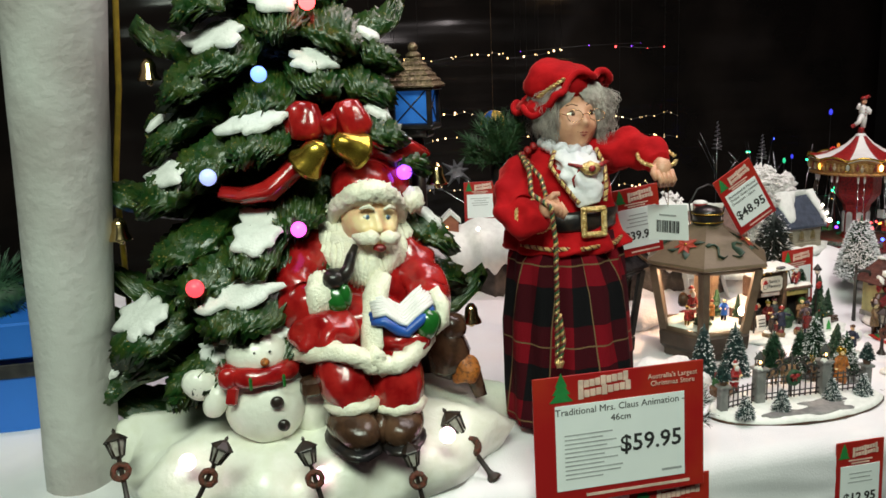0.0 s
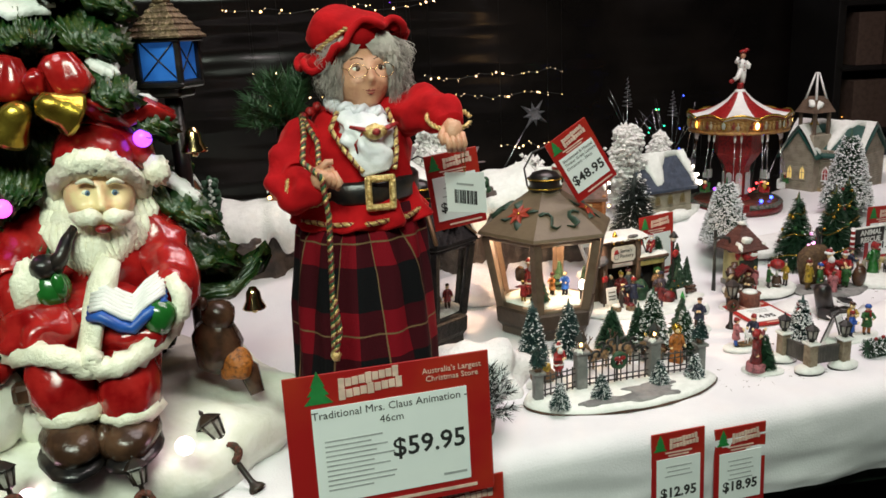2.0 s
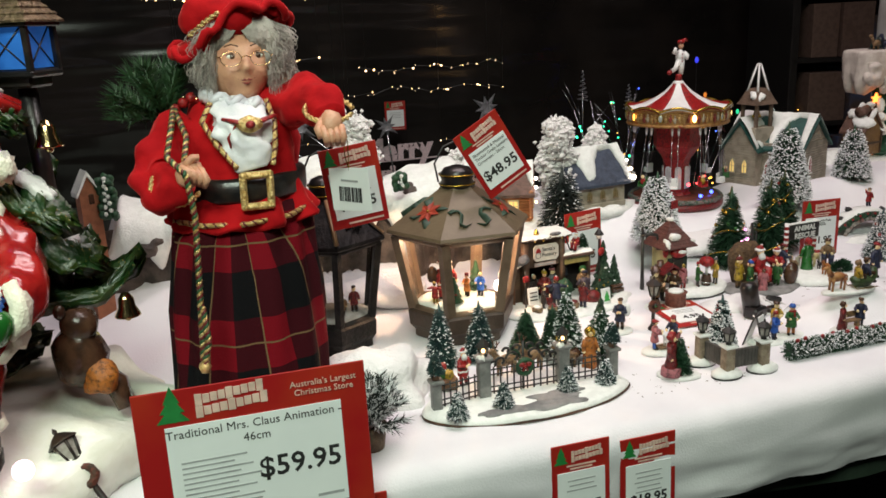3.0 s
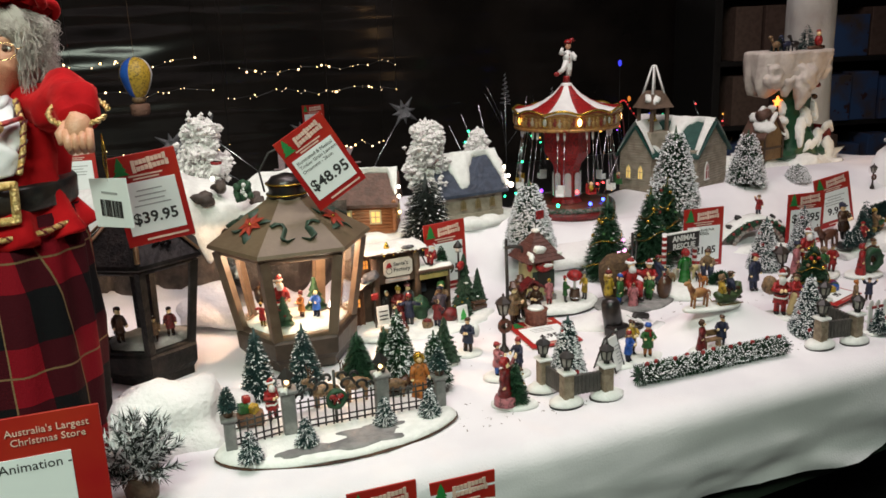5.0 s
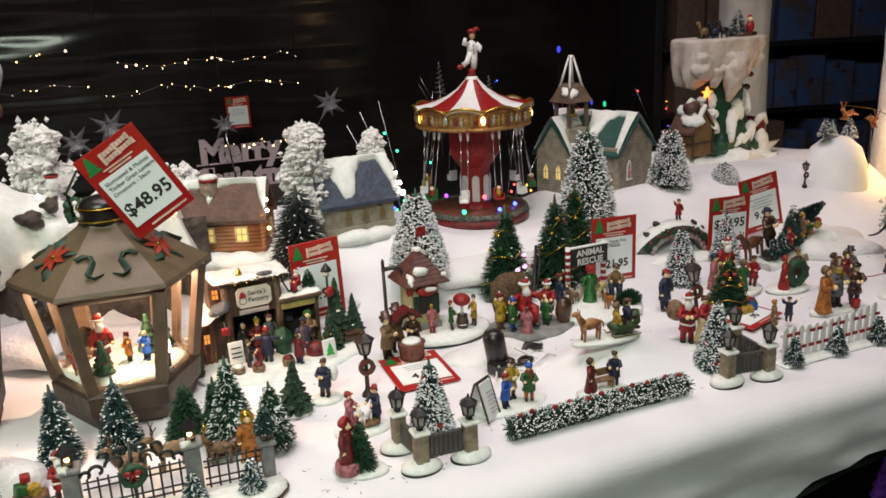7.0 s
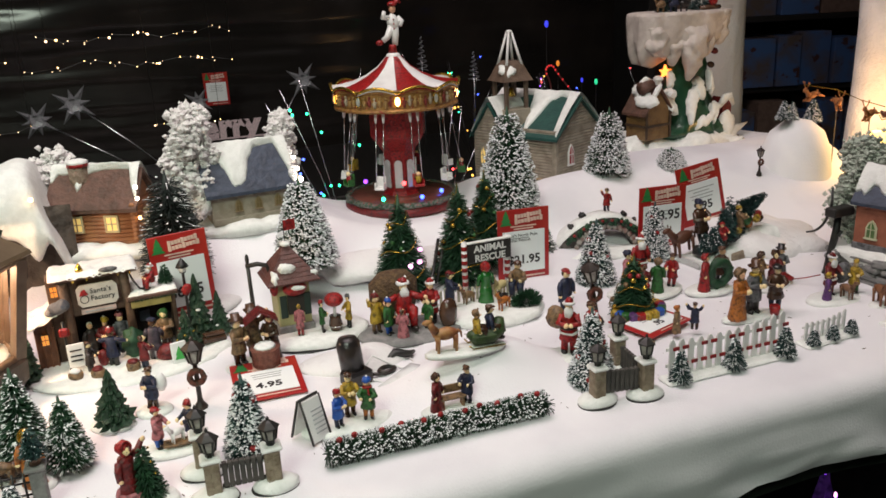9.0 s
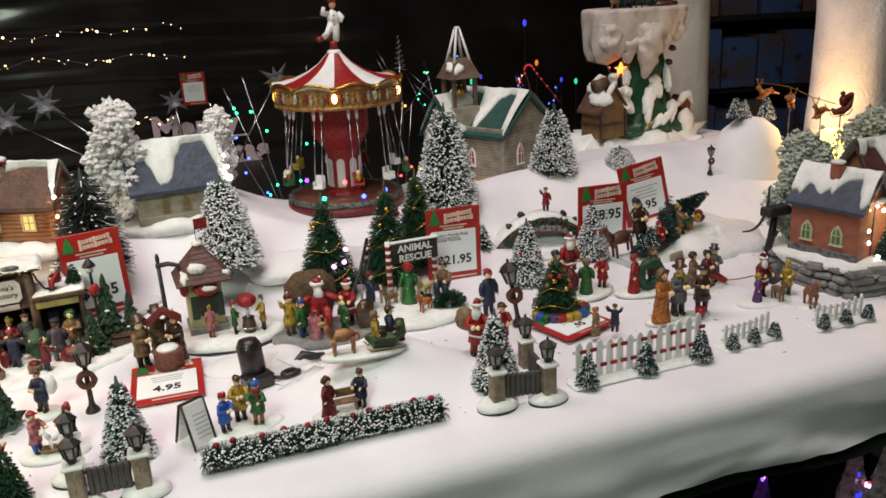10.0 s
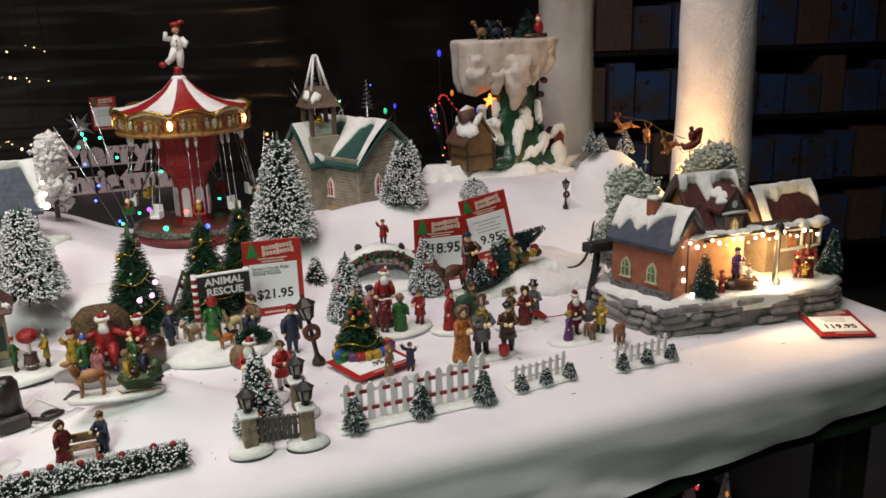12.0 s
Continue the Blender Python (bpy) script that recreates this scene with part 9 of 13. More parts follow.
def lamp_cage(parent, c, r0, r1, h, metal):
    """A six-sided glazed lamp head that widens upwards, with its roof and knob."""
    c = Vector(c)
    m = M(metal)
    m.lathe(c, [(r0 * 0.6, -h * 0.12), (r0 * 1.1, 0), (r0 * 1.1, h * 0.05), (0.0005, h * 0.06)], 6, smooth=False)
    base = part("lantern_base", m, parent)
    for lo, hi in zip(hexagon((c.x, c.y), r0, c.z), hexagon((c.x, c.y), r1, c.z + h)):
        m = M(metal)
        m.tube([lo, hi], r1 * 0.13, 4)
        part("corner_bar", m, base)
    m = M(metal)
    m.lathe(c + Vector((0, 0, h)), [(r1 * 0.9, -h * 0.03), (r1 * 1.28, 0), (r1 * 1.22, h * 0.08), (r1 * 0.55, h * 0.42), (r1 * 0.16, h * 0.55), (r1 * 0.20, h * 0.68), (0.0003, h * 0.85)], 6, smooth=False)
    head = part("lantern_head", m, parent)
    m = M(PANE_PALE)
    m.lathe(c, [(r0 * 0.90, h * 0.04), (r1 * 0.90, h)], 6, smooth=False)
    part("lamp_glass", m, head)


def corner_gate(corner, b, c, label):
    L = (*corner, 0.0)
    ob = thing("corner_gate", L, label=label, category="ornament", group="corner gates")
    C = Vector((0, 0, 0))
    B, D = Vector((b[0] - corner[0], b[1] - corner[1], 0)), Vector((c[0] - corner[0], c[1] - corner[1], 0))
    for k, p in enumerate((C, B, D)):
        m = M(SNOW)
        m.lathe((p.x, p.y, 0), [(0.019, 0.001), (0.0195, 0.005), (0.014, 0.009), (0.008, 0.010)], 20, 1, 0.72, rough=0.12, freq=50)
        m.use(IRON).lathe((p.x, p.y, 0), [(0.0195, 0), (0.0198, 0.0015), (0.018, 0.002)], 20, 1, 0.72)
        f = part("snow_foot", m, ob)
        m = M(TAN)
        m.box((p.x, p.y, 0.022), (0.0125, 0.0125, 0.030), 0.001)
        for z in (0.012, 0.020, 0.028):
            for s in (-1, 1):
                m.box((p.x + s * 0.003, p.y - 0.006, z + 0.002 * s), (0.005, 0.002, 0.005), 0.0006)
        part("stone_post", m, ob)
        m = M(SNOW)
        m.box((p.x, p.y, 0.0385), (0.017, 0.017, 0.004), 0.0015)
        part("snow_cap", m, ob)
        m = M(IRON)
        m.lathe((p.x, p.y, 0.0405), [(0.0036, 0), (0.0036, 0.003), (0.0048, 0.004)], 6, smooth=False)
        part("lamp_foot", m, ob)
        lamp_cage(ob, (p.x, p.y, 0.0448), 0.0050, 0.0072, 0.0115, IRON)
    for e in (B, D):
        n = 7
        m = M(mat("weathered_wood", (0.055, 0.05, 0.045), 0.7, other=(0.09, 0.08, 0.07), bump=0.4))
        for z in (0.012, 0.030):
            m.tube([e * 0.14 + Vector((0, 0, z)), e * 0.86 + Vector((0, 0, z))], 0.0016, 5)
        part("rail", m, ob)
        for k in range(n):
            p = e * (0.16 + 0.68 * (k + 0.5) / n)
            m = M(MATS["weathered_wood"])
            m.box((p.x, p.y, 0.0215), (0.0042, 0.0042, 0.023), 0.0006, (0, 0, math.degrees(math.atan2(e.y, e.x))))
            part("slat", m, ob)


corner_gate((0.927, 1.270), (0.975, 1.269), (0.921, 1.314), "stone corner posts with lamps and a dark slatted gate")
corner_gate((1.334, 1.278), (1.285, 1.284), (1.338, 1.336), "stone corner posts with lamps and a dark slatted gate")


# ---------------------------------------------------------------- hedge and picket fences
def hedge():
    L = (1.127, 1.284, 0.0)
    ob = thing("tinsel_hedge", L, 1.5, label="low green tinsel hedge with white tips and red berries", category="hedge")
    ob.scale = (1.0, 0.74, 0.74)
    rnd = random.Random(12)
    for nm, mt, n, r in (("needles", NEEDLE, 6200, 0.0170), ("frost", FROST, 600, 0.0175)):
        m = M(mt)
        vs, fs = [], []
        for k in range(n):
            x = rnd.uniform(-0.105, 0.105)
            a = rnd.uniform(0, 6.283)
            d = Vector((rnd.uniform(-0.35, 0.35), math.cos(a), math.sin(a))).normalized()
            q = r * rnd.uniform(0.75, 1.08)
            b = Vector((x, 0, 0.0165)) + d * q * (0.2 if mt is NEEDLE else 0.62)
            t = Vector((x, 0, 0.0165)) + d * q
            t.z = max(t.z, 0.0003)
            b.z = max(b.z, 0.0003)
            w = d.cross(Vector((1, 0.3, 0.2))).normalized() * 0.0008
            i = len(vs)
            vs += [b - w, b + w, t + w * 0.6, t - w * 0.6]
            fs.append((i, i + 1, i + 2, i + 3))
        m.add(vs, fs, False)
        if mt is FROST:
            for k in range(1500):
                x, a = rnd.uniform(-0.105, 0.105), rnd.uniform(-0.4, 3.6)
                q = 0.0165 * rnd.uniform(0.85, 1.06)
                m.ell((x, math.cos(a) * q, max(0.002, 0.0165 + math.sin(a) * q)), rnd.uniform(0.0005, 0.0013), 5, 4)
        tagged(part(nm, m, ob), kind="stuff")
    m = M(NEEDLE_GREY)
    m.tube([(-0.103, 0, 0.0165), (0.103, 0, 0.0165)], 0.008, 8)
    part("core", m, ob)
    for k in range(11):
        m = M(RED)
        m.ell((-0.095 + 0.019 * k + rnd.uniform(-0.004, 0.004), -0.004 + 0.004 * (k % 2), 0.0335), (0.003, 0.003, 0.0038), 8, 6)
        part("berry", m, ob)


hedge()


def picket_fence(x0, y0, x1, y1, h, n, w, label, tape=0, trees=3, th=0.035):
    L = (x0, y0, 0.0)
    d = Vector((x1 - x0, y1 - y0, 0))
    ln, ang = d.length, math.degrees(math.atan2(d.y, d.x))
    ob = thing("picket_fence", L, ang, label=label, category="fence", group="picket fences")
    m = M(SNOW)
    m.box((ln / 2, -0.004, 0.002), (ln + 0.012, 0.022, 0.005), 0.002)
    part("base", m, ob)
    for k in range(n):
        x = ln * (k + 0.5) / n
        hh = h * (0.90 + 0.10 * math.sin(math.pi * k / (n - 1) + math.pi) + 0.10 * k / (n - 1))
        m = M(WHITE)
        m.prism([(x - w / 2, 0.002), (x + w / 2, 0.002), (x + w / 2, hh - w * 0.7), (x + w * 0.25, hh - w * 0.15), (x, hh), (x - w * 0.25, hh - w * 0.15), (x - w / 2, hh - w * 0.7)], -0.001, 0.001, "y")
        part("picket", m, ob)
    for z in (0.32, 0.68):
        m = M(WHITE)
        m.box((ln / 2, 0.0018, h * z), (ln, 0.0016, h * 0.08), 0.0003)
        part("rail", m, ob)
        if tape:
            for k in range(n):
                if k % 3 == 2 and z > 0.5:
                    continue
                m = M(RED)
                m.box((ln * (k + 0.5) / n + ln / n * 0.30, -0.0022, h * (z + 0.02)), (ln / n * 0.62, 0.0016, h * 0.075), 0.0003)
                part("red_band", m, ob)
    rnd = random.Random(int(x0 * 100))
    for k in range(trees):
        x = ln * (0.06 + 0.88 * k / max(1, trees - 1))
        m = M(NEEDLE_BLUE)
        needles(m, th, th * 0.30, 560, 0.002, rnd)
        m.use(FROST)
        needles(m, th, th * 0.31, 200, 0.002, rnd)
        m.v = [(a + x, b - 0.011, c + 0.004) for a, b, c in m.v]
        part("fir", m, ob)


picket_fence(1.370, 1.296, 1.518, 1.300, 0.049, 13, 0.0065, "white picket fence with red bands and little firs", tape=1)
picket_fence(1.548, 1.306, 1.614, 1.314, 0.029, 8, 0.0035, "small white picket fence with little firs", th=0.018)
picket_fence(1.667, 1.308, 1.737, 1.310, 0.029, 8, 0.0035, "small white picket fence with little firs", th=0.018)


# ---------------------------------------------------------------- tags about the village
SM = "red and white price tag "
price_sign("price_tag", (0.749, 1.500, 0.2105), 0, 0.068, 0.097, SM + "tied on the brown lantern", "$48.95", ("Illuminated & Musical", "Timber Grain Lantern", "Ornament - 26cm"), 0, roll=-31, price_size=0.019, group="price tags")
price_sign("price_tag", (0.538, 1.462, 0.188), 0, 0.070, 0.098, SM + "tied on the black lantern", "$39.95", (), 4, roll=-7, price_size=0.017, group="price tags")
price_sign("price_tag", (0.932, 1.652, 0.020), 8, 0.068, 0.104, SM + "standing behind the toy shop", "$6.95", (), 0, roll=-2, price_size=0.019, group="price tags")
price_sign("price_tag", (1.369, 1.630, 0.000), -4, 0.073, 0.100, SM + "standing behind the animal rescue group", "$21.95", ("Santa's North Pole", "Animal Rescue"), 1, price_size=0.017, group="price tags")
price_sign("price_tag", (1.609, 1.664, 0.000), -4, 0.076, 0.094, SM + "standing beside the bridge", "$18.95", (), 2, price_size=0.021, price_z=0.46, group="price tags")
price_sign("price_tag", (1.700, 1.682, 0.022), -10, 0.070, 0.094, SM + "leaning behind the log wagon", "9.95", (), 4, roll=-12, price_size=0.018, group="price tags")
price_sign("price_tag", (0.996, 1.422, 0.0045), -1, 0.071, 0.086, SM + "lying on the snow", "4.95", (), 3, lean=-88.5, price_size=0.016, group="price tags")
price_sign("price_tag", (1.4455, 1.3965, 0.0045), 20, 0.076, 0.062, SM + "lying on the snow", ".95", (), 3, lean=-88.5, price_size=0.013, group="price tags")
price_sign("price_tag", (1.9505, 1.2690, 0.004), -22, 0.062, 0.072, SM + "lying on the snow", "119.95", (), 3, lean=-87, price_size=0.014, group="price tags")
price_sign("price_tag", (0.425, 1.930, 0.165), -8, 0.062, 0.080, SM + "far back behind the mountain", "", (), 4, group="price tags")
price_sign("price_tag", (1.150, 3.75, 0.010), 0, 0.085, 0.115, SM + "far back before the dark film", "", (), 4, group="price tags")

tag = thing("barcode_tag", (0.499, 1.310, 0.2404), -52, label="white card tag with a barcode hanging from the doll's hand", category="tag")
m = M(CARD)
m.box((0, 0, 0.022), (0.052, 0.0008, 0.044), 0.0002, (0, -4, 0))
part("card", m, tag)
rnd = random.Random(1)
x = -0.014
m = M(INK)
while x < 0.016:
    w = rnd.choice((0.0006, 0.0010, 0.0016))
    m.box((x, -0.0008, 0.017), (w, 0.0003, 0.015))
    x += w + rnd.choice((0.0006, 0.0010))
part("barcode", m, tag)
m = M(INKGREY)
m.box((0, -0.0008, 0.031), (0.022, 0.0003, 0.002))
part("printed_line", m, tag)
m = M(GOLD)
m.tube([(0, 0, 0.041), (-0.006, 0.002, 0.056), (-0.007, 0.004, 0.070), (-0.006, 0.004, 0.082), (-0.001, 0.002, 0.070), (0, 0, 0.042)], 0.0006, 4)
part("loop", m, tag)


# ---------------------------------------------------------------- toy shop front
def snow_slab(parent, x0, x1, y0, y1, z0, z1, seed, thick=0.005, drip=0.005):
    """Snow lying on a roof that slopes from z0 at x0 to z1 at x1, with ragged hanging edges."""
    m = M(SNOW)
    nx, ny = 30, 14
    vs = []
    for i in range(nx + 1):
        for j in range(ny + 1):
            u, v = i / nx, j / ny
            x, y, z = x0 + (x1 - x0) * u, y0 + (y1 - y0) * v, z0 + (z1 - z0) * u
            n = noise.noise(Vector((x * 130 + seed, y * 130, 0.4)))
            if i in (0, nx) or j in (0, ny):
                z -= drip * (0.25 + 0.9 * abs(noise.noise(Vector((x * 170, y * 170, seed)))))
                y += 0.0012 * n
            else:
                z += thick * (0.75 + 0.5 * n)
            vs.append((x, y, z))
    m.add(vs, [(i * (ny + 1) + j, (i + 1) * (ny + 1) + j, (i + 1) * (ny + 1) + j + 1, i * (ny + 1) + j + 1) for i in range(nx) for j in range(ny)])
    return part("roof_snow", m, parent)


def moulded_fir(x, y, h, r, seed, snow=0, foot=False, dots=0):
    ob = thing("miniature_tree", (x, y, ground_height(x, y)), label="dark green moulded fir with ragged tiers" + (" and dabs of snow" if snow else ""), category="miniature tree", group="moulded firs")
    rnd = random.Random(seed)
    m = M(BARK)
    m.tube([(0, 0, 0), (0, 0, h * 0.6)], [r * 0.16, r * 0.08], 8)
    part("trunk", m, ob)
    if foot:
        m = M(SNOW)
        m.lathe((0, 0, 0), [(r * 1.25, 0), (r * 1.2, 0.003), (r * 0.6, 0.006), (0.001, 0.007)], 22, 1, 0.75, rough=0.2, freq=60)
        part("snow_foot", m, ob)
    m = M(mat("moulded_fir_green", (0.010, 0.036, 0.016), 0.5, other=(0.022, 0.060, 0.028), scale=260, bump=0.6, bump_scale=420))
    n = 8
    for i in range(n):
        f = 1 - i / n
        rr = r * (0.10 + 0.90 * f) * rnd.uniform(0.92, 1.06)
        keep = m.X
        m.X = keep @ pose(rnd.uniform(-0.03, 0.03) * r, rnd.uniform(-0.03, 0.03) * r, h * (0.10 + 0.108 * i), rnd.uniform(-4, 4), rnd.uniform(-4, 4), rnd.uniform(0, 90))
        m.lathe((0, 0, 0), [(rr * 0.45, h * 0.012), (rr, -h * 0.020), (rr * 0.72, h * 0.050), (rr * 0.34, h * 0.120), (0.0006, h * 0.145)], 40, smooth=False, wave=0.15, waves=9 - i // 2, rough=0.42, freq=9 / r)
        m.X = keep
    part("crown", m, ob)
    for k in range(snow):
        f = rnd.uniform(0.1, 0.85)
        a = rnd.uniform(0, 6.28)
        q = r * (1 - f) * 0.92
        m = M(SNOW)
        m.ell((q * math.cos(a), q * math.sin(a), h * (0.13 + 0.86 * f)), (r * 0.16, r * 0.13, r * 0.09), 8, 6, 0.3, 200)
        part("snow_dab", m, ob)
    for k in range(dots):
        f = rnd.uniform(0.1, 0.8)
        a = rnd.uniform(3.3, 6.1)
        q = r * (1 - f) * 0.95
        m = M((YELLOW, GOLD, RED)[k % 3])
        m.ell((q * math.cos(a), q * math.sin(a), h * (0.12 + 0.84 * f)), 0.0017, 7, 5)
        part("bauble", m, ob)


def toy_shop():
    L = (0.862, 1.612, 0.0)
    ob = thing("toy_shop", L, 6, label="dark wooden two-storey toy shop with snowy roofs and busy front", category="model house", group="village houses")
    TIM = mat("dark_timber", (0.075, 0.042, 0.026), 0.6, other=(0.13, 0.075, 0.045), scale=60, bump=0.6, bump_scale=140)
    # near-black panels fill both shop openings in place of the shade inside
    DARK = mat("shaded_interior", (0.018, 0.012, 0.010), 0.8)
    m = M(SNOW)
    m.lathe((0, -0.022, 0), [(1, 0.0), (1, 0.004), (0.9, 0.006), (0.001, 0.006)], 48, 0.112, 0.072, rough=0.12, freq=40)
    part("base", m, ob)
    # main block: back and side walls round an open shop, a fascia over it
    for c, d in (((-0.029, 0.020, 0.054), (0.066, 0.006, 0.100)), ((-0.060, 0.004, 0.054), (0.005, 0.028, 0.100)), ((0.004, 0.004, 0.054), (0.005, 0.028, 0.100)), ((-0.028, -0.010, 0.082), (0.060, 0.005, 0.044)),
                 ((-0.069, 0.009, 0.054), (0.014, 0.026, 0.100))):
        m = M(TIM)
        m.box(c, d, 0.001)
        part("wall", m, ob)
    m = M(DARK)
    m.box((-0.028, 0.014, 0.032), (0.058, 0.004, 0.056))
    part("shade_panel", m, ob)
    for x in (-0.059, 0.0035):
        m = M(TIM)
        m.tube([(x, -0.013, 0.004), (x + 0.001, -0.0135, 0.055), (x, -0.013, 0.106)], [0.0052, 0.0046, 0.0054], 12, rough=0.3, freq=90)
        part("post", m, ob)
    m = M(SHINGLE_BROWN)
    m.box((-0.027, 0.002, 0.1055), (0.090, 0.048, 0.004), 0.001)
    part("roof", m, ob)
    snow_slab(ob, -0.073, 0.019, -0.023, 0.026, 0.108, 0.108, 3, 0.004)
    m = M(GREY)
    m.ell((-0.012, -0.021, 0.1105), (0.009, 0.003, 0.0028), 12, 8, 0.3, 90)
    part("slate_bare", m, ob)
    m = M(GOLD)
    m.lathe((-0.040, -0.014, 0.1115), [(0.0042, 0), (0.0036, 0.003), (0.0018, 0.007), (0.0006, 0.009)], 10)
    part("gold_bell", m, ob)
    for k, x in enumerate((-0.048, -0.034, -0.002, 0.010)):
        m = M(GOLD if k % 2 else YELLOW)
        m.ell((x, -0.0245, 0.1035), 0.0014, 7, 5)
        part("eave_bulb", m, ob)
    bd = M(mat("cream_board", (0.58, 0.56, 0.50), 0.5, other=(0.50, 0.47, 0.42), scale=90))
    bd.prism([(-0.017, -0.0125), (0.017, -0.0125), (0.021, -0.008), (0.021, 0.008), (0.017, 0.0125), (-0.017, 0.0125), (-0.021, 0.008), (-0.021, -0.008)], -0.0190, -0.0160, "y")
    bd.v = [(a - 0.026, b, c + 0.0835) for a, b, c in bd.v]
    b = part("sign_board", bd, ob, "cream shop board with a red cap mark")
    text("sign_words", "Santa's\nFactory", 0.0082, pose(-0.0335, -0.0194, 0.0860, 90, 0, 0), INK, b)
    m = M(RED)
    m.prism([(-0.0445, 0.0845), (-0.0350, 0.0850), (-0.0385, 0.0915), (-0.0420, 0.0905)], -0.0200, -0.0188, "y")
    part("sign_mark", m, b)
    m = M(INK)
    m.tube(ring((-0.0398, -0.0192, 0.0800), 0.0042, 0.0044, 14, 0, "xz"), 0.0004, 4, True)
    part("sign_ring", m, b)
    m = M(mat("pale_pink_board", (0.55, 0.42, 0.38), 0.5))
    m.box((-0.027, -0.0165, 0.0655), (0.036, 0.003, 0.0060), 0.0006)
    b2 = part("second_board", m, ob)
    m = M(INKGREY)
    m.box((-0.027, -0.0182, 0.0655), (0.028, 0.0006, 0.0016))
    part("writing_bar", m, b2)
    # lower annexe with a yellow fascia board
    for c, d in (((0.029, 0.034, 0.036), (0.050, 0.006, 0.064)), ((0.052, 0.010, 0.036), (0.005, 0.050, 0.064))):
        m = M(TIM)
        m.box(c, d, 0.001)
        part("wall", m, ob)
    m = M(DARK)
    m.box((0.028, 0.012, 0.032), (0.044, 0.004, 0.056))
    part("shade_panel", m, ob)
    m = M(mat("blue_grey_shelf", (0.06, 0.08, 0.11), 0.7))
    m.box((0.020, 0.007, 0.040), (0.012, 0.004, 0.014), 0.001)
    part("shelf_goods", m, ob)
    m = M(mat("mustard_board", (0.46, 0.37, 0.12), 0.6, other=(0.36, 0.28, 0.09), scale=80))
    m.box((0.028, -0.0165, 0.0625), (0.044, 0.003, 0.0085), 0.0008)
    part("fascia_board", m, ob, "mustard yellow fascia board")
    m = M(SHINGLE_BROWN)
    m.box((0.030, 0.008, 0.0705), (0.056, 0.058, 0.005), 0.001)
    part("roof", m, ob)
    snow_slab(ob, 0.004, 0.058, -0.020, 0.038, 0.0735, 0.0735, 9)
    m = M(PINE)
    rnd = random.Random(12)
    for k in range(260):
        x = rnd.uniform(0.006, 0.054)
        d = Vector((rnd.uniform(-1, 1), rnd.uniform(-1, 0.2), rnd.uniform(-1, 0.5))).normalized() * 0.0045
        p = Vector((x, -0.0185, 0.0695))
        sd = Vector((0.0006, 0, 0.0004))
        m.add([p - sd, p + sd, p + d], [(0, 1, 2)], False)
    part("garland", m, ob, "dark pine garland")
    # lean-to with a sloping snowy roof
    WARMTIM = mat("warm_timber", (0.20, 0.085, 0.040), 0.6, other=(0.13, 0.055, 0.028), scale=70, bump=0.5, bump_scale=160)
    m = M(WARMTIM)
    m.prism([(-0.096, 0.004), (-0.076, 0.004), (-0.076, 0.064), (-0.096, 0.054)], -0.010, 0.026, "y")
    part("lean_to", m, ob)
    for x in (-0.095, -0.089, -0.083, -0.077):
        m = M(WARMTIM)
        m.box((x, -0.0105, 0.029), (0.0022, 0.0025, 0.050), 0.0005)
        part("board", m, ob)
    snow_slab(ob, -0.101, -0.060, -0.020, 0.030, 0.056, 0.074, 15)
    m = M(mat("slate_lump", (0.10, 0.11, 0.13), 0.5, other=(0.17, 0.17, 0.18), scale=120, bump=0.5))
    m.ell((-0.066, -0.018, 0.077), (0.012, 0.008, 0.007), 16, 10, 0.4, 90, (0, -18, 0))
    m.ell((-0.076, -0.016, 0.071), (0.007, 0.006, 0.005), 12, 8, 0.4, 90)
    part("slate_porch", m, ob)
    for x, y, z in ((-0.069, -0.0045, 0.090), (-0.086, -0.0125, 0.040)):
        small_window(ob, pose(x, y, z), 0.008, 0.013, glow("orange_window", (0.8, 0.30, 0.05), 0.9), TIM)
    # what stands before the shop
    m = M(IRON)
    m.tube([(-0.066, -0.026, 0.004), (-0.066, -0.026, 0.062)], 0.0014, 6)
    part("sign_post", m, ob)
    m = M(RED)
    m.box((-0.066, -0.028, 0.050), (0.011, 0.004, 0.010), 0.002)
    part("red_sign", m, ob)
    m = M(WHITE)
    m.box((-0.058, -0.034, 0.024), (0.0175, 0.002, 0.026), 0.0005, (-8, 0, 0))
    nb = part("notice_board", m, ob)
    for z in (0.030, 0.024, 0.019):
        m = M(INK)
        m.box((-0.058, -0.0362 + (z - 0.024) * 0.14, z), (0.012, 0.0006, 0.0016), 0, (-8, 0, 0))
        part("writing_bar", m, nb)
    m = M(WHITE)
    m.box((0.044, -0.072, 0.018), (0.017, 0.003, 0.024), 0.001, (-10, 0, 8))
    tb = part("tree_board", m, ob, "white board with a green tree")
    m = M(mat("leaf_green", (0.04, 0.36, 0.06), 0.5))
    m.prism([(0.0385, 0.011), (0.0495, 0.011), (0.0468, 0.016), (0.0482, 0.016), (0.044, 0.0265), (0.0398, 0.016), (0.0412, 0.016)], -0.0755, -0.0738, "y")
    part("printed_tree", m, tb)
    m = M(BROWN)
    m.box((0.088, -0.036, 0.010), (0.030, 0.010, 0.008), 0.002, (0, 8, 20))
    m.box((0.088, -0.036, 0.017), (0.026, 0.008, 0.004), 0.001, (0, 8, 20))
    part("wooden_trough", m, ob)
    WORN = mat("worn_purple", (0.075, 0.055, 0.075), 0.6, other=(0.03, 0.025, 0.035), scale=260)
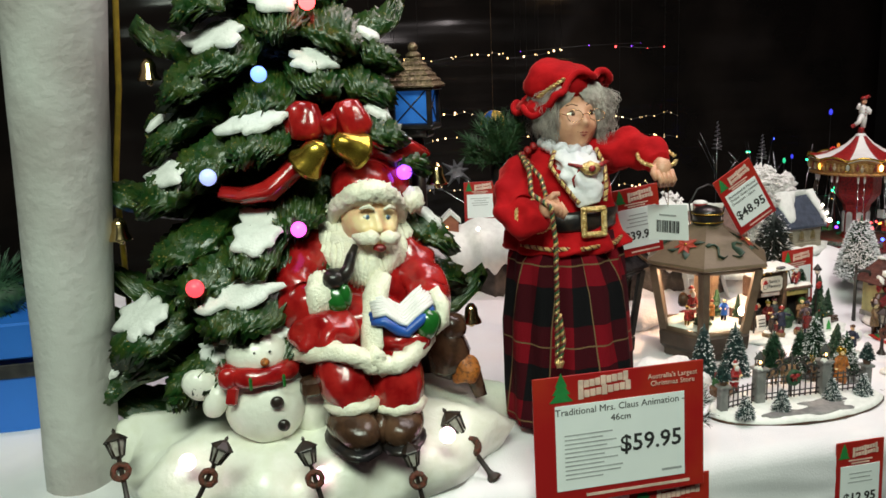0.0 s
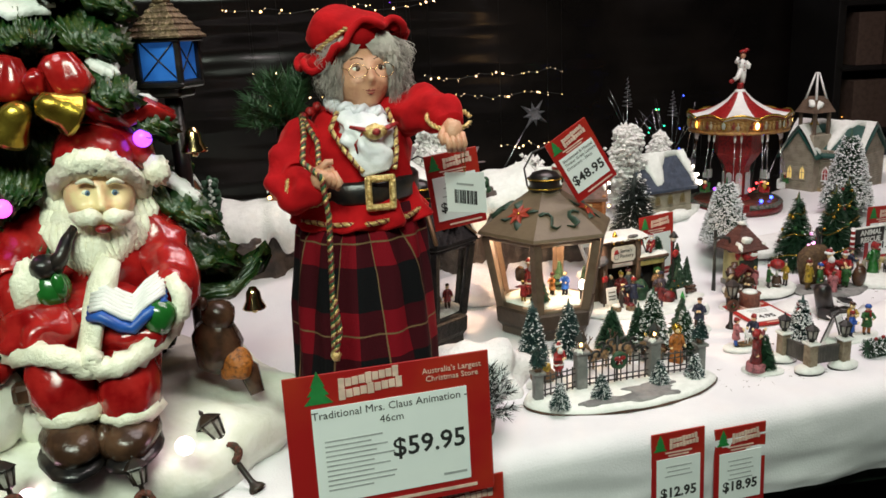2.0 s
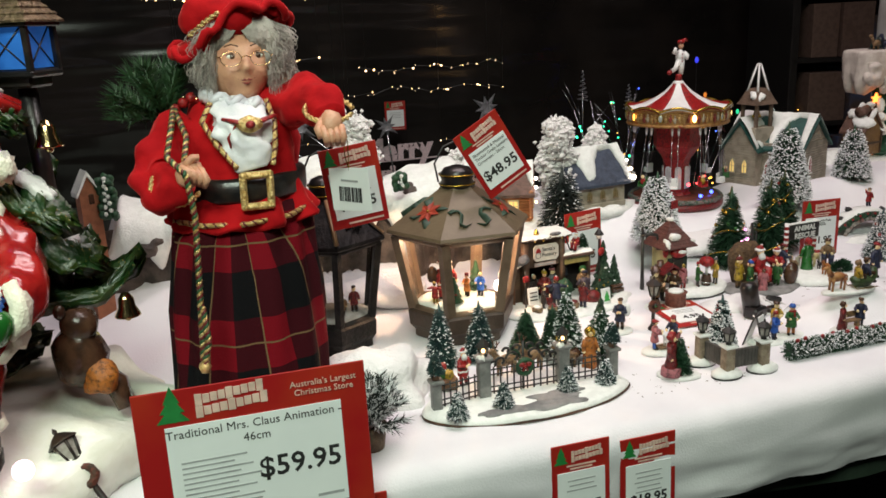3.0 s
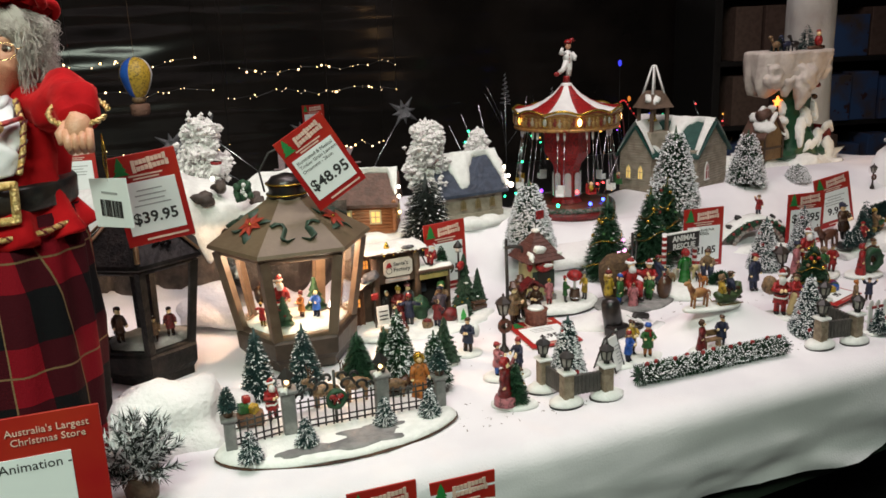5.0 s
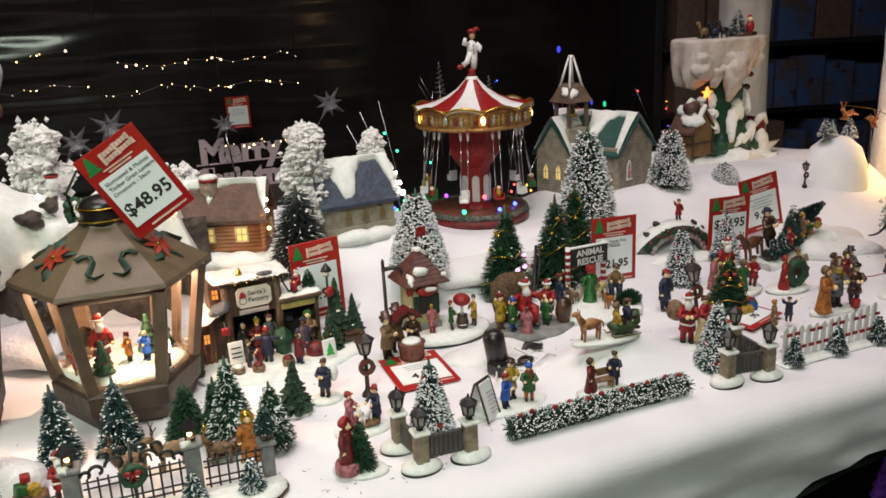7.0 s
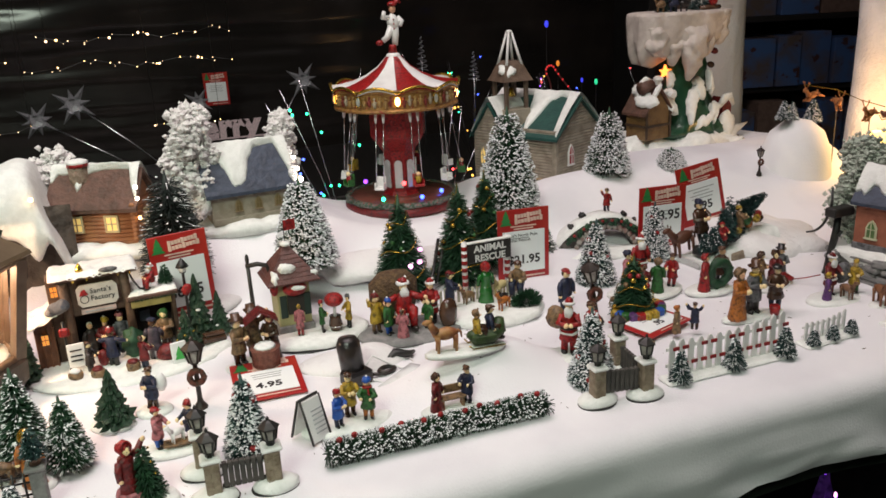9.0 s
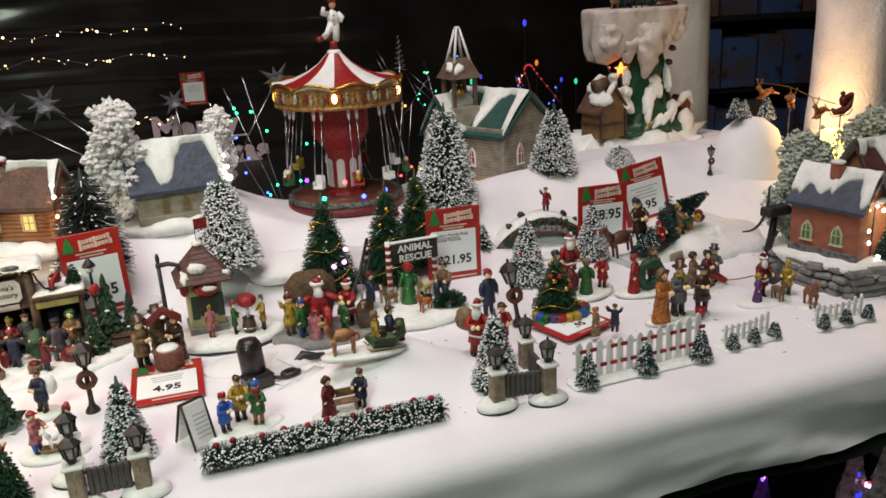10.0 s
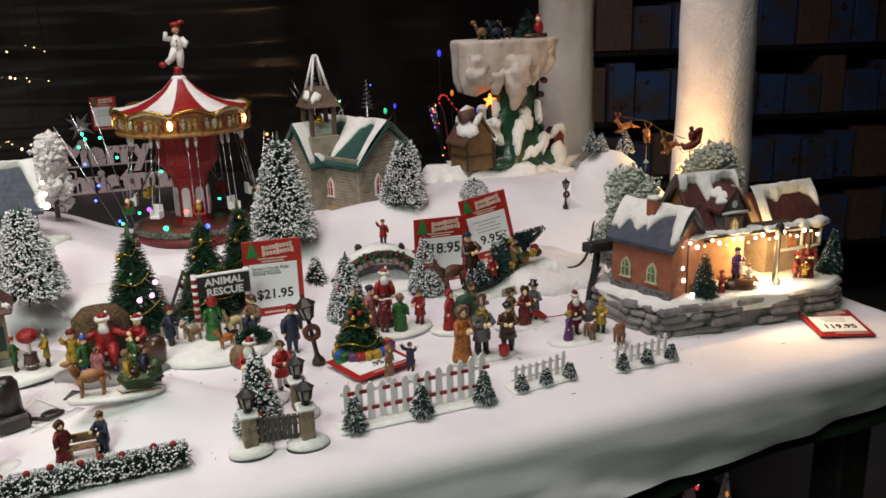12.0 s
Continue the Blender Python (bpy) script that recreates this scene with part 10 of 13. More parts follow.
    crowd = ((-0.040, -0.004, 0.044, BLACK, BLACK, "none", BLACK, 10, "down", WHITE), (-0.024, -0.008, 0.046, DKRED, BROWN, "bobble", YELLOW, -15, "hold", None), (-0.008, -0.004, 0.048, GREY, NAVY, "bobble", PINK, 20, "down", None),
             (-0.022, -0.040, 0.044, NAVY, BLACK, "bobble", RED, 150, "wide", None), (0.022, -0.048, 0.050, WORN, GREY, "cap", NAVY, 170, "hold", None), (0.008, -0.066, 0.040, DKRED, NAVY, "none", NAVY, 120, "fwd", None),
             (0.038, -0.018, 0.046, TANCOAT, BROWN, "bonnet", GREEN, -20, "hold", None), (-0.046, -0.044, 0.036, BLACK, BLACK, "cap", BROWN, 60, "fwd", None))
    for x, y, h, coat, legs, hat, hatc, turn, arms, hair in crowd:
        m = M()
        fig(m, x, y, 0.005, h, coat, legs, hat, hatc, turn=turn, arms=arms, hair=hair)
        part("figure", m, ob)
    m = M(NEEDLE)
    m.ell((0.002, -0.026, 0.022), (0.013, 0.009, 0.016), 18, 12, 0.5, 160)
    part("wreath_heap", m, ob, "heap of green wreaths")
    m = M(DKRED)
    m.ell((0.034, -0.052, 0.013), (0.012, 0.010, 0.010), 12, 8, 0.3, 60)
    part("red_sack", m, ob)
    m = M(DKRED)
    m.ell((-0.032, -0.036, 0.016), (0.006, 0.005, 0.010), 10, 8, 0.3, 60)
    part("red_parcel", m, ob)
    for x, y in ((-0.062, -0.054), (-0.040, -0.060), (-0.004, -0.060)):
        m = M(TANCOAT)
        m.lathe((x, y, 0.004), [(0.007, 0), (0.008, 0.007), (0.007, 0.009)], 12, rough=0.1, freq=300)
        m.use(WHITE if x < -0.05 else DKRED).ell((x, y, 0.014), (0.006, 0.006, 0.003), 10, 6, 0.3, 200)
        part("basket", m, ob)
    m = M()
    fig(m, 0.032, -0.010, 0.076, 0.034, RED, RED, "santa", beard=True, sit=True, turn=-70, arms="fwd")
    part("roof_figure", m, ob)
    m = M(IRON)
    m.tube([(0.008, -0.016, 0.106), (0.012, -0.016, 0.092), (0.018, -0.014, 0.080), (0.030, -0.014, 0.078)], 0.0012, 6)
    part("climbing_rope", m, ob)
    m = M(NEEDLE)
    needles(m, 0.024, 0.008, 300, 0.002, random.Random(3))
    m.v = [(a + 0.048, b - 0.002, c + 0.077) for a, b, c in m.v]
    part("roof_tree", m, ob)
    m = M(IRON)
    m.lathe((0.066, -0.020, 0.004), [(0.004, 0), (0.003, 0.006), (0.0016, 0.010), (0.0016, 0.086), (0.004, 0.088)], 8)
    m.lathe((0.066, -0.020, 0.098), [(0.0075, 0), (0.006, 0.003), (0.001, 0.010)], 8)
    lp = part("street_lamp", m, ob)
    m = M(mat("lamp_glass", (0.75, 0.75, 0.72), 0.2))
    m.lathe((0.066, -0.020, 0.091), [(0.003, 0), (0.0056, 0.008)], 8)
    part("lamp_glass", m, lp)
    m = M(RED)
    m.ell((0.067, -0.024, 0.072), (0.006, 0.004, 0.007), 10, 8, 0.3, 120)
    part("red_bow", m, lp)


moulded_fir(0.847, 1.437, 0.060, 0.0175, 6, foot=True)
moulded_fir(0.940, 1.606, 0.082, 0.017, 7, snow=3)
moulded_fir(0.963, 1.612, 0.056, 0.013, 8, snow=3)
moulded_fir(0.924, 1.576, 0.054, 0.015, 9, dots=6)
moulded_fir(0.755, 1.574, 0.086, 0.016, 10, snow=5)
toy_shop()
figure_group("standing_man", (0.883, 1.448, 0), "man in a blue jacket with a white bundle", [F(0, 0, 0, 0.044, NAVY, BROWN, "cap", BROWN, turn=-40, arms="hold"), S("bundle", WHITE, lambda m: m.ell((0.010, 0.0, 0.026), (0.006, 0.006, 0.010), 8, 6))], 0.018, 0.014)


# ---------------------------------------------------------------- snack kiosk
def kiosk():
    L = (1.058, 1.580, 0.0)
    ob = thing("snack_kiosk", L, 4, label="cream snack kiosk with shingled hip roof, flag and snowy base", category="model house", group="village houses")
    ob.scale = (0.80, 0.88, 1.14)
    m = M(SNOW)
    m.lathe((0.012, -0.018, 0), [(1, 0.001), (1, 0.005), (0.93, 0.008), (0.001, 0.008)], 36, 0.078, 0.052, rough=0.05, freq=30)
    m.use(IRON).lathe((0.012, -0.018, 0), [(1.005, 0), (1.005, 0.002), (0.9, 0.002)], 36, 0.078, 0.052, rough=0.05, freq=30)
    part("base", m, ob)
    m = M(mat("kiosk_cream", (0.38, 0.36, 0.17), 0.55, other=(0.30, 0.28, 0.13), scale=70))
    m.box((-0.014, 0.010, 0.034), (0.048, 0.042, 0.054), 0.001)
    part("wall", m, ob)
    m = M(STONE)
    m.box((-0.014, 0.009, 0.011), (0.054, 0.048, 0.008), 0.001)
    part("footing", m, ob)
    m = M(mat("dark_opening", (0.03, 0.025, 0.02), 0.7))
    m.box((-0.012, -0.0115, 0.038), (0.024, 0.003, 0.022))
    part("serving_hatch", m, ob)
    for x in (-0.030, 0.005):
        m = M(mat("dark_green_shutter", (0.02, 0.04, 0.03), 0.6))
        m.box((x, -0.012, 0.036), (0.010, 0.002, 0.024), 0.0005)
        part("shutter", m, ob)
    m = M(RED)
    m.ell((-0.012, -0.014, 0.055), (0.018, 0.010, 0.008), 14, 8)
    aw = part("awning", m, ob, "rounded red awning")
    m = M(SNOW)
    m.patch((-0.010, -0.023, 0.057), (0, -0.7, 0.7), 0.008, 0.003, 0.002, 3)
    part("awning_snow", m, aw)
    rf = mat("red_brown_shingle", (0.12, 0.045, 0.035), 0.5, other=(0.08, 0.03, 0.024), scale=80, bump=0.4)
    c = Vector((-0.014, 0.010, 0.062))
    for k in range(8):
        f0, f1 = 1 - 0.115 * k, 1 - 0.115 * (k + 1)
        m = M(rf)
        a = [(-0.038 * f0, -0.034 * f0), (0.038 * f0, -0.034 * f0), (0.038 * f0, 0.034 * f0), (-0.038 * f0, 0.034 * f0)]
        b = [(p * f1 / f0, q * f1 / f0) for p, q in a]
        z0, z1 = 0.062 + 0.0042 * k, 0.062 + 0.0042 * (k + 1)
        vs = [(c.x + p, c.y + q, z0) for p, q in a] + [(c.x + p, c.y + q, z0 + 0.0016) for p, q in a] + [(c.x + p, c.y + q, z1 + 0.0008) for p, q in b]
        fs = [(3, 2, 1, 0)] + [(i, (i + 1) % 4, 4 + (i + 1) % 4, 4 + i) for i in range(4)] + [(4 + i, 4 + (i + 1) % 4, 8 + (i + 1) % 4, 8 + i) for i in range(4)] + [(8, 9, 10, 11)]
        m.add(vs, fs, False)
        part("shingle_course", m, ob)
    for k, (x, y, z, a, b2) in enumerate(((-0.022, -0.014, 0.077, 0.010, 0.006), (0.018, -0.016, 0.068, 0.005, 0.004), (-0.040, -0.016, 0.069, 0.006, 0.008))):
        m = M(SNOW)
        m.patch((x, y, z), (0, -0.6, 0.8), a, b2, 0.004, k + 3, 5)
        part("roof_snow", m, ob)
    m = M(SNOW)
    m.ell((-0.014, 0.010, 0.0975), (0.008, 0.008, 0.003), 10, 6)
    part("top_snow", m, ob)
    m = M(IRON)
    m.tube([(-0.014, 0.010, 0.095), (-0.014, 0.010, 0.122)], 0.0006, 5)
    fl = part("flag_pole", m, ob)
    m = M(RED)
    m.box((-0.005, 0.010, 0.117), (0.018, 0.0008, 0.011), 0.0002, (0, 0, 10))
    part("flag", m, fl)
    m = M(RED)
    m.ell((-0.042, -0.014, 0.058), (0.006, 0.004, 0.008), 10, 8)
    part("round_sign", m, ob)
    # bent lamp post
    m = M(IRON)
    m.tube([(-0.068, 0.020, 0.0), (-0.068, 0.020, 0.030), (-0.069, 0.020, 0.080)], [0.0042, 0.0032, 0.0028], 8)
    m.tube([(-0.072, 0.020, 0.078), (-0.056, 0.014, 0.080), (-0.044, 0.010, 0.078), (-0.040, 0.008, 0.066)], 0.0026, 7)
    m.lathe((-0.040, 0.008, 0.058), [(0.006, 0), (0.005, 0.006), (0.002, 0.010)], 10)
    m.ell((-0.069, 0.020, 0.085), (0.003, 0.003, 0.006), 8, 6)
    part("bent_lamp", m, ob, "dark bent street lamp")
    # people and the toadstool table
    m = M()
    fig(m, -0.014, -0.032, 0.008, 0.036, PINK, RED, None, hair=YELLOW, turn=160)
    part("girl_figure", m, ob)
    m = M()
    fig(m, 0.018, -0.034, 0.008, 0.034, GREEN, BLACK, "bobble", RED, turn=70, arms="fwd")
    part("elf_figure", m, ob)
    m = M()
    fig(m, 0.058, -0.036, 0.008, 0.036, YELLOW, BLACK, "bobble", GREY, turn=-70, arms="fwd")
    part("elf_figure", m, ob)
    m = M(BROWN)
    m.lathe((0.038, -0.034, 0.008), [(0.008, 0), (0.010, 0.007), (0.008, 0.014), (0.009, 0.015)], 14)
    m.use(STEEL).tube(ring((0.038, -0.034, 0.013), 0.0098, 0.0098, 16), 0.0007, 4, True)
    tb = part("barrel_table", m, ob)
    m = M(WHITE)
    m.tube([(0.038, -0.034, 0.022), (0.038, -0.034, 0.038)], 0.0026, 8)
    m.use(RED).ell((0.038, -0.034, 0.041), (0.014, 0.014, 0.007), 14, 8)
    m.use(SNOW).ell((0.040, -0.043, 0.042), (0.005, 0.004, 0.003), 8, 6)
    part("toadstool", m, tb)
    m = M(WHITE)
    m.tube([(0.040, -0.030, 0.046), (0.046, -0.026, 0.056), (0.058, -0.028, 0.050)], 0.0004, 4)
    part("wire", m, ob)


kiosk()

# well with carollers
figure_group("well_carollers", (0.993, 1.507, 0), "three carollers in brown coats round a brick well",
             [F(-0.018, 0.004, 0, 0.056, TANCOAT, BROWN, "top", BROWN, turn=40, arms="hold", skirt=False), F(0.018, 0.010, 0, 0.052, BROWN, BROWN, "bonnet", DKRED, turn=-40, arms="hold", skirt=True),
              F(0.0, 0.020, 0, 0.058, TANCOAT, BLACK, "top", BROWN, arms="up"), S("well", mat("red_brick", (0.25, 0.09, 0.06), 0.7, other=(0.17, 0.06, 0.04), scale=200, bump=0.8), lambda m: m.lathe((0.008, -0.010, 0), [(0.015, 0), (0.015, 0.020), (0.017, 0.022), (0.010, 0.022)], 14)),
              S("well_snow", SNOW, lambda m: m.ell((0.008, -0.010, 0.023), (0.012, 0.012, 0.004), 10, 6)), S("well_roof", DKRED, lambda m: m.prism([(-0.010, 0.046), (0.008, 0.058), (0.026, 0.046), (0.026, 0.049), (0.008, 0.062), (-0.010, 0.049)], -0.004, 0.014, "y"))], 0.034, 0.024)

# seated santa with children
figure_group("santa_throne", (1.172, 1.528, 0), "seated santa figure with children on a grey oval base",
             [F(-0.004, 0.0, 0.004, 0.068, RED, RED, "santa", beard=True, sit=True, arms="wide"), F(-0.038, 0.004, 0, 0.048, YELLOW, TANCOAT, "bobble", DKRED, arms=("up", "down"), turn=20),
              F(-0.026, -0.008, 0, 0.044, GREEN, BLUE, "bobble", BLUE, turn=40), F(-0.014, -0.024, 0, 0.036, PINK, PINK, None, hair=BROWN, skirt=True, turn=150),
              F(0.030, 0.004, 0, 0.054, RED, BLACK, "santa", turn=-30, arms="fwd"), F(0.022, -0.010, 0, 0.038, GREEN, GREEN, None, turn=-60),
              S("wicker_chair", mat("wicker_dark", (0.09, 0.05, 0.025), 0.7, other=(0.15, 0.09, 0.04), scale=200, bump=1.0, bump_scale=400), lambda m: m.lathe((-0.008, 0.030, 0.0), [(0.022, 0), (0.030, 0.030), (0.030, 0.050), (0.018, 0.062), (0.002, 0.064)], 16, 1, 0.5)),
              S("low_wall", BROWN, lambda m: m.ell((0.046, -0.012, 0.016), (0.012, 0.010, 0.018), 10, 8, 0.2, 60))], 0.062, 0.042, 0, base=STONE)

# sleigh with a horse
hs = figure_group("horse_sleigh", (1.180, 1.358, 0.0440), "tan horse pulling a green sleigh with two riders",
             [Q("horse", -0.022, 0, 0, 0.041, mat("palomino", (0.40, 0.20, 0.07), 0.5, other=(0.26, 0.09, 0.035), scale=120)), F(0.014, 0.0, 0.006, 0.044, YELLOW, BROWN, "bonnet", TANCOAT, turn=80, sit=True), F(0.030, 0.002, 0.006, 0.048, NAVY, BROWN, "cap", BROWN, turn=80, sit=True),
              S("sleigh", mat("olive_sleigh", (0.045, 0.080, 0.022), 0.45, other=(0.025, 0.045, 0.014), scale=150), lambda m: (m.tube([(0.004, 0, 0.016), (0.012, 0, 0.010), (0.030, 0, 0.010), (0.040, 0, 0.018), (0.041, 0, 0.030)], [0.004, 0.009, 0.010, 0.009, 0.005], 10), m.box((0.022, 0.0, 0.012), (0.030, 0.020, 0.010), 0.003))),
              S("runner", GOLD, lambda m: [m.tube([(0.002, s, 0.006), (0.006, s, 0.0015), (0.044, s, 0.0015)], 0.0009, 5) for s in (-0.010, 0.010)])], 0.047, 0.016, -3)
hs.scale = (0.88, 0.88, 0.88)


# animal rescue stand
def rescue():
    L = (1.280, 1.558, 0.0)
    ob = thing("animal_rescue", L, 4, label="animal rescue stand with striped poles, picket fence, figures and animals", category="figurine", group="village figures")
    m = M(SNOW)
    m.lathe((0.004, -0.012, 0), [(1, 0.0), (1, 0.005), (0.93, 0.008), (0.001, 0.008)], 36, 0.070, 0.056, rough=0.10, freq=28)
    part("base", m, ob)
    for x, y in ((-0.008, 0.036), (0.054, 0.038)):
        m = M(WHITE)
        m.tube([(x, y, 0.006), (x, y, 0.078)], 0.0036, 10)
        pl = part("pole", m, ob, "red and white striped pole")
        for k in range(7):
            m = M(RED)
            m.lathe((x, y, 0.010 + 0.0095 * k), [(0.0038, 0), (0.0039, 0.001), (0.0039, 0.0045), (0.0038, 0.0055)], 10)
            part("stripe", m, pl)
    m = M(IRON)
    m.box((0.026, 0.033, 0.062), (0.062, 0.003, 0.026), 0.001)
    b = part("sign_board", m, ob, "snowy dark board with white letters")
    text("sign_words", "ANIMAL\nRESCUE", 0.0125, pose(0.026, 0.0306, 0.0635, 90, 0, 0), WHITE, b, "CENTER", 0.0004)
    m = M(SNOW)
    m.box((0.026, 0.033, 0.0762), (0.064, 0.005, 0.003), 0.001)
    part("sign_snow", m, b)
    for k in range(14):
        m = M(mat("cream_picket", (0.50, 0.46, 0.36), 0.6))
        m.box((-0.052 + 0.0082 * k, 0.014 + 0.006 * math.sin(k), 0.017), (0.0035, 0.002, 0.022), 0.0006)
        part("picket", m, ob)
    m = M()
    fig(m, -0.044, 0.004, 0.006, 0.050, NAVY, BLACK, "cap", DKRED, turn=70, arms="fwd")
    part("figure", m, ob)
    m = M()
    fig(m, 0.004, 0.0, 0.006, 0.052, MITT, MITT, "bonnet", RED, skirt=True, turn=170)
    part("figure", m, ob)
    m = M()
    fig(m, 0.052, 0.006, 0.006, 0.054, TANCOAT, NAVY, "cap", BROWN, turn=-40, arms="fwd", sit=True)
    part("figure", m, ob)
    for x, y, s, mt in ((-0.018, 0.006, 0.026, TANCOAT), (0.030, 0.010, 0.032, mat("cream_coat", (0.55, 0.45, 0.22), 0.5)), (0.012, -0.032, 0.026, ORANGE), (0.024, -0.008, 0.018, BLACK)):
        m = M()
        quadruped(m, x, y, 0.006, s, mt, 20)
        part("animal", m, ob)
    m = M(NEEDLE)
    vs, fs = [], []
    rnd = random.Random(2)
    for k in range(1300):
        d = Vector((rnd.gauss(0, 1), rnd.gauss(0, 1), abs(rnd.gauss(0, 1)))).normalized()
        p = Vector((0.042, -0.034, 0.010)) + Vector((d.x * 0.018, d.y * 0.010, d.z * 0.014)) * rnd.uniform(0.5, 1.1)
        w = Vector((rnd.uniform(-1, 1), rnd.uniform(-1, 1), rnd.uniform(-1, 1))).normalized() * 0.0012
        i = len(vs)
        vs += [p - w, p + w, p + d * 0.005]
        fs.append((i, i + 1, i + 2))
    m.add(vs, fs, False)
    part("cut_fir", m, ob, "cut fir lying on a sledge")


rescue()
figure_group("standing_man", (1.364, 1.500, 0), "man in a navy coat and red cap", [F(0, 0, 0, 0.057, NAVY, NAVY, "cap", RED, arms="down", turn=10)], 0.014, 0.010, base=None)
figure_group("santa_with_sack", (1.302, 1.374, 0.007), "santa figure carrying a big brown sack beside a boy",
             [F(0, 0, 0, 0.060, RED, RED, "santa", beard=True, arms="hold", turn=-30, bag=TANCOAT), F(0.030, 0.008, 0, 0.050, RED, WHITE, "cap", BROWN, turn=20, arms="hold"), S("parcel", mat("cream_parcel", (0.5, 0.38, 0.18), 0.6), lambda m: m.box((0.010, -0.010, 0.016), (0.008, 0.010, 0.030), 0.003, (0, 15, 0)))], 0.036, 0.020)
figure_group("carolling_children", (1.054, 1.342, 0), "three singing children beside a white sandwich board",
             [F(-0.010, -0.006, 0, 0.038, BLUE, NAVY, "bobble", RED, arms="hold", turn=30), F(0.006, 0.010, 0, 0.044, YELLOW, BROWN, "cap", BROWN, arms="hold"), F(0.020, -0.004, 0, 0.042, GREEN, ORANGE, "bobble", BLUE, arms="fwd", turn=-30, scarf=RED)], 0.044, 0.020, 4)
m = M(WHITE)
for s in (-1, 1):
    m.box((0, s * 0.0075, 0.020), (0.020, 0.002, 0.040), 0.0004, (s * 16, 0, 0))
bd = thing("sandwich_board", (1.018, 1.334, 0.002), 32, label="white sandwich board with a black frame", category="sign")
part("board", m, bd)
m = M(IRON)
for s in (-1, 1):
    for x in (-0.011, 0.011):
        m.tube([(x, s * 0.0015, 0.040), (x, s * 0.0145, 0.0)], 0.0012, 5)
m.tube([(-0.011, 0, 0.0405), (0.011, 0, 0.0405)], 0.0014, 5)
part("frame", m, bd)
m = M(INKGREY)
for k in range(6):
    m.box((0, -0.0098 - 0.0011 * k, 0.031 - 0.004 * k), (0.013, 0.0006, 0.0012))
part("printed_text", m, bd)
figure_group("bench_couple", (1.150, 1.318, 0.006), "lady in red and man in navy at a wooden bench",
             [F(-0.016, -0.002, 0, 0.037, DKRED, DKRED, "bonnet", BROWN, skirt=True, turn=40), F(0.016, 0.002, 0, 0.038, NAVY, NAVY, "cap", BROWN, turn=-40, arms="fwd"), S("bench", TANCOAT, lambda m: (m.box((0, 0, 0.010), (0.026, 0.010, 0.002), 0.0004), m.box((0, 0.006, 0.016), (0.026, 0.002, 0.008), 0.0004), [m.box((x, 0, 0.005), (0.002, 0.008, 0.010)) for x in (-0.010, 0.010)]))], 0.030, 0.014)
# decorated fir with presents
t = brush_tree(1.430, 1.455, 0.072, 0.027, "green moulded tree with gold beads and presents round its foot", NEEDLE, 0.0, seed=90, density=1.2, group="decorated trees", z=0.006)
decorate(t, 0.074, 0.028, 16, 5, (GOLD, RED, TANCOAT))
m0 = thing("present_heap", (1.430, 1.446, 0.004), label="heap of coloured wrapped presents", category="presents")
rnd = random.Random(9)
for k in range(12):
    a = math.pi + k * math.pi / 10
    m = M((YELLOW, BLUE, GREEN, PURPLE, RED, YELLOW)[k % 6])
    m.box((0.030 * math.cos(a) + 0.004, 0.022 * math.sin(a) + 0.004, 0.006), (0.012, 0.010, 0.010), 0.002, (0, 0, rnd.uniform(0, 90)))
    part("present", m, m0)
figure_group("kneeling_pair", (1.455, 1.385, 0.008), "two small kneeling figures in brown and navy", [F(-0.012, 0, -0.004, 0.032, TANCOAT, BROWN, "bonnet", ORANGE, skirt=True, turn=40), F(0.012, 0, -0.004, 0.032, NAVY, BROWN, "cap", BROWN, turn=-40, arms="up")], 0.02, 0.01, base=None)
figure_group("caroller_trio", (1.553, 1.391, 0), "three tall carollers in winter coats with a red bucket",
             [F(-0.026, -0.004, 0, 0.060, ORANGE, BROWN, "bonnet", TANCOAT, skirt=True, arms="hold", turn=20), F(0.0, 0.002, 0, 0.062, GREY, BLACK, "top", BROWN, arms="hold", scarf=YELLOW), F(0.030, 0.0, 0, 0.056, BROWN, NAVY, "cap", BLACK, arms="hold", turn=-20),
              S("bucket", RED, lambda m: m.lathe((0.020, -0.012, 0), [(0.005, 0), (0.0062, 0.011), (0.0055, 0.011)], 12))], 0.042, 0.014)
figure_group("santa_greeting", (1.486, 1.516, 0), "standing santa figure greeting children on a snowy base",
             [F(-0.004, 0.006, 0.012, 0.058, RED, RED, "santa", beard=True, turn=-10), F(-0.022, 0.008, 0, 0.052, PINK, PINK, "bobble", NAVY, skirt=True, turn=40), F(-0.012, -0.016, 0, 0.040, DKRED, BROWN, None, turn=150), F(0.008, -0.016, 0, 0.044, GREEN, GREEN, "bonnet", TANCOAT, turn=160, skirt=True), F(0.036, -0.006, 0, 0.044, RED, RED, "cap", BROWN, turn=-50, arms="fwd"),
              S("stool", BROWN, lambda m: m.lathe((-0.004, 0.006, 0), [(0.012, 0), (0.012, 0.012), (0.001, 0.013)], 12))], 0.052, 0.032)
figure_group("wreath_seller", (1.562, 1.484, 0), "woman in red with a man behind a big green wreath",
             [F(-0.014, -0.006, 0, 0.048, RED, RED, "bonnet", RED, skirt=True, turn=40), F(0.020, 0.006, 0, 0.050, BROWN, BLACK, "cap", BROWN, turn=-50), S("wreath", NEEDLE, lambda m: m.tube(ring((0.008, -0.006, 0.020), 0.014, 0.015, 20, 0, "xz"), 0.006, 8, True, rough=0.7, freq=300))], 0.034, 0.020)
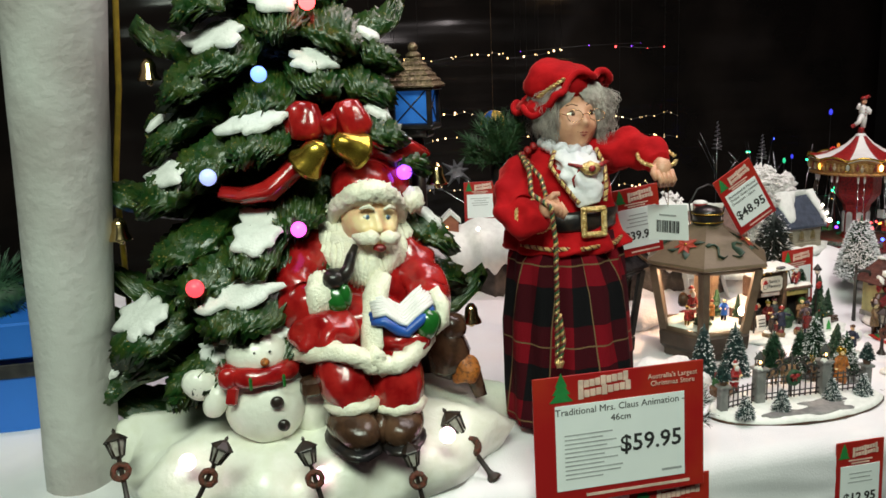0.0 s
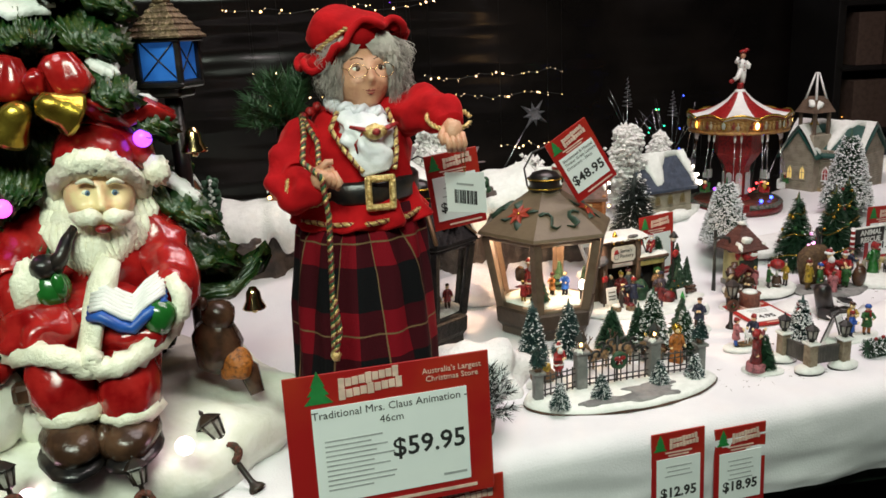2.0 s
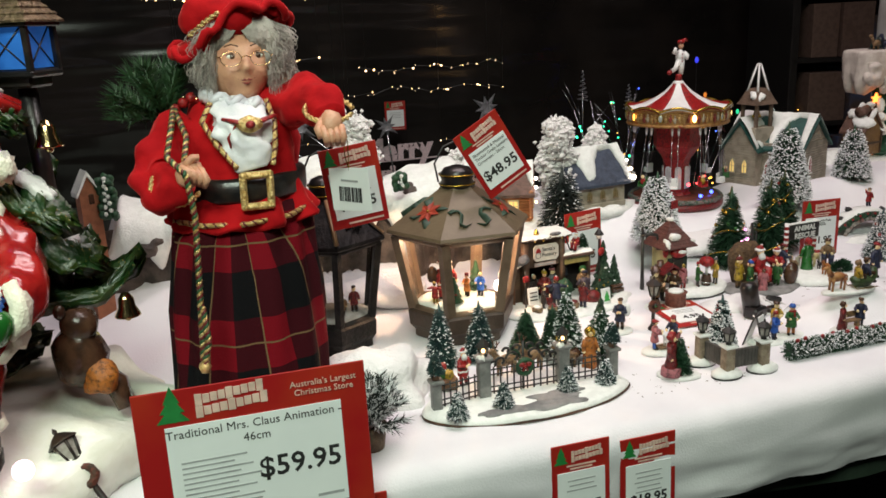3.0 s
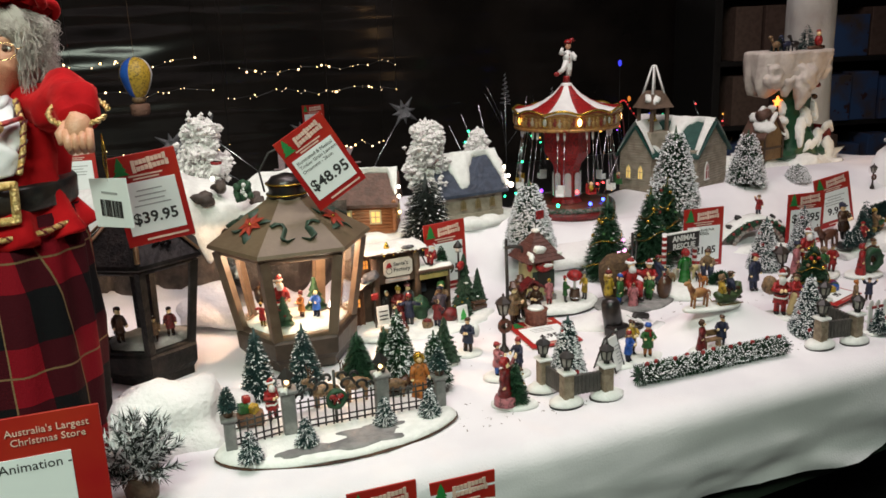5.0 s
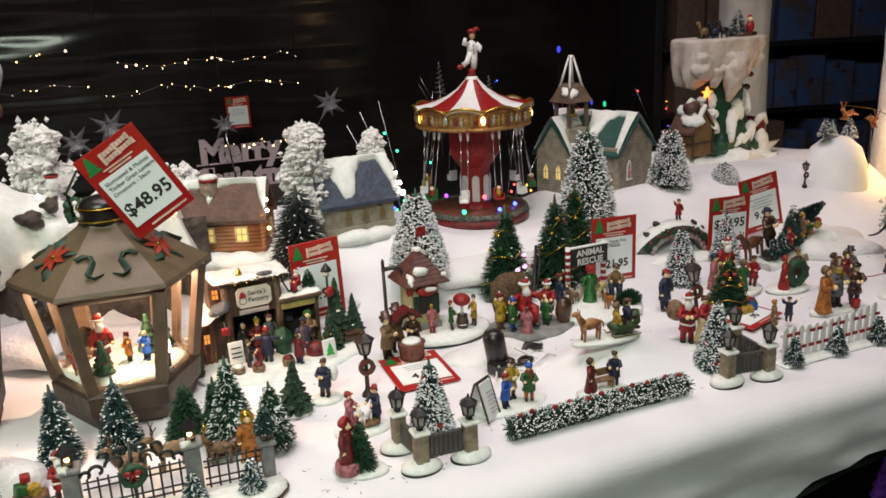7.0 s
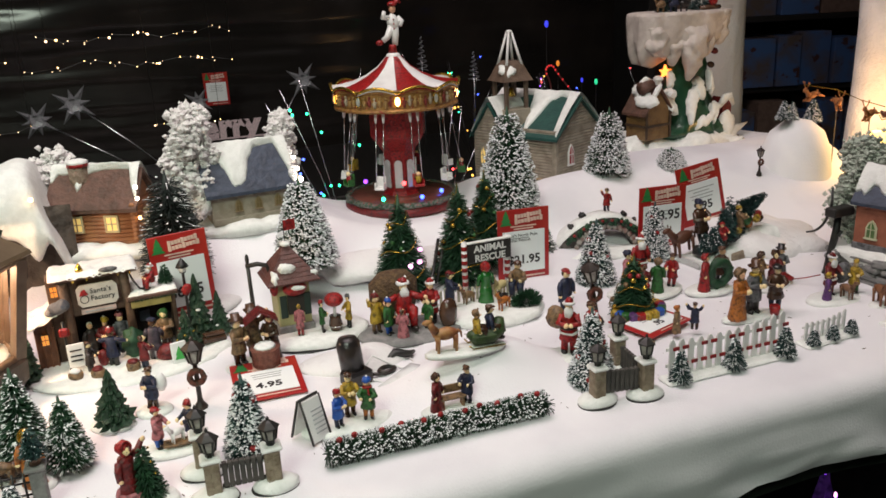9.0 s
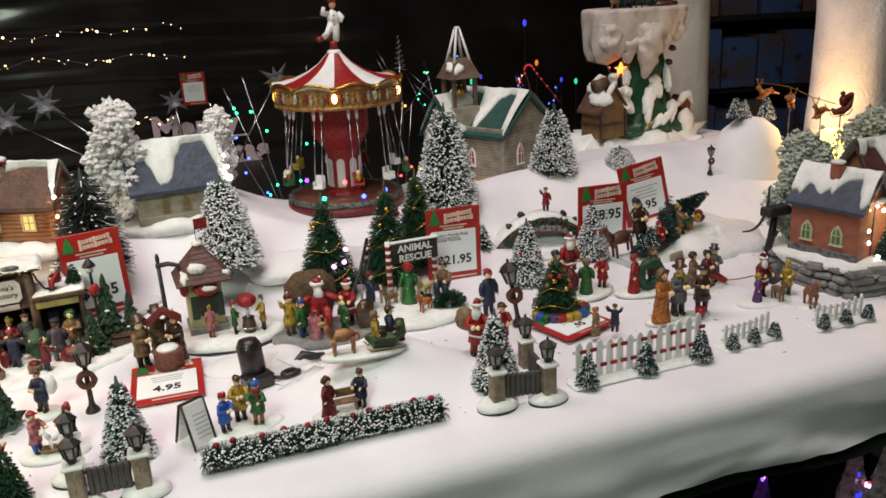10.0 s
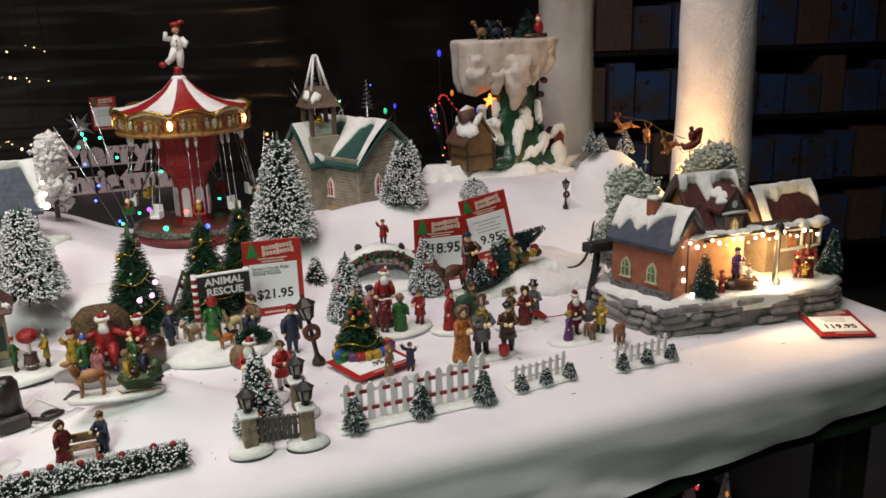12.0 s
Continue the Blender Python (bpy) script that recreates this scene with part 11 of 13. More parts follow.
figure_group("singing_trio", (1.634, 1.462, 0), "three singers in brown and red robes", [F(-0.014, 0, 0, 0.044, TANCOAT, TANCOAT, "bonnet", BROWN, skirt=True, turn=30, arms="hold"), F(0.002, -0.006, 0, 0.046, DKRED, DKRED, "bonnet", BROWN, skirt=True, arms="hold"), F(0.018, 0.002, 0, 0.047, GREY, BLACK, "top", BLACK, turn=-30, arms="hold")], 0.032, 0.020)
figure_group("santa_with_children", (1.676, 1.392, 0), "santa figure with children and a small deer on snow",
             [F(-0.004, 0.008, 0, 0.052, DKRED, DKRED, "santa", beard=True, arms="fwd"), F(-0.018, -0.004, 0, 0.034, PURPLE, PURPLE, "bonnet", YELLOW, skirt=True, turn=40), Q("deer", 0.006, -0.010, 0, 0.026, mat("deer_brown", (0.20, 0.10, 0.05), 0.5), 90), F(0.028, 0.002, 0, 0.042, YELLOW, GREEN, "cap", YELLOW, turn=-50, arms="fwd"),
              S("grey_donkey", GREY, lambda m: m.ell((0.016, 0.010, 0.024), (0.012, 0.008, 0.014), 10, 8, 0.15, 60))], 0.040, 0.022)
figure_group("brown_horse", (1.702, 1.352, 0), "small chestnut horse on a snow base", [Q("horse", 0, 0, 0, 0.034, mat("chestnut", (0.22, 0.09, 0.04), 0.5), 70)], 0.014, 0.010)


# ---------------------------------------------------------------- single small things
def street_lamp(loc, label, h=0.080, tiltx=0.0, tilty=0.0, rz=0.0, sc=1.0):
    ob = new("street_lamp")
    ob.matrix_world = pose(*loc, tiltx, tilty, rz)
    tagged(ob, label, "street lamp", "miniature street lamps")
    LM = mat("lamp_bronze", (0.016, 0.011, 0.009), 0.45, other=(0.035, 0.022, 0.014))
    k = h / 0.085
    m = M(LM)
    m.lathe((0, 0, 0), [(0.009 * k, 0), (0.0075 * k, 0.004), (0.0040 * k, 0.008), (0.0030 * k, 0.012), (0.0027 * k, h * 0.68), (0.0045 * k, h * 0.70)], 10)
    part("pole", m, ob)
    lamp_cage(ob, (0, 0, h * 0.70), 0.0058 * k, 0.0108 * k, 0.018 * k, LM)
    m = M(mat("dull_wreath", (0.05, 0.03, 0.015), 0.6, other=(0.14, 0.03, 0.015), scale=220, bump=0.8))
    m.tube(ring((0, -0.004 * k, h * 0.50), 0.0080 * k, 0.0080 * k, 18, 0, "xz"), 0.0036 * k, 7, True, rough=0.4, freq=400)
    part("wreath", m, ob)
    return ob


SL = "dark miniature street lamp with a wreath"
street_lamp((0.927, 1.436, 0), SL, 0.072)
street_lamp((1.384, 1.457, 0), SL + ", leaning", 0.076, 0, -9)
for head, foot in (((-0.042, 1.180, 0.103), (-0.077, 1.165, 0.045)), ((0.037, 1.180, 0.091), (0.052, 1.162, 0.024)), ((0.143, 1.178, 0.074), (0.154, 1.160, 0.008)), ((0.204, 1.262, 0.066), (0.246, 1.225, 0.000)), ((-0.159, 1.270, 0.087), (-0.146, 1.232, 0.022))):
    d = Vector(head) - Vector(foot)
    lamp = street_lamp((0, 0, 0), SL + " leaning on the statue base", d.length / 0.95)
    lamp.matrix_world = Matrix.Translation(foot) @ Vector((0, 0, 1)).rotation_difference(d).to_matrix().to_4x4()
street_lamp((1.862, 1.762, ground_height(1.862, 1.762)), "tiny street lamp with a red bow", 0.046)


def signal_pole():
    ob = thing("signal_pole", (1.728, 1.462, 0.0), label="black signal pole with a square lamp head", category="signal")
    m = M(IRON)
    m.tube([(0, 0, -0.002), (0.0005, 0, 0.008), (0.003, 0.001, 0.030), (0.008, 0.002, 0.052), (0.013, 0.003, 0.082)], [0.0085, 0.0062, 0.0046, 0.0050, 0.0036], 10, rough=0.35, freq=220)
    part("pole", m, ob)
    m = M(IRON)
    m.tube([(0.006, 0.002, 0.058), (0.012, -0.002, 0.055), (0.013, -0.003, 0.061)], 0.003, 6)
    part("brace", m, ob)
    m = M(IRON)
    m.box((0.014, 0.003, 0.086), (0.042, 0.016, 0.012), 0.0015, (0, 3, 12))
    part("head", m, ob)
    m = M(IRON)
    m.tube(*flowing([(-0.016, 0.026, 0.056), (-0.004, 0.022, 0.058), (0.004, 0.016, 0.070), (0.010, 0.014, 0.092), (0.016, 0.020, 0.108), (0.022, 0.026, 0.112)], [0.0010, 0.0016, 0.0018, 0.0018, 0.0014, 0.0008], 18), 6)
    part("arm", m, ob)


signal_pole()


def bridge():
    L = (1.530, 1.700, 0.0)
    ob = thing("stone_bridge", L, -10, label="arched stone bridge deep in snow with a figure on top", category="ornament")
    n = 20
    m = M(mat("bridge_stone", (0.050, 0.042, 0.038), 0.75, other=(0.14, 0.12, 0.11), scale=110, bump=0.8, bump_scale=200))
    top = [(-0.072 + 0.144 * i / n, 0.012 + 0.040 * math.sin(math.pi * i / n) ** 0.8) for i in range(n + 1)]
    arch = [(0.042 * math.cos(math.pi * i / n), 0.034 * math.sin(math.pi * i / n)) for i in range(n + 1)]
    m.prism([(-0.072, 0.0)] + top + [(0.072, 0.0)] + arch, -0.016, 0.016, "y")
    part("arch", m, ob)
    rnd = random.Random(5)
    for i in range(16):
        t = math.pi * (i + 0.5) / 16
        m = M(mat("pale_voussoir", (0.34, 0.32, 0.29), 0.7, other=(0.22, 0.05, 0.04), scale=90))
        m.ell((0.047 * math.cos(t), -0.017, 0.039 * math.sin(t)), (0.0045, 0.003, 0.0045), 8, 6, 0.3, 200)
        part("stone", m, ob)
    m = M(SNOW)
    vs = []
    for i in range(n + 1):
        x, z = top[i]
        for y, dz in ((-0.017, 0.000), (-0.016, 0.003), (0.0, 0.005), (0.016, 0.003), (0.017, 0.000)):
            vs.append((x * 1.02, y, z + dz + 0.002 * noise.noise(Vector((x * 80, y * 80, 0)))))
    m.add(vs, [(i * 5 + j, i * 5 + j + 1, (i + 1) * 5 + j + 1, (i + 1) * 5 + j) for i in range(n) for j in range(4)])
    part("bridge_snow", m, ob)
    m = M(SNOW)
    m.lathe((-0.005, -0.022, 0), [(1, 0), (0.95, 0.006), (0.001, 0.008)], 24, 0.085, 0.036, rough=0.15, freq=30)
    part("base", m, ob)
    for i, (x, y, z) in enumerate(((-0.050, -0.004, 0.0395), (-0.030, 0.006, 0.0535), (0.030, -0.006, 0.0535), (0.050, 0.002, 0.0400))):
        m = M(IRON)
        m.patch((x, y, z), (-0.5 * (x < 0) + 0.5 * (x > 0), -0.2, 1), 0.007, 0.004, 0.003, i, 3)
        part("bare_stone", m, ob)
    m = M(NEEDLE)
    for i in range(70):
        x, z = top[2 + i % 17]
        m.ell((x + rnd.uniform(-0.003, 0.003), -0.0185, z - rnd.uniform(0.0, 0.010)), 0.0028, 6, 5, 0.5, 400)
    g = part("garland", m, ob)
    for i in range(7):
        x, z = top[2 + i * 2 + 1]
        m = M(RED)
        m.ell((x, -0.021, z - 0.003), 0.0024, 7, 5)
        part("bow", m, g)
    m = M()
    fig(m, 0.006, 0.0, 0.058, 0.034, RED, NAVY, "cap", TANCOAT, arms=("up", "down"))
    part("figure", m, ob)
    m = M(NEEDLE)
    needles(m, 0.05, 0.018, 500, 0.004, random.Random(4))
    m.use(SNOW)
    clumps(m, 0.05, 0.017, 150, 0.004, random.Random(4), 0.0022)
    m.v = [(a - 0.092, b - 0.008, c + 0.004) for a, b, c in m.v]
    part("snowy_fir", m, ob)


bridge()


def log_wagon():
    L = (1.665, 1.590, 0.0)
    ob = thing("log_wagon", L, 6, label="horse-drawn wagon of trees and presents on a snowy slope", category="ornament")
    m = M(SNOW)
    vs = []
    n = 18
    for i in range(n + 1):
        x = -0.070 + 0.150 * i / n
        h = 0.008 + 0.026 * smooth01(0.1, 1, i / n)
        for y, k in ((-0.026, 0.0), (-0.025, 0.7), (-0.019, 1.0), (0.022, 1.0), (0.028, 0.7), (0.030, 0.0)):
            vs.append((x, y + 0.003 * noise.noise(Vector((x * 60, y * 60, 1))), h * k + 0.002 * noise.noise(Vector((x * 70, y * 70, 5))) * k))
    fs = [(i * 6 + j, i * 6 + j + 1, (i + 1) * 6 + j + 1, (i + 1) * 6 + j) for i in range(n) for j in range(5)]
    fs += [(0, 1, 2, 3, 4, 5), tuple(n * 6 + j for j in range(5, -1, -1))]
    m.add(vs, fs)
    part("snow_slope", m, ob)
    m = M(TAN)
    m.box((0.030, -0.0265, 0.009), (0.085, 0.005, 0.016), 0.003, (0, -6, 0))
    part("rock_face", m, ob)
    X = pose(0, 0, 0.022, 0, -12, 0)
    m = M(IRON, X)
    m.box((-0.02, -0.004, 0.004), (0.074, 0.018, 0.006), 0.002)
    for x in (-0.045, -0.03, -0.01, 0.01):
        m.tube([(x, -0.014, 0.004), (x, 0.008, 0.004)], 0.006, 8)
    part("wagon", m, ob)
    m = M(X=X)
    quadruped(m, -0.060, 0.016, 0.0, 0.050, mat("bay_brown", (0.11, 0.04, 0.02), 0.5))
    part("horse", m, ob)
    m = M(X=X)
    fig(m, -0.030, 0.010, 0.008, 0.066, BROWN, BLACK, "cap", NAVY, arms="hold")
    part("driver_figure", m, ob)
    for x, y, h, sn in ((-0.030, -0.014, 0.036, 1), (0.000, -0.004, 0.052, 0), (0.022, 0.006, 0.060, 0), (-0.045, -0.012, 0.030, 1)):
        m = M(NEEDLE_BLUE, X)
        needles(m, h, h * 0.34, 500, 0.003, random.Random(int(h * 1000)))
        if sn:
            m.use(FROST)
            clumps(m, h, h * 0.33, 90, 0.003, random.Random(3), 0.0014)
        k = len(m.v)
        m.v = [tuple(X @ (X.inverted() @ Vector(p) + Vector((x, y, 0.006)))) for p in m.v]
        part("fir", m, ob)
    m = M(NEEDLE_BLUE, X @ pose(0.036, 0.0, 0.034, 0, 80, 0))
    needles(m, 0.055, 0.014, 600, 0.002, random.Random(31))
    part("loaded_fir", m, ob)
    for k in range(9):
        m = M((YELLOW, RED, BROWN, GREEN, ORANGE, TANCOAT)[k % 6], X)
        m.ell((0.016 + 0.006 * k % 0.05, -0.010 + 0.004 * (k % 3), 0.012 + 0.003 * (k % 4)), (0.007, 0.005, 0.006), 8, 6, 0.2, 90)
        part("present", m, ob)
    m = M(X=X)
    fig(m, -0.016, -0.016, 0.004, 0.036, RED, BROWN, "cap", RED, arms="fwd")
    part("figure", m, ob)
    m = M(X=X)
    fig(m, 0.024, -0.008, 0.006, 0.042, TANCOAT, BROWN, "bobble", YELLOW, turn=60, arms="fwd")
    part("figure", m, ob)


log_wagon()

m = M(WHITE)
m.tube(*flowing([(1.058, 1.385, 0.012), (1.075, 1.419, 0.006), (1.084, 1.429, 0.003), (1.095, 1.425, 0.003), (1.106, 1.409, 0.003), (1.110, 1.390, 0.003), (1.135, 1.380, 0.003), (1.165, 1.400, 0.003)], [0.0011] * 8, 30), 6)
solo("white_cable", m, "thin white cable looped on the snow", "cable")

# candy striped sledge with a cord
m = M(RED)
m.tube([(1.640, 1.470, 0.012), (1.652, 1.462, 0.016), (1.662, 1.450, 0.010)], [0.004, 0.006, 0.003], 8)
m.use(WHITE).tube([(1.646, 1.466, 0.0165), (1.650, 1.464, 0.0170)], 0.0062, 8)
m.use(RED).tube([(1.660, 1.452, 0.010), (1.672, 1.440, 0.014), (1.684, 1.428, 0.020)], 0.0008, 5)
m.use(SNOW).ell((1.652, 1.462, 0.003), (0.020, 0.014, 0.004), 10, 6)
solo("toy_sledge", m, "small red and white striped sledge on snow", "sledge")


# power adaptor and its leads
ad = thing("power_adaptor", (1.083, 1.424, 0.0), 20, label="black plug-in power adaptor lying in the snow with white leads", category="adaptor")
m = M(BLACK)
m.tube([(0, 0.012, 0.034), (0, 0.010, 0.044)], 0.0115, 16)
m.tube([(0, 0.004, 0.006), (0, 0.012, 0.042), (0, 0.013, 0.048)], [0.0125, 0.0125, 0.009], 16)
m.box((0, 0.0, 0.008), (0.030, 0.022, 0.016), 0.003)
part("body", m, ad)
m = M(BLACK)
m.tube(ring((0.034, -0.006, 0.006), 0.009, 0.006, 14), 0.0026, 6, True)
m.tube([(0.012, 0, 0.006), (0.024, -0.006, 0.004), (0.030, -0.010, 0.004)], 0.002, 6)
part("coil", m, ad)
m = M(WHITE)
m.tube([(0.010, 0.0, 0.014), (0.024, 0.004, 0.022), (0.040, -0.004, 0.010), (0.052, -0.012, 0.0025), (0.070, -0.006, 0.0025), (0.074, 0.010, 0.0025)], 0.0011, 6)
part("lead", m, ad)
m = M(IRON)
m.tube([(1.120, 1.452, 0.003), (1.135, 1.462, 0.008), (1.150, 1.456, 0.006), (1.158, 1.466, 0.004)], [0.002, 0.005, 0.004, 0.002], 7, rough=0.5, freq=200)
m.use(RED).box((1.140, 1.470, 0.003), (0.016, 0.006, 0.003), 0.001, (0, 0, 20))
solo("switch_lead", m, "dark in-line switch with loose cable", "cable")
m = M(mat("clear_plastic", (0.70, 0.70, 0.70), 0.2))
m.tube([(1.10, 1.40, 0.002), (1.14, 1.41, 0.010), (1.18, 1.40, 0.003)], [0.004, 0.012, 0.004], 8, flat=0.4, rough=0.5, freq=80)
solo("plastic_bag", m, "crumpled pale plastic bag half under snow", "bag")
m = M(IRON)
m.tube([(0.255, 1.50, 0.006), (0.285, 1.47, 0.004), (0.30, 1.46, 0.006), (0.335, 1.47, 0.004)], 0.0012, 6)
solo("cable", m, "thin dark cable across the snow", "cable")
for x0, y0, x1, y1 in ((1.245, 1.640, 1.268, 1.665), (1.225, 1.612, 1.262, 1.672)):
    m = M(IRON)
    m.tube([(x0, y0, 0.012), ((x0 + x1) / 2, (y0 + y1) / 2, 0.03), (x1, y1, 0.062)], 0.0022, 6)
    solo("tree_cable", m, "black cable running up a decorated tree", "cable")


# potted pine and wadding by the lantern
def pine_bush():
    L = (0.492, 1.262, 0.0)
    ob = thing("potted_pine", L, label="dark pine sprig in a wooden pot tipped with snow", category="plant")
    m = M(mat("pot_wood", (0.10, 0.065, 0.04), 0.7, other=(0.16, 0.10, 0.06), bump=0.5))
    m.lathe((0, 0, 0), [(0.014, 0), (0.018, 0.026), (0.016, 0.026)], 16)
    part("pot", m, ob)
    rnd = random.Random(17)
    g, w = M(NEEDLE_GREY), M(FROST)
    for k in range(54):
        a, el = rnd.uniform(0, 6.28), rnd.uniform(0.0, 1.4)
        tip = Vector((math.cos(a) * math.cos(el) * 0.040, math.sin(a) * math.cos(el) * 0.034, 0.026 + math.sin(el) * 0.055))
        base = Vector((0, 0, 0.022))
        g.tube([base, tip], [0.0012, 0.0008], 4)
        for j in range(60):
            p = base.lerp(tip, 0.3 + 0.7 * j / 60)
            d = (Vector((rnd.gauss(0, 1), rnd.gauss(0, 1), rnd.gauss(0, 1))).normalized() + (tip - base).normalized() * 0.8) * 0.008
            s = d.cross(Vector((0.3, 1, 0.2))).normalized() * 0.0010
            (w if rnd.random() < 0.55 else g).add([p - s, p + s, p + d], [(0, 1, 2)], False)
    part("sprig", g, ob)
    part("frost", w, ob)


pine_bush()
m = M(FOAM)
m.ell((0, 0, 0.006), (0.080, 0.056, 0.050), 40, 24, 0.45, 24)
m.ell((-0.03, -0.02, 0.004), (0.05, 0.04, 0.026), 28, 16, 0.5, 32)
solo("wadding_mound", m, "loose heap of white wadding", "wadding", loc=(0.525, 1.385, 0.0))
for k, (x, y, a, b, h) in enumerate(((1.095, 1.475, 0.06, 0.035, 0.012), (0.90, 1.70, 0.10, 0.06, 0.02), (1.21, 1.72, 0.12, 0.05, 0.02), (1.75, 1.62, 0.10, 0.08, 0.03), (0.62, 1.72, 0.10, 0.07, 0.03))):
    m = M(FOAM)
    m.ell((0, 0, 0), (a, b, h), 30, 14, 0.35, 20)
    solo("wadding_drift", m, "soft drift of white wadding", "wadding", group="wadding drifts", loc=(x, y, ground_height(x, y)))

# white domed drift with firs on it
dm = thing("snow_dome", (1.950, 1.780, 0.022), label="smooth white dome of snow", category="snow dome")
m = M(mat("dome_white", (0.88, 0.88, 0.88), 0.8, other=(0.84, 0.84, 0.85), scale=20, bump=0.15, bump_scale=300))
m.lathe((0, 0, 0), [(0.080, -0.03), (0.080, 0.03), (0.074, 0.070), (0.058, 0.100), (0.030, 0.118), (0.001, 0.123)], 40, 0.80, 0.7)
part("dome", m, dm)
for k, (x, y, z, h) in enumerate(((1.915, 1.775, 0.146, 0.034), (1.940, 1.785, 0.142, 0.032), (1.985, 1.785, 0.135, 0.040))):
    brush_tree(x, y, h, h * 0.36, "small frosted fir on the snow dome", NEEDLE_BLUE, 0.8, z=z, seed=120 + k, density=0.6)


# reindeer flying with a sleigh
fl = thing("flying_sleigh", (2.00, 1.800, 0.10), label="orange reindeer on a wire pulling a sleigh", category="ornament")
WOODEN = mat("orange_wood", (0.40, 0.16, 0.05), 0.5, other=(0.28, 0.10, 0.03))


def leaping_deer(m, x, y, z, L, mt, turn, pitch):
    keep = m.X
    m.X = keep @ pose(x, y, z, 0, pitch, turn) @ Matrix.Diagonal((L, L, L, 1))
    m.use(mt).ell((0, 0, 0), (0.36, 0.15, 0.16), 12, 9, 0.1, 5)
    for sy in (-0.08, 0.08):
        m.tube([(-0.26, sy, -0.04), (-0.42, sy, -0.16), (-0.56, sy, -0.08), (-0.60, sy, -0.13)], [0.085, 0.055, 0.040, 0.035], 7)
        m.tube([(0.26, sy, -0.02), (0.42, sy, -0.16), (0.62, sy, -0.24), (0.74, sy, -0.32)], [0.105, 0.065, 0.042, 0.035], 7)
    m.tube([(-0.26, 0, 0.06), (-0.38, 0, 0.26), (-0.42, 0, 0.40)], [0.13, 0.09, 0.075], 8)
    m.ell((-0.50, 0, 0.43), (0.15, 0.075, 0.080), 10, 7, 0, 1, (0, -14, 0))
    m.ell((0.38, 0, 0.08), (0.05, 0.03, 0.06), 7, 5)
    for sy in (-1, 1):
        m.tube([(-0.42, sy * 0.04, 0.48), (-0.36, sy * 0.12, 0.64), (-0.40, sy * 0.15, 0.80)], 0.022, 5)
        m.tube([(-0.36, sy * 0.12, 0.64), (-0.28, sy * 0.14, 0.74)], 0.018, 5)
    m.X = keep


for x, y, z, turn, pitch in ((-0.005, 0.0, 0.078, 12, -14), (0.006, -0.045, 0.070, 60, -22), (-0.004, -0.125, 0.062, 20, -16)):
    m = M()
    leaping_deer(m, x, y, z, 0.036, WOODEN, turn, pitch)
    part("reindeer", m, fl)
m = M(mat("sleigh_dark_red", (0.16, 0.03, 0.015), 0.4, other=(0.08, 0.02, 0.012), scale=200), Matrix.Translation((0.022, -0.139, 0.066)) @ Matrix.Scale(0.78, 4) @ Matrix.Translation((-0.032, 0.139, -0.066)))
m.tube([(0.012, -0.135, 0.066), (0.018, -0.137, 0.058), (0.032, -0.140, 0.060), (0.046, -0.142, 0.068), (0.052, -0.143, 0.086)], [0.003, 0.008, 0.010, 0.008, 0.004], 10, flat=0.8)
m.use(DKRED).ell((0.034, -0.140, 0.080), (0.009, 0.008, 0.011), 10, 8, 0.2, 200)
m.use(BROWN).ell((0.030, -0.141, 0.094), (0.005, 0.005, 0.005), 8, 6)
m.use(DKRED).ell((0.046, -0.142, 0.088), (0.011, 0.006, 0.006), 10, 8, 0.3, 200, (0, -20, 0))
m.use(BRASS).tube([(0.008, -0.135, 0.058), (0.014, -0.137, 0.048), (0.048, -0.142, 0.052), (0.056, -0.143, 0.062)], 0.0010, 6)
part("sleigh", m, fl, "dark red sleigh with a driver and brass runners")
m = M(GOLD)
m.tube([(-0.020, 0, 0.096), (0.008, -0.040, 0.090), (0.000, -0.100, 0.080), (0.014, -0.136, 0.072)], 0.0007, 5)
part("rein", m, fl)
for x, y, z0, z1 in ((-0.004, 0.0, -0.07, 0.078), (0.020, -0.140, -0.10, 0.056), (-0.004, -0.125, -0.09, 0.060), (0.006, -0.045, -0.08, 0.070)):
    m = M(IRON)
    m.tube([(x, y, z0), (x, y, z1)], 0.0009, 5)
    part("stand", m, fl)
lm = M(glow("warm_shade", (1.0, 0.66, 0.16), 3.0))
lm.lathe((2.055, 1.700, 0.06), [(0.020, 0), (0.026, 0.03), (0.022, 0.062), (0.002, 0.066)], 14)
solo("lit_shade", lm, "glowing yellow lamp shade behind the station", "lamp")
bulb_lamp("warm_post_lamp", (2.060, 1.735, 0.150), 0.5, (1.0, 0.55, 0.22), 0.02)


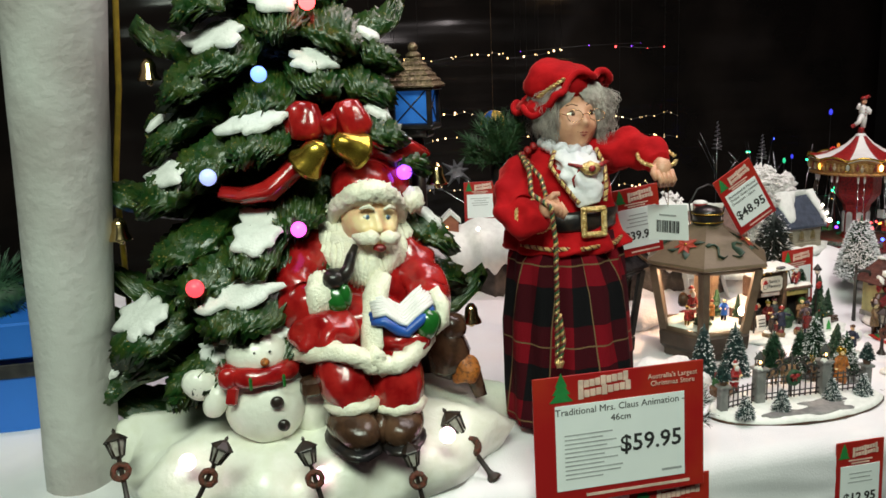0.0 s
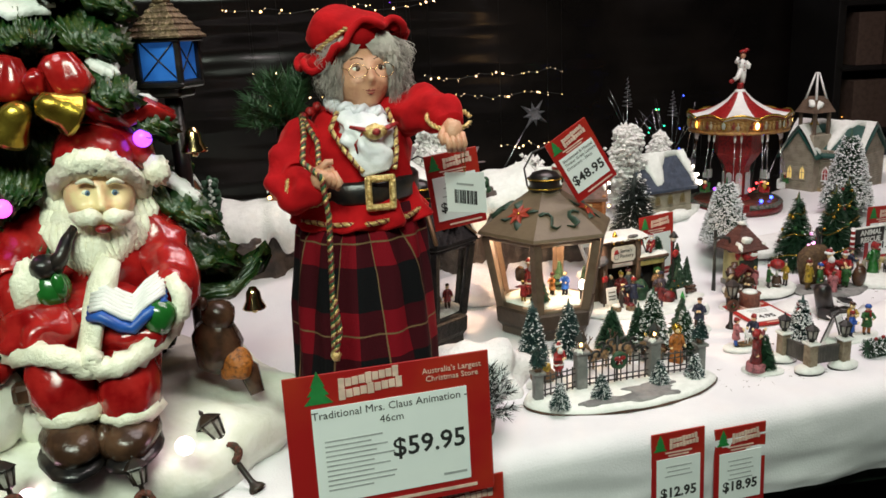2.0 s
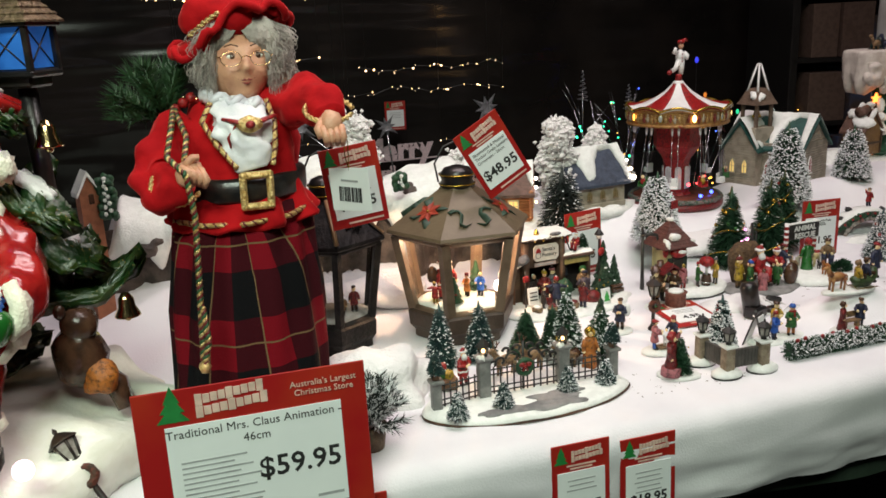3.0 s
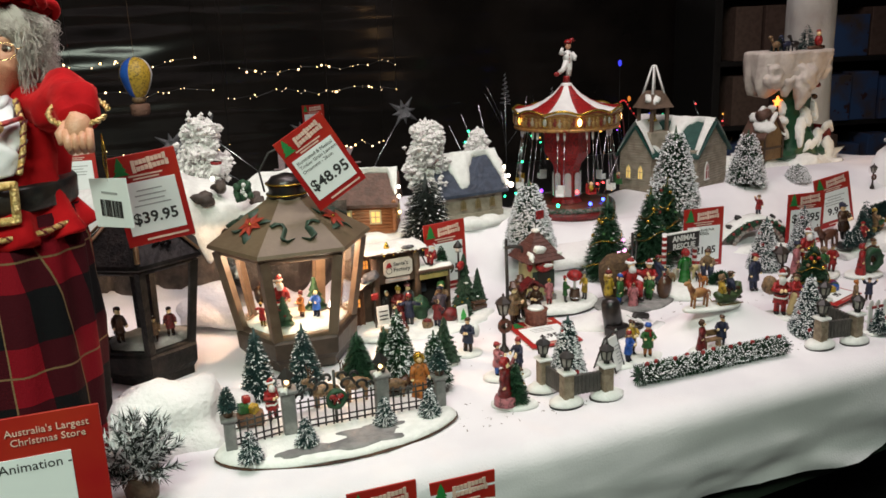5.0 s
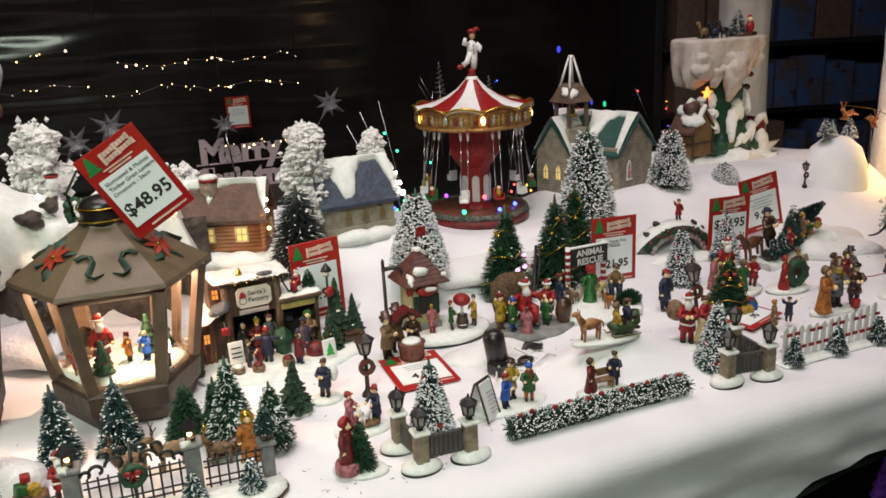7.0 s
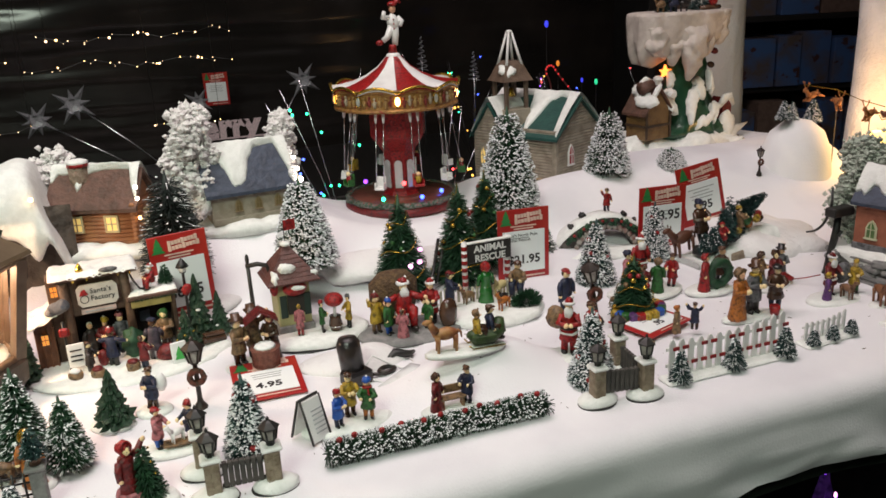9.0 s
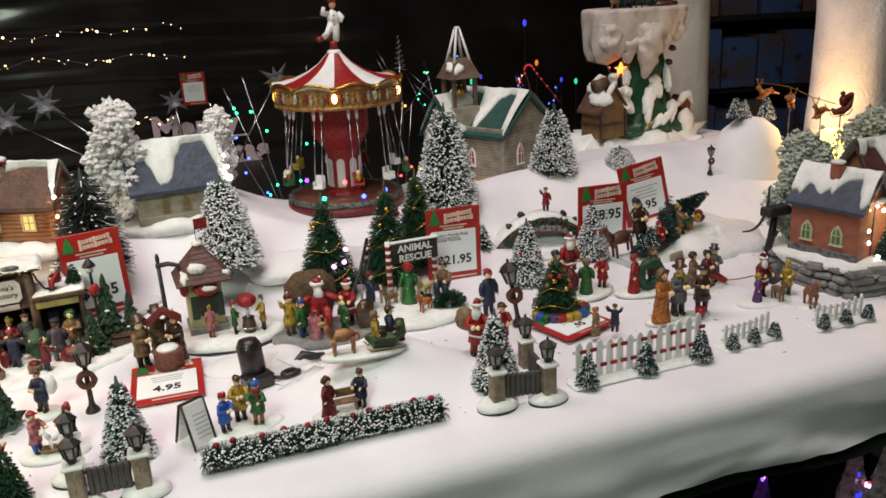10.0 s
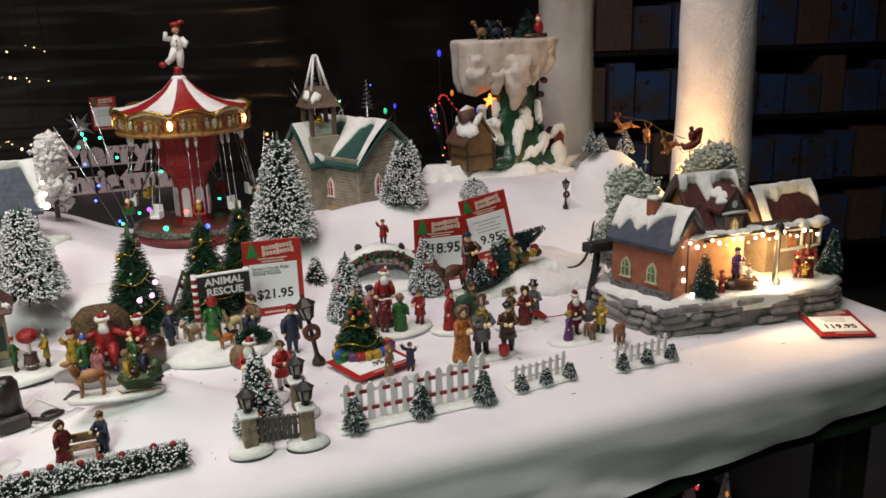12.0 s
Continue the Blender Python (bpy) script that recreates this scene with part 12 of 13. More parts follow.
# paper mountain at the back
def mountain():
    L = (0.47, 1.80, 0.0)
    ob = thing("paper_mountain", L, label="white snow mountain with icicle edges over dark rock", category="ornament")
    ROCK = mat("dark_rock", (0.040, 0.028, 0.022), 0.6, other=(0.10, 0.075, 0.06), scale=40, bump=0.9, bump_scale=120)
    m = M(SNOW)
    nx = 150
    rows = []
    for i in range(nx + 1):
        u = i / nx
        x = -0.275 + 0.62 * u
        end = min(1, 9 * u + 0.35) * min(1, 9 * (1 - u) + 0.30)
        zt = (0.182 + 0.030 * noise.noise(Vector((x * 9, 1, 0))) + 0.020 * smooth01(-0.06, 0.05, x) * smooth01(0.20, 0.10, x)) * end
        drip = 0.118 + 0.030 * noise.noise(Vector((x * 14, 4, 0))) + 0.028 * noise.noise(Vector((x * 42, 7, 0))) - 0.018 * abs(math.sin(x * 60)) ** 3
        drip = max(0.012, min(drip, zt - 0.03))
        f = 0.016 * noise.noise(Vector((x * 11, 2, 0))) + 0.010 * noise.noise(Vector((x * 30, 9, 0)))
        prof = [(-0.048 + f, drip + 0.004), (-0.058 + f, drip), (-0.064 + f, drip + 0.008), (-0.064 + f, drip + (zt - drip) * 0.35), (-0.058 + f, drip + (zt - drip) * 0.65), (-0.046 + f, zt - 0.012),
                (-0.026 + f, zt), (0.010, zt + 0.008), (0.060, zt - 0.004), (0.10, zt - 0.03), (0.125, 0.0)]
        rows.append([Vector((x, y, z)) + Vector((0, 0, 1)) * (0.010 * noise.noise(Vector((x * 30, y * 30, z * 30)))) * (1 if k > 3 else 0) for k, (y, z) in enumerate(prof)])
    n = len(rows[0])
    m.add([p for r in rows for p in r], [(i * n + j, (i + 1) * n + j, (i + 1) * n + j + 1, i * n + j + 1) for i in range(nx) for j in range(n - 1)])
    part("snow_body", m, ob)
    m = M(ROCK)
    rows = []
    for i in range(121):
        x = -0.27 + 0.61 * i / 120
        g = 0.020 * noise.noise(Vector((x * 22, 0, 5))) + 0.010 * abs(noise.noise(Vector((x * 70, 3, 0))))
        rows.append([(x, -0.040 + g - 0.012 * (1 - z / 0.16) + 0.006 * noise.noise(Vector((x * 60, 0, z * 60))), z) for z in (0.0, 0.025, 0.05, 0.075, 0.10, 0.125, 0.15)])
    m.add([p for r in rows for p in r], [(i * 7 + j, (i + 1) * 7 + j, (i + 1) * 7 + j + 1, i * 7 + j + 1) for i in range(120) for j in range(6)])
    part("rock_face", m, ob, "dark brown rock face")
    for k, (x, y, z, a, b) in enumerate(((0.132, -0.050, 0.176, 0.016, 0.010), (0.155, -0.040, 0.190, 0.012, 0.008), (0.205, -0.050, 0.165, 0.013, 0.012), (0.225, -0.052, 0.150, 0.012, 0.012), (-0.196, -0.060, 0.128, 0.016, 0.024))):
        m = M(ROCK)
        m.patch((x, y, z), (0.1, -0.85, 0.5), a, b, 0.008, k, 3, 25 * k)
        part("rock_spot", m, ob)
    for k, (x, z, drop) in enumerate(((-0.240, 0.232, 11), (0.06, 0.190, 5), (0.185, 0.195, 4))):
        m = M(NEEDLE)
        for i in range(drop * 3):
            m.ell((x + 0.009 * math.sin(i * 2.2), -0.072 + 0.005 * math.cos(i), z - 0.0018 * i), 0.006, 7, 5, 0.5, 200)
        m.use(SNOW)
        for i in range(drop):
            m.ell((x + 0.010 * math.sin(i * 3.1), -0.079, z - 0.005 * i), 0.0034, 6, 5)
        part("ivy", m, ob)
    for k, (x, z) in enumerate(((-0.155, 0.196), (-0.10, 0.190), (0.07, 0.205), (0.145, 0.205), (0.30, 0.165))):
        m = M(G_WHITE if k % 2 else G_WARM)
        m.ell((x, -0.060, z), 0.0030, 8, 6)
        part("light", m, ob)


mountain()
hut = thing("tiny_house", (0.204, 1.735, 0.0), 20, label="slim orange tower house with a snowy roof", category="model house", group="tiny houses")
m = M(mat("orange_brick", (0.36, 0.13, 0.06), 0.6, other=(0.28, 0.10, 0.045), scale=90, bump=0.3))
m.prism([(-0.013, 0), (0.013, 0), (0.013, 0.212), (0, 0.236), (-0.013, 0.212)], -0.013, 0.013, "y")
part("wall", m, hut)
m = M(SNOW)
m.prism([(-0.017, 0.208), (0, 0.238), (0.017, 0.208), (0.017, 0.214), (0, 0.245), (-0.017, 0.214)], -0.016, 0.016, "y")
part("roof", m, hut)
m = M(BROWN)
m.box((0.002, -0.0135, 0.205), (0.007, 0.002, 0.014), 0.001)
part("window", m, hut)
h2 = thing("tiny_house", (0.335, 1.80, 0.178), -10, label="tiny red house with a snowy roof", category="model house", group="tiny houses")
m = M(BRICK)
m.prism([(-0.014, 0), (0.014, 0), (0.014, 0.018), (0, 0.030), (-0.014, 0.018)], -0.014, 0.014, "y")
part("wall", m, h2)
m = M(SNOW)
m.prism([(-0.018, 0.016), (0, 0.032), (0.018, 0.016), (0.018, 0.022), (0, 0.039), (-0.018, 0.022)], -0.016, 0.016, "y")
part("roof", m, h2)
cup = thing("paper_cup", (0.628, 1.815, 0.200), label="small white paper cup with a red rim on the snow", category="cup")
m = M(WHITE)
m.lathe((0, 0, 0.0), [(0.006, 0), (0.008, 0.018), (0.007, 0.018)], 14)
part("cup_body", m, cup)
m = M(RED)
m.lathe((0, 0, 0.014), [(0.0079, 0), (0.0084, 0.004)], 14)
part("rim", m, cup)


# hot-air balloon ornament on a thread
bl = thing("balloon_ornament", (0.530, 2.190, 0.262), label="striped toy hot-air balloon hanging on a thread", category="ornament")
cols = (YELLOW, WHITE, WHITE, RED, RED, YELLOW, BLUE, YELLOW)
for k in range(8):
    a0 = 2 * math.pi * (k - 2.6) / 8
    m = M(cols[(k + 7) % 8])
    vs = []
    for j in range(11):
        t = math.pi * j / 10
        r, z = 0.029 * math.sin(t) ** 0.9 * (1.0 if j < 5 else 1.0 - 0.03 * (j - 5)), 0.074 + 0.032 * math.cos(t) - (0.004 * max(0, j - 6))
        for i in range(4):
            a = a0 + 2 * math.pi / 8 * i / 3
            vs.append((max(r, 0.002) * math.cos(a), max(r, 0.002) * math.sin(a), z))
    m.add(vs, [(j * 4 + i, (j + 1) * 4 + i, (j + 1) * 4 + i + 1, j * 4 + i + 1) for j in range(10) for i in range(3)])
    part("gore", m, bl)
m = M(mat("basket_wicker", (0.16, 0.08, 0.05), 0.7, bump=0.8, bump_scale=400))
m.lathe((0, 0, 0), [(0.014, 0.0), (0.017, 0.004), (0.018, 0.020), (0.014, 0.022)], 14)
part("basket", m, bl)
m = M(TANCOAT)
m.ell((0, 0, 0.030), (0.013, 0.013, 0.009), 12, 8)
m.tube([(0, 0, 0.10), (0, 0, 1.75)], 0.0004, 4)
part("rope", m, bl)


# ---------------------------------------------------------------- behind and round the display
def light_string(x0, x1, y, z, n, mats, label, seed, sag=0.006, scatter=0.005, r=0.0015, hang=True):
    rnd = random.Random(seed)
    ob = thing("fairy_lights", (x0, y, z), label=label, category="fairy lights", group="fairy lights")
    pts = []
    for k in range(n):
        u = (k + rnd.uniform(-1.2, 1.2)) / n
        pts.append(Vector(((x1 - x0) * u, rnd.uniform(-0.004, 0.004), sag * math.sin(u * 14 + seed) + rnd.uniform(-scatter, scatter))))
    m = M(IRON)
    m.tube(pts, 0.0007, 4)
    for p in (pts[0], pts[-1]) if hang else ():
        m.tube([p, p + Vector((0, 0, 2.0 - z))], 0.0004, 4)
    part("wire", m, ob)
    for k, p in enumerate(pts):
        m = M(mats[k % len(mats)])
        m.ell(p, r * rnd.choice((0.5, 0.6, 0.7, 1.0, 1.5)), 6, 5)
        part("bulb", m, ob)


W = (G_FAIRY, G_FAIRY, G_WARM)
light_string(0.36, 0.66, 2.40, 0.352, 16, W, "row of warm white fairy lights before black film", 1)
light_string(0.74, 1.10, 2.40, 0.322, 26, W, "row of warm white fairy lights before black film", 2)
light_string(0.36, 0.68, 2.40, 0.288, 18, W, "row of warm white fairy lights before black film", 3)
light_string(0.72, 1.10, 2.40, 0.272, 24, W, "row of warm white fairy lights before black film", 4)
light_string(0.40, 0.70, 2.40, 0.165, 12, W, "row of warm white fairy lights before black film", 5)
light_string(0.92, 1.06, 2.40, 0.145, 12, W, "row of warm white fairy lights before black film", 6)
light_string(0.30, 0.80, 2.40, 0.490, 26, (G_WARM, G_FAIRY), "row of warm white fairy lights before black film", 7, r=0.0018)
light_string(0.72, 1.05, 2.40, 0.505, 4, (G_VIOLET,), "violet fairy lights before black film", 8)
light_string(0.92, 1.05, 2.40, 0.50, 3, (G_RED,), "red fairy lights before black film", 9, r=0.0018)


def branching_lights(x, y, z, h, mats, seed, n=12):
    """A thin twig stand with tiny coloured lights."""
    rnd = random.Random(seed)
    ob = thing("twig_lights", (x, y, z), label="bare wire twigs with tiny coloured lights", category="fairy lights", group="twig lights")
    m = M(STEEL)
    tips = []
    for k in range(4):
        a = rnd.uniform(-0.6, 0.6)
        tip = Vector((h * math.sin(a) * 0.7, rnd.uniform(-0.02, 0.02), h * math.cos(a)))
        m.tube([(0, 0, 0), tip * 0.5 + Vector((rnd.uniform(-0.01, 0.01), 0, 0)), tip], [0.0012, 0.0009, 0.0006], 5)
        tips.append(tip)
    part("twig", m, ob)
    for k in range(n):
        m = M(mats[k % len(mats)])
        t = tips[k % 4] * rnd.uniform(0.25, 1.0)
        m.ell(t + Vector((rnd.uniform(-0.012, 0.012), 0, rnd.uniform(-0.01, 0.01))), 0.0023, 8, 6)
        part("bulb", m, ob)


GLITTER = mat("silver_glitter", (0.40, 0.40, 0.43), 0.3, 0.6, other=(0.60, 0.60, 0.63), scale=300)
REAR = -0.20


def snowflake(x, y, z, r, foot, label):
    """A folded silver star whose long stalk runs down to the rear table at foot."""
    ob = thing("silver_star", (x, y, z), label=label, category="star", group="silver stars")
    for k in range(8):
        m = M(GLITTER)
        a = 2 * math.pi * k / 8 + 0.2
        c, s = math.cos(a), math.sin(a)
        q = r * (1.0 if k % 2 else 0.72)
        w = r * 0.15
        m.add([(-s * w * 0.6, 0, c * w * 0.6), (c * q * 0.35 - s * w, -0.002, s * q * 0.35 + c * w), (c * q, 0, s * q), (c * q * 0.35 + s * w, -0.002, s * q * 0.35 - c * w), (s * w * 0.6, 0, -c * w * 0.6),
               (0, 0.010, 0), (c * q * 0.4, -0.012, s * q * 0.4)], [(0, 1, 6, 3, 4), (1, 2, 6), (2, 3, 6), (0, 5, 1), (1, 5, 2), (2, 5, 3), (3, 5, 4)], False)
        part("ray", m, ob)
    m = M(STEEL)
    f = Vector((foot[0] - x, foot[1], REAR - z))
    m.tube([(0, 0.006, 0), f * 0.5 + Vector((0, 0.006, 0.01)), f], 0.0032, 6)
    part("stalk", m, ob)


m = M(IRON)
m.box((1.5, 3.45, REAR - 0.012), (3.4, 0.85, 0.024), 0.004)
rt = thing("rear_table", (1.3, 3.45, -0.8), label="dark low table behind the display", category="table")
m.v = [(a - 1.3, b - 3.45, c + 0.8) for a, b, c in m.v]
part("table_top", m, rt)
for x in (-1.38, 1.38):
    for y in (-0.36, 0.36):
        m = M(IRON)
        m.box((x, y, (REAR + 0.776) / 2), (0.05, 0.05, REAR + 0.776), 0.004)
        part("leg", m, rt)
ST = "silver glitter star on a long thin stalk"
snowflake(0.709, 3.333, 0.099, 0.066, (1.02, 0.0), ST)
snowflake(0.607, 3.300, 0.066, 0.060, (0.98, 0.0), ST)
snowflake(1.39, 3.340, 0.115, 0.062, (1.20, 0.0), ST)
snowflake(1.075, 3.60, 0.045, 0.052, (1.10, 0.0), ST)


def spiral_tree(x, y, z, h):
    ob = thing("spiral_tree", (x, y, z), label="tall thin silver wire tree with tiny lights", category="ornament", group="silver wire trees")
    m = M(STEEL)
    m.tube([(0, 0, 0), (0, 0, h)], 0.0025, 6)
    part("stem", m, ob)
    m = M(GLITTER)
    pts = []
    for i in range(80):
        u = i / 80
        a, r = u * 44, 0.020 * (1 - u) + 0.001
        pts.append((r * math.cos(a), r * math.sin(a), h * 0.72 + h * 0.28 * u))
    m.tube(pts, 0.0018, 5)
    part("spiral", m, ob)
    rnd = random.Random(int(x * 100))
    for k in range(4):
        m = M(STEEL)
        a = rnd.uniform(-1.1, 1.1)
        b = h * rnd.uniform(0.2, 0.6)
        m.tube([(0, 0, b), (0.10 * math.sin(a), 0, b + 0.10), (0.17 * math.sin(a), 0, b + 0.16)], [0.0018, 0.0014, 0.0008], 5)
        part("twig", m, ob)


spiral_tree(1.828, 3.45, REAR, 0.42)
spiral_tree(2.000, 3.40, REAR, 0.36)
branching_lights(1.235, 2.09, -0.08, 0.34, (G_GREEN, G_GREEN, G_GREEN, G_BLUE), 1, 16)
branching_lights(1.42, 2.09, -0.08, 0.26, (G_AMBER, G_GREEN, G_RED, G_AMBER), 2, 14)
branching_lights(1.95, 3.30, REAR, 0.36, (G_GREEN, G_BLUE, G_GREEN, G_AMBER), 3, 14)
branching_lights(2.25, 3.25, REAR, 0.30, (G_AMBER, G_VIOLET, G_BLUE, G_RED), 4, 12)
branching_lights(2.62, 3.20, REAR, 0.34, (G_RED, G_AMBER, G_VIOLET), 5, 10)
branching_lights(2.088, 1.575, ground_height(2.088, 1.575), 0.17, (G_WARM,), 8, 6)

# glitter word standing at the back
wd = thing("word_ornament", (0.985, 3.70, REAR), 0, label="pinkish white glitter greeting in two lines of letters", category="ornament")
GLIT = mat("white_glitter", (0.80, 0.62, 0.64), 0.7, other=(0.58, 0.45, 0.48), scale=200, bump=0.6)
for words, size, x0, z0, step in (("Merry", 0.120, 0.005, 0.100, 0.90), ("Christmas", 0.105, -0.030, 0.006, 0.86)):
    x = x0
    for ch in words:
        text("letter", ch, size, pose(x, 0, z0, 90, 0, 0), GLIT, wd, weight=0.006)
        x += size * step * {"M": 0.80, "C": 0.66, "m": 0.80, "r": 0.42, "i": 0.30, "t": 0.42}.get(ch, 0.56)
m = M(GLIT)
m.box((0.16, 0.006, 0.003), (0.42, 0.03, 0.006), 0.001)
m.box((0.16, 0.006, 0.095), (0.34, 0.004, 0.006), 0.001)
part("stand", m, wd)


# stocked shelves in the dim shop to the side
def shelf_unit():
    ob = thing("shop_shelf", (3.40, 3.05, -0.8), -14, label="dim metal shop shelf stocked with blue boxes", category="shelf")
    SHELFBLACK = mat("shelf_black", (0.015, 0.014, 0.013), 0.5)
    SB = mat("box_blue", (0.045, 0.105, 0.250), 0.7, other=(0.085, 0.065, 0.055), scale=9, speckle=((0.05, 0.02, 0.02), 30, 0.64))
    for k in range(7):
        m = M(SHELFBLACK)
        m.box((0, 0.1, 0.30 + 0.24 * k), (1.7, 0.4, 0.02), 0.003)
        part("shelf_board", m, ob)
    for x in (-0.84, 0.84):
        m = M(SHELFBLACK)
        m.box((x, 0.1, 0.95), (0.03, 0.4, 1.9), 0.003)
        part("upright", m, ob)
    rnd = random.Random(8)
    for k in range(7):
        x = -0.78
        while x < 0.72:
            w = rnd.uniform(0.08, 0.16)
            hh = rnd.uniform(0.13, 0.20)
            m = M(SB if rnd.random() < 0.75 else mat("box_brown", (0.150, 0.100, 0.075), 0.8))
            m.box((x + w / 2, -0.02 + rnd.uniform(0, 0.04), 0.31 + 0.24 * k + hh / 2), (w * 0.93, 0.2, hh), 0.002)
            part("boxed_item", m, ob)
            x += w


shelf_unit()
sh = thing("blue_shelf_box", (-0.40, 1.66, -0.8), 0, label="bright blue carton stacked beside the wrapped post", category="carton")
m = M(mat("carton_blue", (0.02, 0.16, 0.60), 0.45, other=(0.015, 0.13, 0.5), scale=5))
m.box((0, 0, 0.44), (0.26, 0.22, 0.88), 0.004)
part("carton", m, sh)
m = M(IRON)
m.box((0, -0.112, 0.885), (0.27, 0.004, 0.02), 0.001)
part("dark_strap", m, sh)
m = M(MATS["carton_blue"])
m.box((0, 0.0, 0.925), (0.26, 0.22, 0.05), 0.003)
part("carton_lid", m, sh)
m = M(NEEDLE)
rnd = random.Random(4)
for k in range(700):
    d = Vector((rnd.gauss(0, 1), rnd.gauss(0, 1), rnd.gauss(0, 1))).normalized()
    p = Vector((-0.36, 1.62, 0.185)) + d * 0.05 * rnd.random()
    s = d.cross(Vector((0, 1, 0.2))).normalized() * 0.001
    m.add([p - s, p + s, p + d * 0.02], [(0, 1, 2)], False)
m.ell((-0.36, 1.62, 0.172), (0.04, 0.04, 0.025), 10, 8)
m.use(WHITE).ell((-0.365, 1.585, 0.20), (0.014, 0.014, 0.01), 10, 6)
solo("pine_wreath", m, "small green pine wreath on a carton", "wreath")

# gold cord behind the statue, bells' length
m = M(mat("gold_cord", (0.50, 0.33, 0.03), 0.5))
m.tube([(-0.124, 1.45, 1.95), (-0.128, 1.45, 0.60), (-0.140, 1.45, 0.45), (-0.156, 1.45, 0.34), (-0.160, 1.45, 0.03)], 0.0036, 8)
solo("gold_cord", m, "yellow-gold cord hanging behind the tree statue", "cord")

# dim coloured lights on stakes, far back
def light_stake(x, y, z, r, g, label):
    ob = thing("light_stake", (x, y, REAR), label=label, category="light ornament", group="light stakes")
    m = M(IRON)
    m.tube([(0, 0, 0), (0, 0, z - REAR)], 0.0009, 5)
    m.lathe((0, 0, 0), [(0.016, 0), (0.014, 0.004), (0.001, 0.005)], 10)
    part("stake", m, ob)
    m = M(g)
    m.ell((0, 0, z - REAR), (r, r, r * 1.7), 10, 8)
    part("lit_cap", m, ob)


D_BLUE, D_RED = glow("dim_blue_light", (0.06, 0.07, 1.0), 0.8), glow("dim_red_light", (1.0, 0.05, 0.05), 0.7)
D_AMBER, D_GREEN = glow("dim_amber_light", (1.0, 0.30, 0.04), 0.6), glow("dim_green_light", (0.04, 0.8, 0.35), 0.8)
for x, z, r, g, c in ((2.233, 0.240, 0.007, D_BLUE, "blue"), (2.276, 0.105, 0.006, D_AMBER, "amber"), (3.020, 0.080, 0.006, D_BLUE, "blue"), (2.034, 0.060, 0.006, D_GREEN, "green"), (2.068, 0.074, 0.005, D_BLUE, "blue"),
                      (2.370, 0.040, 0.005, D_BLUE, "blue"), (2.427, 0.030, 0.006, D_GREEN, "green"), (2.620, 0.020, 0.005, D_AMBER, "amber")):
    light_stake(x, 3.30, z, r, g, "thin dark stake with a small %s light" % c)
for pts in ([(2.262, REAR), (2.240, 0.021), (2.219, 0.080), (2.226, 0.100), (2.244, 0.100), (2.262, 0.076), (2.300, 0.030), (2.360, -0.042)],
            [(2.880, REAR), (2.910, -0.043), (2.950, 0.010), (2.980, 0.034), (3.030, 0.030), (3.070, 0.000), (3.046, -0.044)]):
    ob = thing("candy_cane_light", (pts[0][0], 3.28, REAR), label="hooked stake wound with dim red lights", category="light ornament", group="light stakes")
    m = M(mat("cane_tube", (0.20, 0.06, 0.06), 0.3))
    q = [(x - pts[0][0], 0, z - REAR) for x, z in pts]
    m.tube(*flowing(q, [0.0028] * len(q), 30), 6)
    part("tube", m, ob)
    line = flowing(q, [0.004] * len(q), 30)[0]
    for k in range(8, 29, 2):
        m = M(D_RED)
        m.ell(Vector(line[k]) + Vector((0, -0.004, 0)), (0.003, 0.0022, 0.0035), 7, 5)
        part("bulb", m, ob)

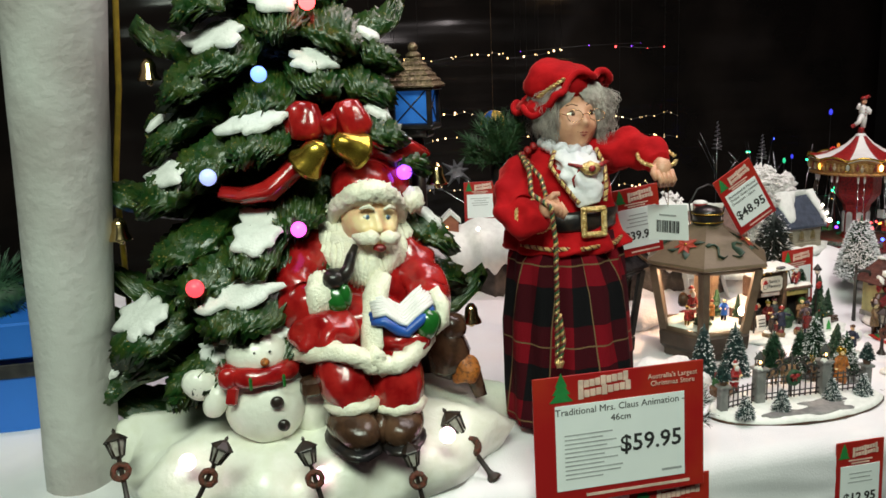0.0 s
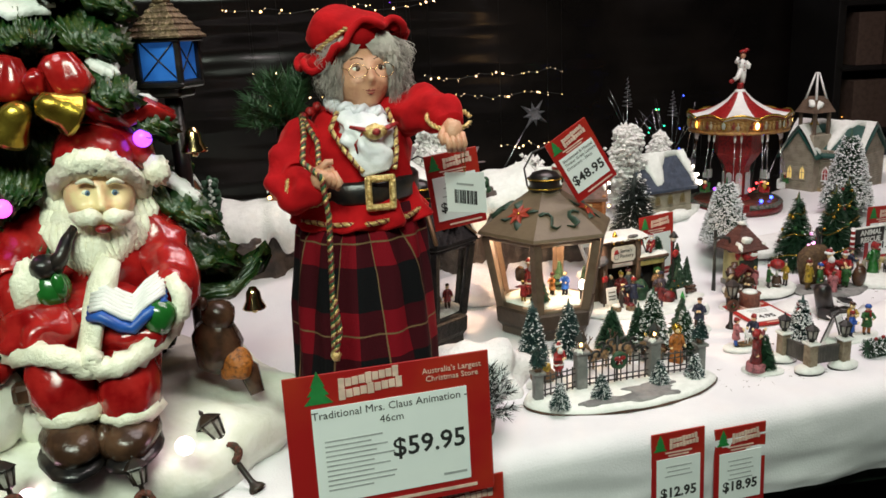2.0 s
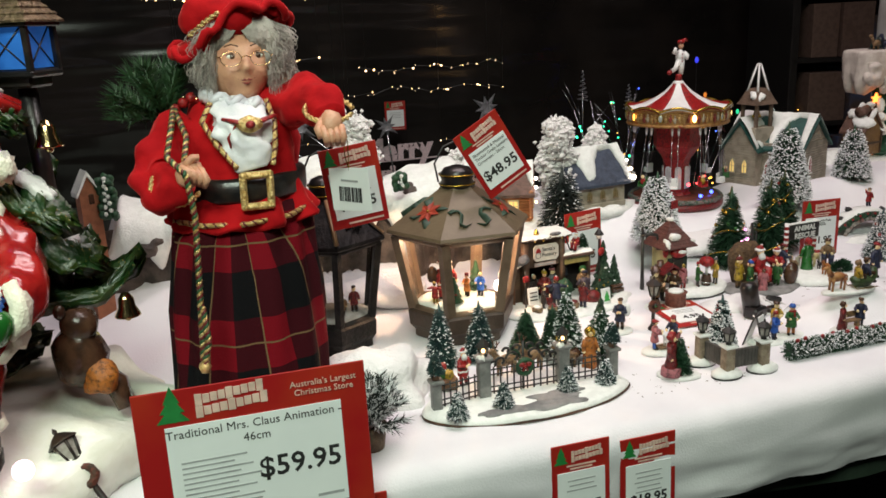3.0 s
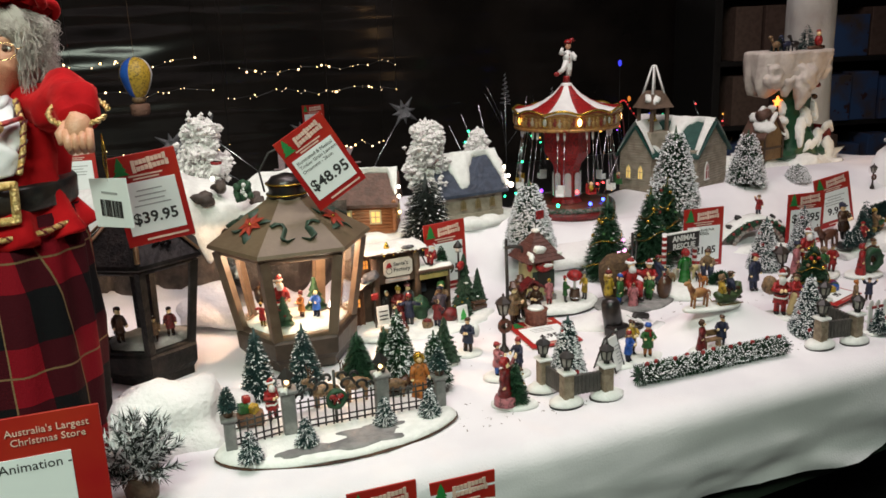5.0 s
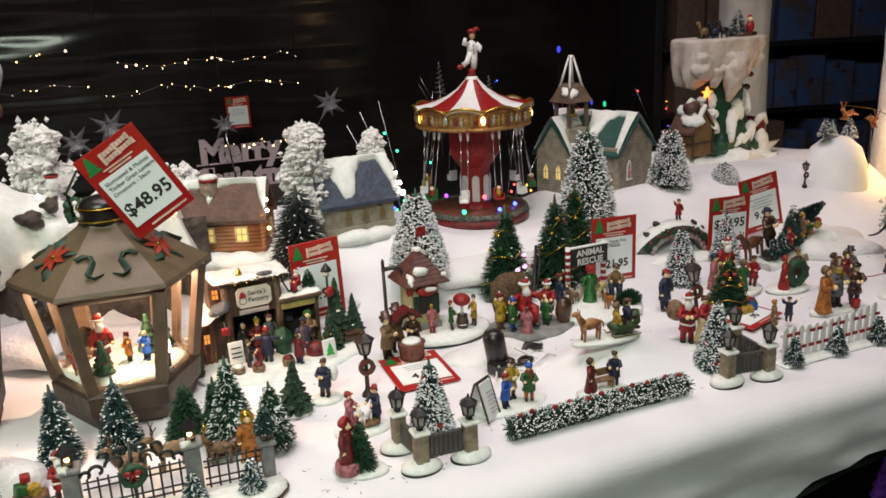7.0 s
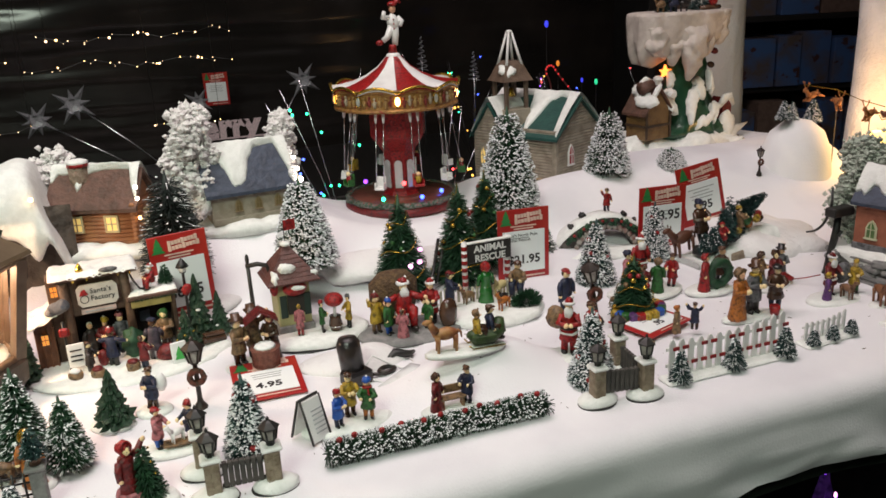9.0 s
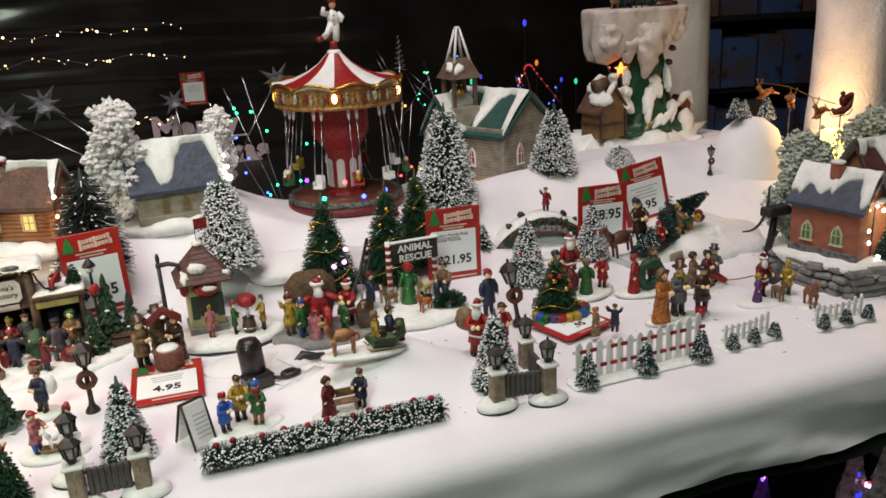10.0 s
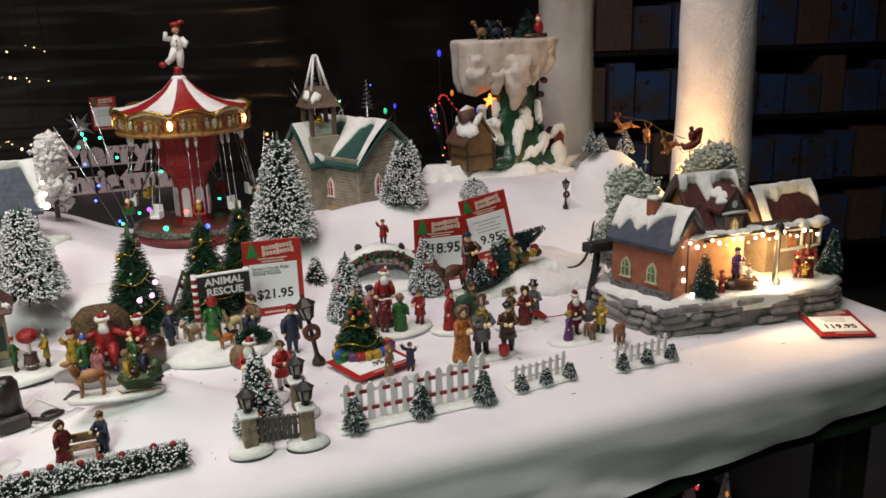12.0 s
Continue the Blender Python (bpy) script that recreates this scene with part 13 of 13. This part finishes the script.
# clear acrylic trees with coloured sparks inside, on the lower shelf
for k, (x, y, h, tint, sparks) in enumerate(((1.850, 1.400, 0.197, (0.40, 0.26, 0.30), (G_PINK, D_RED, D_BLUE)), (1.912, 1.405, 0.172, (0.30, 0.30, 0.29), (D_AMBER,)), (1.700, 1.402, 0.176, (0.16, 0.05, 0.36), (G_VIOLET, G_PINK, G_VIOLET)))):
    ob = thing("acrylic_tree", (x, y, -0.41), label="small clear acrylic tree with coloured sparks of light inside", category="light ornament", group="acrylic trees")
    m = M(mat(("acrylic_rose", "acrylic_clear", "acrylic_violet")[k], tint, 0.12, other=tuple(0.4 * c for c in tint), scale=90, coat=0.6, emit=0.07))
    for i in range(9):
        f = 1 - i / 9
        m.lathe((0, 0, h * i / 9.6), [(0.034 * f + 0.003, 0), (0.018 * f + 0.002, h / 8.2)], 11, smooth=False, wave=0.22, waves=5, rough=0.2, freq=90)
    m.ell((0, 0, h * 0.985), (0.003, 0.003, h * 0.03), 8, 6)
    part("tree_body", m, ob)
    rnd = random.Random(60 + k)
    for i in range(9 if len(sparks) > 1 else 3):
        f = rnd.uniform(0.45, 0.95)
        a = rnd.uniform(3.4, 6.0)
        r = 0.034 * (1 - f) + 0.005
        m = M(sparks[i % len(sparks)])
        m.ell((r * math.cos(a), r * math.sin(a), h * f), (0.0022, 0.0022, 0.0045), 7, 5)
        part("spark", m, ob)
    m = M(BLACK)
    m.lathe((0, 0, 0), [(0.03, 0), (0.028, 0.006)], 14)
    part("base", m, ob)
light_string(1.62, 1.95, 1.45, -0.398, 5, (G_VIOLET, G_BLUE), "violet lights on the lower shelf", 31, r=0.003, scatter=0.008, hang=False)

# dry needles and crumbs scattered over the cloth
rnd = random.Random(21)
m = M(mat("dry_crumbs", (0.10, 0.065, 0.04), 0.8))
vs, fs = [], []
for k in range(230):
    if k < 60:
        x, y = rnd.gauss(0.83, 0.08), 1.255 + abs(rnd.gauss(0, 0.03))
    else:
        x, y = rnd.uniform(0.5, 1.9), rnd.uniform(1.262, 1.55)
    z = ground_height(x, y) + 0.0006
    a = rnd.uniform(0, 6.28)
    L, w = rnd.uniform(0.0006, 0.0026), rnd.uniform(0.0002, 0.0005)
    c, s = math.cos(a), math.sin(a)
    i = len(vs)
    vs += [(x - c * L - s * w, y - s * L + c * w, z), (x + c * L - s * w, y + s * L + c * w, z), (x + c * L + s * w, y + s * L - c * w, z + 0.0003), (x - c * L + s * w, y - s * L - c * w, z + 0.0003)]
    fs.append((i, i + 1, i + 2, i + 3))
m.add(vs, fs, False)
solo("crumbs", m, "dry needles and crumbs scattered on the white cloth", "crumbs", kind="stuff")
